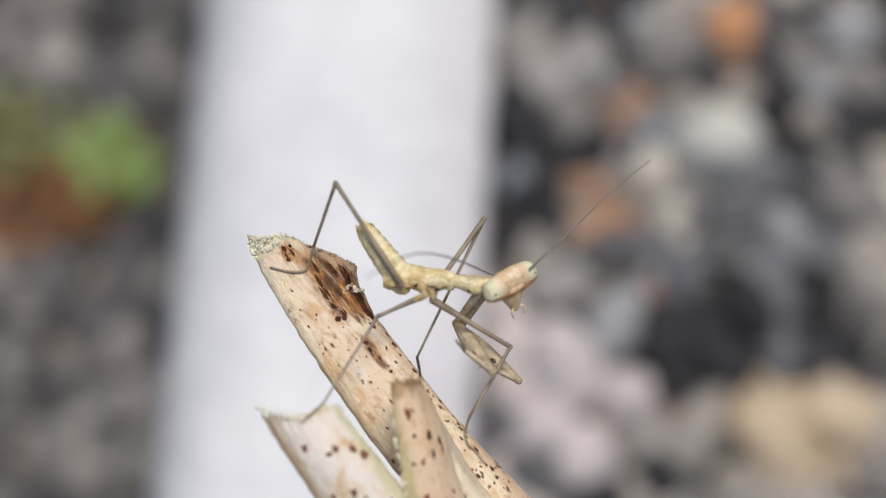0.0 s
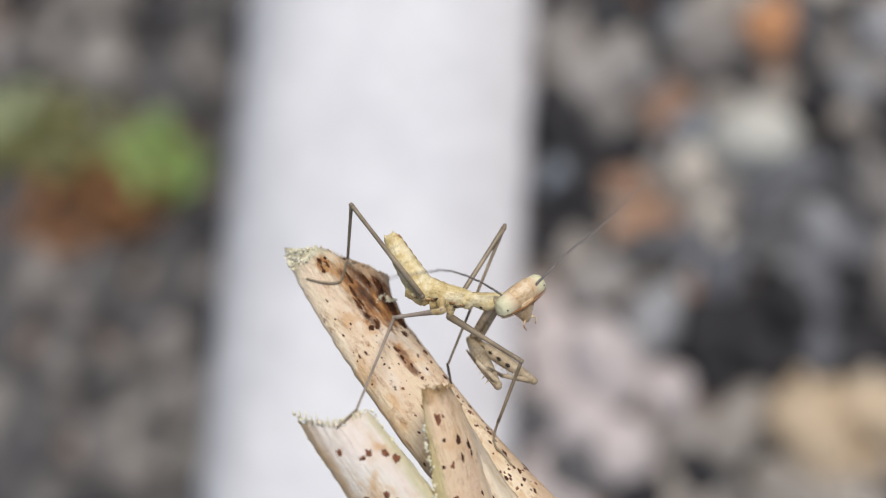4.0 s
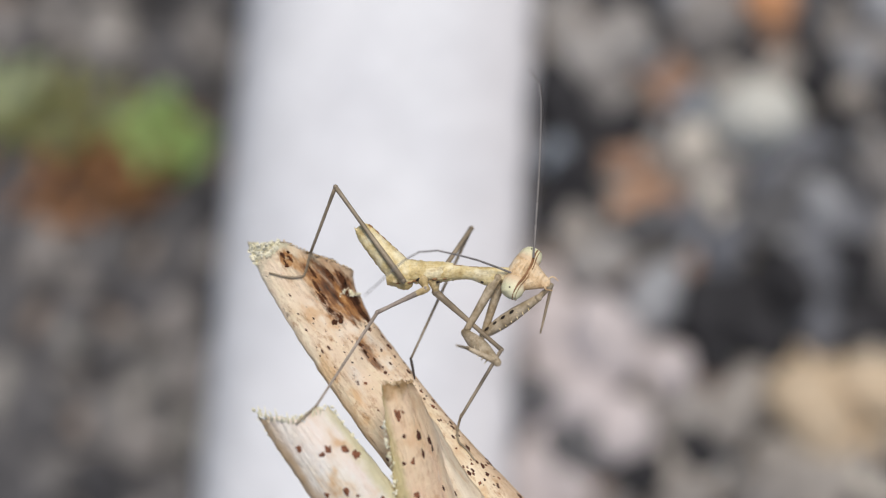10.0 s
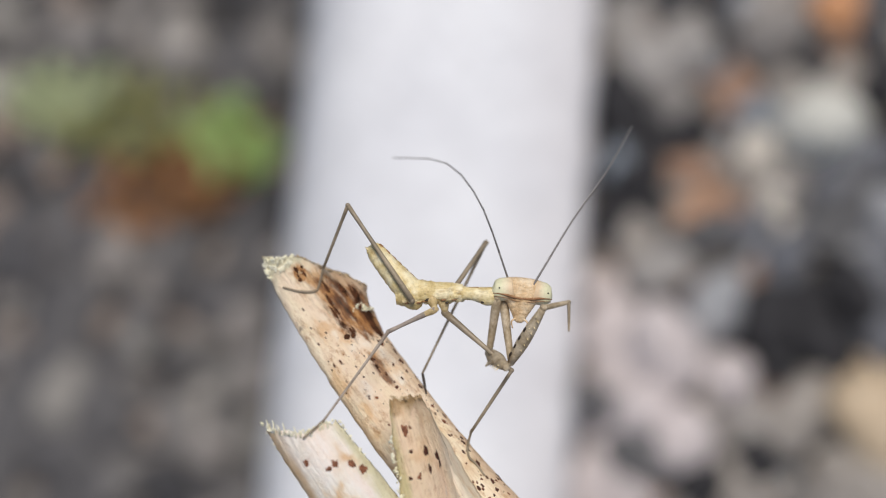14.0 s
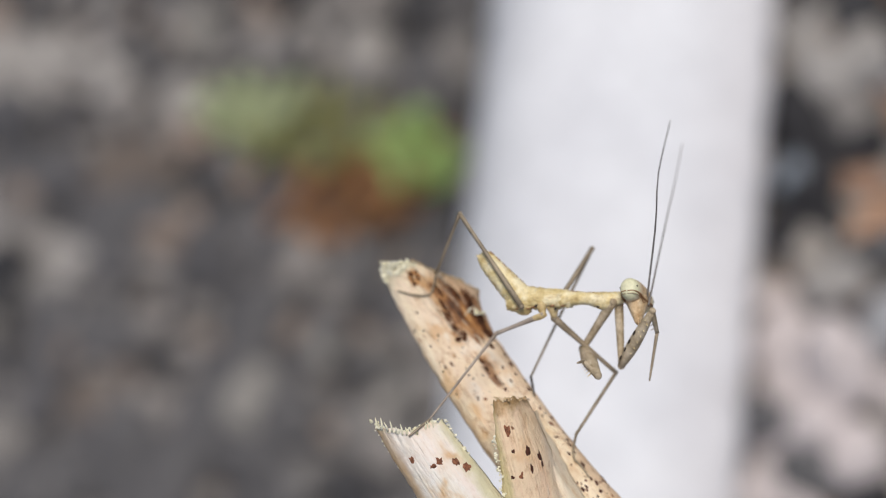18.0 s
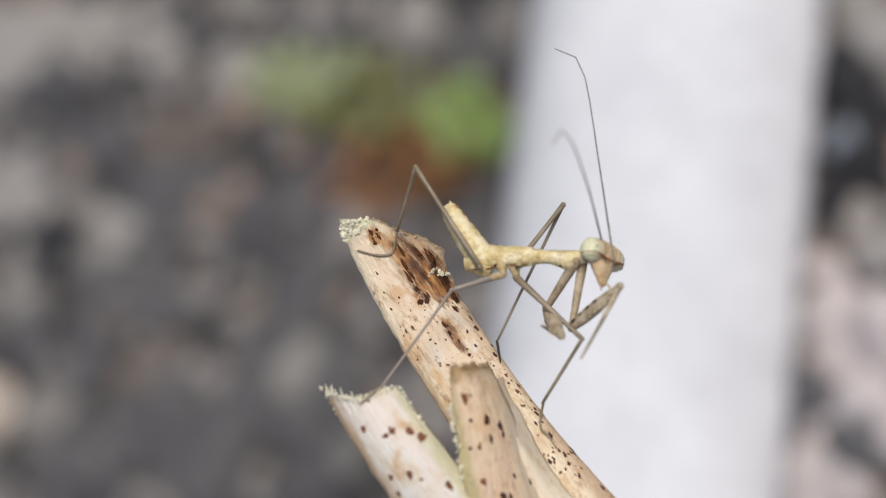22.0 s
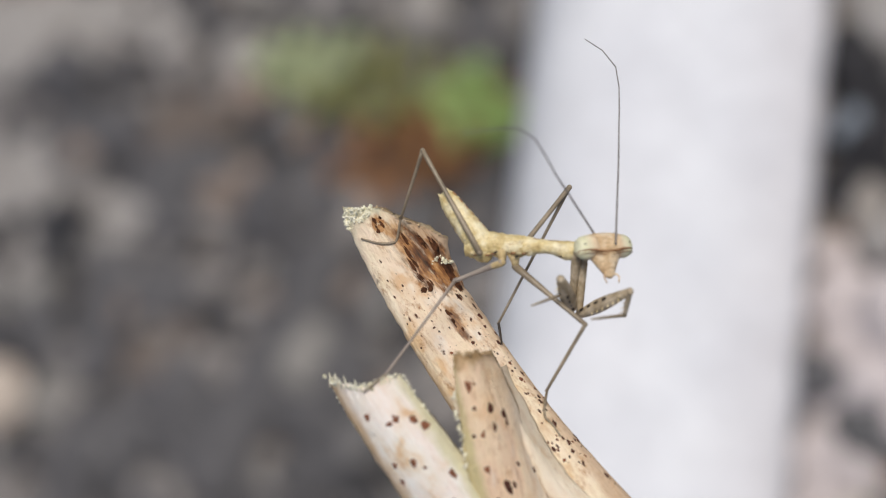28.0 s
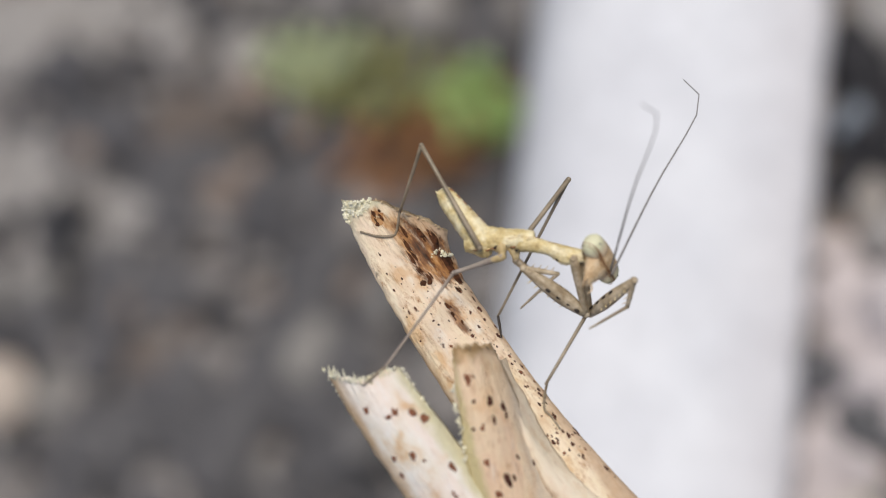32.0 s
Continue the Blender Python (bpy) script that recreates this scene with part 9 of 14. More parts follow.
        (28, mm(5.24, 10.53, -0.12, 59.7, 12.6, 146.5)), (28.5, mm(3.42, 9.82, -0.64, 60.9, 15.0, 151.6)), (29, mm(1.64, 8.92, -1.07, 62.4, 17.3, 156.7)),
        (29.25, mm(3.15, 8.97, -1.80, 61.6, 20.4, 154.2)), (29.5, mm(4.69, 8.85, -2.44, 60.6, 23.4, 151.7)), (29.75, mm(6.25, 8.56, -2.97, 59.5, 26.3, 149.0)),
        (30, mm(7.80, 8.12, -3.40, 58.1, 29.3, 146.1)), (31, mm(8.76, 7.00, -3.16, 54.2, 28.0, 137.8)), (31.5, mm(10.23, 7.18, -1.89, 53.7, 22.1, 136.8)),
        (32, mm(11.63, 7.09, -0.47, 53.4, 16.3, 135.8)),
    ])
    walk(mover["antenna_B0"], [
        (0, mm(3.77, -2.74, 4.40, 0.0, -42.4, 159.6)), (1, mm(4.14, -3.02, 4.40, -0.2, -40.3, 159.9)), (2, mm(3.79, -2.98, 4.40, 0.9, -42.6, 158.3)),
        (2.5, mm(2.92, -3.60, 4.40, 5.6, -46.5, 151.6)), (3, mm(2.05, -4.21, 4.40, 11.3, -49.9, 144.0)), (3.5, mm(2.51, -3.89, 4.40, 8.7, -47.8, 147.4)),
        (4.5, mm(2.70, -3.42, 4.40, 9.4, -43.1, 146.4)), (5.5, mm(2.89, -2.94, 4.40, 10.0, -38.3, 145.5)), (5.75, mm(4.28, -2.59, 4.40, 7.6, -44.1, 149.2)),
        (6, mm(5.67, -2.24, 4.40, 4.3, -49.9, 153.7)), (6.5, mm(6.06, -2.28, 4.40, 12.8, -42.9, 141.9)), (7, mm(6.45, -2.33, 4.40, 18.7, -35.0, 132.6)),
        (8, mm(5.80, -2.26, 4.40, 11.9, -34.8, 144.5)), (9, mm(6.40, -2.07, 4.40, 6.0, -42.4, 153.9)), (9.5, mm(6.22, -2.25, 4.40, 4.5, -36.6, 156.3)),
        (10, mm(6.05, -2.43, 4.40, 3.4, -30.8, 158.2)), (11, mm(6.03, -2.64, 4.40, 2.7, -27.4, 159.6)), (11.5, mm(5.72, -2.77, 4.40, 2.2, -30.7, 160.7)),
        (12, mm(5.41, -2.89, 4.40, 1.6, -33.9, 161.8)), (12.5, mm(5.10, -2.42, 4.40, 6.3, -29.9, 152.9)), (13, mm(4.79, -1.94, 4.40, 10.1, -25.3, 144.7)),
        (13.25, mm(4.72, -1.79, 4.40, 13.9, -26.7, 136.0)), (13.5, mm(4.66, -1.65, 4.40, 18.0, -27.6, 127.1)), (13.75, mm(4.59, -1.50, 4.40, 22.2, -27.8, 118.2)),
        (14, mm(4.52, -1.36, 4.40, 26.4, -27.5, 109.2)), (14.125, mm(4.60, -1.62, 4.40, 24.5, -29.8, 113.1)), (14.25, mm(4.67, -1.89, 4.40, 22.4, -32.0, 117.2)),
        (14.375, mm(4.75, -2.16, 4.40, 20.1, -34.0, 121.4)), (14.5, mm(4.83, -2.42, 4.40, 17.5, -35.9, 125.9)), (15, mm(5.12, -2.18, 4.40, 22.9, -34.7, 116.5)),
        (15.5, mm(5.42, -1.94, 4.40, 28.0, -32.8, 107.4)), (16, mm(5.72, -1.70, 4.40, 32.5, -30.3, 98.8)), (16.5, mm(6.02, -1.46, 4.40, 36.5, -27.3, 90.7)),
        (16.625, mm(6.26, -1.58, 4.40, 38.0, -30.1, 87.5)), (16.75, mm(6.50, -1.70, 4.40, 39.7, -32.8, 84.2)), (16.875, mm(6.74, -1.83, 4.40, 41.6, -35.4, 80.7)),
        (17, mm(6.98, -1.95, 4.40, 43.9, -37.9, 77.0)), (17.5, mm(6.93, -2.19, 4.40, 41.9, -33.1, 80.5)), (18, mm(6.89, -2.42, 4.40, 40.3, -28.3, 83.6)),
        (18.25, mm(6.59, -2.36, 4.40, 36.6, -33.9, 90.7)), (18.5, mm(6.30, -2.31, 4.40, 31.7, -39.0, 98.9)), (18.75, mm(6.01, -2.25, 4.40, 25.5, -43.5, 108.2)),
        (19, mm(5.71, -2.19, 4.40, 17.9, -47.1, 118.9)), (19.25, mm(5.89, -2.03, 4.40, 27.2, -44.5, 105.9)), (19.5, mm(6.06, -1.87, 4.40, 35.1, -40.5, 94.4)),
        (19.75, mm(6.24, -1.71, 4.40, 41.3, -35.5, 84.3)), (20, mm(6.41, -1.55, 4.40, 46.1, -29.8, 75.4)), (20.5, mm(6.51, -1.87, 4.40, 40.7, -25.3, 87.0)),
        (21, mm(6.61, -2.20, 4.40, 36.6, -20.0, 97.7)), (21.25, mm(6.45, -2.09, 4.40, 36.4, -26.6, 98.0)), (21.5, mm(6.29, -1.98, 4.40, 36.2, -33.2, 98.5)),
        (21.75, mm(6.14, -1.88, 4.40, 35.9, -39.8, 99.0)), (22, mm(5.98, -1.77, 4.40, 35.5, -46.4, 99.6)), (22.25, mm(5.80, -1.85, 4.40, 32.2, -45.1, 104.2)),
        (22.5, mm(5.61, -1.93, 4.40, 29.1, -43.6, 108.7)), (22.75, mm(5.43, -2.01, 4.40, 26.2, -41.9, 112.9)), (23, mm(5.25, -2.09, 4.40, 23.6, -40.1, 116.9)),
        (24, mm(4.79, -1.71, 4.40, 24.4, -34.3, 115.6)), (25, mm(4.60, -2.24, 4.40, 24.9, -33.3, 114.6)), (25.5, mm(4.36, -1.68, 4.40, 25.0, -33.1, 114.5)),
        (26, mm(4.43, -1.69, 4.40, 27.7, -33.0, 109.5)), (26.5, mm(4.50, -1.71, 4.40, 30.4, -32.7, 104.5)), (27, mm(4.57, -1.72, 4.40, 33.1, -32.2, 99.5)),
        (27.5, mm(4.63, -1.74, 4.40, 35.7, -31.5, 94.6)), (27.625, mm(4.80, -1.77, 4.40, 32.2, -31.6, 101.2)), (27.75, mm(4.96, -1.80, 4.40, 28.8, -31.4, 107.8)),
        (27.875, mm(5.12, -1.82, 4.40, 25.4, -30.8, 114.3)), (28, mm(5.29, -1.85, 4.40, 22.2, -29.9, 120.7)), (28.5, mm(4.95, -2.49, 4.40, 21.2, -27.5, 122.8)),
        (29, mm(4.62, -3.12, 4.40, 20.3, -25.1, 124.8)), (29.25, mm(4.65, -2.79, 4.40, 23.1, -27.7, 118.4)), (29.5, mm(4.68, -2.45, 4.40, 26.4, -30.1, 111.7)),
        (29.75, mm(4.71, -2.12, 4.40, 30.0, -32.1, 104.7)), (30, mm(4.74, -1.78, 4.40, 33.9, -33.7, 97.5)), (30.25, mm(5.13, -2.03, 4.40, 36.9, -30.9, 91.8)),
        (30.5, mm(5.53, -2.27, 4.40, 39.5, -27.9, 86.6)), (30.75, mm(5.92, -2.51, 4.40, 41.8, -24.6, 81.6)), (31, mm(6.32, -2.76, 4.40, 43.6, -21.3, 76.8)),
        (31.5, mm(6.33, -3.45, 4.40, 44.5, -27.6, 74.7)), (32, mm(6.35, -4.13, 4.40, 45.7, -33.8, 72.4)),
    ])
    walk(mover["antenna_B1"], [
        (0, mm(2.42, -2.24, 5.71, 0.0, -48.8, 160.6)), (1, mm(2.74, -2.50, 5.66, -0.0, -46.3, 160.6)), (2, mm(2.46, -2.45, 5.72, 0.7, -49.1, 159.6)),
        (2.5, mm(1.74, -2.96, 5.81, 5.5, -53.4, 153.5)), (3, mm(1.03, -3.47, 5.89, 11.6, -57.3, 146.0)), (3.5, mm(1.41, -3.18, 5.85, 8.0, -55.1, 150.4)),
        (4.5, mm(1.52, -2.63, 5.73, 9.7, -50.1, 148.3)), (5.5, mm(1.63, -2.08, 5.61, 11.0, -45.0, 146.5)), (5.75, mm(3.08, -1.88, 5.76, 8.4, -51.1, 150.0)),
        (6, mm(4.54, -1.68, 5.89, 4.7, -56.9, 154.6)), (6.5, mm(4.93, -1.40, 5.73, 14.7, -49.5, 142.2)), (7, mm(5.36, -1.15, 5.52, 21.1, -41.1, 133.2)),
        (8, mm(4.49, -1.33, 5.51, 13.4, -40.8, 144.9)), (9, mm(5.10, -1.44, 5.71, 6.7, -49.2, 154.4)), (9.5, mm(4.79, -1.62, 5.56, 4.4, -42.6, 157.5)),
        (10, mm(4.49, -1.81, 5.40, 2.8, -35.9, 160.0)), (11, mm(4.40, -2.04, 5.30, 2.9, -31.9, 159.9)), (11.5, mm(4.14, -2.21, 5.39, 2.3, -36.1, 160.9)),
        (12, mm(3.87, -2.39, 5.49, 1.7, -40.2, 162.0)), (12.5, mm(3.60, -1.65, 5.37, 6.8, -35.7, 153.7)), (13, mm(3.35, -0.92, 5.23, 10.8, -30.6, 146.4)),
        (13.25, mm(3.47, -0.58, 5.28, 15.4, -32.4, 137.5)), (13.5, mm(3.61, -0.27, 5.30, 20.4, -33.6, 128.3)), (13.75, mm(3.78, 0.02, 5.31, 25.7, -34.1, 118.9)),
        (14, mm(3.95, 0.28, 5.30, 30.9, -33.8, 109.5)), (14.125, mm(3.93, -0.07, 5.37, 28.4, -36.5, 113.9)), (14.25, mm(3.92, -0.42, 5.43, 25.5, -39.0, 118.6)),
        (14.375, mm(3.91, -0.78, 5.49, 22.3, -41.3, 123.6)), (14.5, mm(3.90, -1.14, 5.54, 18.7, -43.3, 128.9)), (15, mm(4.41, -0.75, 5.51, 25.7, -42.2, 118.6)),
        (15.5, mm(4.93, -0.38, 5.46, 32.2, -40.2, 108.7)), (16, mm(5.46, -0.04, 5.39, 38.0, -37.5, 99.6)), (16.5, mm(6.00, 0.28, 5.30, 42.9, -34.0, 91.1)),
        (16.625, mm(6.33, 0.11, 5.38, 44.7, -37.3, 88.2)), (16.75, mm(6.66, -0.07, 5.46, 46.7, -40.5, 84.9)), (16.875, mm(6.99, -0.26, 5.53, 49.1, -43.6, 81.3)),
        (17, mm(7.32, -0.45, 5.60, 51.9, -46.5, 77.4)), (17.5, mm(7.20, -0.58, 5.47, 49.6, -40.7, 80.7)), (18, mm(7.08, -0.72, 5.32, 47.9, -34.8, 83.5)),
        (18.25, mm(6.57, -0.75, 5.49, 44.2, -41.3, 89.5)), (18.5, mm(6.07, -0.81, 5.63, 39.1, -47.4, 96.7)), (18.75, mm(5.57, -0.90, 5.74, 32.2, -52.9, 105.8)),
        (19, mm(5.07, -1.03, 5.83, 22.8, -57.5, 117.2)), (19.25, mm(5.51, -0.69, 5.77, 34.5, -53.9, 103.1)), (19.5, mm(5.95, -0.39, 5.67, 43.5, -49.0, 91.6)),
        (19.75, mm(6.39, -0.13, 5.53, 50.1, -43.1, 82.3)), (20, mm(6.84, 0.09, 5.37, 55.0, -36.6, 74.8)), (20.5, mm(6.60, -0.11, 5.23, 48.3, -31.4, 86.7)),
        (21, mm(6.37, -0.38, 5.07, 43.3, -25.3, 97.2)), (21.25, mm(6.21, -0.36, 5.27, 43.3, -33.1, 97.3)), (21.5, mm(6.05, -0.37, 5.47, 43.2, -40.9, 97.3)),
        (21.75, mm(5.90, -0.40, 5.65, 43.2, -48.8, 97.4)), (22, mm(5.75, -0.44, 5.81, 43.1, -56.6, 97.5)), (22.25, mm(5.46, -0.51, 5.78, 39.0, -55.4, 102.5)),
        (22.5, mm(5.16, -0.59, 5.74, 35.2, -53.9, 107.1)), (22.75, mm(4.87, -0.67, 5.70, 31.8, -52.4, 111.3)), (23, mm(4.58, -0.76, 5.66, 28.7, -50.6, 115.3)),
        (24, mm(4.09, -0.26, 5.50, 28.9, -44.2, 115.0)), (25, mm(3.92, -0.76, 5.47, 29.5, -42.8, 114.2)), (25.5, mm(3.69, -0.19, 5.46, 30.0, -42.6, 113.4)),
        (26, mm(3.89, -0.15, 5.46, 33.5, -42.1, 108.3)), (26.5, mm(4.09, -0.12, 5.45, 36.8, -41.4, 103.2)), (27, mm(4.29, -0.10, 5.44, 40.1, -40.5, 98.3)),
        (27.5, mm(4.50, -0.08, 5.42, 43.1, -39.4, 93.6)), (27.625, mm(4.47, -0.14, 5.42, 38.9, -39.8, 100.1)), (27.75, mm(4.45, -0.21, 5.42, 34.7, -39.9, 106.7)),
        (27.875, mm(4.44, -0.30, 5.40, 30.5, -39.6, 113.3)), (28, mm(4.43, -0.40, 5.37, 26.3, -38.9, 119.8)), (28.5, mm(4.02, -1.03, 5.30, 24.7, -36.0, 122.6)),
        (29, mm(3.61, -1.67, 5.23, 23.3, -32.9, 125.1)), (29.25, mm(3.83, -1.27, 5.31, 27.0, -35.9, 118.6)), (29.5, mm(4.05, -0.89, 5.38, 31.2, -38.5, 111.5)),
        (29.75, mm(4.29, -0.52, 5.44, 36.0, -40.7, 104.0)), (30, mm(4.53, -0.18, 5.48, 41.3, -42.3, 96.1)), (30.25, mm(5.08, -0.35, 5.40, 44.9, -38.6, 90.5)),
        (30.5, mm(5.63, -0.55, 5.31, 47.9, -34.6, 85.4)), (30.75, mm(6.18, -0.76, 5.21, 50.4, -30.4, 80.8)), (31, mm(6.73, -0.99, 5.11, 52.4, -26.0, 76.7)),
        (31.5, mm(6.79, -1.78, 5.30, 53.5, -33.4, 74.3)), (32, mm(6.84, -2.59, 5.49, 55.2, -40.7, 71.6)),
    ])
    walk(mover["antenna_B2"], [
        (0, mm(1.30, -1.85, 7.07, 0.0, -49.9, 164.0)), (1, mm(1.57, -2.09, 6.96, 1.2, -47.5, 162.5)), (2, mm(1.35, -2.04, 7.08, 0.1, -50.1, 163.9)),
        (2.5, mm(0.78, -2.48, 7.26, 4.3, -53.8, 158.5)), (3, mm(0.23, -2.93, 7.41, 9.6, -57.3, 152.2)), (3.5, mm(0.52, -2.68, 7.32, 4.4, -55.3, 158.4)),
        (4.5, mm(0.53, -2.02, 7.11, 8.0, -50.9, 153.9)), (5.5, mm(0.57, -1.37, 6.88, 10.8, -46.4, 150.1)), (5.75, mm(2.10, -1.31, 7.16, 8.9, -51.8, 152.8)),
        (6, mm(3.65, -1.26, 7.40, 6.1, -57.2, 156.1)), (6.5, mm(4.01, -0.69, 7.10, 15.9, -50.4, 144.1)), (7, mm(4.43, -0.16, 6.70, 22.3, -42.7, 135.2)),
        (8, mm(3.38, -0.55, 6.69, 14.5, -42.4, 146.7)), (9, mm(4.04, -0.93, 7.08, 8.2, -50.3, 155.4)), (9.5, mm(3.56, -1.11, 6.78, 4.2, -44.0, 160.8)),
        (10, mm(3.12, -1.31, 6.45, 1.4, -37.6, 165.2)), (11, mm(2.97, -1.51, 6.25, 2.6, -33.7, 163.0)), (11.5, mm(2.76, -1.73, 6.45, 2.1, -37.9, 164.0)),
        (12, mm(2.57, -1.96, 6.65, 1.4, -42.0, 165.0)), (12.5, mm(2.29, -1.00, 6.42, 5.3, -37.5, 158.9)), (13, mm(2.06, -0.06, 6.15, 8.4, -32.6, 153.5)),
        (13.25, mm(2.35, 0.44, 6.24, 13.9, -34.8, 143.6)), (13.5, mm(2.68, 0.91, 6.30, 19.9, -36.1, 133.3)), (13.75, mm(3.05, 1.32, 6.32, 26.2, -36.6, 122.8)),
        (14, mm(3.45, 1.68, 6.30, 32.4, -36.1, 112.3)), (14.125, mm(3.35, 1.26, 6.44, 29.4, -38.7, 117.2)), (14.25, mm(3.25, 0.81, 6.57, 26.0, -41.0, 122.5)),
        (14.375, mm(3.16, 0.35, 6.68, 22.2, -43.1, 128.2)), (14.5, mm(3.08, -0.12, 6.78, 18.0, -45.0, 134.3)), (15, mm(3.77, 0.42, 6.72, 25.8, -44.3, 123.1)),
        (15.5, mm(4.49, 0.92, 6.62, 33.2, -42.5, 112.3)), (16, mm(5.22, 1.37, 6.48, 39.9, -39.8, 102.3)), (16.5, mm(5.97, 1.77, 6.30, 45.5, -36.4, 93.1)),
        (16.625, mm(6.38, 1.54, 6.47, 47.8, -39.5, 89.5)), (16.75, mm(6.78, 1.29, 6.62, 50.4, -42.6, 85.5)), (16.875, mm(7.19, 1.03, 6.77, 53.5, -45.4, 81.1)),
        (17, mm(7.59, 0.76, 6.90, 57.0, -48.1, 76.2)), (17.5, mm(7.42, 0.77, 6.64, 54.0, -42.6, 80.5)), (18, mm(7.25, 0.75, 6.35, 51.7, -37.0, 84.0)),
        (18.25, mm(6.59, 0.61, 6.67, 47.5, -43.1, 90.5)), (18.5, mm(5.92, 0.40, 6.95, 41.9, -48.7, 98.3)), (18.75, mm(5.27, 0.14, 7.18, 34.4, -53.7, 107.9)),
        (19, mm(4.63, -0.17, 7.35, 24.5, -57.7, 119.8)), (19.25, mm(5.27, 0.34, 7.22, 36.5, -54.7, 105.4)), (19.5, mm(5.92, 0.79, 7.02, 46.1, -50.3, 93.4)),
        (19.75, mm(6.57, 1.18, 6.76, 53.3, -44.9, 83.6)), (20, mm(7.22, 1.49, 6.44, 58.7, -38.8, 75.7)), (20.5, mm(6.69, 1.42, 6.17, 52.0, -33.7, 86.9)),
        (21, mm(6.16, 1.23, 5.84, 46.9, -27.7, 96.9)), (21.25, mm(6.02, 1.13, 6.26, 46.7, -35.0, 97.2)), (21.5, mm(5.88, 0.98, 6.65, 46.5, -42.3, 97.5)),
        (21.75, mm(5.75, 0.78, 7.00, 46.2, -49.6, 98.0)), (22, mm(5.62, 0.54, 7.31, 45.7, -56.9, 98.6)), (22.25, mm(5.24, 0.48, 7.26, 41.3, -56.0, 103.9)),
        (22.5, mm(4.85, 0.42, 7.20, 37.1, -54.8, 108.9)), (22.75, mm(4.47, 0.35, 7.13, 33.3, -53.5, 113.6)), (23, mm(4.09, 0.28, 7.05, 29.8, -51.9, 118.0)),
        (24, mm(3.54, 0.91, 6.75, 27.9, -46.5, 120.5)), (25, mm(3.38, 0.45, 6.69, 29.2, -45.2, 118.7)), (25.5, mm(3.16, 1.03, 6.68, 31.7, -44.9, 115.2)),
        (26, mm(3.47, 1.12, 6.67, 35.5, -44.5, 109.8)), (26.5, mm(3.78, 1.19, 6.64, 39.2, -43.8, 104.5)), (27, mm(4.09, 1.26, 6.61, 42.7, -42.8, 99.4)),
        (27.5, mm(4.41, 1.31, 6.56, 46.1, -41.7, 94.4)), (27.625, mm(4.23, 1.22, 6.57, 41.8, -42.2, 100.8)), (27.75, mm(4.05, 1.11, 6.57, 37.5, -42.3, 107.2)),
        (27.875, mm(3.89, 0.98, 6.55, 33.1, -42.1, 113.7)), (28, mm(3.73, 0.82, 6.50, 28.9, -41.5, 120.1)), (28.5, mm(3.23, 0.19, 6.36, 25.4, -38.8, 125.4)),
        (29, mm(2.74, -0.44, 6.20, 22.4, -35.9, 130.4)), (29.25, mm(3.13, 0.01, 6.36, 27.0, -38.9, 122.8)), (29.5, mm(3.54, 0.42, 6.50, 32.2, -41.4, 114.7)),
        (29.75, mm(3.96, 0.80, 6.61, 38.1, -43.3, 106.0)), (30, mm(4.38, 1.15, 6.69, 44.5, -44.5, 96.8)), (30.25, mm(5.07, 1.05, 6.52, 48.2, -40.7, 91.2)),
        (30.5, mm(5.75, 0.93, 6.33, 51.4, -36.8, 86.3)), (30.75, mm(6.43, 0.77, 6.12, 53.9, -32.7, 81.8)), (31, mm(7.10, 0.59, 5.90, 56.0, -28.4, 77.7)),
        (31.5, mm(7.19, -0.33, 6.29, 57.7, -35.5, 74.5)), (32, mm(7.27, -1.29, 6.66, 60.1, -42.6, 70.6)),
    ])
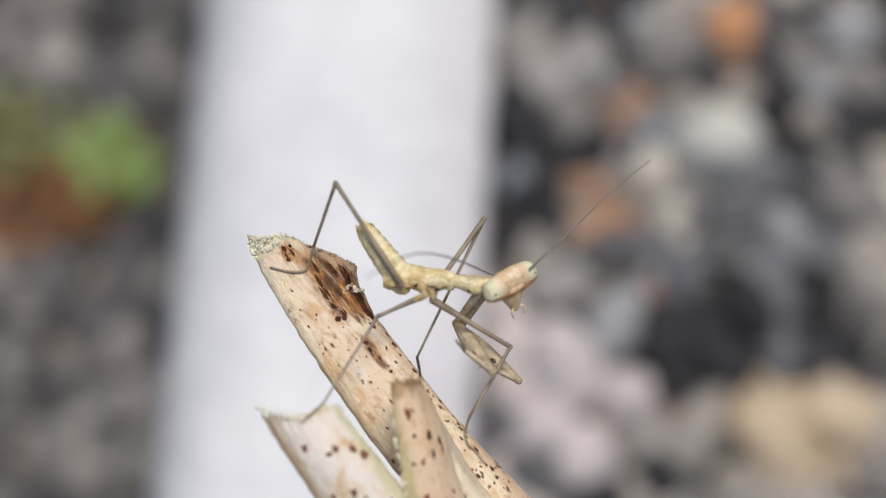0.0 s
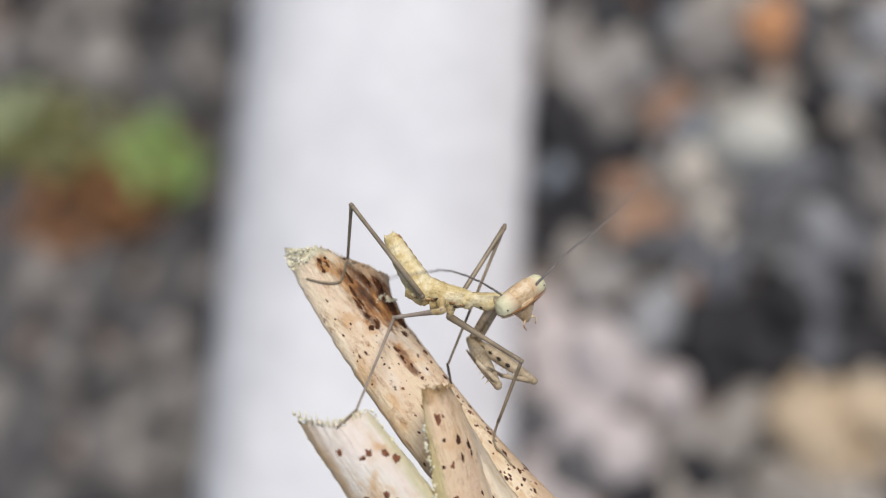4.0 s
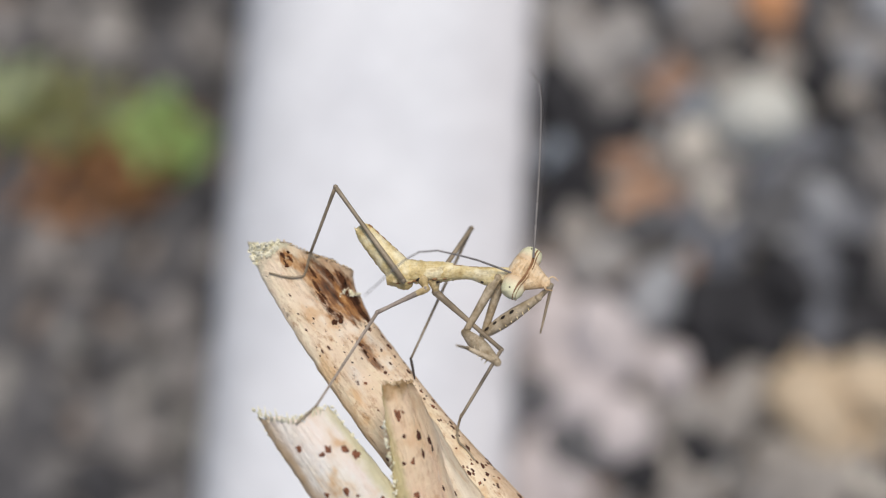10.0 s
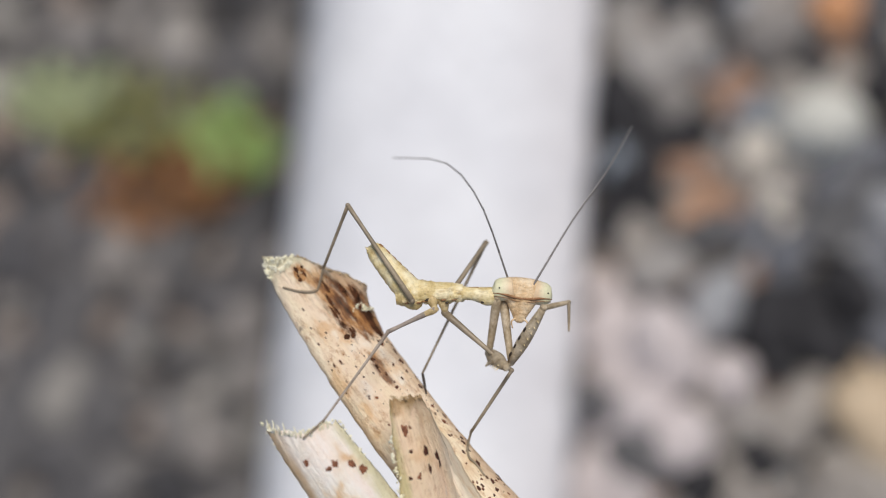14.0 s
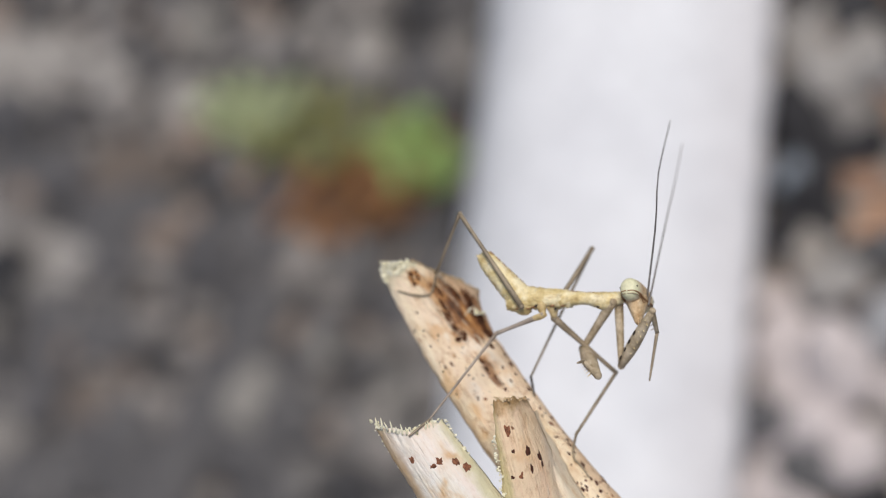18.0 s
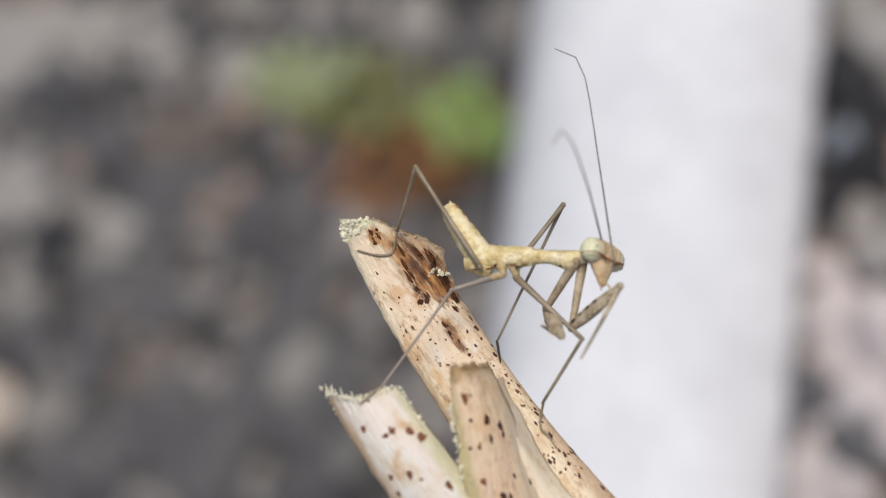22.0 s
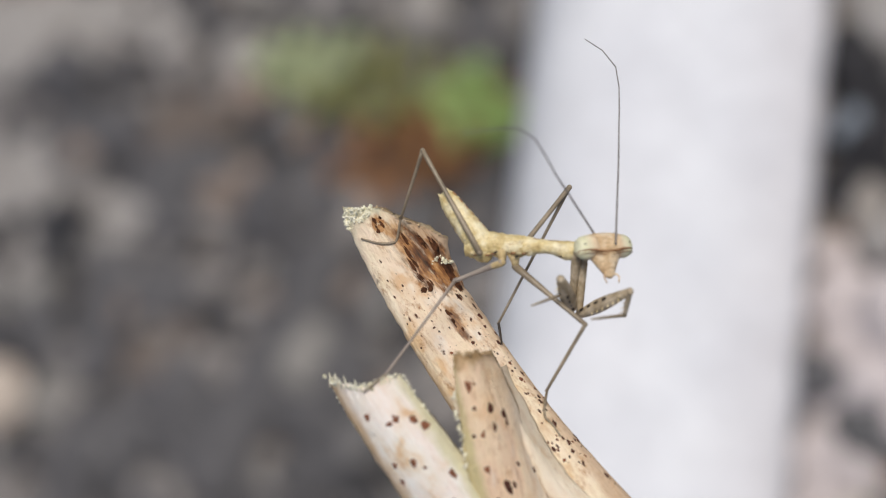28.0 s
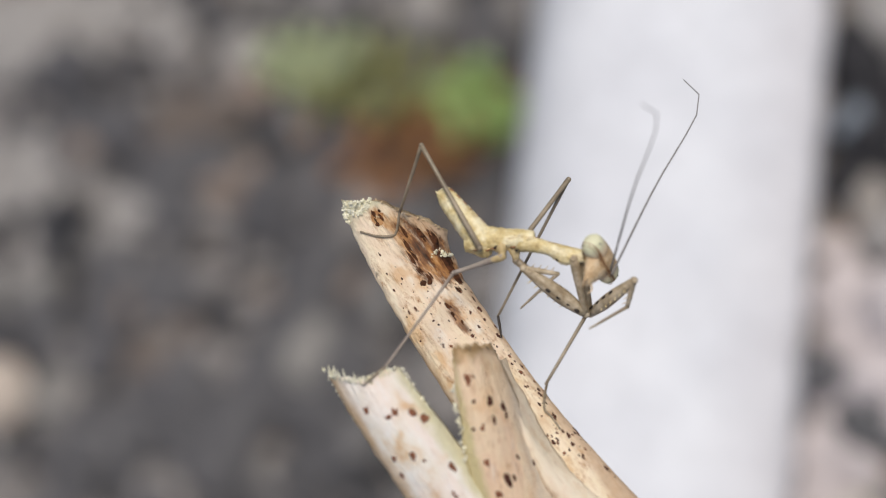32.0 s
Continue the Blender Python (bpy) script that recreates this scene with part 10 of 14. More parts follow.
    walk(mover["antenna_B3"], [
        (0, mm(0.19, -1.53, 8.45, 0.0, -50.7, 170.8)), (1, mm(0.41, -1.73, 8.29, 6.8, -48.6, 161.9)), (2, mm(0.24, -1.72, 8.46, 3.4, -51.1, 166.3)),
        (2.5, mm(-0.21, -2.09, 8.71, 6.6, -54.7, 162.3)), (3, mm(-0.63, -2.47, 8.92, 10.6, -58.1, 157.5)), (3.5, mm(-0.44, -2.30, 8.80, 4.0, -56.1, 165.3)),
        (4.5, mm(-0.48, -1.52, 8.51, 9.3, -51.9, 158.8)), (5.5, mm(-0.51, -0.76, 8.18, 13.5, -47.5, 153.4)), (5.75, mm(1.11, -0.80, 8.57, 11.3, -52.7, 156.2)),
        (6, mm(2.76, -0.87, 8.91, 8.3, -57.9, 159.9)), (6.5, mm(3.08, -0.01, 8.48, 17.5, -51.3, 148.6)), (7, mm(3.50, 0.77, 7.92, 23.6, -43.8, 140.3)),
        (8, mm(2.27, 0.18, 7.90, 16.1, -43.6, 151.2)), (9, mm(3.00, -0.45, 8.46, 12.1, -51.3, 156.5)), (9.5, mm(2.34, -0.69, 8.03, 7.5, -45.3, 162.7)),
        (10, mm(1.74, -0.95, 7.55, 4.2, -39.0, 167.7)), (11, mm(1.54, -1.08, 7.25, 1.9, -35.2, 171.5)), (11.5, mm(1.40, -1.34, 7.56, 1.6, -39.3, 172.0)),
        (12, mm(1.28, -1.61, 7.86, 1.2, -43.4, 172.6)), (12.5, mm(0.95, -0.48, 7.52, 6.0, -39.0, 165.3)), (13, mm(0.71, 0.61, 7.12, 9.8, -34.2, 158.9)),
        (13.25, mm(1.16, 1.32, 7.27, 15.3, -36.2, 149.4)), (13.5, mm(1.69, 1.96, 7.36, 21.2, -37.5, 139.6)), (13.75, mm(2.27, 2.54, 7.39, 27.4, -38.0, 129.5)),
        (14, mm(2.90, 3.03, 7.36, 33.6, -37.6, 119.4)), (14.125, mm(2.71, 2.51, 7.56, 31.2, -40.0, 123.3)), (14.25, mm(2.52, 1.95, 7.75, 28.5, -42.3, 127.3)),
        (14.375, mm(2.35, 1.38, 7.91, 25.5, -44.4, 131.7)), (14.5, mm(2.19, 0.79, 8.05, 22.1, -46.3, 136.4)), (15, mm(3.07, 1.50, 7.98, 29.8, -45.5, 125.7)),
        (15.5, mm(3.99, 2.15, 7.84, 37.0, -43.8, 115.5)), (16, mm(4.93, 2.72, 7.63, 43.5, -41.2, 105.9)), (16.5, mm(5.89, 3.21, 7.37, 49.1, -37.9, 97.2)),
        (16.625, mm(6.39, 2.93, 7.61, 52.2, -41.2, 92.3)), (16.75, mm(6.89, 2.61, 7.84, 55.9, -44.3, 86.8)), (16.875, mm(7.39, 2.28, 8.05, 60.2, -47.0, 80.8)),
        (17, mm(7.88, 1.92, 8.24, 65.2, -49.5, 74.2)), (17.5, mm(7.64, 2.08, 7.86, 60.4, -44.2, 80.7)), (18, mm(7.40, 2.18, 7.44, 56.8, -38.6, 86.2)),
        (18.25, mm(6.57, 1.92, 7.90, 52.1, -44.8, 93.2)), (18.5, mm(5.75, 1.58, 8.31, 45.7, -50.5, 101.8)), (18.75, mm(4.94, 1.15, 8.63, 37.1, -55.4, 112.6)),
        (19, mm(4.15, 0.67, 8.87, 25.8, -59.1, 126.0)), (19.25, mm(4.99, 1.34, 8.69, 39.2, -56.6, 110.2)), (19.5, mm(5.85, 1.94, 8.41, 50.0, -52.3, 97.0)),
        (19.75, mm(6.71, 2.44, 8.03, 58.1, -46.8, 86.4)), (20, mm(7.56, 2.84, 7.57, 64.0, -40.6, 77.8)), (20.5, mm(6.77, 2.92, 7.17, 57.9, -35.4, 87.7)),
        (21, mm(5.97, 2.82, 6.67, 53.3, -29.6, 96.3)), (21.25, mm(5.83, 2.59, 7.29, 52.9, -36.7, 97.0)), (21.5, mm(5.71, 2.30, 7.86, 52.3, -43.9, 97.9)),
        (21.75, mm(5.59, 1.93, 8.37, 51.4, -51.1, 99.1)), (22, mm(5.48, 1.51, 8.82, 50.2, -58.2, 100.6)), (22.25, mm(4.99, 1.46, 8.75, 44.5, -57.5, 107.3)),
        (22.5, mm(4.51, 1.40, 8.67, 39.2, -56.5, 113.6)), (22.75, mm(4.04, 1.34, 8.57, 34.2, -55.2, 119.6)), (23, mm(3.57, 1.26, 8.46, 29.7, -53.6, 125.2)),
        (24, mm(2.92, 1.98, 8.06, 25.2, -48.5, 130.9)), (25, mm(2.77, 1.56, 7.97, 31.5, -47.0, 122.5)), (25.5, mm(2.62, 2.18, 7.95, 33.9, -46.6, 119.2)),
        (26, mm(3.03, 2.33, 7.93, 38.2, -46.3, 113.3)), (26.5, mm(3.45, 2.45, 7.89, 42.3, -45.6, 107.5)), (27, mm(3.88, 2.56, 7.83, 46.3, -44.6, 101.9)),
        (27.5, mm(4.31, 2.65, 7.76, 50.0, -43.4, 96.6)), (27.625, mm(3.98, 2.53, 7.78, 46.9, -43.6, 101.1)), (27.75, mm(3.66, 2.38, 7.78, 43.7, -43.6, 105.7)),
        (27.875, mm(3.35, 2.20, 7.75, 40.6, -43.4, 110.2)), (28, mm(3.05, 1.98, 7.70, 37.5, -43.0, 114.8)), (28.5, mm(2.42, 1.34, 7.49, 30.6, -41.0, 125.1)),
        (29, mm(1.80, 0.67, 7.26, 24.4, -38.1, 134.7)), (29.25, mm(2.37, 1.19, 7.49, 29.5, -41.1, 126.8)), (29.5, mm(2.97, 1.65, 7.69, 35.3, -43.5, 118.2)),
        (29.75, mm(3.60, 2.06, 7.84, 41.7, -45.2, 109.0)), (30, mm(4.23, 2.42, 7.96, 48.6, -46.1, 99.4)), (30.25, mm(5.04, 2.42, 7.70, 52.8, -42.5, 93.4)),
        (30.5, mm(5.84, 2.37, 7.41, 56.3, -38.7, 88.0)), (30.75, mm(6.64, 2.27, 7.09, 59.1, -34.6, 83.3)), (31, mm(7.44, 2.13, 6.75, 61.5, -30.4, 78.9)),
        (31.5, mm(7.58, 1.08, 7.34, 64.1, -37.3, 74.2)), (32, mm(7.71, -0.04, 7.88, 67.8, -44.0, 68.6)),
    ])
    walk(mover["antenna_B4"], [
        (0, mm(-0.94, -1.35, 9.84, 0.0, -52.1, -178.0)), (1, mm(-0.72, -1.36, 9.64, 7.3, -50.3, 172.6)), (2, mm(-0.86, -1.45, 9.86, -0.4, -52.5, -177.5)),
        (2.5, mm(-1.20, -1.77, 10.18, 6.1, -56.3, 174.5)), (3, mm(-1.51, -2.11, 10.45, 14.2, -59.4, 164.9)), (3.5, mm(-1.41, -2.04, 10.30, 5.8, -57.4, 174.8)),
        (4.5, mm(-1.52, -1.12, 9.93, 5.3, -53.2, 175.4)), (5.5, mm(-1.59, -0.21, 9.51, 4.8, -49.0, 176.0)), (5.75, mm(0.11, -0.36, 10.01, 8.6, -54.2, 171.2)),
        (6, mm(1.86, -0.54, 10.44, 13.7, -59.1, 165.1)), (6.5, mm(2.12, 0.57, 9.89, 22.2, -52.5, 154.8)), (7, mm(2.50, 1.60, 9.17, 27.9, -45.3, 147.3)),
        (8, mm(1.13, 0.81, 9.15, 20.6, -45.3, 157.6)), (9, mm(1.97, -0.00, 9.87, 21.7, -53.0, 156.0)), (9.5, mm(1.13, -0.31, 9.31, 9.6, -47.9, 171.7)),
        (10, mm(0.37, -0.65, 8.68, 0.9, -41.0, -175.8)), (11, mm(0.08, -0.86, 8.29, 3.1, -37.1, -179.3)), (11.5, mm(0.02, -1.15, 8.70, 2.9, -41.2, -179.0)),
        (12, mm(-0.02, -1.44, 9.09, 2.6, -45.3, -178.6)), (12.5, mm(-0.40, -0.13, 8.65, 8.8, -41.1, 172.4)), (13, mm(-0.68, 1.15, 8.13, 13.7, -36.3, 164.5)),
        (13.25, mm(-0.09, 2.06, 8.33, 19.0, -38.2, 155.8)), (13.5, mm(0.60, 2.89, 8.46, 24.7, -39.4, 146.7)), (13.75, mm(1.37, 3.63, 8.50, 30.6, -39.9, 137.4)),
        (14, mm(2.20, 4.27, 8.46, 36.6, -39.7, 128.0)), (14.125, mm(1.95, 3.66, 8.72, 32.5, -42.4, 134.4)), (14.25, mm(1.71, 3.01, 8.96, 27.8, -44.8, 141.2)),
        (14.375, mm(1.49, 2.34, 9.17, 22.5, -46.7, 148.6)), (14.5, mm(1.29, 1.65, 9.35, 16.7, -48.1, 156.4)), (15, mm(2.33, 2.53, 9.26, 28.1, -48.9, 141.2)),
        (15.5, mm(3.43, 3.32, 9.08, 39.4, -47.7, 126.1)), (16, mm(4.56, 4.03, 8.82, 49.5, -44.7, 112.2)), (16.5, mm(5.71, 4.62, 8.48, 57.8, -40.1, 100.0)),
        (16.625, mm(6.33, 4.28, 8.80, 61.4, -43.5, 94.5)), (16.75, mm(6.96, 3.90, 9.10, 65.7, -46.6, 88.4)), (16.875, mm(7.58, 3.49, 9.37, 70.8, -49.3, 81.6)),
        (17, mm(8.20, 3.05, 9.61, 76.5, -51.6, 74.1)), (17.5, mm(7.85, 3.35, 9.11, 70.3, -46.4, 82.4)), (18, mm(7.49, 3.58, 8.56, 65.6, -40.8, 89.2)),
        (18.25, mm(6.50, 3.20, 9.17, 60.4, -47.2, 96.7)), (18.5, mm(5.52, 2.70, 9.69, 53.1, -53.1, 106.2)), (18.75, mm(4.55, 2.10, 10.11, 43.1, -57.9, 118.2)),
        (19, mm(3.61, 1.41, 10.41, 30.0, -61.3, 133.4)), (19.25, mm(4.65, 2.27, 10.19, 45.6, -59.3, 115.5)), (19.5, mm(5.71, 3.03, 9.83, 58.2, -55.1, 100.6)),
        (19.75, mm(6.79, 3.67, 9.35, 67.5, -49.5, 88.8)), (20, mm(7.85, 4.18, 8.74, 74.1, -43.0, 79.7)), (20.5, mm(6.83, 4.38, 8.21, 68.8, -37.7, 87.9)),
        (21, mm(5.80, 4.37, 7.56, 64.8, -32.0, 94.9)), (21.25, mm(5.66, 4.03, 8.37, 64.1, -39.1, 96.1)), (21.5, mm(5.53, 3.58, 9.11, 63.1, -46.2, 97.5)),
        (21.75, mm(5.41, 3.05, 9.77, 61.7, -53.2, 99.3)), (22, mm(5.30, 2.44, 10.35, 59.6, -60.2, 101.9)), (22.25, mm(4.71, 2.38, 10.27, 52.2, -60.0, 110.4)),
        (22.5, mm(4.12, 2.31, 10.17, 45.1, -59.3, 118.6)), (22.75, mm(3.53, 2.23, 10.05, 38.4, -58.0, 126.4)), (23, mm(2.95, 2.13, 9.91, 32.4, -56.3, 133.6)),
        (24, mm(2.13, 2.88, 9.41, 27.6, -51.6, 139.5)), (25, mm(2.11, 2.59, 9.29, 35.9, -49.9, 128.8)), (25.5, mm(2.01, 3.26, 9.26, 40.6, -49.4, 122.6)),
        (26, mm(2.54, 3.47, 9.23, 45.5, -49.1, 116.2)), (26.5, mm(3.07, 3.65, 9.17, 50.2, -48.4, 109.9)), (27, mm(3.61, 3.81, 9.10, 54.8, -47.3, 103.8)),
        (27.5, mm(4.16, 3.95, 8.99, 59.0, -45.9, 98.0)), (27.625, mm(3.73, 3.81, 9.02, 55.2, -46.2, 103.2)), (27.75, mm(3.31, 3.64, 9.02, 51.5, -46.2, 108.4)),
        (27.875, mm(2.90, 3.43, 8.99, 47.7, -46.0, 113.6)), (28, mm(2.50, 3.18, 8.93, 44.0, -45.5, 118.8)), (28.5, mm(1.64, 2.45, 8.67, 35.5, -44.0, 130.9)),
        (29, mm(0.80, 1.68, 8.37, 27.8, -41.2, 142.1)), (29.25, mm(1.56, 2.27, 8.68, 33.4, -44.2, 134.0)), (29.5, mm(2.35, 2.80, 8.93, 39.7, -46.5, 125.0)),
        (29.75, mm(3.18, 3.26, 9.12, 46.8, -48.1, 115.5)), (30, mm(4.03, 3.65, 9.25, 54.3, -48.8, 105.4)), (30.25, mm(4.96, 3.74, 8.92, 60.0, -45.4, 97.6)),
        (30.5, mm(5.89, 3.77, 8.54, 64.7, -41.6, 90.8)), (30.75, mm(6.82, 3.74, 8.12, 68.6, -37.4, 84.7)), (31, mm(7.74, 3.66, 7.66, 71.7, -32.9, 79.3)),
        (31.5, mm(7.97, 2.46, 8.43, 75.6, -39.6, 72.7)), (32, mm(8.18, 1.16, 9.13, 81.0, -45.9, 64.8)),
    ])
    walk(mover["antenna_B5"], [
        (0, mm(-1.95, -1.38, 11.14, 0.0, -52.9, -163.7)), (1, mm(-1.77, -1.22, 10.91, -0.3, -50.6, -163.4)), (2, mm(-1.86, -1.50, 11.17, -2.3, -53.4, -160.8)),
        (2.5, mm(-2.12, -1.69, 11.55, 5.2, -57.1, -169.9)), (3, mm(-2.32, -1.89, 11.87, 14.4, -60.0, 179.3)), (3.5, mm(-2.29, -1.96, 11.69, 11.2, -58.2, -176.9)),
        (4.5, mm(-2.50, -1.04, 11.25, 4.1, -54.0, -168.4)), (5.5, mm(-2.67, -0.13, 10.76, -1.3, -49.4, -161.6)), (5.75, mm(-0.84, -0.21, 11.34, 5.9, -54.9, -170.7)),
        (6, mm(1.05, -0.32, 11.85, 15.8, -59.6, 177.6)), (6.5, mm(1.21, 1.00, 11.20, 21.5, -52.9, 170.8)), (7, mm(1.52, 2.22, 10.34, 25.2, -46.0, 165.8)),
        (8, mm(0.05, 1.25, 10.32, 25.2, -46.3, 165.9)), (9, mm(1.06, 0.40, 11.18, 25.2, -53.9, 165.9)), (9.5, mm(0.04, -0.15, 10.53, 6.3, -50.0, -170.3)),
        (10, mm(-0.87, -0.74, 9.77, -7.3, -42.2, -151.5)), (11, mm(-1.23, -0.88, 9.28, 4.3, -38.7, -169.2)), (11.5, mm(-1.22, -1.17, 9.79, 5.7, -42.7, -171.5)),
        (12, mm(-1.18, -1.47, 10.26, 7.5, -46.7, -174.0)), (12.5, mm(-1.63, 0.04, 9.73, 11.6, -42.4, -179.9)), (13, mm(-1.96, 1.51, 9.11, 14.9, -37.9, 175.1)),
        (13.25, mm(-1.27, 2.59, 9.35, 19.7, -39.5, 167.5)), (13.5, mm(-0.47, 3.59, 9.50, 24.8, -40.5, 159.6)), (13.75, mm(0.44, 4.49, 9.56, 30.0, -41.0, 151.5)),
        (14, mm(1.42, 5.27, 9.52, 35.4, -40.9, 143.4)), (14.125, mm(1.10, 4.53, 9.83, 29.0, -44.3, 152.8)), (14.25, mm(0.80, 3.75, 10.12, 21.5, -46.7, 163.2)),
        (14.375, mm(0.53, 2.93, 10.37, 13.3, -48.2, 174.4)), (14.5, mm(0.28, 2.09, 10.58, 4.6, -48.5, -174.0)), (15, mm(1.49, 3.21, 10.50, 20.6, -52.6, 165.4)),
        (15.5, mm(2.77, 4.22, 10.30, 38.6, -52.7, 142.8)), (16, mm(4.11, 5.11, 9.98, 54.7, -48.7, 122.1)), (16.5, mm(5.49, 5.87, 9.54, 66.6, -41.6, 105.4)),
        (16.625, mm(6.24, 5.47, 9.94, 70.9, -45.1, 99.2)), (16.75, mm(6.99, 5.03, 10.30, 76.0, -48.2, 92.1)), (16.875, mm(7.74, 4.55, 10.62, 82.0, -50.8, 84.3)),
        (17, mm(8.48, 4.04, 10.91, 88.8, -52.8, 75.6)), (17.5, mm(8.00, 4.48, 10.31, 84.7, -47.7, 81.0)), (18, mm(7.51, 4.83, 9.64, 81.6, -42.4, 85.4)),
        (18.25, mm(6.37, 4.31, 10.39, 75.3, -49.3, 94.1)), (18.5, mm(5.24, 3.65, 11.01, 66.2, -55.4, 105.6)), (18.75, mm(4.14, 2.87, 11.51, 53.5, -60.0, 120.5)),
        (19, mm(3.07, 1.99, 11.86, 37.3, -62.5, 139.0)), (19.25, mm(4.28, 3.03, 11.61, 54.3, -61.0, 119.7)), (19.5, mm(5.54, 3.96, 11.19, 68.4, -57.0, 103.4)),
        (19.75, mm(6.81, 4.74, 10.60, 78.6, -51.4, 90.7)), (20, mm(8.07, 5.37, 9.87, 85.8, -44.8, 81.1)), (20.5, mm(6.88, 5.69, 9.22, 81.0, -39.5, 88.3)),
        (21, mm(5.68, 5.77, 8.43, 77.3, -33.9, 94.4)), (21.25, mm(5.52, 5.30, 9.41, 76.5, -40.8, 95.8)), (21.5, mm(5.38, 4.72, 10.30, 75.3, -47.7, 97.5)),
        (21.75, mm(5.25, 4.03, 11.09, 73.5, -54.5, 99.8)), (22, mm(5.13, 3.24, 11.79, 70.8, -61.3, 103.0)), (22.25, mm(4.42, 3.16, 11.70, 60.1, -62.1, 115.1)),
        (22.5, mm(3.71, 3.05, 11.59, 49.2, -61.8, 127.5)), (22.75, mm(3.01, 2.93, 11.45, 38.9, -60.4, 139.3)), (23, mm(2.32, 2.79, 11.29, 29.9, -58.1, 149.7)),
        (24, mm(1.35, 3.55, 10.70, 25.8, -53.4, 154.6)), (25, mm(1.44, 3.42, 10.55, 30.4, -52.0, 148.8)), (25.5, mm(1.44, 4.16, 10.51, 37.1, -51.5, 140.3)),
        (26, mm(2.06, 4.44, 10.48, 45.2, -51.8, 130.0)), (26.5, mm(2.70, 4.69, 10.41, 53.3, -51.3, 119.7)), (27, mm(3.35, 4.90, 10.31, 60.9, -49.9, 109.8)),
        (27.5, mm(4.00, 5.08, 10.18, 67.8, -47.7, 100.7)), (27.625, mm(3.47, 4.92, 10.21, 59.3, -49.6, 112.1)), (27.75, mm(2.95, 4.72, 10.21, 50.1, -50.2, 124.1)),
        (27.875, mm(2.44, 4.48, 10.18, 40.9, -49.7, 136.1)), (28, mm(1.95, 4.19, 10.10, 32.2, -47.9, 147.5)), (28.5, mm(0.86, 3.35, 9.81, 28.7, -45.8, 152.3)),
        (29, mm(-0.18, 2.44, 9.46, 25.6, -43.5, 156.8)), (29.25, mm(0.74, 3.13, 9.83, 32.8, -47.0, 146.7)), (29.5, mm(1.70, 3.73, 10.13, 41.2, -49.5, 135.4)),
        (29.75, mm(2.71, 4.26, 10.35, 50.5, -50.8, 123.3)), (30, mm(3.74, 4.70, 10.49, 60.2, -50.8, 110.8)), (30.25, mm(4.80, 4.89, 10.09, 67.0, -47.6, 101.8)),
        (30.5, mm(5.87, 5.01, 9.63, 72.7, -43.8, 93.9)), (30.75, mm(6.94, 5.05, 9.12, 77.3, -39.6, 87.0)), (31, mm(7.99, 5.02, 8.56, 80.9, -35.0, 81.0)),
        (31.5, mm(8.35, 3.67, 9.48, 85.6, -41.4, 73.5)), (32, mm(8.67, 2.20, 10.31, 92.0, -47.3, 64.4)),
    ])
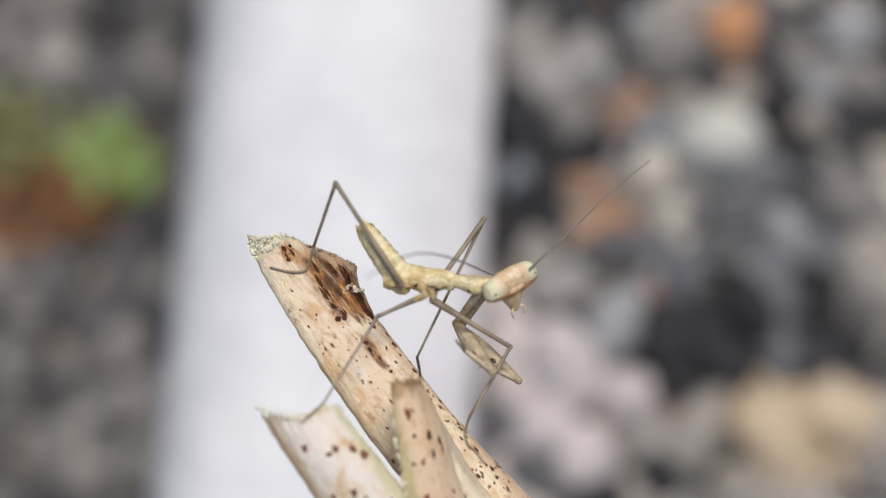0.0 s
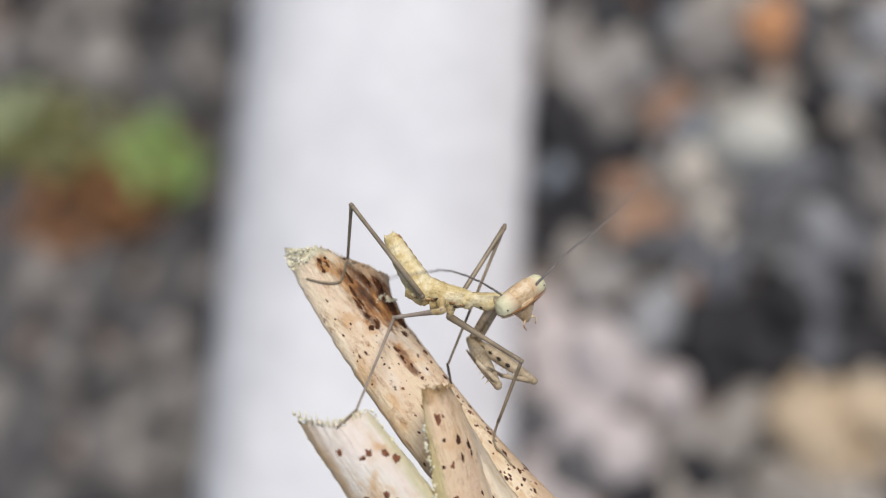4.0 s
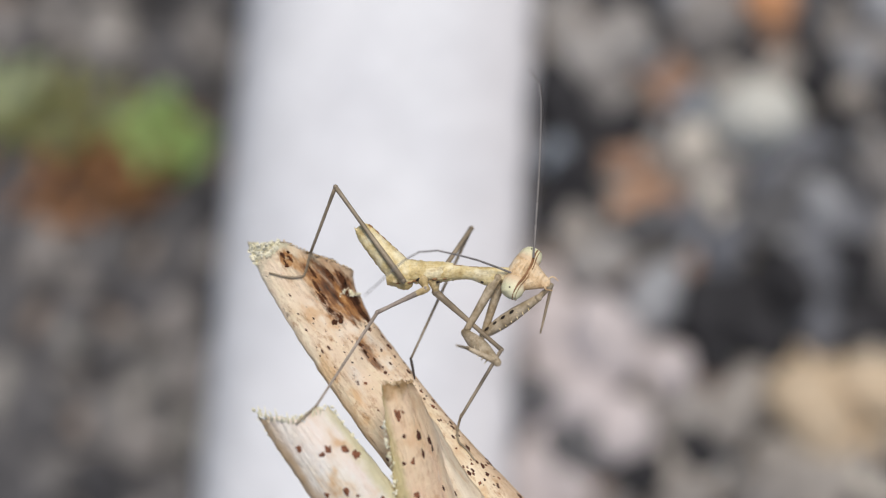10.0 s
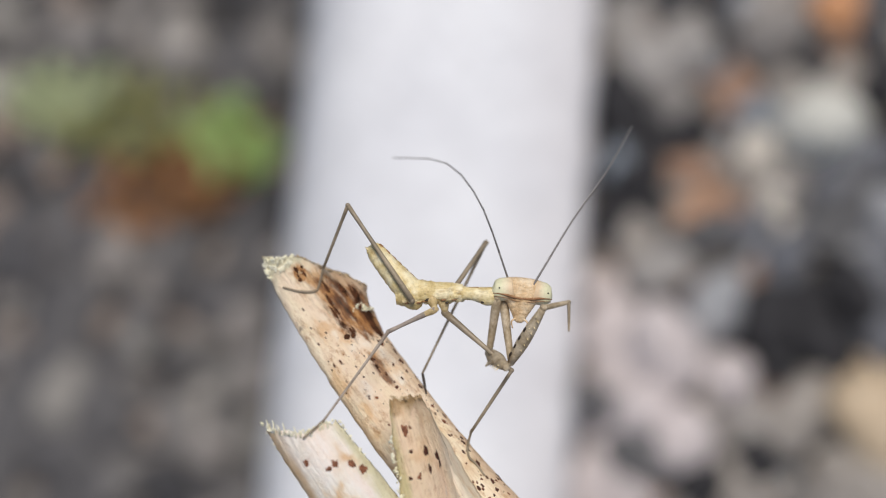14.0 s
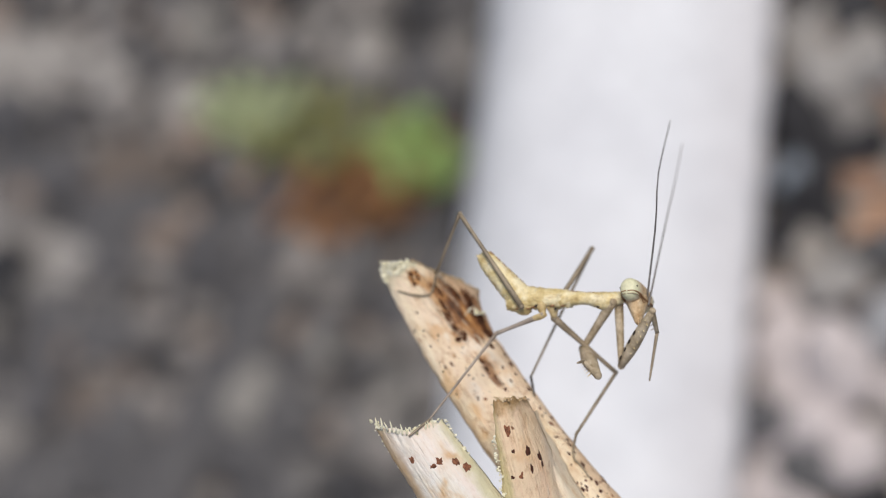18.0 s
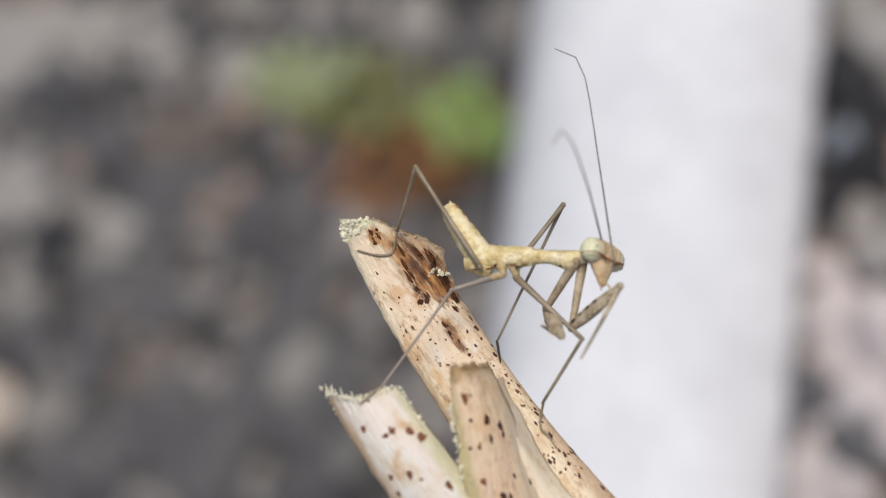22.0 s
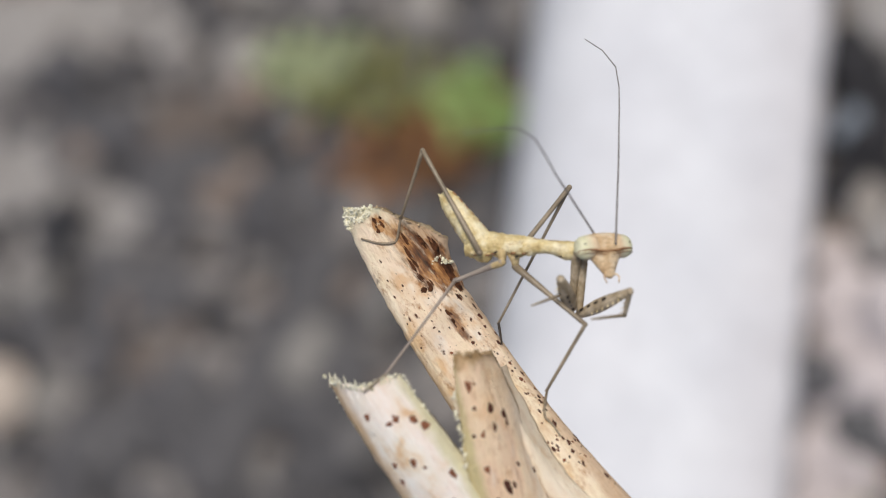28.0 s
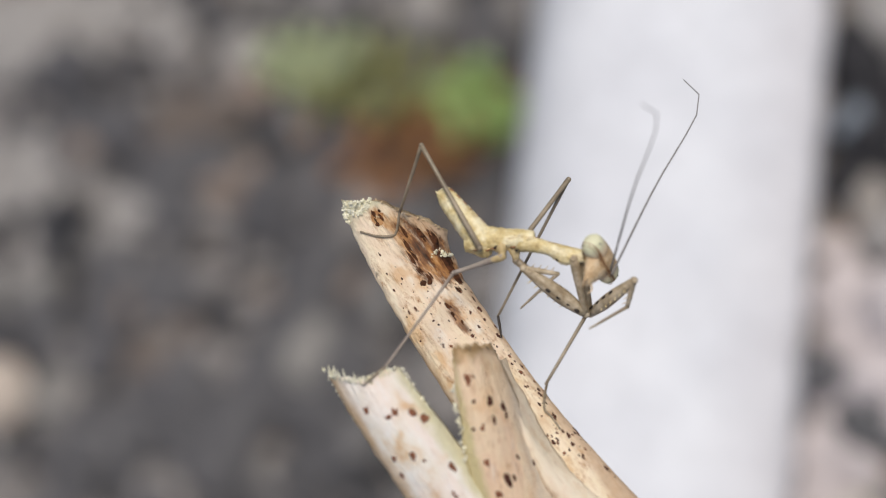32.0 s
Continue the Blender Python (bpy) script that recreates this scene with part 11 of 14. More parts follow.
    walk(mover["antenna_B6"], [
        (0, mm(-2.82, -1.64, 12.34, -0.0, -53.2, -153.8)), (1, mm(-2.68, -1.49, 12.07, 1.1, -51.2, -155.2)), (2, mm(-2.71, -1.79, 12.38, 1.2, -54.0, -155.3)),
        (2.5, mm(-2.92, -1.83, 12.81, 4.9, -57.1, -159.7)), (3, mm(-3.07, -1.88, 13.17, 9.3, -60.1, -164.9)), (3.5, mm(-3.08, -2.01, 12.96, 16.0, -58.4, -172.7)),
        (4.5, mm(-3.37, -1.22, 12.46, 8.3, -54.4, -163.4)), (5.5, mm(-3.60, -0.44, 11.89, 2.3, -49.9, -155.9)), (5.75, mm(-1.69, -0.35, 12.57, 6.7, -54.9, -161.5)),
        (6, mm(0.29, -0.29, 13.15, 12.7, -59.5, -168.6)), (6.5, mm(0.32, 1.15, 12.39, 10.2, -52.4, -165.6)), (7, mm(0.51, 2.48, 11.42, 8.6, -45.2, -163.4)),
        (8, mm(-0.95, 1.50, 11.40, 20.2, -46.5, -179.6)), (9, mm(0.20, 0.61, 12.40, 10.0, -53.6, -166.3)), (9.5, mm(-0.91, -0.32, 11.68, -0.9, -49.0, -152.4)),
        (10, mm(-1.84, -1.27, 10.77, -9.0, -43.0, -141.1)), (11, mm(-2.38, -1.09, 10.22, -0.5, -39.6, -154.0)), (11.5, mm(-2.31, -1.33, 10.80, 4.8, -43.6, -162.0)),
        (12, mm(-2.21, -1.58, 11.36, 11.3, -47.1, -171.1)), (12.5, mm(-2.74, 0.04, 10.74, 8.0, -42.7, -166.4)), (13, mm(-3.14, 1.61, 10.03, 5.3, -38.2, -162.3)),
        (13.25, mm(-2.40, 2.84, 10.31, 10.0, -39.6, -169.8)), (13.5, mm(-1.53, 3.99, 10.48, 15.0, -40.4, -177.6)), (13.75, mm(-0.56, 5.03, 10.54, 20.2, -40.8, 174.5)),
        (14, mm(0.51, 5.95, 10.50, 25.4, -40.6, 166.6)), (14.125, mm(0.14, 5.02, 10.88, 20.9, -43.4, 173.3)), (14.25, mm(-0.19, 4.04, 11.21, 15.7, -45.7, -179.3)),
        (14.375, mm(-0.47, 3.03, 11.49, 9.9, -47.6, -171.4)), (14.5, mm(-0.71, 1.98, 11.70, 3.6, -48.8, -163.0)), (15, mm(0.61, 3.44, 11.70, 19.1, -52.3, 177.1)),
        (15.5, mm(2.05, 4.77, 11.50, 36.1, -52.2, 155.6)), (16, mm(3.59, 5.95, 11.11, 51.3, -48.3, 136.0)), (16.5, mm(5.19, 6.95, 10.54, 62.7, -41.7, 120.0)),
        (16.625, mm(6.07, 6.52, 11.00, 68.5, -45.7, 111.6)), (16.75, mm(6.95, 6.03, 11.41, 75.5, -49.0, 102.1)), (16.875, mm(7.83, 5.50, 11.78, 83.7, -51.4, 91.4)),
        (17, mm(8.71, 4.92, 12.10, 92.8, -52.7, 79.9)), (17.5, mm(8.16, 5.47, 11.42, 93.3, -47.8, 79.3)), (18, mm(7.60, 5.94, 10.65, 93.6, -42.8, 78.8)),
        (18.25, mm(6.30, 5.28, 11.52, 85.5, -51.2, 89.9)), (18.5, mm(5.02, 4.47, 12.25, 72.8, -58.1, 105.4)), (18.75, mm(3.76, 3.52, 12.81, 54.4, -62.3, 126.5)),
        (19, mm(2.54, 2.44, 13.19, 32.5, -62.7, 151.1)), (19.25, mm(3.92, 3.67, 12.92, 52.2, -62.2, 128.9)), (19.5, mm(5.35, 4.75, 12.45, 69.1, -58.6, 109.5)),
        (19.75, mm(6.80, 5.68, 11.77, 81.4, -52.6, 94.8)), (20, mm(8.23, 6.42, 10.92, 89.6, -45.3, 83.9)), (20.5, mm(6.92, 6.84, 10.18, 85.1, -40.1, 90.5)),
        (21, mm(5.59, 7.01, 9.27, 81.6, -34.7, 96.2)), (21.25, mm(5.41, 6.43, 10.39, 80.6, -41.4, 97.9)), (21.5, mm(5.25, 5.72, 11.41, 79.1, -48.2, 100.0)),
        (21.75, mm(5.10, 4.88, 12.32, 76.9, -54.8, 102.8)), (22, mm(4.97, 3.94, 13.10, 73.6, -61.4, 106.6)), (22.25, mm(4.12, 3.79, 13.03, 56.5, -64.9, 125.7)),
        (22.5, mm(3.28, 3.62, 12.91, 36.4, -65.4, 147.9)), (22.75, mm(2.45, 3.42, 12.76, 18.0, -62.8, 168.3)), (23, mm(1.64, 3.19, 12.56, 4.2, -57.8, -175.8)),
        (24, mm(0.55, 3.93, 11.90, 4.4, -53.0, -176.2)), (25, mm(0.65, 3.90, 11.73, 4.9, -51.3, -176.7)), (25.5, mm(0.72, 4.76, 11.69, 15.5, -51.6, 169.8)),
        (26, mm(1.47, 5.15, 11.66, 28.0, -54.0, 154.1)), (26.5, mm(2.24, 5.50, 11.58, 41.6, -54.3, 137.4)), (27, mm(3.02, 5.81, 11.46, 54.4, -52.2, 121.4)),
        (27.5, mm(3.82, 6.07, 11.29, 65.2, -48.3, 107.3)), (27.625, mm(3.10, 5.83, 11.36, 51.6, -52.8, 125.0)), (27.75, mm(2.41, 5.52, 11.37, 35.3, -54.3, 145.1)),
        (27.875, mm(1.74, 5.15, 11.32, 19.3, -52.3, 165.0)), (28, mm(1.10, 4.73, 11.22, 6.1, -47.4, -177.9)), (28.5, mm(-0.07, 3.83, 10.89, 9.8, -45.8, 177.2)),
        (29, mm(-1.18, 2.87, 10.49, 13.0, -43.9, 172.5)), (29.25, mm(-0.12, 3.69, 10.92, 22.0, -48.3, 160.2)), (29.5, mm(1.01, 4.42, 11.27, 32.8, -51.2, 145.9)),
        (29.75, mm(2.19, 5.05, 11.51, 45.0, -52.2, 130.5)), (30, mm(3.40, 5.59, 11.66, 57.2, -51.2, 115.0)), (30.25, mm(4.60, 5.88, 11.20, 64.0, -48.2, 106.0)),
        (30.5, mm(5.80, 6.08, 10.67, 69.8, -44.5, 98.1)), (30.75, mm(7.00, 6.20, 10.07, 74.4, -40.4, 91.2)), (31, mm(8.19, 6.23, 9.42, 78.2, -35.9, 85.1)),
        (31.5, mm(8.67, 4.75, 10.47, 83.5, -42.2, 76.8)), (32, mm(9.11, 3.12, 11.41, 90.6, -47.8, 66.7)),
    ])
    walk(mover["antenna_B7"], [
        (0, mm(-3.62, -2.03, 13.54, 0.0, -54.3, -151.1)), (1, mm(-3.53, -1.89, 13.24, 1.1, -52.3, -152.5)), (2, mm(-3.51, -2.16, 13.59, 2.0, -55.0, -153.5)),
        (2.5, mm(-3.68, -2.11, 14.07, 4.0, -58.1, -156.0)), (3, mm(-3.79, -2.08, 14.47, 6.5, -61.2, -158.9)), (3.5, mm(-3.86, -2.11, 14.24, 17.3, -59.2, -171.4)),
        (4.5, mm(-4.20, -1.46, 13.68, 9.3, -55.4, -161.8)), (5.5, mm(-4.48, -0.84, 13.04, 3.0, -50.9, -154.0)), (5.75, mm(-2.51, -0.63, 13.80, 6.0, -55.7, -157.7)),
        (6, mm(-0.46, -0.44, 14.44, 10.0, -60.3, -162.4)), (6.5, mm(-0.57, 0.92, 13.58, 3.1, -53.2, -154.1)), (7, mm(-0.50, 2.18, 12.48, -1.4, -45.7, -148.3)),
        (8, mm(-1.98, 1.50, 12.49, 6.8, -46.8, -159.6)), (9, mm(-0.67, 0.40, 13.60, -4.4, -54.4, -145.2)), (9.5, mm(-1.78, -0.77, 12.82, -7.5, -49.4, -141.3)),
        (10, mm(-2.70, -1.96, 11.80, -9.8, -44.3, -138.1)), (11, mm(-3.42, -1.60, 11.18, -12.1, -40.5, -134.6)), (11.5, mm(-3.35, -1.67, 11.84, -3.3, -45.2, -147.6)),
        (12, mm(-3.21, -1.74, 12.45, 7.6, -48.1, -162.5)), (12.5, mm(-3.81, -0.22, 11.76, 2.1, -43.7, -154.9)), (13, mm(-4.27, 1.25, 10.96, -2.2, -38.9, -148.4)),
        (13.25, mm(-3.54, 2.64, 11.26, 2.6, -40.1, -155.9)), (13.5, mm(-2.67, 3.94, 11.45, 7.6, -40.9, -163.6)), (13.75, mm(-1.69, 5.14, 11.52, 12.7, -41.1, -171.4)),
        (14, mm(-0.60, 6.21, 11.47, 17.8, -40.8, -179.2)), (14.125, mm(-0.94, 5.15, 11.91, 15.0, -43.3, -174.9)), (14.25, mm(-1.23, 4.03, 12.29, 11.7, -45.7, -170.3)),
        (14.375, mm(-1.47, 2.88, 12.59, 8.0, -47.9, -165.2)), (14.5, mm(-1.65, 1.69, 12.83, 3.9, -49.8, -159.7)), (15, mm(-0.31, 3.48, 12.88, 14.3, -49.7, -173.4)),
        (15.5, mm(1.21, 5.15, 12.68, 24.3, -48.0, 173.4)), (16, mm(2.87, 6.65, 12.23, 33.0, -45.0, 161.4)), (16.5, mm(4.63, 7.92, 11.53, 40.2, -40.8, 150.8)),
        (16.625, mm(5.69, 7.49, 12.07, 48.6, -46.8, 138.8)), (16.75, mm(6.75, 7.00, 12.55, 59.6, -51.3, 124.2)), (16.875, mm(7.81, 6.43, 12.96, 73.0, -53.6, 107.3)),
        (17, mm(8.87, 5.81, 13.29, 87.3, -53.4, 89.6)), (17.5, mm(8.35, 6.46, 12.53, 93.0, -48.8, 82.3)), (18, mm(7.81, 7.02, 11.67, 97.4, -43.9, 76.3)),
        (18.25, mm(6.30, 6.22, 12.69, 88.6, -59.7, 87.3)), (18.5, mm(4.81, 5.23, 13.52, 62.6, -73.0, 115.4)), (18.75, mm(3.34, 4.08, 14.14, 0.3, -74.7, 179.8)),
        (19, mm(1.94, 2.78, 14.52, -32.5, -62.6, -145.3)), (19.25, mm(3.48, 4.21, 14.25, -2.1, -71.1, -178.1)), (19.5, mm(5.09, 5.49, 13.73, 41.8, -69.8, 135.5)),
        (19.75, mm(6.72, 6.58, 12.97, 67.2, -59.9, 107.7)), (20, mm(8.35, 7.47, 11.99, 78.3, -47.0, 94.0)), (20.5, mm(6.91, 7.99, 11.15, 76.0, -41.6, 97.3)),
        (21, mm(5.45, 8.23, 10.13, 74.2, -36.1, 100.1)), (21.25, mm(5.25, 7.54, 11.38, 71.2, -44.0, 104.8)), (21.5, mm(5.07, 6.70, 12.52, 66.6, -51.6, 111.0)),
        (21.75, mm(4.91, 5.73, 13.54, 59.5, -58.7, 119.6)), (22, mm(4.77, 4.63, 14.42, 48.3, -65.0, 132.3)), (22.25, mm(3.75, 4.31, 14.38, 28.2, -67.7, 154.2)),
        (22.5, mm(2.75, 3.95, 14.28, 6.2, -67.0, 177.9)), (22.75, mm(1.78, 3.55, 14.09, -11.8, -63.2, -162.3)), (23, mm(0.84, 3.13, 13.83, -24.2, -57.3, -148.0)),
        (24, mm(-0.36, 3.87, 13.10, -17.2, -53.1, -156.5)), (25, mm(-0.29, 3.85, 12.90, -10.1, -52.8, -165.3)), (25.5, mm(-0.20, 4.92, 12.86, -0.8, -53.0, -177.1)),
        (26, mm(0.67, 5.53, 12.87, 10.1, -54.6, 169.5)), (26.5, mm(1.59, 6.09, 12.80, 21.5, -54.6, 155.6)), (27, mm(2.54, 6.59, 12.64, 32.3, -53.1, 142.1)),
        (27.5, mm(3.52, 7.03, 12.41, 41.8, -50.1, 130.0)), (27.625, mm(2.59, 6.57, 12.55, 30.3, -52.9, 144.7)), (27.75, mm(1.69, 6.02, 12.58, 17.4, -53.7, 160.7)),
        (27.875, mm(0.85, 5.39, 12.51, 4.8, -52.4, 176.5)), (28, mm(0.08, 4.69, 12.32, -6.3, -49.1, -169.2)), (28.5, mm(-1.11, 3.88, 11.96, -1.5, -47.4, -175.6)),
        (29, mm(-2.25, 3.01, 11.53, 2.8, -45.3, 178.4)), (29.25, mm(-1.06, 4.03, 12.05, 11.5, -49.6, 166.6)), (29.5, mm(0.23, 4.94, 12.44, 22.1, -52.4, 153.0)),
        (29.75, mm(1.59, 5.75, 12.70, 34.1, -53.6, 138.0)), (30, mm(3.00, 6.44, 12.82, 46.2, -52.8, 123.0)), (30.25, mm(4.32, 6.84, 12.32, 51.3, -49.4, 116.4)),
        (30.5, mm(5.65, 7.14, 11.72, 55.5, -45.7, 110.7)), (30.75, mm(6.98, 7.35, 11.05, 58.9, -41.8, 105.8)), (31, mm(8.29, 7.44, 10.30, 61.7, -37.6, 101.4)),
        (31.5, mm(8.92, 5.83, 11.48, 67.3, -44.2, 92.9)), (32, mm(9.51, 4.04, 12.53, 75.0, -50.0, 82.5)),
    ])
    walk(mover["antenna_B8"], [
        (0, mm(-4.39, -2.46, 14.76, -0.0, -55.2, -151.5)), (1, mm(-4.35, -2.31, 14.42, 1.4, -53.3, -153.2)), (2, mm(-4.28, -2.54, 14.82, 2.4, -55.9, -154.4)),
        (2.5, mm(-4.40, -2.43, 15.35, 4.4, -58.9, -156.8)), (3, mm(-4.47, -2.34, 15.79, 6.8, -61.9, -159.6)), (3.5, mm(-4.62, -2.22, 15.53, 17.6, -60.0, -171.9)),
        (4.5, mm(-5.01, -1.73, 14.92, 9.6, -56.2, -162.5)), (5.5, mm(-5.33, -1.25, 14.21, 3.4, -51.9, -154.8)), (5.75, mm(-3.30, -0.95, 15.04, 6.1, -56.6, -158.2)),
        (6, mm(-1.17, -0.66, 15.74, 9.7, -61.1, -162.4)), (6.5, mm(-1.38, 0.53, 14.78, 2.5, -54.2, -153.9)), (7, mm(-1.40, 1.62, 13.56, -2.1, -46.8, -147.9)),
        (8, mm(-2.95, 1.14, 13.59, 4.0, -47.9, -156.2)), (9, mm(-1.38, -0.09, 14.82, -4.9, -55.7, -144.9)), (9.5, mm(-2.55, -1.38, 13.96, -7.5, -50.6, -141.7)),
        (10, mm(-3.50, -2.67, 12.85, -9.4, -45.5, -139.1)), (11, mm(-4.22, -2.41, 12.15, -14.5, -42.0, -131.8)), (11.5, mm(-4.24, -2.24, 12.90, -6.1, -46.3, -143.7)),
        (12, mm(-4.17, -2.04, 13.57, 4.0, -49.3, -157.4)), (12.5, mm(-4.79, -0.68, 12.80, -0.0, -44.8, -151.9)), (13, mm(-5.26, 0.64, 11.90, -3.2, -40.0, -147.2)),
        (13.25, mm(-4.59, 2.17, 12.23, 1.8, -41.3, -154.8)), (13.5, mm(-3.76, 3.62, 12.43, 7.0, -41.9, -162.7)), (13.75, mm(-2.81, 4.97, 12.51, 12.3, -42.1, -170.6)),
        (14, mm(-1.73, 6.20, 12.45, 17.6, -41.7, -178.5)), (14.125, mm(-2.03, 5.05, 12.94, 15.0, -44.2, -174.7)), (14.25, mm(-2.26, 3.85, 13.36, 12.0, -46.6, -170.5)),
        (14.375, mm(-2.44, 2.62, 13.71, 8.6, -48.8, -165.9)), (14.5, mm(-2.56, 1.36, 13.98, 4.8, -50.9, -161.0)), (15, mm(-1.27, 3.37, 14.03, 13.3, -49.7, -172.0)),
        (15.5, mm(0.21, 5.27, 13.80, 21.1, -47.6, 177.7)), (16, mm(1.86, 6.98, 13.29, 27.9, -44.6, 168.3)), (16.5, mm(3.64, 8.47, 12.51, 33.5, -40.9, 159.9)),
        (16.625, mm(4.91, 8.17, 13.16, 42.3, -47.5, 147.4)), (16.75, mm(6.22, 7.77, 13.72, 54.3, -52.3, 131.8)), (16.875, mm(7.54, 7.28, 14.16, 69.1, -54.7, 113.5)),
        (17, mm(8.87, 6.70, 14.50, 84.7, -54.1, 94.3)), (17.5, mm(8.48, 7.44, 13.66, 92.5, -50.0, 84.3)), (18, mm(8.07, 8.07, 12.71, 98.7, -45.2, 76.0)),
        (18.25, mm(6.34, 6.98, 13.99, 96.5, -63.9, 78.7)), (18.5, mm(4.62, 5.63, 14.96, 82.7, -82.3, 92.9)), (18.75, mm(2.94, 4.08, 15.58, -65.0, -78.2, -118.9)),
        (19, mm(1.37, 2.38, 15.86, -72.6, -59.6, -110.9)), (19.25, mm(3.00, 4.20, 15.67, -47.5, -65.5, -139.0)), (19.5, mm(4.72, 5.85, 15.13, -16.7, -64.6, -172.8)),
        (19.75, mm(6.49, 7.30, 14.26, 5.5, -57.4, 161.9)), (20, mm(8.27, 8.49, 13.08, 17.9, -46.9, 146.4)), (20.5, mm(6.76, 9.10, 12.14, 35.2, -44.6, 122.3)),
        (21, mm(5.24, 9.43, 11.01, 48.9, -37.8, 101.8)), (21.25, mm(4.98, 8.59, 12.42, 37.6, -56.7, 116.8)), (21.5, mm(4.74, 7.57, 13.70, 2.7, -70.7, 155.2)),
        (21.75, mm(4.52, 6.40, 14.82, -55.6, -67.2, -143.1)), (22, mm(4.34, 5.10, 15.78, -79.2, -50.5, -116.0)), (22.25, mm(3.24, 4.56, 15.77, -73.6, -53.3, -123.1)),
        (22.5, mm(2.17, 3.97, 15.66, -67.1, -55.6, -131.0)), (22.75, mm(1.13, 3.35, 15.43, -59.7, -57.4, -139.9)), (23, mm(0.15, 2.71, 15.09, -51.6, -58.4, -149.5)),
        (24, mm(-1.18, 3.51, 14.30, -45.3, -54.0, -157.0)), (25, mm(-1.17, 3.62, 14.10, -38.4, -53.7, -165.6)), (25.5, mm(-1.10, 4.88, 14.06, -28.9, -54.1, -177.3)),
        (26, mm(-0.18, 5.69, 14.09, -21.0, -54.7, 173.0)), (26.5, mm(0.80, 6.45, 14.02, -12.9, -54.6, 163.1)), (27, mm(1.83, 7.15, 13.84, -5.1, -53.7, 153.5)),
        (27.5, mm(2.90, 7.76, 13.56, 2.1, -52.1, 144.4)), (27.625, mm(1.85, 7.09, 13.75, -7.0, -53.3, 155.9)), (27.75, mm(0.85, 6.31, 13.79, -16.5, -53.4, 167.7)),
        (27.875, mm(-0.06, 5.44, 13.70, -25.7, -52.3, 179.2)), (28, mm(-0.88, 4.51, 13.45, -34.1, -50.2, -170.1)), (28.5, mm(-2.12, 3.81, 13.07, -29.3, -48.5, -176.4)),
        (29, mm(-3.31, 3.04, 12.60, -24.9, -46.6, 177.8)), (29.25, mm(-2.00, 4.25, 13.19, -17.7, -50.1, 168.1)), (29.5, mm(-0.58, 5.36, 13.62, -9.2, -52.6, 157.2)),
        (29.75, mm(0.93, 6.35, 13.90, 0.5, -54.1, 145.2)), (30, mm(2.51, 7.20, 14.02, 10.6, -54.3, 132.7)), (30.25, mm(3.89, 7.71, 13.45, 14.3, -50.7, 128.1)),
        (30.5, mm(5.28, 8.12, 12.79, 17.2, -47.0, 124.1)), (30.75, mm(6.67, 8.42, 12.05, 19.7, -43.2, 120.7)), (31, mm(8.06, 8.61, 11.21, 21.7, -39.3, 117.6)),
        (31.5, mm(8.87, 6.91, 12.53, 11.8, -45.1, 132.2)), (32, mm(9.64, 5.00, 13.67, -0.8, -48.7, 149.5)),
    ])
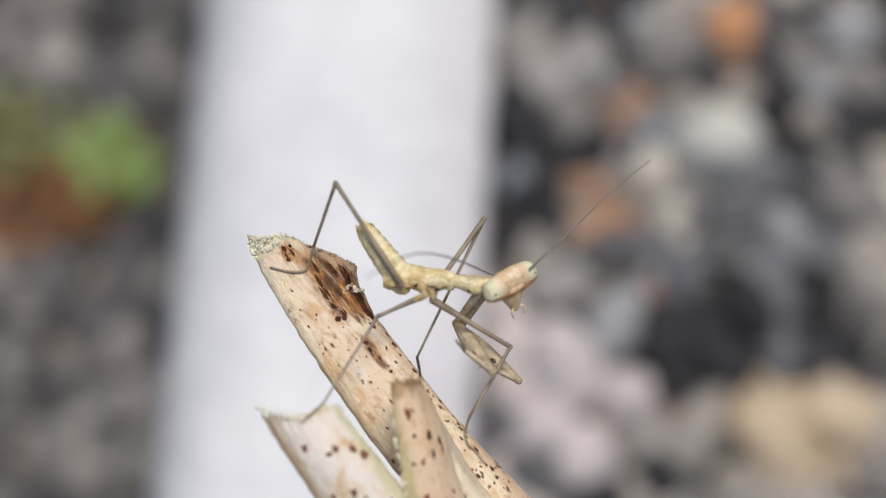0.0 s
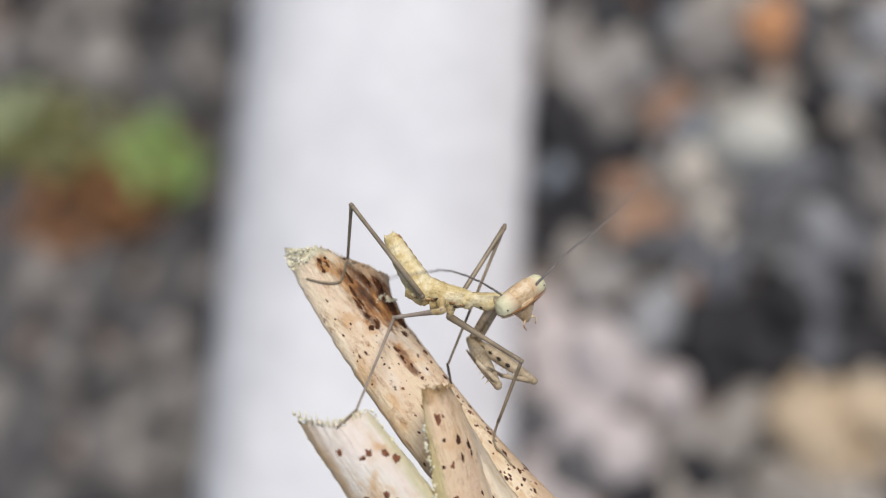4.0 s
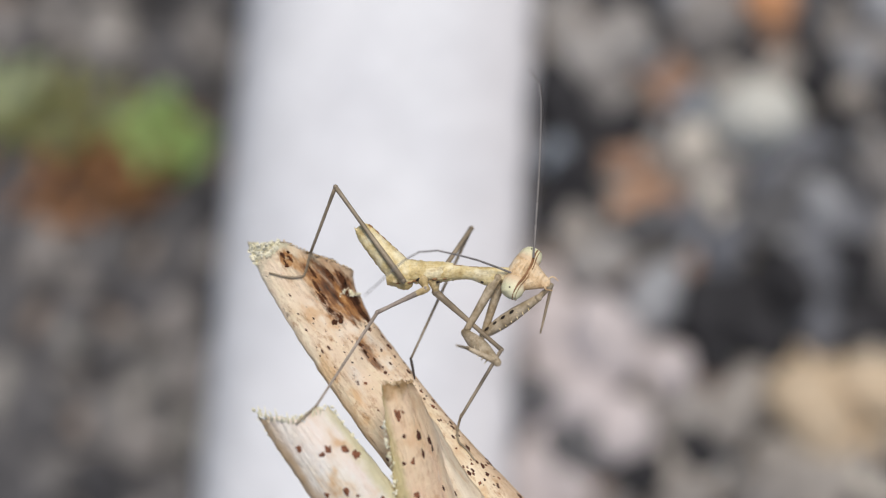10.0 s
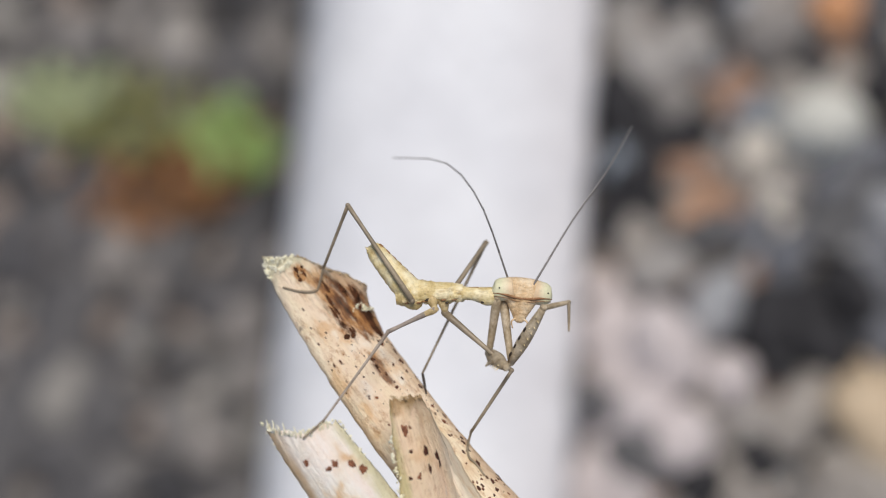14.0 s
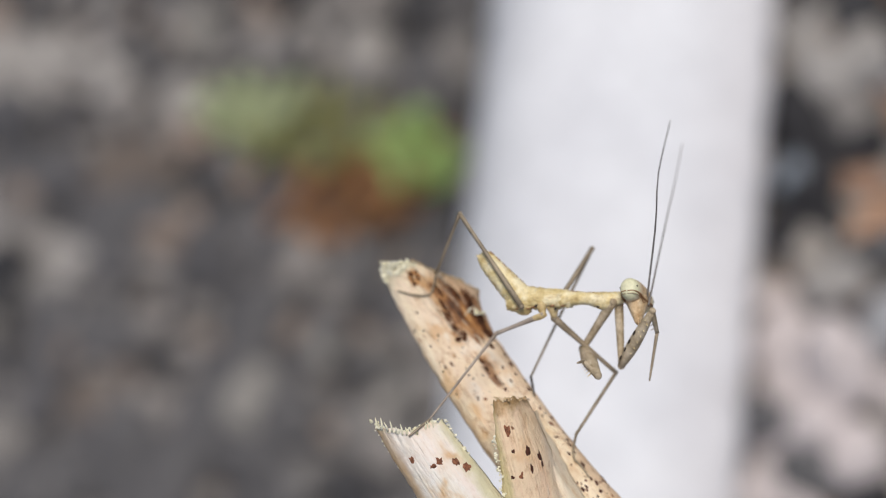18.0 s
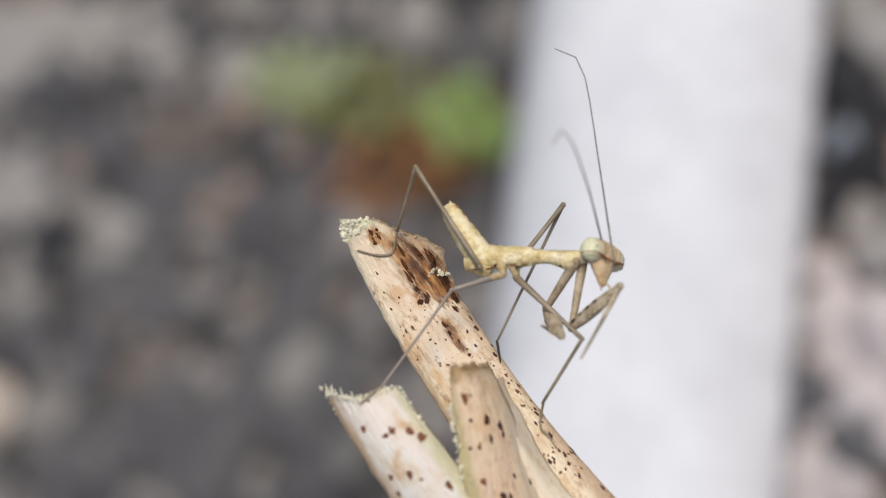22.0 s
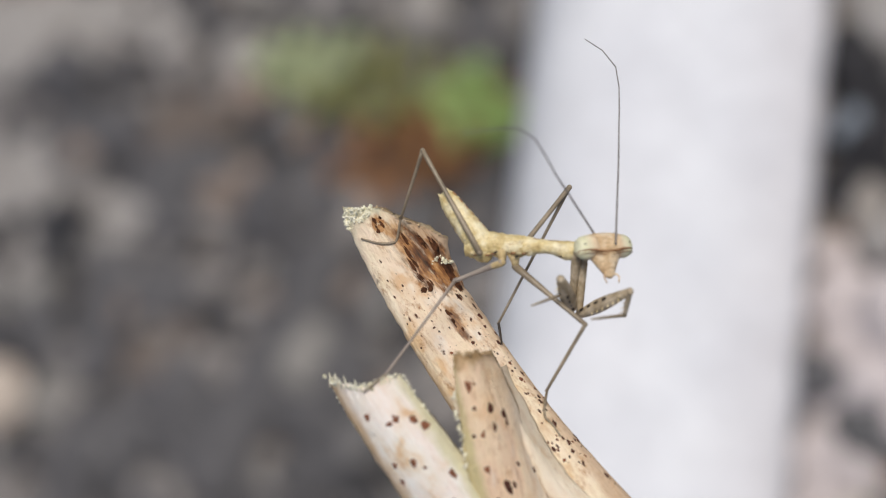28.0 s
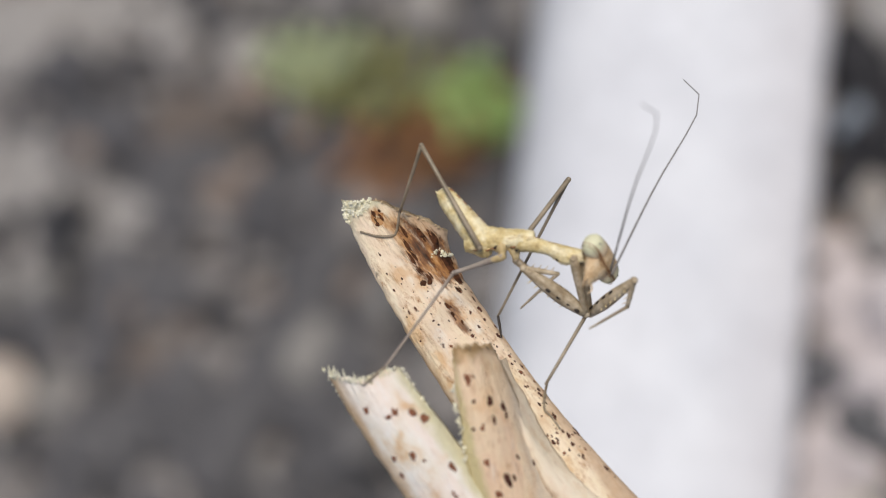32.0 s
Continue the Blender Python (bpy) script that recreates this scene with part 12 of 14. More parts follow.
    walk(mover["fore_N0"], [
        (0, mm(2.93, -3.37, 4.48, 0.0, 49.6, -122.1)), (1, mm(3.10, -3.63, 4.48, -1.6, 49.5, -124.2)), (2, mm(3.10, -3.65, 4.48, -2.5, 48.8, -125.4)),
        (3, mm(1.08, -4.10, 4.47, 2.3, 48.8, -119.0)), (3.5, mm(1.62, -3.89, 4.47, 1.8, 52.2, -119.6)), (4.5, mm(1.93, -3.57, 4.48, 3.4, 40.7, -117.5)),
        (5.5, mm(2.25, -3.26, 4.48, 4.3, 29.2, -115.9)), (5.625, mm(2.83, -3.04, 4.49, 6.9, 22.1, -109.9)), (5.75, mm(3.42, -2.83, 4.49, 8.6, 14.8, -104.5)),
        (5.875, mm(4.00, -2.61, 4.49, 9.6, 7.4, -99.4)), (6, mm(4.59, -2.40, 4.49, 9.9, 0.0, -94.5)), (6.5, mm(5.04, -2.49, 4.50, 9.9, 0.0, -96.8)),
        (7, mm(5.49, -2.59, 4.50, 9.9, 0.0, -99.2)), (8, mm(4.37, -2.40, 4.49, 9.3, 6.7, -109.6)), (9, mm(4.62, -2.19, 4.49, 7.9, 8.9, -119.6)),
        (10, mm(4.51, -2.48, 4.49, 8.0, 17.0, -119.2)), (11, mm(4.56, -2.57, 4.49, 7.3, 15.3, -121.8)), (12, mm(4.27, -2.66, 4.49, 7.0, 28.5, -122.6)),
        (13, mm(4.03, -2.53, 4.49, 6.7, 31.6, -123.2)), (13.5, mm(3.93, -2.63, 4.49, 13.4, 30.9, -110.3)), (14, mm(3.84, -2.73, 4.49, 19.7, 28.9, -97.7)),
        (14.5, mm(3.92, -2.57, 4.49, 18.4, 23.4, -100.7)), (16.5, mm(4.26, -2.48, 4.49, 14.5, 33.2, -109.0)), (17, mm(4.67, -2.62, 4.50, 8.9, 32.6, -119.2)),
        (18, mm(4.54, -2.62, 4.49, 7.5, 27.7, -121.9)), (18.5, mm(4.29, -2.59, 4.49, 8.6, 17.8, -119.3)), (19, mm(4.03, -2.57, 4.49, 9.1, 7.9, -116.9)),
        (19.5, mm(4.04, -2.45, 4.49, 9.3, 16.7, -115.9)), (20, mm(4.05, -2.33, 4.49, 9.7, 25.5, -114.8)), (21, mm(4.42, -2.65, 4.50, 5.8, 30.9, -123.0)),
        (22, mm(4.24, -2.59, 4.49, 5.4, 31.1, -123.8)), (23, mm(3.96, -2.61, 4.49, 7.1, 31.6, -120.5)), (23.25, mm(3.97, -2.61, 4.49, 8.7, 30.5, -117.5)),
        (23.5, mm(3.99, -2.61, 4.49, 10.1, 29.2, -114.7)), (23.75, mm(4.00, -2.61, 4.49, 11.4, 27.9, -111.8)), (24, mm(4.02, -2.61, 4.49, 12.7, 26.6, -109.1)),
        (25, mm(3.43, -2.91, 4.48, 10.5, 37.3, -113.2)), (25.25, mm(3.39, -2.89, 4.48, 18.6, 31.1, -98.9)), (25.5, mm(3.36, -2.87, 4.49, 24.3, 23.4, -86.4)),
        (26.5, mm(3.37, -2.93, 4.49, 26.3, 25.0, -81.7)), (27.5, mm(3.37, -2.99, 4.49, 28.4, 26.5, -76.7)), (27.75, mm(3.71, -2.90, 4.49, 23.6, 30.3, -86.9)),
        (28, mm(4.05, -2.81, 4.49, 17.8, 33.2, -97.8)), (28.5, mm(4.11, -3.08, 4.49, 22.9, 28.3, -87.9)), (29, mm(4.17, -3.34, 4.49, 26.8, 22.8, -78.8)),
        (29.5, mm(3.84, -3.27, 4.49, 27.7, 17.2, -76.4)), (30, mm(3.50, -3.20, 4.49, 28.3, 11.6, -74.0)), (30.25, mm(3.62, -3.28, 4.49, 27.7, 17.4, -76.1)),
        (30.5, mm(3.74, -3.37, 4.49, 27.0, 23.2, -78.4)), (30.75, mm(3.86, -3.45, 4.49, 25.9, 29.0, -80.8)), (31, mm(3.98, -3.53, 4.49, 24.4, 34.7, -83.6)),
        (31.25, mm(3.96, -3.58, 4.49, 24.8, 34.4, -83.0)), (31.5, mm(3.94, -3.62, 4.49, 25.1, 34.1, -82.4)), (31.75, mm(3.92, -3.66, 4.49, 25.4, 33.8, -81.8)),
        (32, mm(3.90, -3.71, 4.49, 25.7, 33.5, -81.2)),
    ])
    walk(mover["fore_N1"], [
        (0, mm(1.38, -5.84, 1.06, 0.0, -46.4, -56.6)), (1, mm(1.46, -6.05, 1.06, -0.6, -48.2, -55.8)), (2, mm(1.38, -6.07, 1.10, -1.3, -46.8, -54.8)),
        (3, mm(-0.36, -6.70, 1.09, 6.5, -49.1, -65.3)), (3.5, mm(0.25, -6.29, 0.92, 6.1, -47.5, -64.9)), (4.5, mm(0.36, -6.60, 1.54, -1.6, -55.7, -55.0)),
        (5.5, mm(0.53, -6.79, 2.29, -14.3, -62.7, -40.3)), (5.625, mm(1.41, -6.96, 2.79, -18.8, -67.8, -35.3)), (5.75, mm(2.33, -7.04, 3.34, -26.0, -72.6, -27.7)),
        (5.875, mm(3.28, -7.01, 3.91, -38.4, -76.9, -14.9)), (6, mm(4.24, -6.88, 4.49, -60.6, -80.0, 7.7)), (6.5, mm(4.50, -6.96, 4.50, -52.2, -78.5, -0.8)),
        (7, mm(4.77, -7.03, 4.50, -45.8, -76.8, -7.3)), (8, mm(2.87, -6.61, 3.97, -17.2, -69.7, -37.1)), (9, mm(2.42, -6.05, 3.80, -9.2, -63.4, -45.8)),
        (10, mm(2.41, -6.24, 3.17, -11.7, -61.4, -43.0)), (11, mm(2.27, -6.26, 3.31, -12.1, -61.3, -42.5)), (12, mm(2.14, -6.00, 2.35, -9.2, -59.1, -45.9)),
        (13, mm(1.93, -5.73, 2.13, -11.0, -61.6, -43.8)), (13.5, mm(2.60, -6.25, 2.18, -14.7, -69.4, -39.7)), (14, mm(3.31, -6.63, 2.31, -23.0, -77.0, -31.1)),
        (14.5, mm(3.15, -6.63, 2.70, -45.0, -78.7, -8.6)), (16.5, mm(3.03, -6.04, 2.03, -6.8, -73.1, -47.8)), (17, mm(2.83, -5.93, 2.07, -4.8, -67.9, -49.9)),
        (18, mm(2.43, -6.00, 2.40, -3.5, -67.8, -51.3)), (18.5, mm(2.19, -6.33, 3.12, -13.1, -68.3, -41.1)), (19, mm(2.02, -6.55, 3.88, -22.8, -68.2, -30.6)),
        (19.5, mm(2.16, -6.33, 3.20, -15.9, -70.9, -37.9)), (20, mm(2.35, -6.02, 2.56, -6.9, -73.2, -47.4)), (21, mm(2.32, -5.89, 2.19, -6.5, -70.6, -47.8)),
        (22, mm(2.10, -5.79, 2.17, -8.3, -66.6, -45.8)), (23, mm(2.01, -5.91, 2.13, -16.3, -65.9, -37.1)), (23.25, mm(2.18, -6.05, 2.21, -31.7, -69.5, -20.5)),
        (23.5, mm(2.35, -6.18, 2.29, -51.4, -70.9, 0.4)), (23.75, mm(2.52, -6.30, 2.38, -71.5, -69.8, 21.7)), (24, mm(2.70, -6.42, 2.48, -87.6, -66.6, 39.1)),
        (25, mm(2.02, -6.19, 1.75, -68.5, -63.3, 18.0)), (25.25, mm(2.80, -6.70, 2.16, -90.8, -70.4, 42.1)), (25.5, mm(3.61, -6.99, 2.70, -125.6, -72.1, 78.8)),
        (26.5, mm(3.96, -6.96, 2.58, -154.6, -64.8, 109.7)), (27.5, mm(4.30, -6.90, 2.48, -168.1, -54.0, 125.4)), (27.75, mm(3.92, -6.78, 2.22, -158.7, -61.4, 114.2)),
        (28, mm(3.54, -6.54, 2.03, -143.1, -67.4, 97.1)), (28.5, mm(4.26, -7.04, 2.36, -118.5, -71.1, 70.8)), (29, mm(4.97, -7.41, 2.75, -90.1, -70.1, 40.8)),
        (29.5, mm(4.85, -7.45, 3.16, -84.4, -69.2, 34.7)), (30, mm(4.71, -7.44, 3.58, -79.1, -68.0, 29.1)), (30.25, mm(4.65, -7.45, 3.14, -101.0, -72.6, 52.2)),
        (30.5, mm(4.57, -7.42, 2.72, -130.4, -73.3, 82.9)), (30.75, mm(4.49, -7.34, 2.31, -155.3, -69.7, 109.1)), (31, mm(4.39, -7.21, 1.93, -170.6, -63.6, 125.7)),
        (31.25, mm(4.41, -7.26, 1.95, -176.5, -53.6, 132.6)), (31.5, mm(4.43, -7.31, 1.97, -179.6, -43.4, 136.8)), (31.75, mm(4.45, -7.36, 1.99, 178.5, -33.0, 139.7)),
        (32, mm(4.47, -7.41, 2.00, 177.5, -22.6, 142.1)),
    ])
    walk(mover["fore_N2"], [
        (0, mm(3.39, -8.90, 4.90, 0.0, 0.0, 141.4)), (1, mm(3.45, -8.97, 5.01, -0.0, -0.0, 139.0)), (2, mm(3.47, -9.04, 4.96, 0.0, 0.0, 140.0)),
        (3, mm(1.09, -9.85, 5.10, 0.0, -0.0, 127.7)), (3.5, mm(1.77, -9.53, 4.82, 0.0, 0.0, 129.7)), (4.5, mm(2.07, -9.05, 5.92, 1.9, 21.1, 139.7)),
        (5.5, mm(2.38, -8.36, 7.00, 9.0, 41.5, 153.2)), (5.625, mm(3.05, -8.12, 7.70, 15.3, 53.1, 161.7)), (5.75, mm(3.74, -7.78, 8.39, 27.7, 63.6, 176.2)),
        (5.875, mm(4.44, -7.32, 9.07, 53.4, 71.2, -156.1)), (6, mm(5.15, -6.76, 9.71, 92.9, 71.8, -114.6)), (6.5, mm(5.56, -6.98, 9.69, 40.4, 78.0, -168.7)),
        (7, mm(5.97, -7.18, 9.66, -7.1, 70.4, 142.2)), (8, mm(4.34, -7.72, 8.94, 6.5, 53.2, 157.5)), (9, mm(4.08, -7.75, 8.54, -0.6, 38.6, 147.7)),
        (10, mm(4.27, -7.97, 7.83, 3.3, 27.0, 154.7)), (11, mm(4.15, -7.98, 7.95, 1.8, 26.2, 151.6)), (12, mm(4.04, -7.95, 6.89, 3.1, 32.1, 154.1)),
        (13, mm(3.75, -7.48, 6.79, 2.4, 39.0, 152.9)), (13.5, mm(4.03, -7.44, 7.14, 4.8, 53.4, 156.2)), (14, mm(4.34, -7.25, 7.48, 10.7, 67.6, 163.0)),
        (14.5, mm(4.18, -6.79, 7.90, 22.0, 71.8, 175.0)), (16.5, mm(4.07, -7.18, 7.10, -4.1, 67.6, 147.2)), (17, mm(4.11, -7.46, 6.98, -4.7, 52.7, 146.5)),
        (18, mm(3.69, -7.56, 7.31, -8.4, 53.0, 141.9)), (18.5, mm(3.67, -7.62, 8.04, -3.1, 53.8, 148.6)), (19, mm(3.71, -7.55, 8.80, 2.5, 54.2, 155.5)),
        (19.5, mm(3.53, -7.40, 8.21, 4.6, 63.0, 157.9)), (20, mm(3.38, -7.15, 7.63, 8.8, 71.6, 162.4)), (21, mm(3.50, -7.19, 7.19, 9.6, 65.2, 163.3)),
        (22, mm(3.57, -7.30, 7.03, 9.9, 60.6, 163.6)), (23, mm(3.74, -7.21, 6.97, 9.4, 55.9, 163.1)), (23.25, mm(3.92, -6.70, 7.17, 34.4, 61.7, -167.9)),
        (23.5, mm(4.08, -6.17, 7.30, 63.2, 59.9, -135.2)), (23.75, mm(4.22, -5.63, 7.36, 83.5, 51.5, -110.8)), (24, mm(4.34, -5.09, 7.34, 94.8, 39.9, -95.1)),
        (25, mm(4.28, -5.46, 6.49, 78.0, 43.8, -120.0)), (25.25, mm(4.12, -5.50, 7.16, 79.7, 45.1, -117.6)), (25.5, mm(3.93, -5.39, 7.74, 81.5, 46.4, -115.2)),
        (26.5, mm(3.19, -4.83, 7.38, 99.3, 55.9, -92.4)), (27.5, mm(2.50, -4.36, 6.76, 126.0, 59.2, -61.1)), (27.75, mm(2.88, -4.47, 6.87, 116.3, 62.7, -72.1)),
        (28, mm(3.28, -4.53, 6.92, 104.2, 65.2, -85.6)), (28.5, mm(4.82, -5.41, 7.37, 72.5, 66.0, -120.2)), (29, mm(6.33, -6.23, 7.73, 47.2, 59.8, -148.5)),
        (29.5, mm(6.40, -6.38, 8.11, 27.0, 52.0, -172.6)), (30, mm(6.45, -6.48, 8.50, 15.5, 41.0, 171.5)), (30.25, mm(5.62, -6.20, 8.20, 20.8, 55.5, 178.6)),
        (30.5, mm(4.76, -5.91, 7.79, 34.3, 69.2, -166.2)), (30.75, mm(3.88, -5.60, 7.28, 79.5, 78.3, -119.5)), (31, mm(3.02, -5.29, 6.68, 138.1, 72.6, -59.4)),
        (31.25, mm(2.28, -4.94, 6.21, 162.9, 61.7, -32.6)), (31.5, mm(1.62, -4.67, 5.61, 172.6, 48.5, -20.9)), (31.75, mm(1.06, -4.49, 4.87, 177.1, 34.5, -14.2)),
        (32, mm(0.61, -4.41, 4.04, 179.3, 20.3, -9.5)),
    ])
    walk(mover["fore_N3"], [
        (0, mm(1.59, -7.46, 4.90, 0.0, -70.5, 138.2)), (1, mm(1.71, -7.46, 5.01, -1.6, -69.4, 139.9)), (2, mm(1.71, -7.56, 4.96, -1.5, -68.7, 139.8)),
        (3, mm(-0.31, -8.03, 5.10, 8.1, -72.4, 129.6)), (3.5, mm(0.31, -7.76, 4.82, 11.9, -68.9, 125.6)), (4.5, mm(0.44, -7.66, 5.09, -3.5, -72.6, 141.9)),
        (5.5, mm(0.84, -7.59, 5.48, -24.7, -74.4, 164.0)), (5.625, mm(1.74, -7.69, 5.86, -52.3, -77.1, -167.6)), (5.75, mm(2.72, -7.71, 6.33, -83.3, -76.0, -135.7)),
        (5.875, mm(3.76, -7.62, 6.89, -104.5, -71.7, -113.8)), (6, mm(4.85, -7.41, 7.53, -116.5, -65.9, -100.9)), (6.5, mm(5.09, -7.07, 7.44, -97.3, -72.1, -121.4)),
        (7, mm(5.36, -6.71, 7.49, -66.2, -74.6, -153.8)), (8, mm(3.07, -7.19, 7.10, -56.4, -77.4, -163.9)), (9, mm(2.56, -6.79, 7.10, -25.4, -73.6, 164.2)),
        (10, mm(2.41, -7.10, 6.78, -18.8, -72.9, 157.3)), (11, mm(2.33, -7.00, 6.94, -17.7, -72.2, 156.1)), (12, mm(2.28, -7.10, 5.67, -14.4, -73.1, 152.6)),
        (13, mm(2.16, -6.66, 5.35, -27.8, -75.0, 166.6)), (13.5, mm(2.77, -6.89, 5.30, -36.5, -78.4, 175.5)), (14, mm(3.50, -6.99, 5.35, -51.6, -81.3, -169.1)),
        (14.5, mm(3.46, -6.73, 5.72, -71.8, -77.7, -148.6)), (16.5, mm(3.33, -6.71, 4.98, -50.1, -76.2, -170.9)), (17, mm(2.95, -6.69, 5.15, -28.6, -81.6, 167.2)),
        (18, mm(2.60, -6.71, 5.47, -26.8, -85.8, 165.4)), (18.5, mm(2.51, -6.91, 6.19, 15.5, -83.6, 123.0)), (19, mm(2.49, -6.99, 6.93, 31.6, -79.8, 106.7)),
        (19.5, mm(2.56, -7.00, 6.16, 42.7, -81.9, 95.5)), (20, mm(2.69, -6.93, 5.45, 60.4, -83.5, 77.6)), (21, mm(2.58, -6.91, 5.10, 53.2, -81.7, 84.9)),
        (22, mm(2.48, -6.98, 5.03, 42.9, -83.8, 95.2)), (23, mm(2.50, -6.84, 5.06, 26.9, -83.3, 111.4)), (23.25, mm(2.85, -6.93, 5.15, -97.5, -82.0, -123.8)),
        (23.5, mm(3.26, -6.98, 5.31, -113.1, -69.4, -107.9)), (23.75, mm(3.71, -6.96, 5.56, -116.6, -56.5, -103.9)), (24, mm(4.18, -6.85, 5.86, -118.1, -43.5, -102.0)),
        (25, mm(3.45, -6.89, 4.90, -105.3, -69.6, -116.9)), (25.25, mm(3.37, -6.94, 5.53, -108.0, -64.2, -113.9)), (25.5, mm(3.26, -6.82, 6.07, -109.8, -58.7, -112.0)),
        (26.5, mm(3.14, -6.12, 5.47, -122.3, -63.4, -97.7)), (27.5, mm(3.07, -5.40, 4.79, -139.1, -66.3, -79.1)), (27.75, mm(3.20, -5.47, 4.83, -93.9, -66.1, -128.1)),
        (28, mm(3.36, -5.49, 4.84, -66.6, -54.1, -159.2)), (28.5, mm(4.35, -6.22, 5.27, -48.3, -70.4, -179.6)), (29, mm(5.35, -6.84, 5.75, 16.9, -77.2, 113.2)),
        (29.5, mm(4.99, -6.56, 6.30, -26.9, -79.2, 157.8)), (30, mm(4.73, -6.22, 6.99, -62.2, -74.7, -166.1)), (30.25, mm(4.32, -6.17, 6.30, -83.6, -69.5, -143.6)),
        (30.5, mm(3.97, -6.10, 5.64, -95.2, -62.5, -131.0)), (30.75, mm(3.65, -6.01, 5.03, -101.7, -54.8, -123.4)), (31, mm(3.37, -5.88, 4.48, -105.7, -46.8, -118.2)),
        (31.25, mm(3.20, -5.53, 4.19, -101.6, -35.4, -124.4)), (31.5, mm(3.05, -5.22, 3.88, -99.3, -23.7, -129.1)), (31.75, mm(2.90, -4.96, 3.57, -98.1, -11.9, -132.9)),
        (32, mm(2.74, -4.76, 3.25, -97.7, 0.0, -136.5)),
    ])
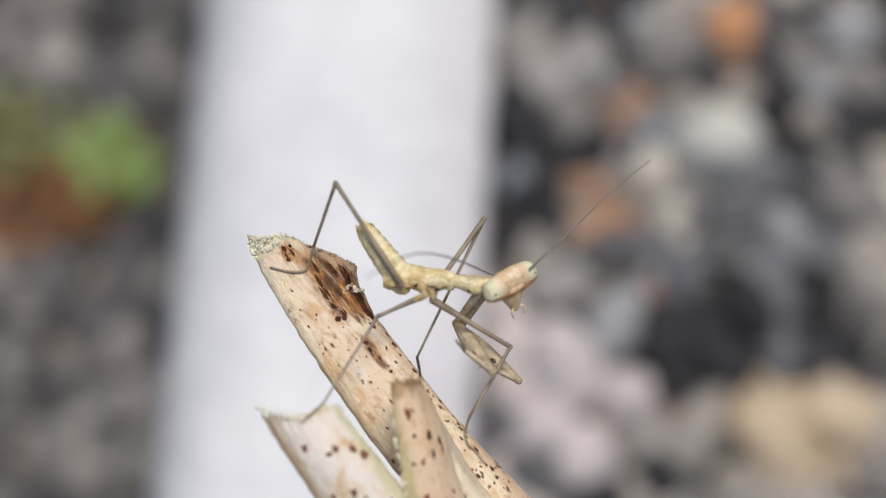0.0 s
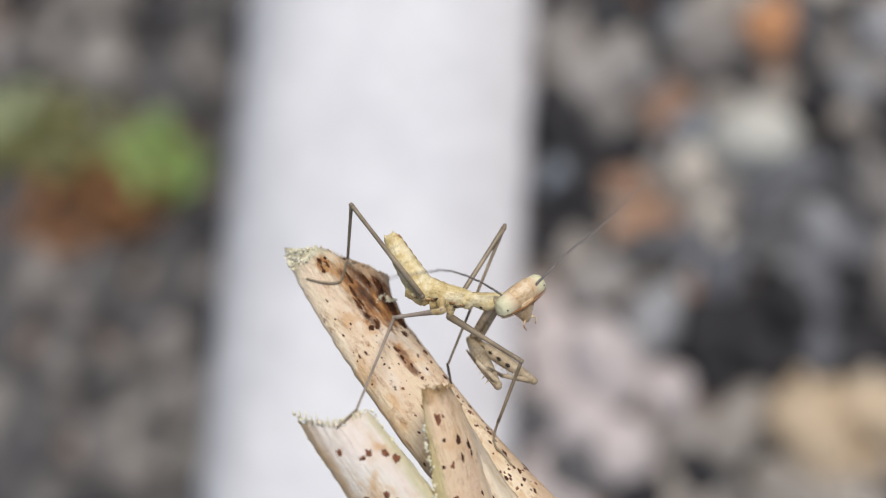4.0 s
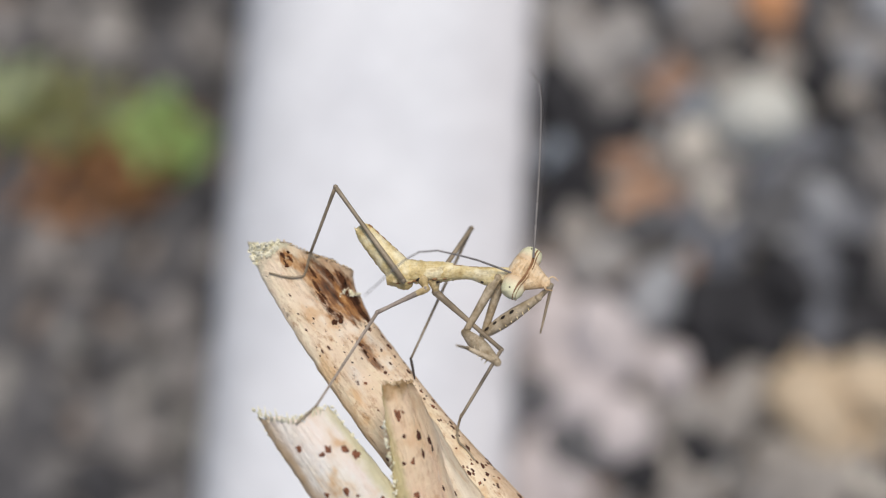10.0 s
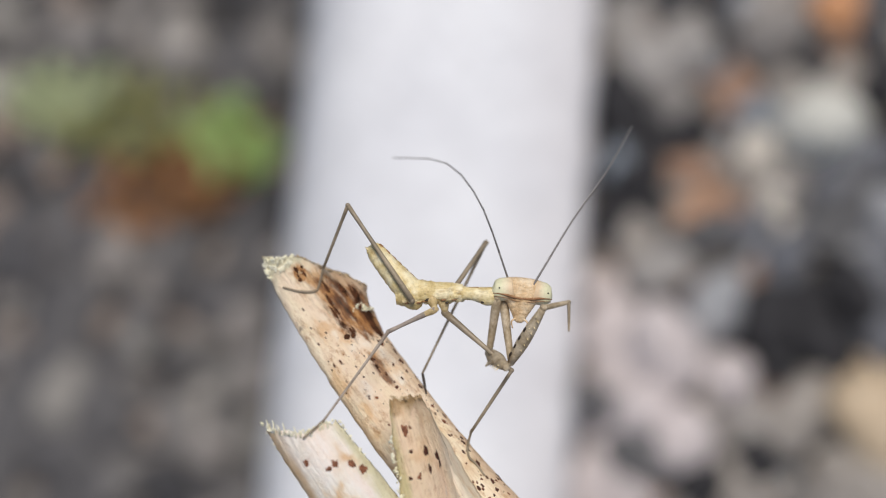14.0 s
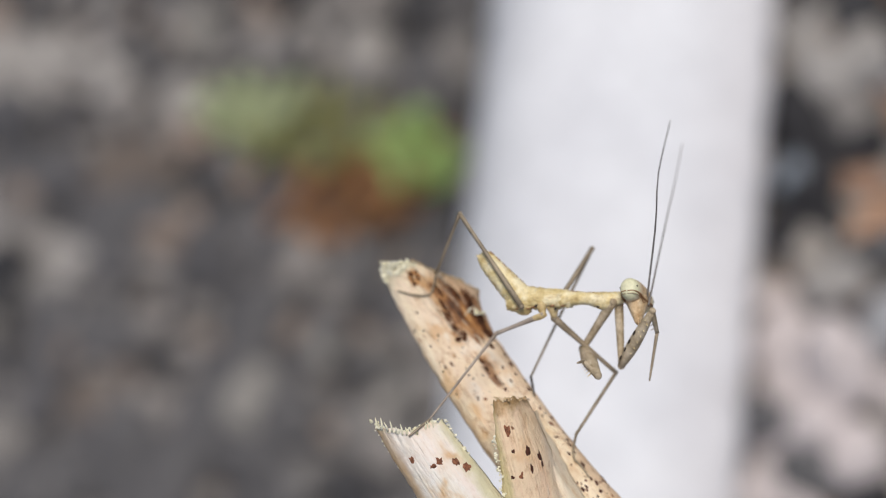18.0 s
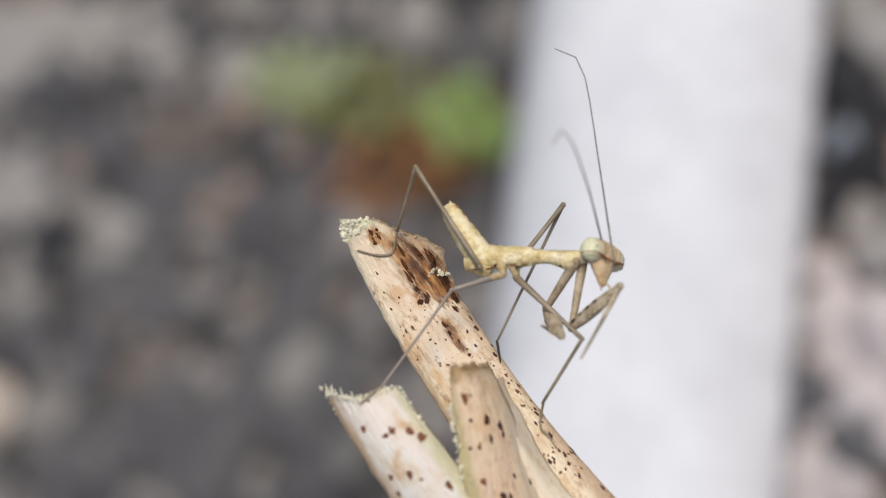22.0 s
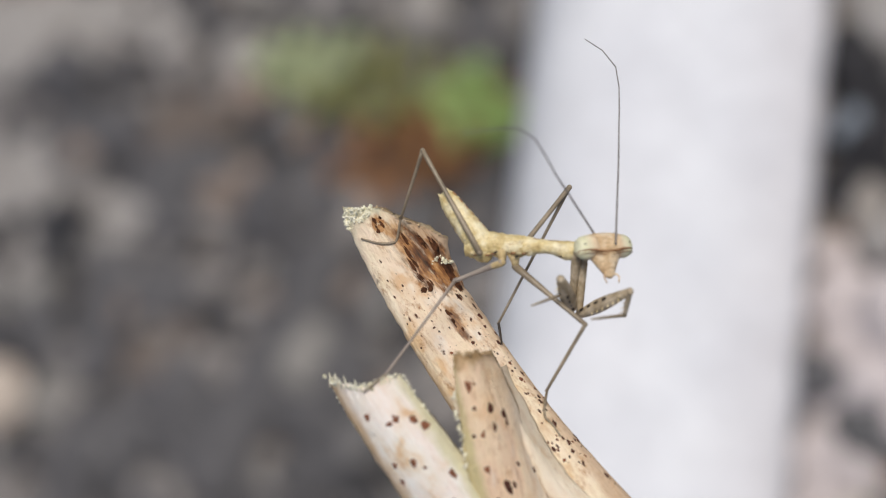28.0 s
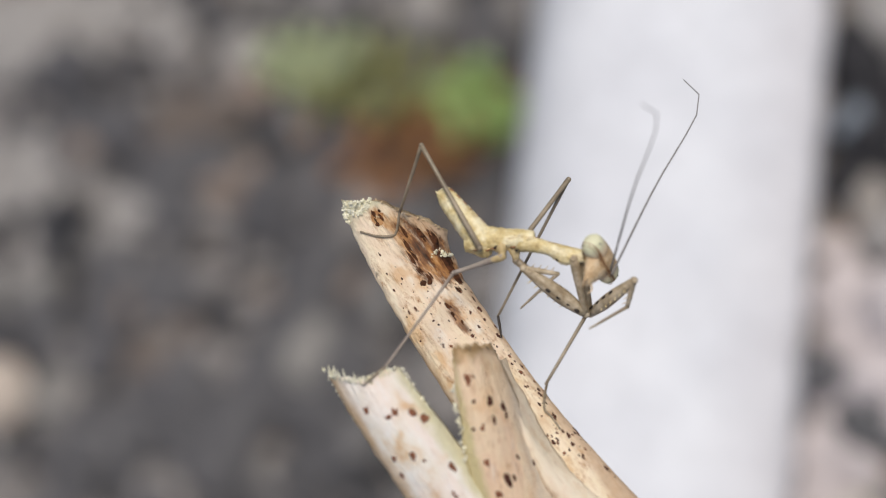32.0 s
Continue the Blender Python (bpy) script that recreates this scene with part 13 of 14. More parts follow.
    walk(mover["fore_F0"], [
        (0, mm(3.33, -3.35, 3.80, 0.0, 43.7, -120.5)), (1, mm(3.50, -3.64, 3.80, -1.7, 46.2, -122.9)), (2, mm(3.50, -3.66, 3.80, -2.5, 46.8, -124.1)),
        (3, mm(1.48, -4.10, 3.79, 1.5, 46.2, -118.5)), (3.5, mm(2.01, -3.86, 3.79, 2.7, 49.0, -116.8)), (4, mm(2.17, -3.70, 3.79, 4.7, 45.0, -114.2)),
        (4.5, mm(2.33, -3.54, 3.80, 6.3, 40.9, -111.8)), (5, mm(2.49, -3.38, 3.80, 7.6, 36.8, -109.8)), (5.5, mm(2.64, -3.22, 3.80, 8.6, 32.6, -107.9)),
        (5.625, mm(3.23, -3.00, 3.80, 11.9, 24.8, -101.1)), (5.75, mm(3.82, -2.79, 3.80, 14.1, 16.6, -95.1)), (5.875, mm(4.40, -2.57, 3.81, 15.3, 8.4, -89.5)),
        (6, mm(4.99, -2.36, 3.81, 15.6, 0.0, -84.3)), (6.5, mm(5.44, -2.46, 3.81, 15.9, 13.0, -81.9)), (7, mm(5.89, -2.56, 3.81, 16.8, 25.9, -79.3)),
        (7.25, mm(5.61, -2.51, 3.81, 15.9, 19.5, -81.5)), (7.5, mm(5.33, -2.45, 3.81, 15.4, 13.0, -83.5)), (7.75, mm(5.05, -2.40, 3.81, 15.0, 6.5, -85.4)),
        (8, mm(4.77, -2.34, 3.81, 14.9, 0.0, -87.3)), (8.5, mm(4.89, -2.24, 3.81, 14.5, 4.5, -97.8)), (9, mm(5.02, -2.14, 3.81, 13.3, 8.9, -108.5)),
        (10, mm(4.91, -2.46, 3.81, 13.7, 21.5, -106.8)), (11, mm(4.95, -2.54, 3.81, 14.0, 21.3, -106.0)), (12, mm(4.67, -2.64, 3.81, 13.4, 23.5, -107.6)),
        (12.5, mm(4.55, -2.56, 3.81, 13.6, 25.4, -107.1)), (13, mm(4.43, -2.48, 3.80, 13.8, 27.4, -106.6)), (13.25, mm(4.38, -2.53, 3.80, 16.5, 20.8, -100.1)),
        (13.5, mm(4.33, -2.59, 3.80, 18.2, 14.0, -94.2)), (13.75, mm(4.29, -2.64, 3.80, 19.3, 7.0, -88.6)), (14, mm(4.24, -2.69, 3.80, 19.6, 0.0, -83.2)),
        (14.125, mm(4.26, -2.65, 3.80, 19.6, 0.0, -81.3)), (14.25, mm(4.28, -2.61, 3.80, 19.6, 0.0, -79.3)), (14.375, mm(4.30, -2.57, 3.80, 19.6, -0.0, -77.4)),
        (14.5, mm(4.32, -2.54, 3.80, 19.6, -0.0, -75.5)), (15.5, mm(4.49, -2.49, 3.81, 19.6, -0.0, -70.7)), (16.5, mm(4.65, -2.44, 3.81, 19.6, -0.0, -66.0)),
        (16.75, mm(4.86, -2.51, 3.81, 19.3, 3.5, -76.6)), (17, mm(5.07, -2.59, 3.81, 18.3, 6.9, -87.3)), (18, mm(4.94, -2.57, 3.81, 18.3, -0.0, -87.1)),
        (18.25, mm(4.81, -2.56, 3.81, 18.3, 0.0, -88.9)), (18.5, mm(4.68, -2.55, 3.81, 18.3, 0.0, -90.8)), (18.75, mm(4.56, -2.54, 3.81, 18.3, 0.0, -92.7)),
        (19, mm(4.43, -2.52, 3.81, 18.3, 0.0, -94.6)), (19.25, mm(4.43, -2.46, 3.81, 18.6, 4.8, -88.2)), (19.5, mm(4.44, -2.40, 3.81, 19.4, 9.5, -81.8)),
        (19.75, mm(4.44, -2.33, 3.81, 20.7, 14.1, -75.2)), (20, mm(4.45, -2.27, 3.81, 22.7, 18.5, -68.3)), (20.25, mm(4.54, -2.36, 3.81, 21.0, 14.0, -74.4)),
        (20.5, mm(4.63, -2.45, 3.81, 19.8, 9.4, -80.2)), (20.75, mm(4.73, -2.54, 3.81, 19.1, 4.7, -85.9)), (21, mm(4.82, -2.63, 3.81, 18.8, 0.0, -91.5)),
        (21.25, mm(4.77, -2.61, 3.81, 18.8, 0.0, -93.4)), (21.5, mm(4.73, -2.59, 3.81, 18.8, 0.0, -95.4)), (21.75, mm(4.68, -2.57, 3.81, 18.8, 0.0, -97.3)),
        (22, mm(4.64, -2.55, 3.81, 18.8, 0.0, -99.2)), (22.5, mm(4.50, -2.56, 3.80, 18.9, 8.4, -98.0)), (23, mm(4.36, -2.57, 3.80, 19.2, 16.8, -96.7)),
        (23.5, mm(4.39, -2.58, 3.80, 18.9, 20.6, -97.6)), (24, mm(4.42, -2.58, 3.80, 18.6, 24.4, -98.5)), (24.5, mm(4.12, -2.74, 3.80, 19.6, 30.5, -96.3)),
        (25, mm(3.83, -2.90, 3.80, 21.0, 36.6, -93.7)), (25.5, mm(3.76, -2.84, 3.80, 22.1, 27.4, -91.8)), (26.5, mm(3.77, -2.92, 3.80, 26.4, 25.8, -82.1)),
        (27.5, mm(3.77, -2.99, 3.80, 30.3, 23.6, -72.7)), (27.75, mm(4.11, -2.89, 3.80, 25.8, 22.3, -84.2)), (28, mm(4.44, -2.79, 3.81, 21.7, 20.2, -95.5)),
        (28.5, mm(4.51, -3.07, 3.81, 24.2, 23.0, -88.7)), (29, mm(4.57, -3.35, 3.81, 27.1, 25.4, -81.7)), (30, mm(3.90, -3.20, 3.80, 29.1, 11.2, -75.3)),
        (30.5, mm(4.14, -3.38, 3.80, 27.8, 23.2, -79.7)), (31, mm(4.38, -3.57, 3.81, 25.3, 35.0, -84.9)), (32, mm(4.29, -3.76, 3.81, 25.9, 34.6, -83.7)),
    ])
    walk(mover["fore_F1"], [
        (0, mm(1.68, -6.15, 0.69, -0.0, -14.9, -42.7)), (1, mm(1.81, -6.25, 0.55, 0.0, -6.7, -42.8)), (2, mm(1.77, -6.21, 0.52, 0.1, -6.3, -43.2)),
        (3, mm(-0.01, -6.84, 0.54, 1.3, -20.8, -48.3)), (3.5, mm(0.68, -6.50, 0.40, 1.3, -21.3, -48.3)), (4, mm(0.87, -6.61, 0.61, -4.9, -32.6, -34.8)),
        (4.5, mm(1.06, -6.70, 0.85, -15.3, -41.9, -17.7)), (5, mm(1.27, -6.77, 1.10, -30.8, -48.0, 4.0)), (5.5, mm(1.48, -6.82, 1.37, -49.7, -49.3, 29.0)),
        (5.625, mm(2.44, -7.01, 1.92, -57.3, -45.2, 39.4)), (5.75, mm(3.43, -7.08, 2.51, -63.3, -40.2, 48.2)), (5.875, mm(4.44, -7.03, 3.15, -68.0, -34.7, 55.8)),
        (6, mm(5.44, -6.84, 3.81, -71.4, -28.8, 62.4)), (6.5, mm(6.05, -6.80, 2.80, -71.2, -23.1, 61.8)), (7, mm(6.64, -6.54, 1.84, -71.0, -17.4, 61.2)),
        (7.25, mm(6.23, -6.70, 2.31, -70.8, -20.7, 60.6)), (7.5, mm(5.82, -6.81, 2.80, -70.6, -24.0, 60.1)), (7.75, mm(5.40, -6.85, 3.30, -70.3, -27.2, 59.5)),
        (8, mm(4.98, -6.84, 3.81, -70.0, -30.5, 58.8)), (8.5, mm(4.28, -6.68, 3.45, -65.5, -32.9, 50.2)), (9, mm(3.61, -6.35, 3.11, -60.5, -34.6, 41.2)),
        (10, mm(3.70, -6.47, 2.16, -57.8, -34.5, 36.6)), (11, mm(3.80, -6.57, 2.17, -57.8, -37.7, 36.5)), (12, mm(3.43, -6.57, 2.01, -57.7, -34.1, 36.3)),
        (12.5, mm(3.36, -6.44, 1.87, -60.0, -37.9, 40.3)), (13, mm(3.29, -6.31, 1.74, -62.8, -41.6, 44.7)), (13.25, mm(3.64, -6.68, 2.21, -65.7, -40.4, 49.1)),
        (13.5, mm(4.01, -6.94, 2.72, -68.5, -39.0, 53.4)), (13.75, mm(4.39, -7.10, 3.25, -71.0, -37.4, 57.5)), (14, mm(4.77, -7.16, 3.80, -73.4, -35.7, 61.5)),
        (14.125, mm(4.94, -7.10, 3.80, -73.1, -29.8, 61.1)), (14.25, mm(5.11, -7.04, 3.80, -73.0, -23.8, 60.7)), (14.375, mm(5.28, -6.97, 3.80, -72.8, -17.9, 60.3)),
        (14.5, mm(5.45, -6.89, 3.80, -72.8, -12.0, 60.0)), (15.5, mm(5.97, -6.73, 3.81, -74.8, -17.9, 67.9)), (16.5, mm(6.48, -6.55, 3.81, -77.8, -23.4, 76.3)),
        (16.75, mm(5.90, -6.88, 3.53, -74.0, -24.1, 66.9)), (17, mm(5.28, -7.06, 3.27, -70.1, -24.3, 57.5)), (18, mm(5.17, -7.07, 3.81, -72.1, -33.5, 61.6)),
        (18.25, mm(4.90, -7.06, 3.81, -69.5, -32.6, 56.8)), (18.5, mm(4.62, -7.05, 3.81, -66.9, -31.4, 52.0)), (18.75, mm(4.35, -7.03, 3.81, -64.6, -30.1, 47.3)),
        (19, mm(4.07, -7.01, 3.81, -62.3, -28.6, 42.8)), (19.25, mm(4.57, -6.94, 3.43, -66.6, -31.9, 51.3)), (19.5, mm(5.07, -6.79, 3.07, -71.6, -34.7, 60.3)),
        (19.75, mm(5.56, -6.55, 2.71, -77.2, -36.8, 69.9)), (20, mm(6.02, -6.24, 2.38, -83.3, -38.0, 79.9)), (20.25, mm(5.71, -6.57, 2.72, -79.9, -30.6, 73.9)),
        (20.5, mm(5.39, -6.82, 3.07, -77.6, -23.0, 68.8)), (20.75, mm(5.05, -7.01, 3.44, -76.1, -15.3, 64.2)), (21, mm(4.70, -7.13, 3.81, -75.2, -7.4, 60.0)),
        (21.25, mm(4.50, -7.10, 3.81, -74.5, -14.4, 55.8)), (21.5, mm(4.31, -7.07, 3.81, -73.1, -21.3, 51.3)), (21.75, mm(4.11, -7.03, 3.81, -71.0, -28.1, 46.4)),
        (22, mm(3.92, -6.99, 3.81, -68.1, -34.6, 40.8)), (22.5, mm(3.88, -6.97, 3.15, -68.6, -32.6, 41.7)), (23, mm(3.85, -6.85, 2.50, -69.1, -30.5, 42.6)),
        (23.5, mm(3.83, -6.75, 2.22, -65.1, -40.6, 35.8)), (24, mm(3.81, -6.64, 1.94, -58.5, -50.1, 26.6)), (24.5, mm(3.70, -6.59, 1.51, -55.1, -53.5, 22.3)),
        (25, mm(3.59, -6.50, 1.11, -51.0, -56.8, 17.2)), (25.5, mm(3.63, -6.84, 1.73, -56.6, -41.9, 24.6)), (26.5, mm(4.32, -6.93, 1.84, -62.5, -42.5, 33.4)),
        (27.5, mm(5.00, -6.93, 2.00, -68.5, -42.4, 42.3)), (27.75, mm(4.53, -7.03, 2.10, -63.0, -42.6, 34.1)), (28, mm(4.04, -6.99, 2.25, -57.5, -42.3, 25.9)),
        (28.5, mm(4.60, -7.21, 2.05, -66.0, -37.8, 39.1)), (29, mm(5.15, -7.37, 1.87, -72.6, -31.9, 50.6)), (30, mm(5.02, -7.47, 2.92, -70.5, -35.7, 46.9)),
        (30.5, mm(4.88, -7.45, 2.03, -67.4, -39.8, 41.8)), (31, mm(4.70, -7.24, 1.22, -63.5, -43.6, 36.0)), (32, mm(4.70, -7.44, 1.25, -64.4, -42.8, 37.3)),
    ])
    walk(mover["fore_F2"], [
        (0, mm(5.44, -9.62, 2.05, 0.0, 0.0, 154.7)), (1, mm(5.67, -9.83, 1.17, 0.0, 0.0, 156.6)), (2, mm(5.61, -9.82, 1.10, 0.0, -0.0, 154.3)),
        (3, mm(3.29, -10.54, 2.43, -1.8, 21.3, 145.0)), (3.5, mm(3.96, -10.19, 2.32, -3.6, 17.1, 139.3)), (4, mm(4.54, -9.16, 3.47, 6.6, 19.8, 170.8)),
        (4.5, mm(4.82, -7.90, 4.39, 16.7, 17.0, -157.8)), (5, mm(4.80, -6.52, 5.05, 23.8, 9.7, -127.9)), (5.5, mm(4.50, -5.15, 5.39, 26.3, -0.0, -99.5)),
        (5.625, mm(5.33, -4.64, 5.67, 27.2, 11.4, -90.0)), (5.75, mm(6.13, -4.07, 5.94, 30.2, 22.4, -79.7)), (5.875, mm(6.88, -3.42, 6.17, 35.8, 32.7, -67.7)),
        (6, mm(7.59, -2.72, 6.36, 44.9, 41.5, -52.8)), (6.5, mm(8.36, -2.51, 4.88, 52.5, 43.4, -41.5)), (7, mm(9.08, -2.11, 3.43, 60.7, 44.1, -29.7)),
        (7.25, mm(8.67, -2.38, 4.18, 70.6, 48.7, -16.0)), (7.5, mm(8.24, -2.61, 4.95, 82.8, 51.5, -0.2)), (7.75, mm(7.80, -2.79, 5.72, 96.2, 52.0, 16.8)),
        (8, mm(7.34, -2.93, 6.50, 109.0, 50.0, 33.2)), (8.5, mm(7.13, -3.26, 6.33, 98.2, 55.3, 19.6)), (9, mm(6.89, -3.48, 6.12, 84.0, 58.6, 2.8)),
        (10, mm(7.21, -3.87, 5.16, 112.2, 54.0, 36.4)), (11, mm(7.17, -4.07, 5.41, 113.3, 58.6, 37.7)), (12, mm(6.96, -3.97, 4.98, 107.7, 56.7, 31.1)),
        (12.5, mm(6.55, -3.74, 5.13, 92.1, 42.5, 10.8)), (13, mm(6.10, -3.53, 5.26, 85.1, 26.1, -1.4)), (13.25, mm(6.28, -3.62, 5.64, 86.4, 29.4, 1.2)),
        (13.5, mm(6.47, -3.63, 6.05, 87.8, 32.6, 4.1)), (13.75, mm(6.65, -3.55, 6.47, 89.5, 35.8, 7.2)), (14, mm(6.83, -3.38, 6.89, 91.6, 38.9, 10.5)),
        (14.125, mm(7.17, -3.07, 6.43, 84.8, 50.9, 1.0)), (14.25, mm(7.49, -2.81, 5.95, 71.6, 61.7, -14.8)), (14.375, mm(7.78, -2.59, 5.43, 45.7, 69.0, -43.2)),
        (14.5, mm(8.04, -2.40, 4.91, 9.2, 68.9, -82.1)), (15.5, mm(7.87, -2.06, 5.43, 26.7, 53.4, -62.4)), (16.5, mm(7.64, -1.82, 5.91, 32.9, 36.4, -53.7)),
        (16.75, mm(7.80, -2.44, 5.70, 31.8, 44.6, -55.3)), (17, mm(7.88, -2.99, 5.45, 30.3, 52.7, -57.3)), (18, mm(7.27, -3.18, 6.73, 14.6, 47.7, -77.6)),
        (18.25, mm(7.34, -3.32, 6.66, 4.7, 37.1, -92.2)), (18.5, mm(7.41, -3.48, 6.57, -1.0, 25.3, -103.1)), (18.75, mm(7.46, -3.66, 6.46, -3.9, 12.8, -111.9)),
        (19, mm(7.49, -3.85, 6.34, -4.8, -0.0, -119.9)), (19.25, mm(7.39, -3.43, 6.24, -3.6, 6.7, -99.4)), (19.5, mm(7.23, -3.01, 6.08, -0.0, 12.5, -78.4)),
        (19.75, mm(7.02, -2.57, 5.88, 5.5, 16.6, -56.6)), (20, mm(6.75, -2.13, 5.64, 12.4, 18.4, -34.1)), (20.25, mm(6.98, -2.18, 5.42, 7.8, 25.6, -46.3)),
        (20.5, mm(7.15, -2.28, 5.14, 1.2, 31.6, -59.9)), (20.75, mm(7.27, -2.41, 4.83, -7.3, 36.0, -75.1)), (21, mm(7.33, -2.58, 4.49, -17.3, 38.3, -91.7)),
        (21.25, mm(7.39, -2.85, 5.12, -21.5, 29.1, -99.2)), (21.5, mm(7.40, -3.21, 5.73, -24.1, 19.6, -105.5)), (21.75, mm(7.34, -3.65, 6.30, -25.6, 9.8, -111.1)),
        (22, mm(7.22, -4.14, 6.82, -26.0, 0.0, -116.4)), (22.5, mm(7.21, -4.00, 6.00, -26.0, 0.0, -101.9)), (23, mm(7.22, -3.76, 5.20, -26.0, -0.0, -87.4)),
        (23.5, mm(7.10, -4.40, 5.67, -27.0, 15.8, -94.2)), (24, mm(6.85, -5.11, 6.01, -30.2, 31.4, -102.2)), (24.5, mm(6.61, -5.40, 5.78, -34.0, 41.5, -108.6)),
        (25, mm(6.37, -5.64, 5.55, -40.3, 51.0, -117.2)), (25.5, mm(7.22, -5.19, 5.27, -43.5, 30.2, -122.0)), (26.5, mm(7.59, -4.78, 5.42, -39.5, 34.5, -114.6)),
        (27.5, mm(7.90, -4.30, 5.57, -34.6, 38.3, -106.4)), (27.75, mm(7.76, -4.85, 5.69, -34.2, 41.3, -105.7)), (28, mm(7.57, -5.28, 5.82, -33.6, 44.3, -104.9)),
        (28.5, mm(7.85, -4.57, 5.30, -31.9, 38.5, -102.3)), (29, mm(8.01, -3.89, 4.68, -30.7, 32.7, -100.2)), (30, mm(7.96, -4.33, 6.02, -32.1, 32.9, -102.8)),
        (30.5, mm(7.92, -4.74, 5.42, -33.5, 38.4, -105.3)), (31, mm(7.81, -4.98, 4.88, -35.4, 43.8, -108.1)), (32, mm(7.79, -5.09, 4.85, -34.1, 38.0, -106.2)),
    ])
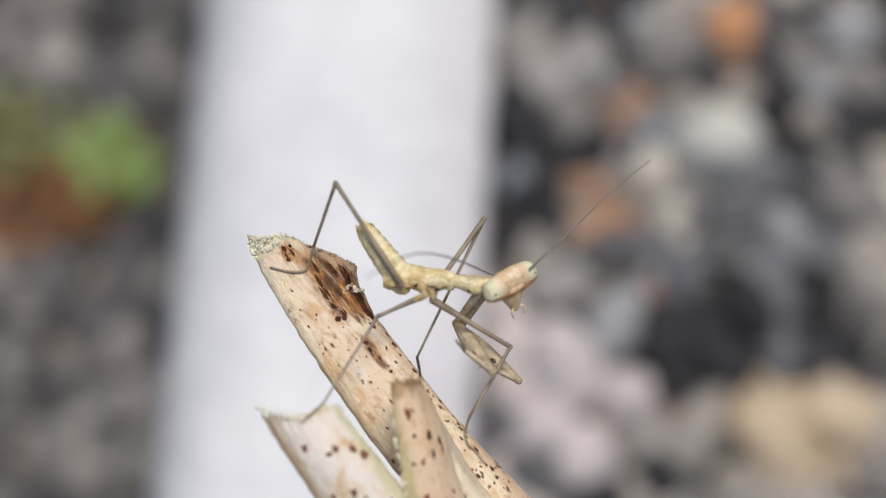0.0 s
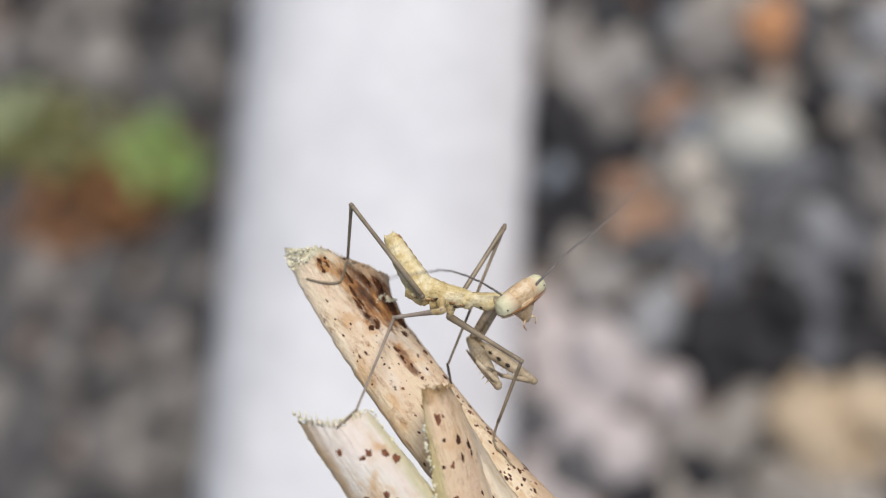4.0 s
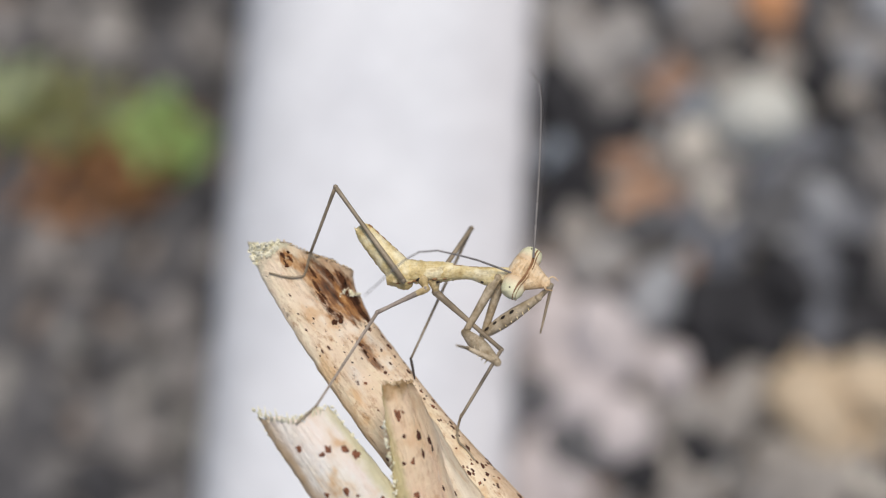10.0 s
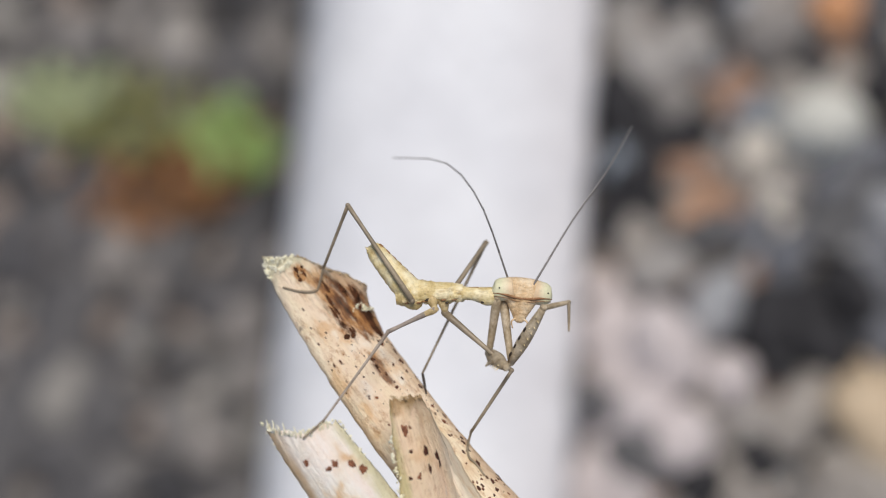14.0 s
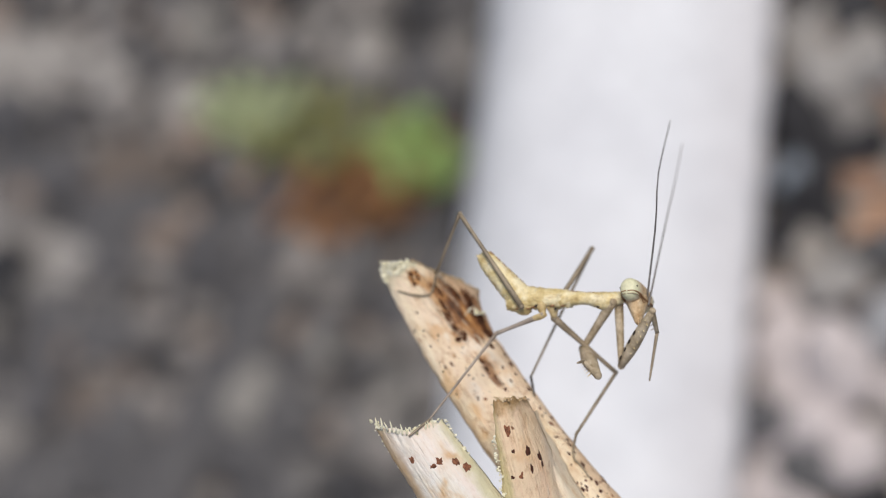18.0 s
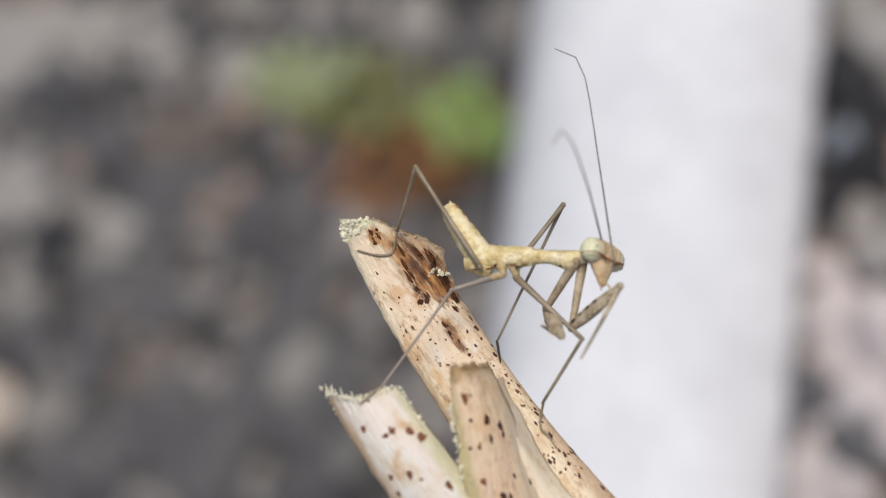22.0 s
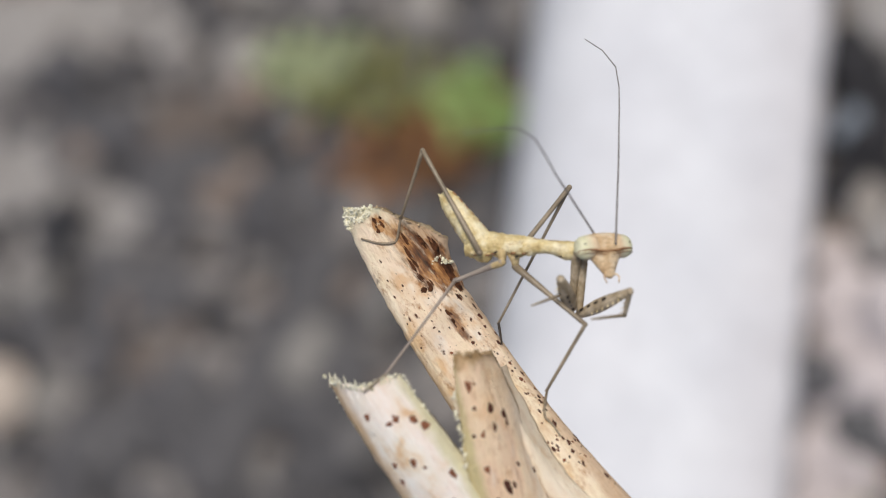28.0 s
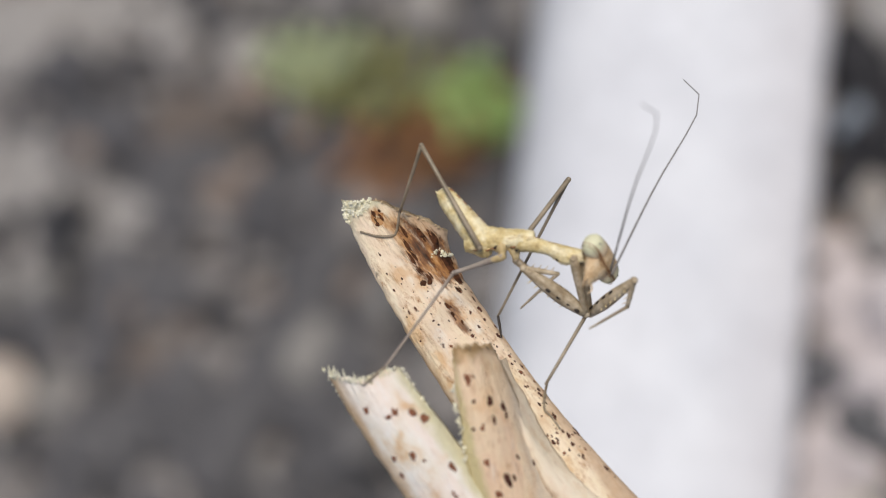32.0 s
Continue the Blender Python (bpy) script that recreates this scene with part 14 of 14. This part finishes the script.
    walk(mover["fore_F3"], [
        (0, mm(3.37, -8.64, 2.05, 0.0, -56.8, 138.4)), (1, mm(3.56, -8.92, 1.17, -0.5, -57.0, 139.1)), (2, mm(3.54, -8.82, 1.10, -0.9, -57.6, 139.5)),
        (3, mm(1.53, -9.31, 1.59, 9.5, -63.1, 127.5)), (3.5, mm(2.30, -8.75, 1.65, 1.2, -62.4, 136.9)), (4, mm(2.40, -8.81, 2.69, -8.3, -65.6, 147.5)),
        (4.5, mm(2.78, -8.73, 3.72, -20.4, -68.0, 160.6)), (5, mm(3.41, -8.31, 4.66, -34.5, -69.0, 175.8)), (5.5, mm(4.12, -7.42, 5.39, -49.2, -68.7, -168.5)),
        (5.625, mm(5.33, -6.90, 5.22, -61.3, -71.0, -155.7)), (5.75, mm(6.51, -6.16, 5.06, -75.8, -72.2, -140.3)), (5.875, mm(7.62, -5.21, 4.93, -91.3, -72.1, -124.1)),
        (6, mm(8.63, -4.09, 4.83, -105.6, -70.7, -109.0)), (6.5, mm(9.61, -3.61, 3.30, -109.3, -57.3, -104.9)), (7, mm(10.51, -2.93, 1.83, -110.7, -43.9, -103.1)),
        (7.25, mm(10.12, -2.80, 2.45, -114.1, -36.7, -97.8)), (7.5, mm(9.67, -2.62, 3.15, -116.5, -29.3, -93.5)), (7.75, mm(9.15, -2.39, 3.91, -118.1, -21.8, -89.7)),
        (8, mm(8.58, -2.12, 4.73, -119.2, -14.1, -86.4)), (8.5, mm(8.36, -2.82, 4.44, -117.6, -7.1, -94.7)), (9, mm(8.09, -3.42, 4.16, -117.1, -0.0, -102.8)),
        (10, mm(8.30, -3.07, 3.30, -117.1, 0.0, -103.6)), (11, mm(8.12, -3.34, 3.44, -117.1, 0.0, -105.4)), (12, mm(8.05, -3.32, 3.05, -117.1, 0.0, -106.7)),
        (12.5, mm(8.21, -3.42, 3.58, -117.3, -4.4, -102.2)), (13, mm(8.17, -3.58, 4.25, -117.8, -8.7, -97.7)), (13.25, mm(8.29, -3.58, 4.51, -117.9, -20.8, -97.3)),
        (13.5, mm(8.40, -3.49, 4.81, -118.1, -32.9, -96.9)), (13.75, mm(8.50, -3.32, 5.13, -118.5, -45.0, -96.3)), (14, mm(8.59, -3.05, 5.45, -119.2, -57.1, -95.3)),
        (14.125, mm(8.62, -3.05, 4.65, -123.1, -59.7, -90.8)), (14.25, mm(8.54, -3.09, 3.92, -127.8, -62.1, -85.4)), (14.375, mm(8.38, -3.15, 3.29, -133.3, -64.3, -79.3)),
        (14.5, mm(8.15, -3.22, 2.76, -139.8, -66.1, -72.1)), (15.5, mm(8.51, -3.28, 3.58, -133.8, -47.5, -79.2)), (16.5, mm(8.73, -3.31, 4.54, -131.7, -28.8, -82.5)),
        (16.75, mm(8.73, -3.78, 4.09, -128.4, -14.5, -91.4)), (17, mm(8.63, -4.16, 3.62, -127.4, -0.0, -99.2)), (18, mm(7.60, -4.69, 5.03, -127.4, 0.0, -98.3)),
        (18.25, mm(7.27, -5.16, 5.27, -127.1, -8.0, -103.1)), (18.5, mm(6.94, -5.51, 5.59, -126.0, -15.8, -108.1)), (18.75, mm(6.62, -5.74, 5.95, -124.2, -23.6, -113.5)),
        (19, mm(6.34, -5.84, 6.34, -121.4, -31.2, -119.6)), (19.25, mm(7.01, -5.69, 5.97, -130.6, -33.4, -102.5)), (19.5, mm(7.68, -5.20, 5.59, -140.2, -33.2, -85.0)),
        (19.75, mm(8.23, -4.41, 5.23, -149.2, -30.6, -68.0)), (20, mm(8.56, -3.35, 4.92, -156.8, -26.0, -52.3)), (20.25, mm(8.41, -3.68, 4.42, -150.7, -26.2, -65.9)),
        (20.5, mm(8.13, -3.97, 3.94, -144.8, -25.2, -79.4)), (20.75, mm(7.75, -4.21, 3.48, -139.4, -23.0, -92.6)), (21, mm(7.28, -4.38, 3.07, -134.8, -19.8, -105.3)),
        (21.25, mm(7.07, -4.84, 4.01, -133.8, -23.8, -107.9)), (21.5, mm(6.82, -5.30, 4.96, -132.6, -27.7, -110.6)), (21.75, mm(6.53, -5.76, 5.91, -131.2, -31.6, -113.6)),
        (22, mm(6.20, -6.20, 6.82, -129.4, -35.5, -116.8)), (22.5, mm(6.74, -6.25, 6.00, -131.9, -17.8, -111.1)), (23, mm(7.32, -6.06, 5.20, -132.7, -0.0, -106.6)),
        (23.5, mm(6.93, -6.61, 5.04, -130.3, -23.8, -117.6)), (24, mm(6.43, -7.03, 4.81, -120.9, -46.4, -133.6)), (24.5, mm(6.06, -7.03, 4.25, -108.1, -61.1, -149.3)),
        (25, mm(5.70, -6.93, 3.76, -75.3, -71.3, 175.2)), (25.5, mm(6.17, -6.88, 4.11, -74.2, -50.5, 173.9)), (26.5, mm(6.80, -6.50, 4.12, -92.3, -48.7, -162.5)),
        (27.5, mm(7.39, -6.03, 4.15, -106.9, -42.7, -142.2)), (27.75, mm(7.29, -6.51, 4.17, -96.2, -50.4, -156.9)), (28, mm(7.14, -6.87, 4.21, -80.8, -55.6, -176.1)),
        (28.5, mm(7.46, -6.32, 3.86, -106.9, -49.8, -143.6)), (29, mm(7.66, -5.80, 3.44, -122.6, -37.5, -121.2)), (30, mm(7.53, -6.21, 4.77, -115.9, -46.1, -131.2)),
        (30.5, mm(7.44, -6.48, 3.99, -111.3, -45.0, -137.6)), (31, mm(7.29, -6.56, 3.29, -107.0, -43.5, -143.7)), (32, mm(7.29, -6.83, 3.44, -103.2, -38.0, -149.6)),
    ])


motions()
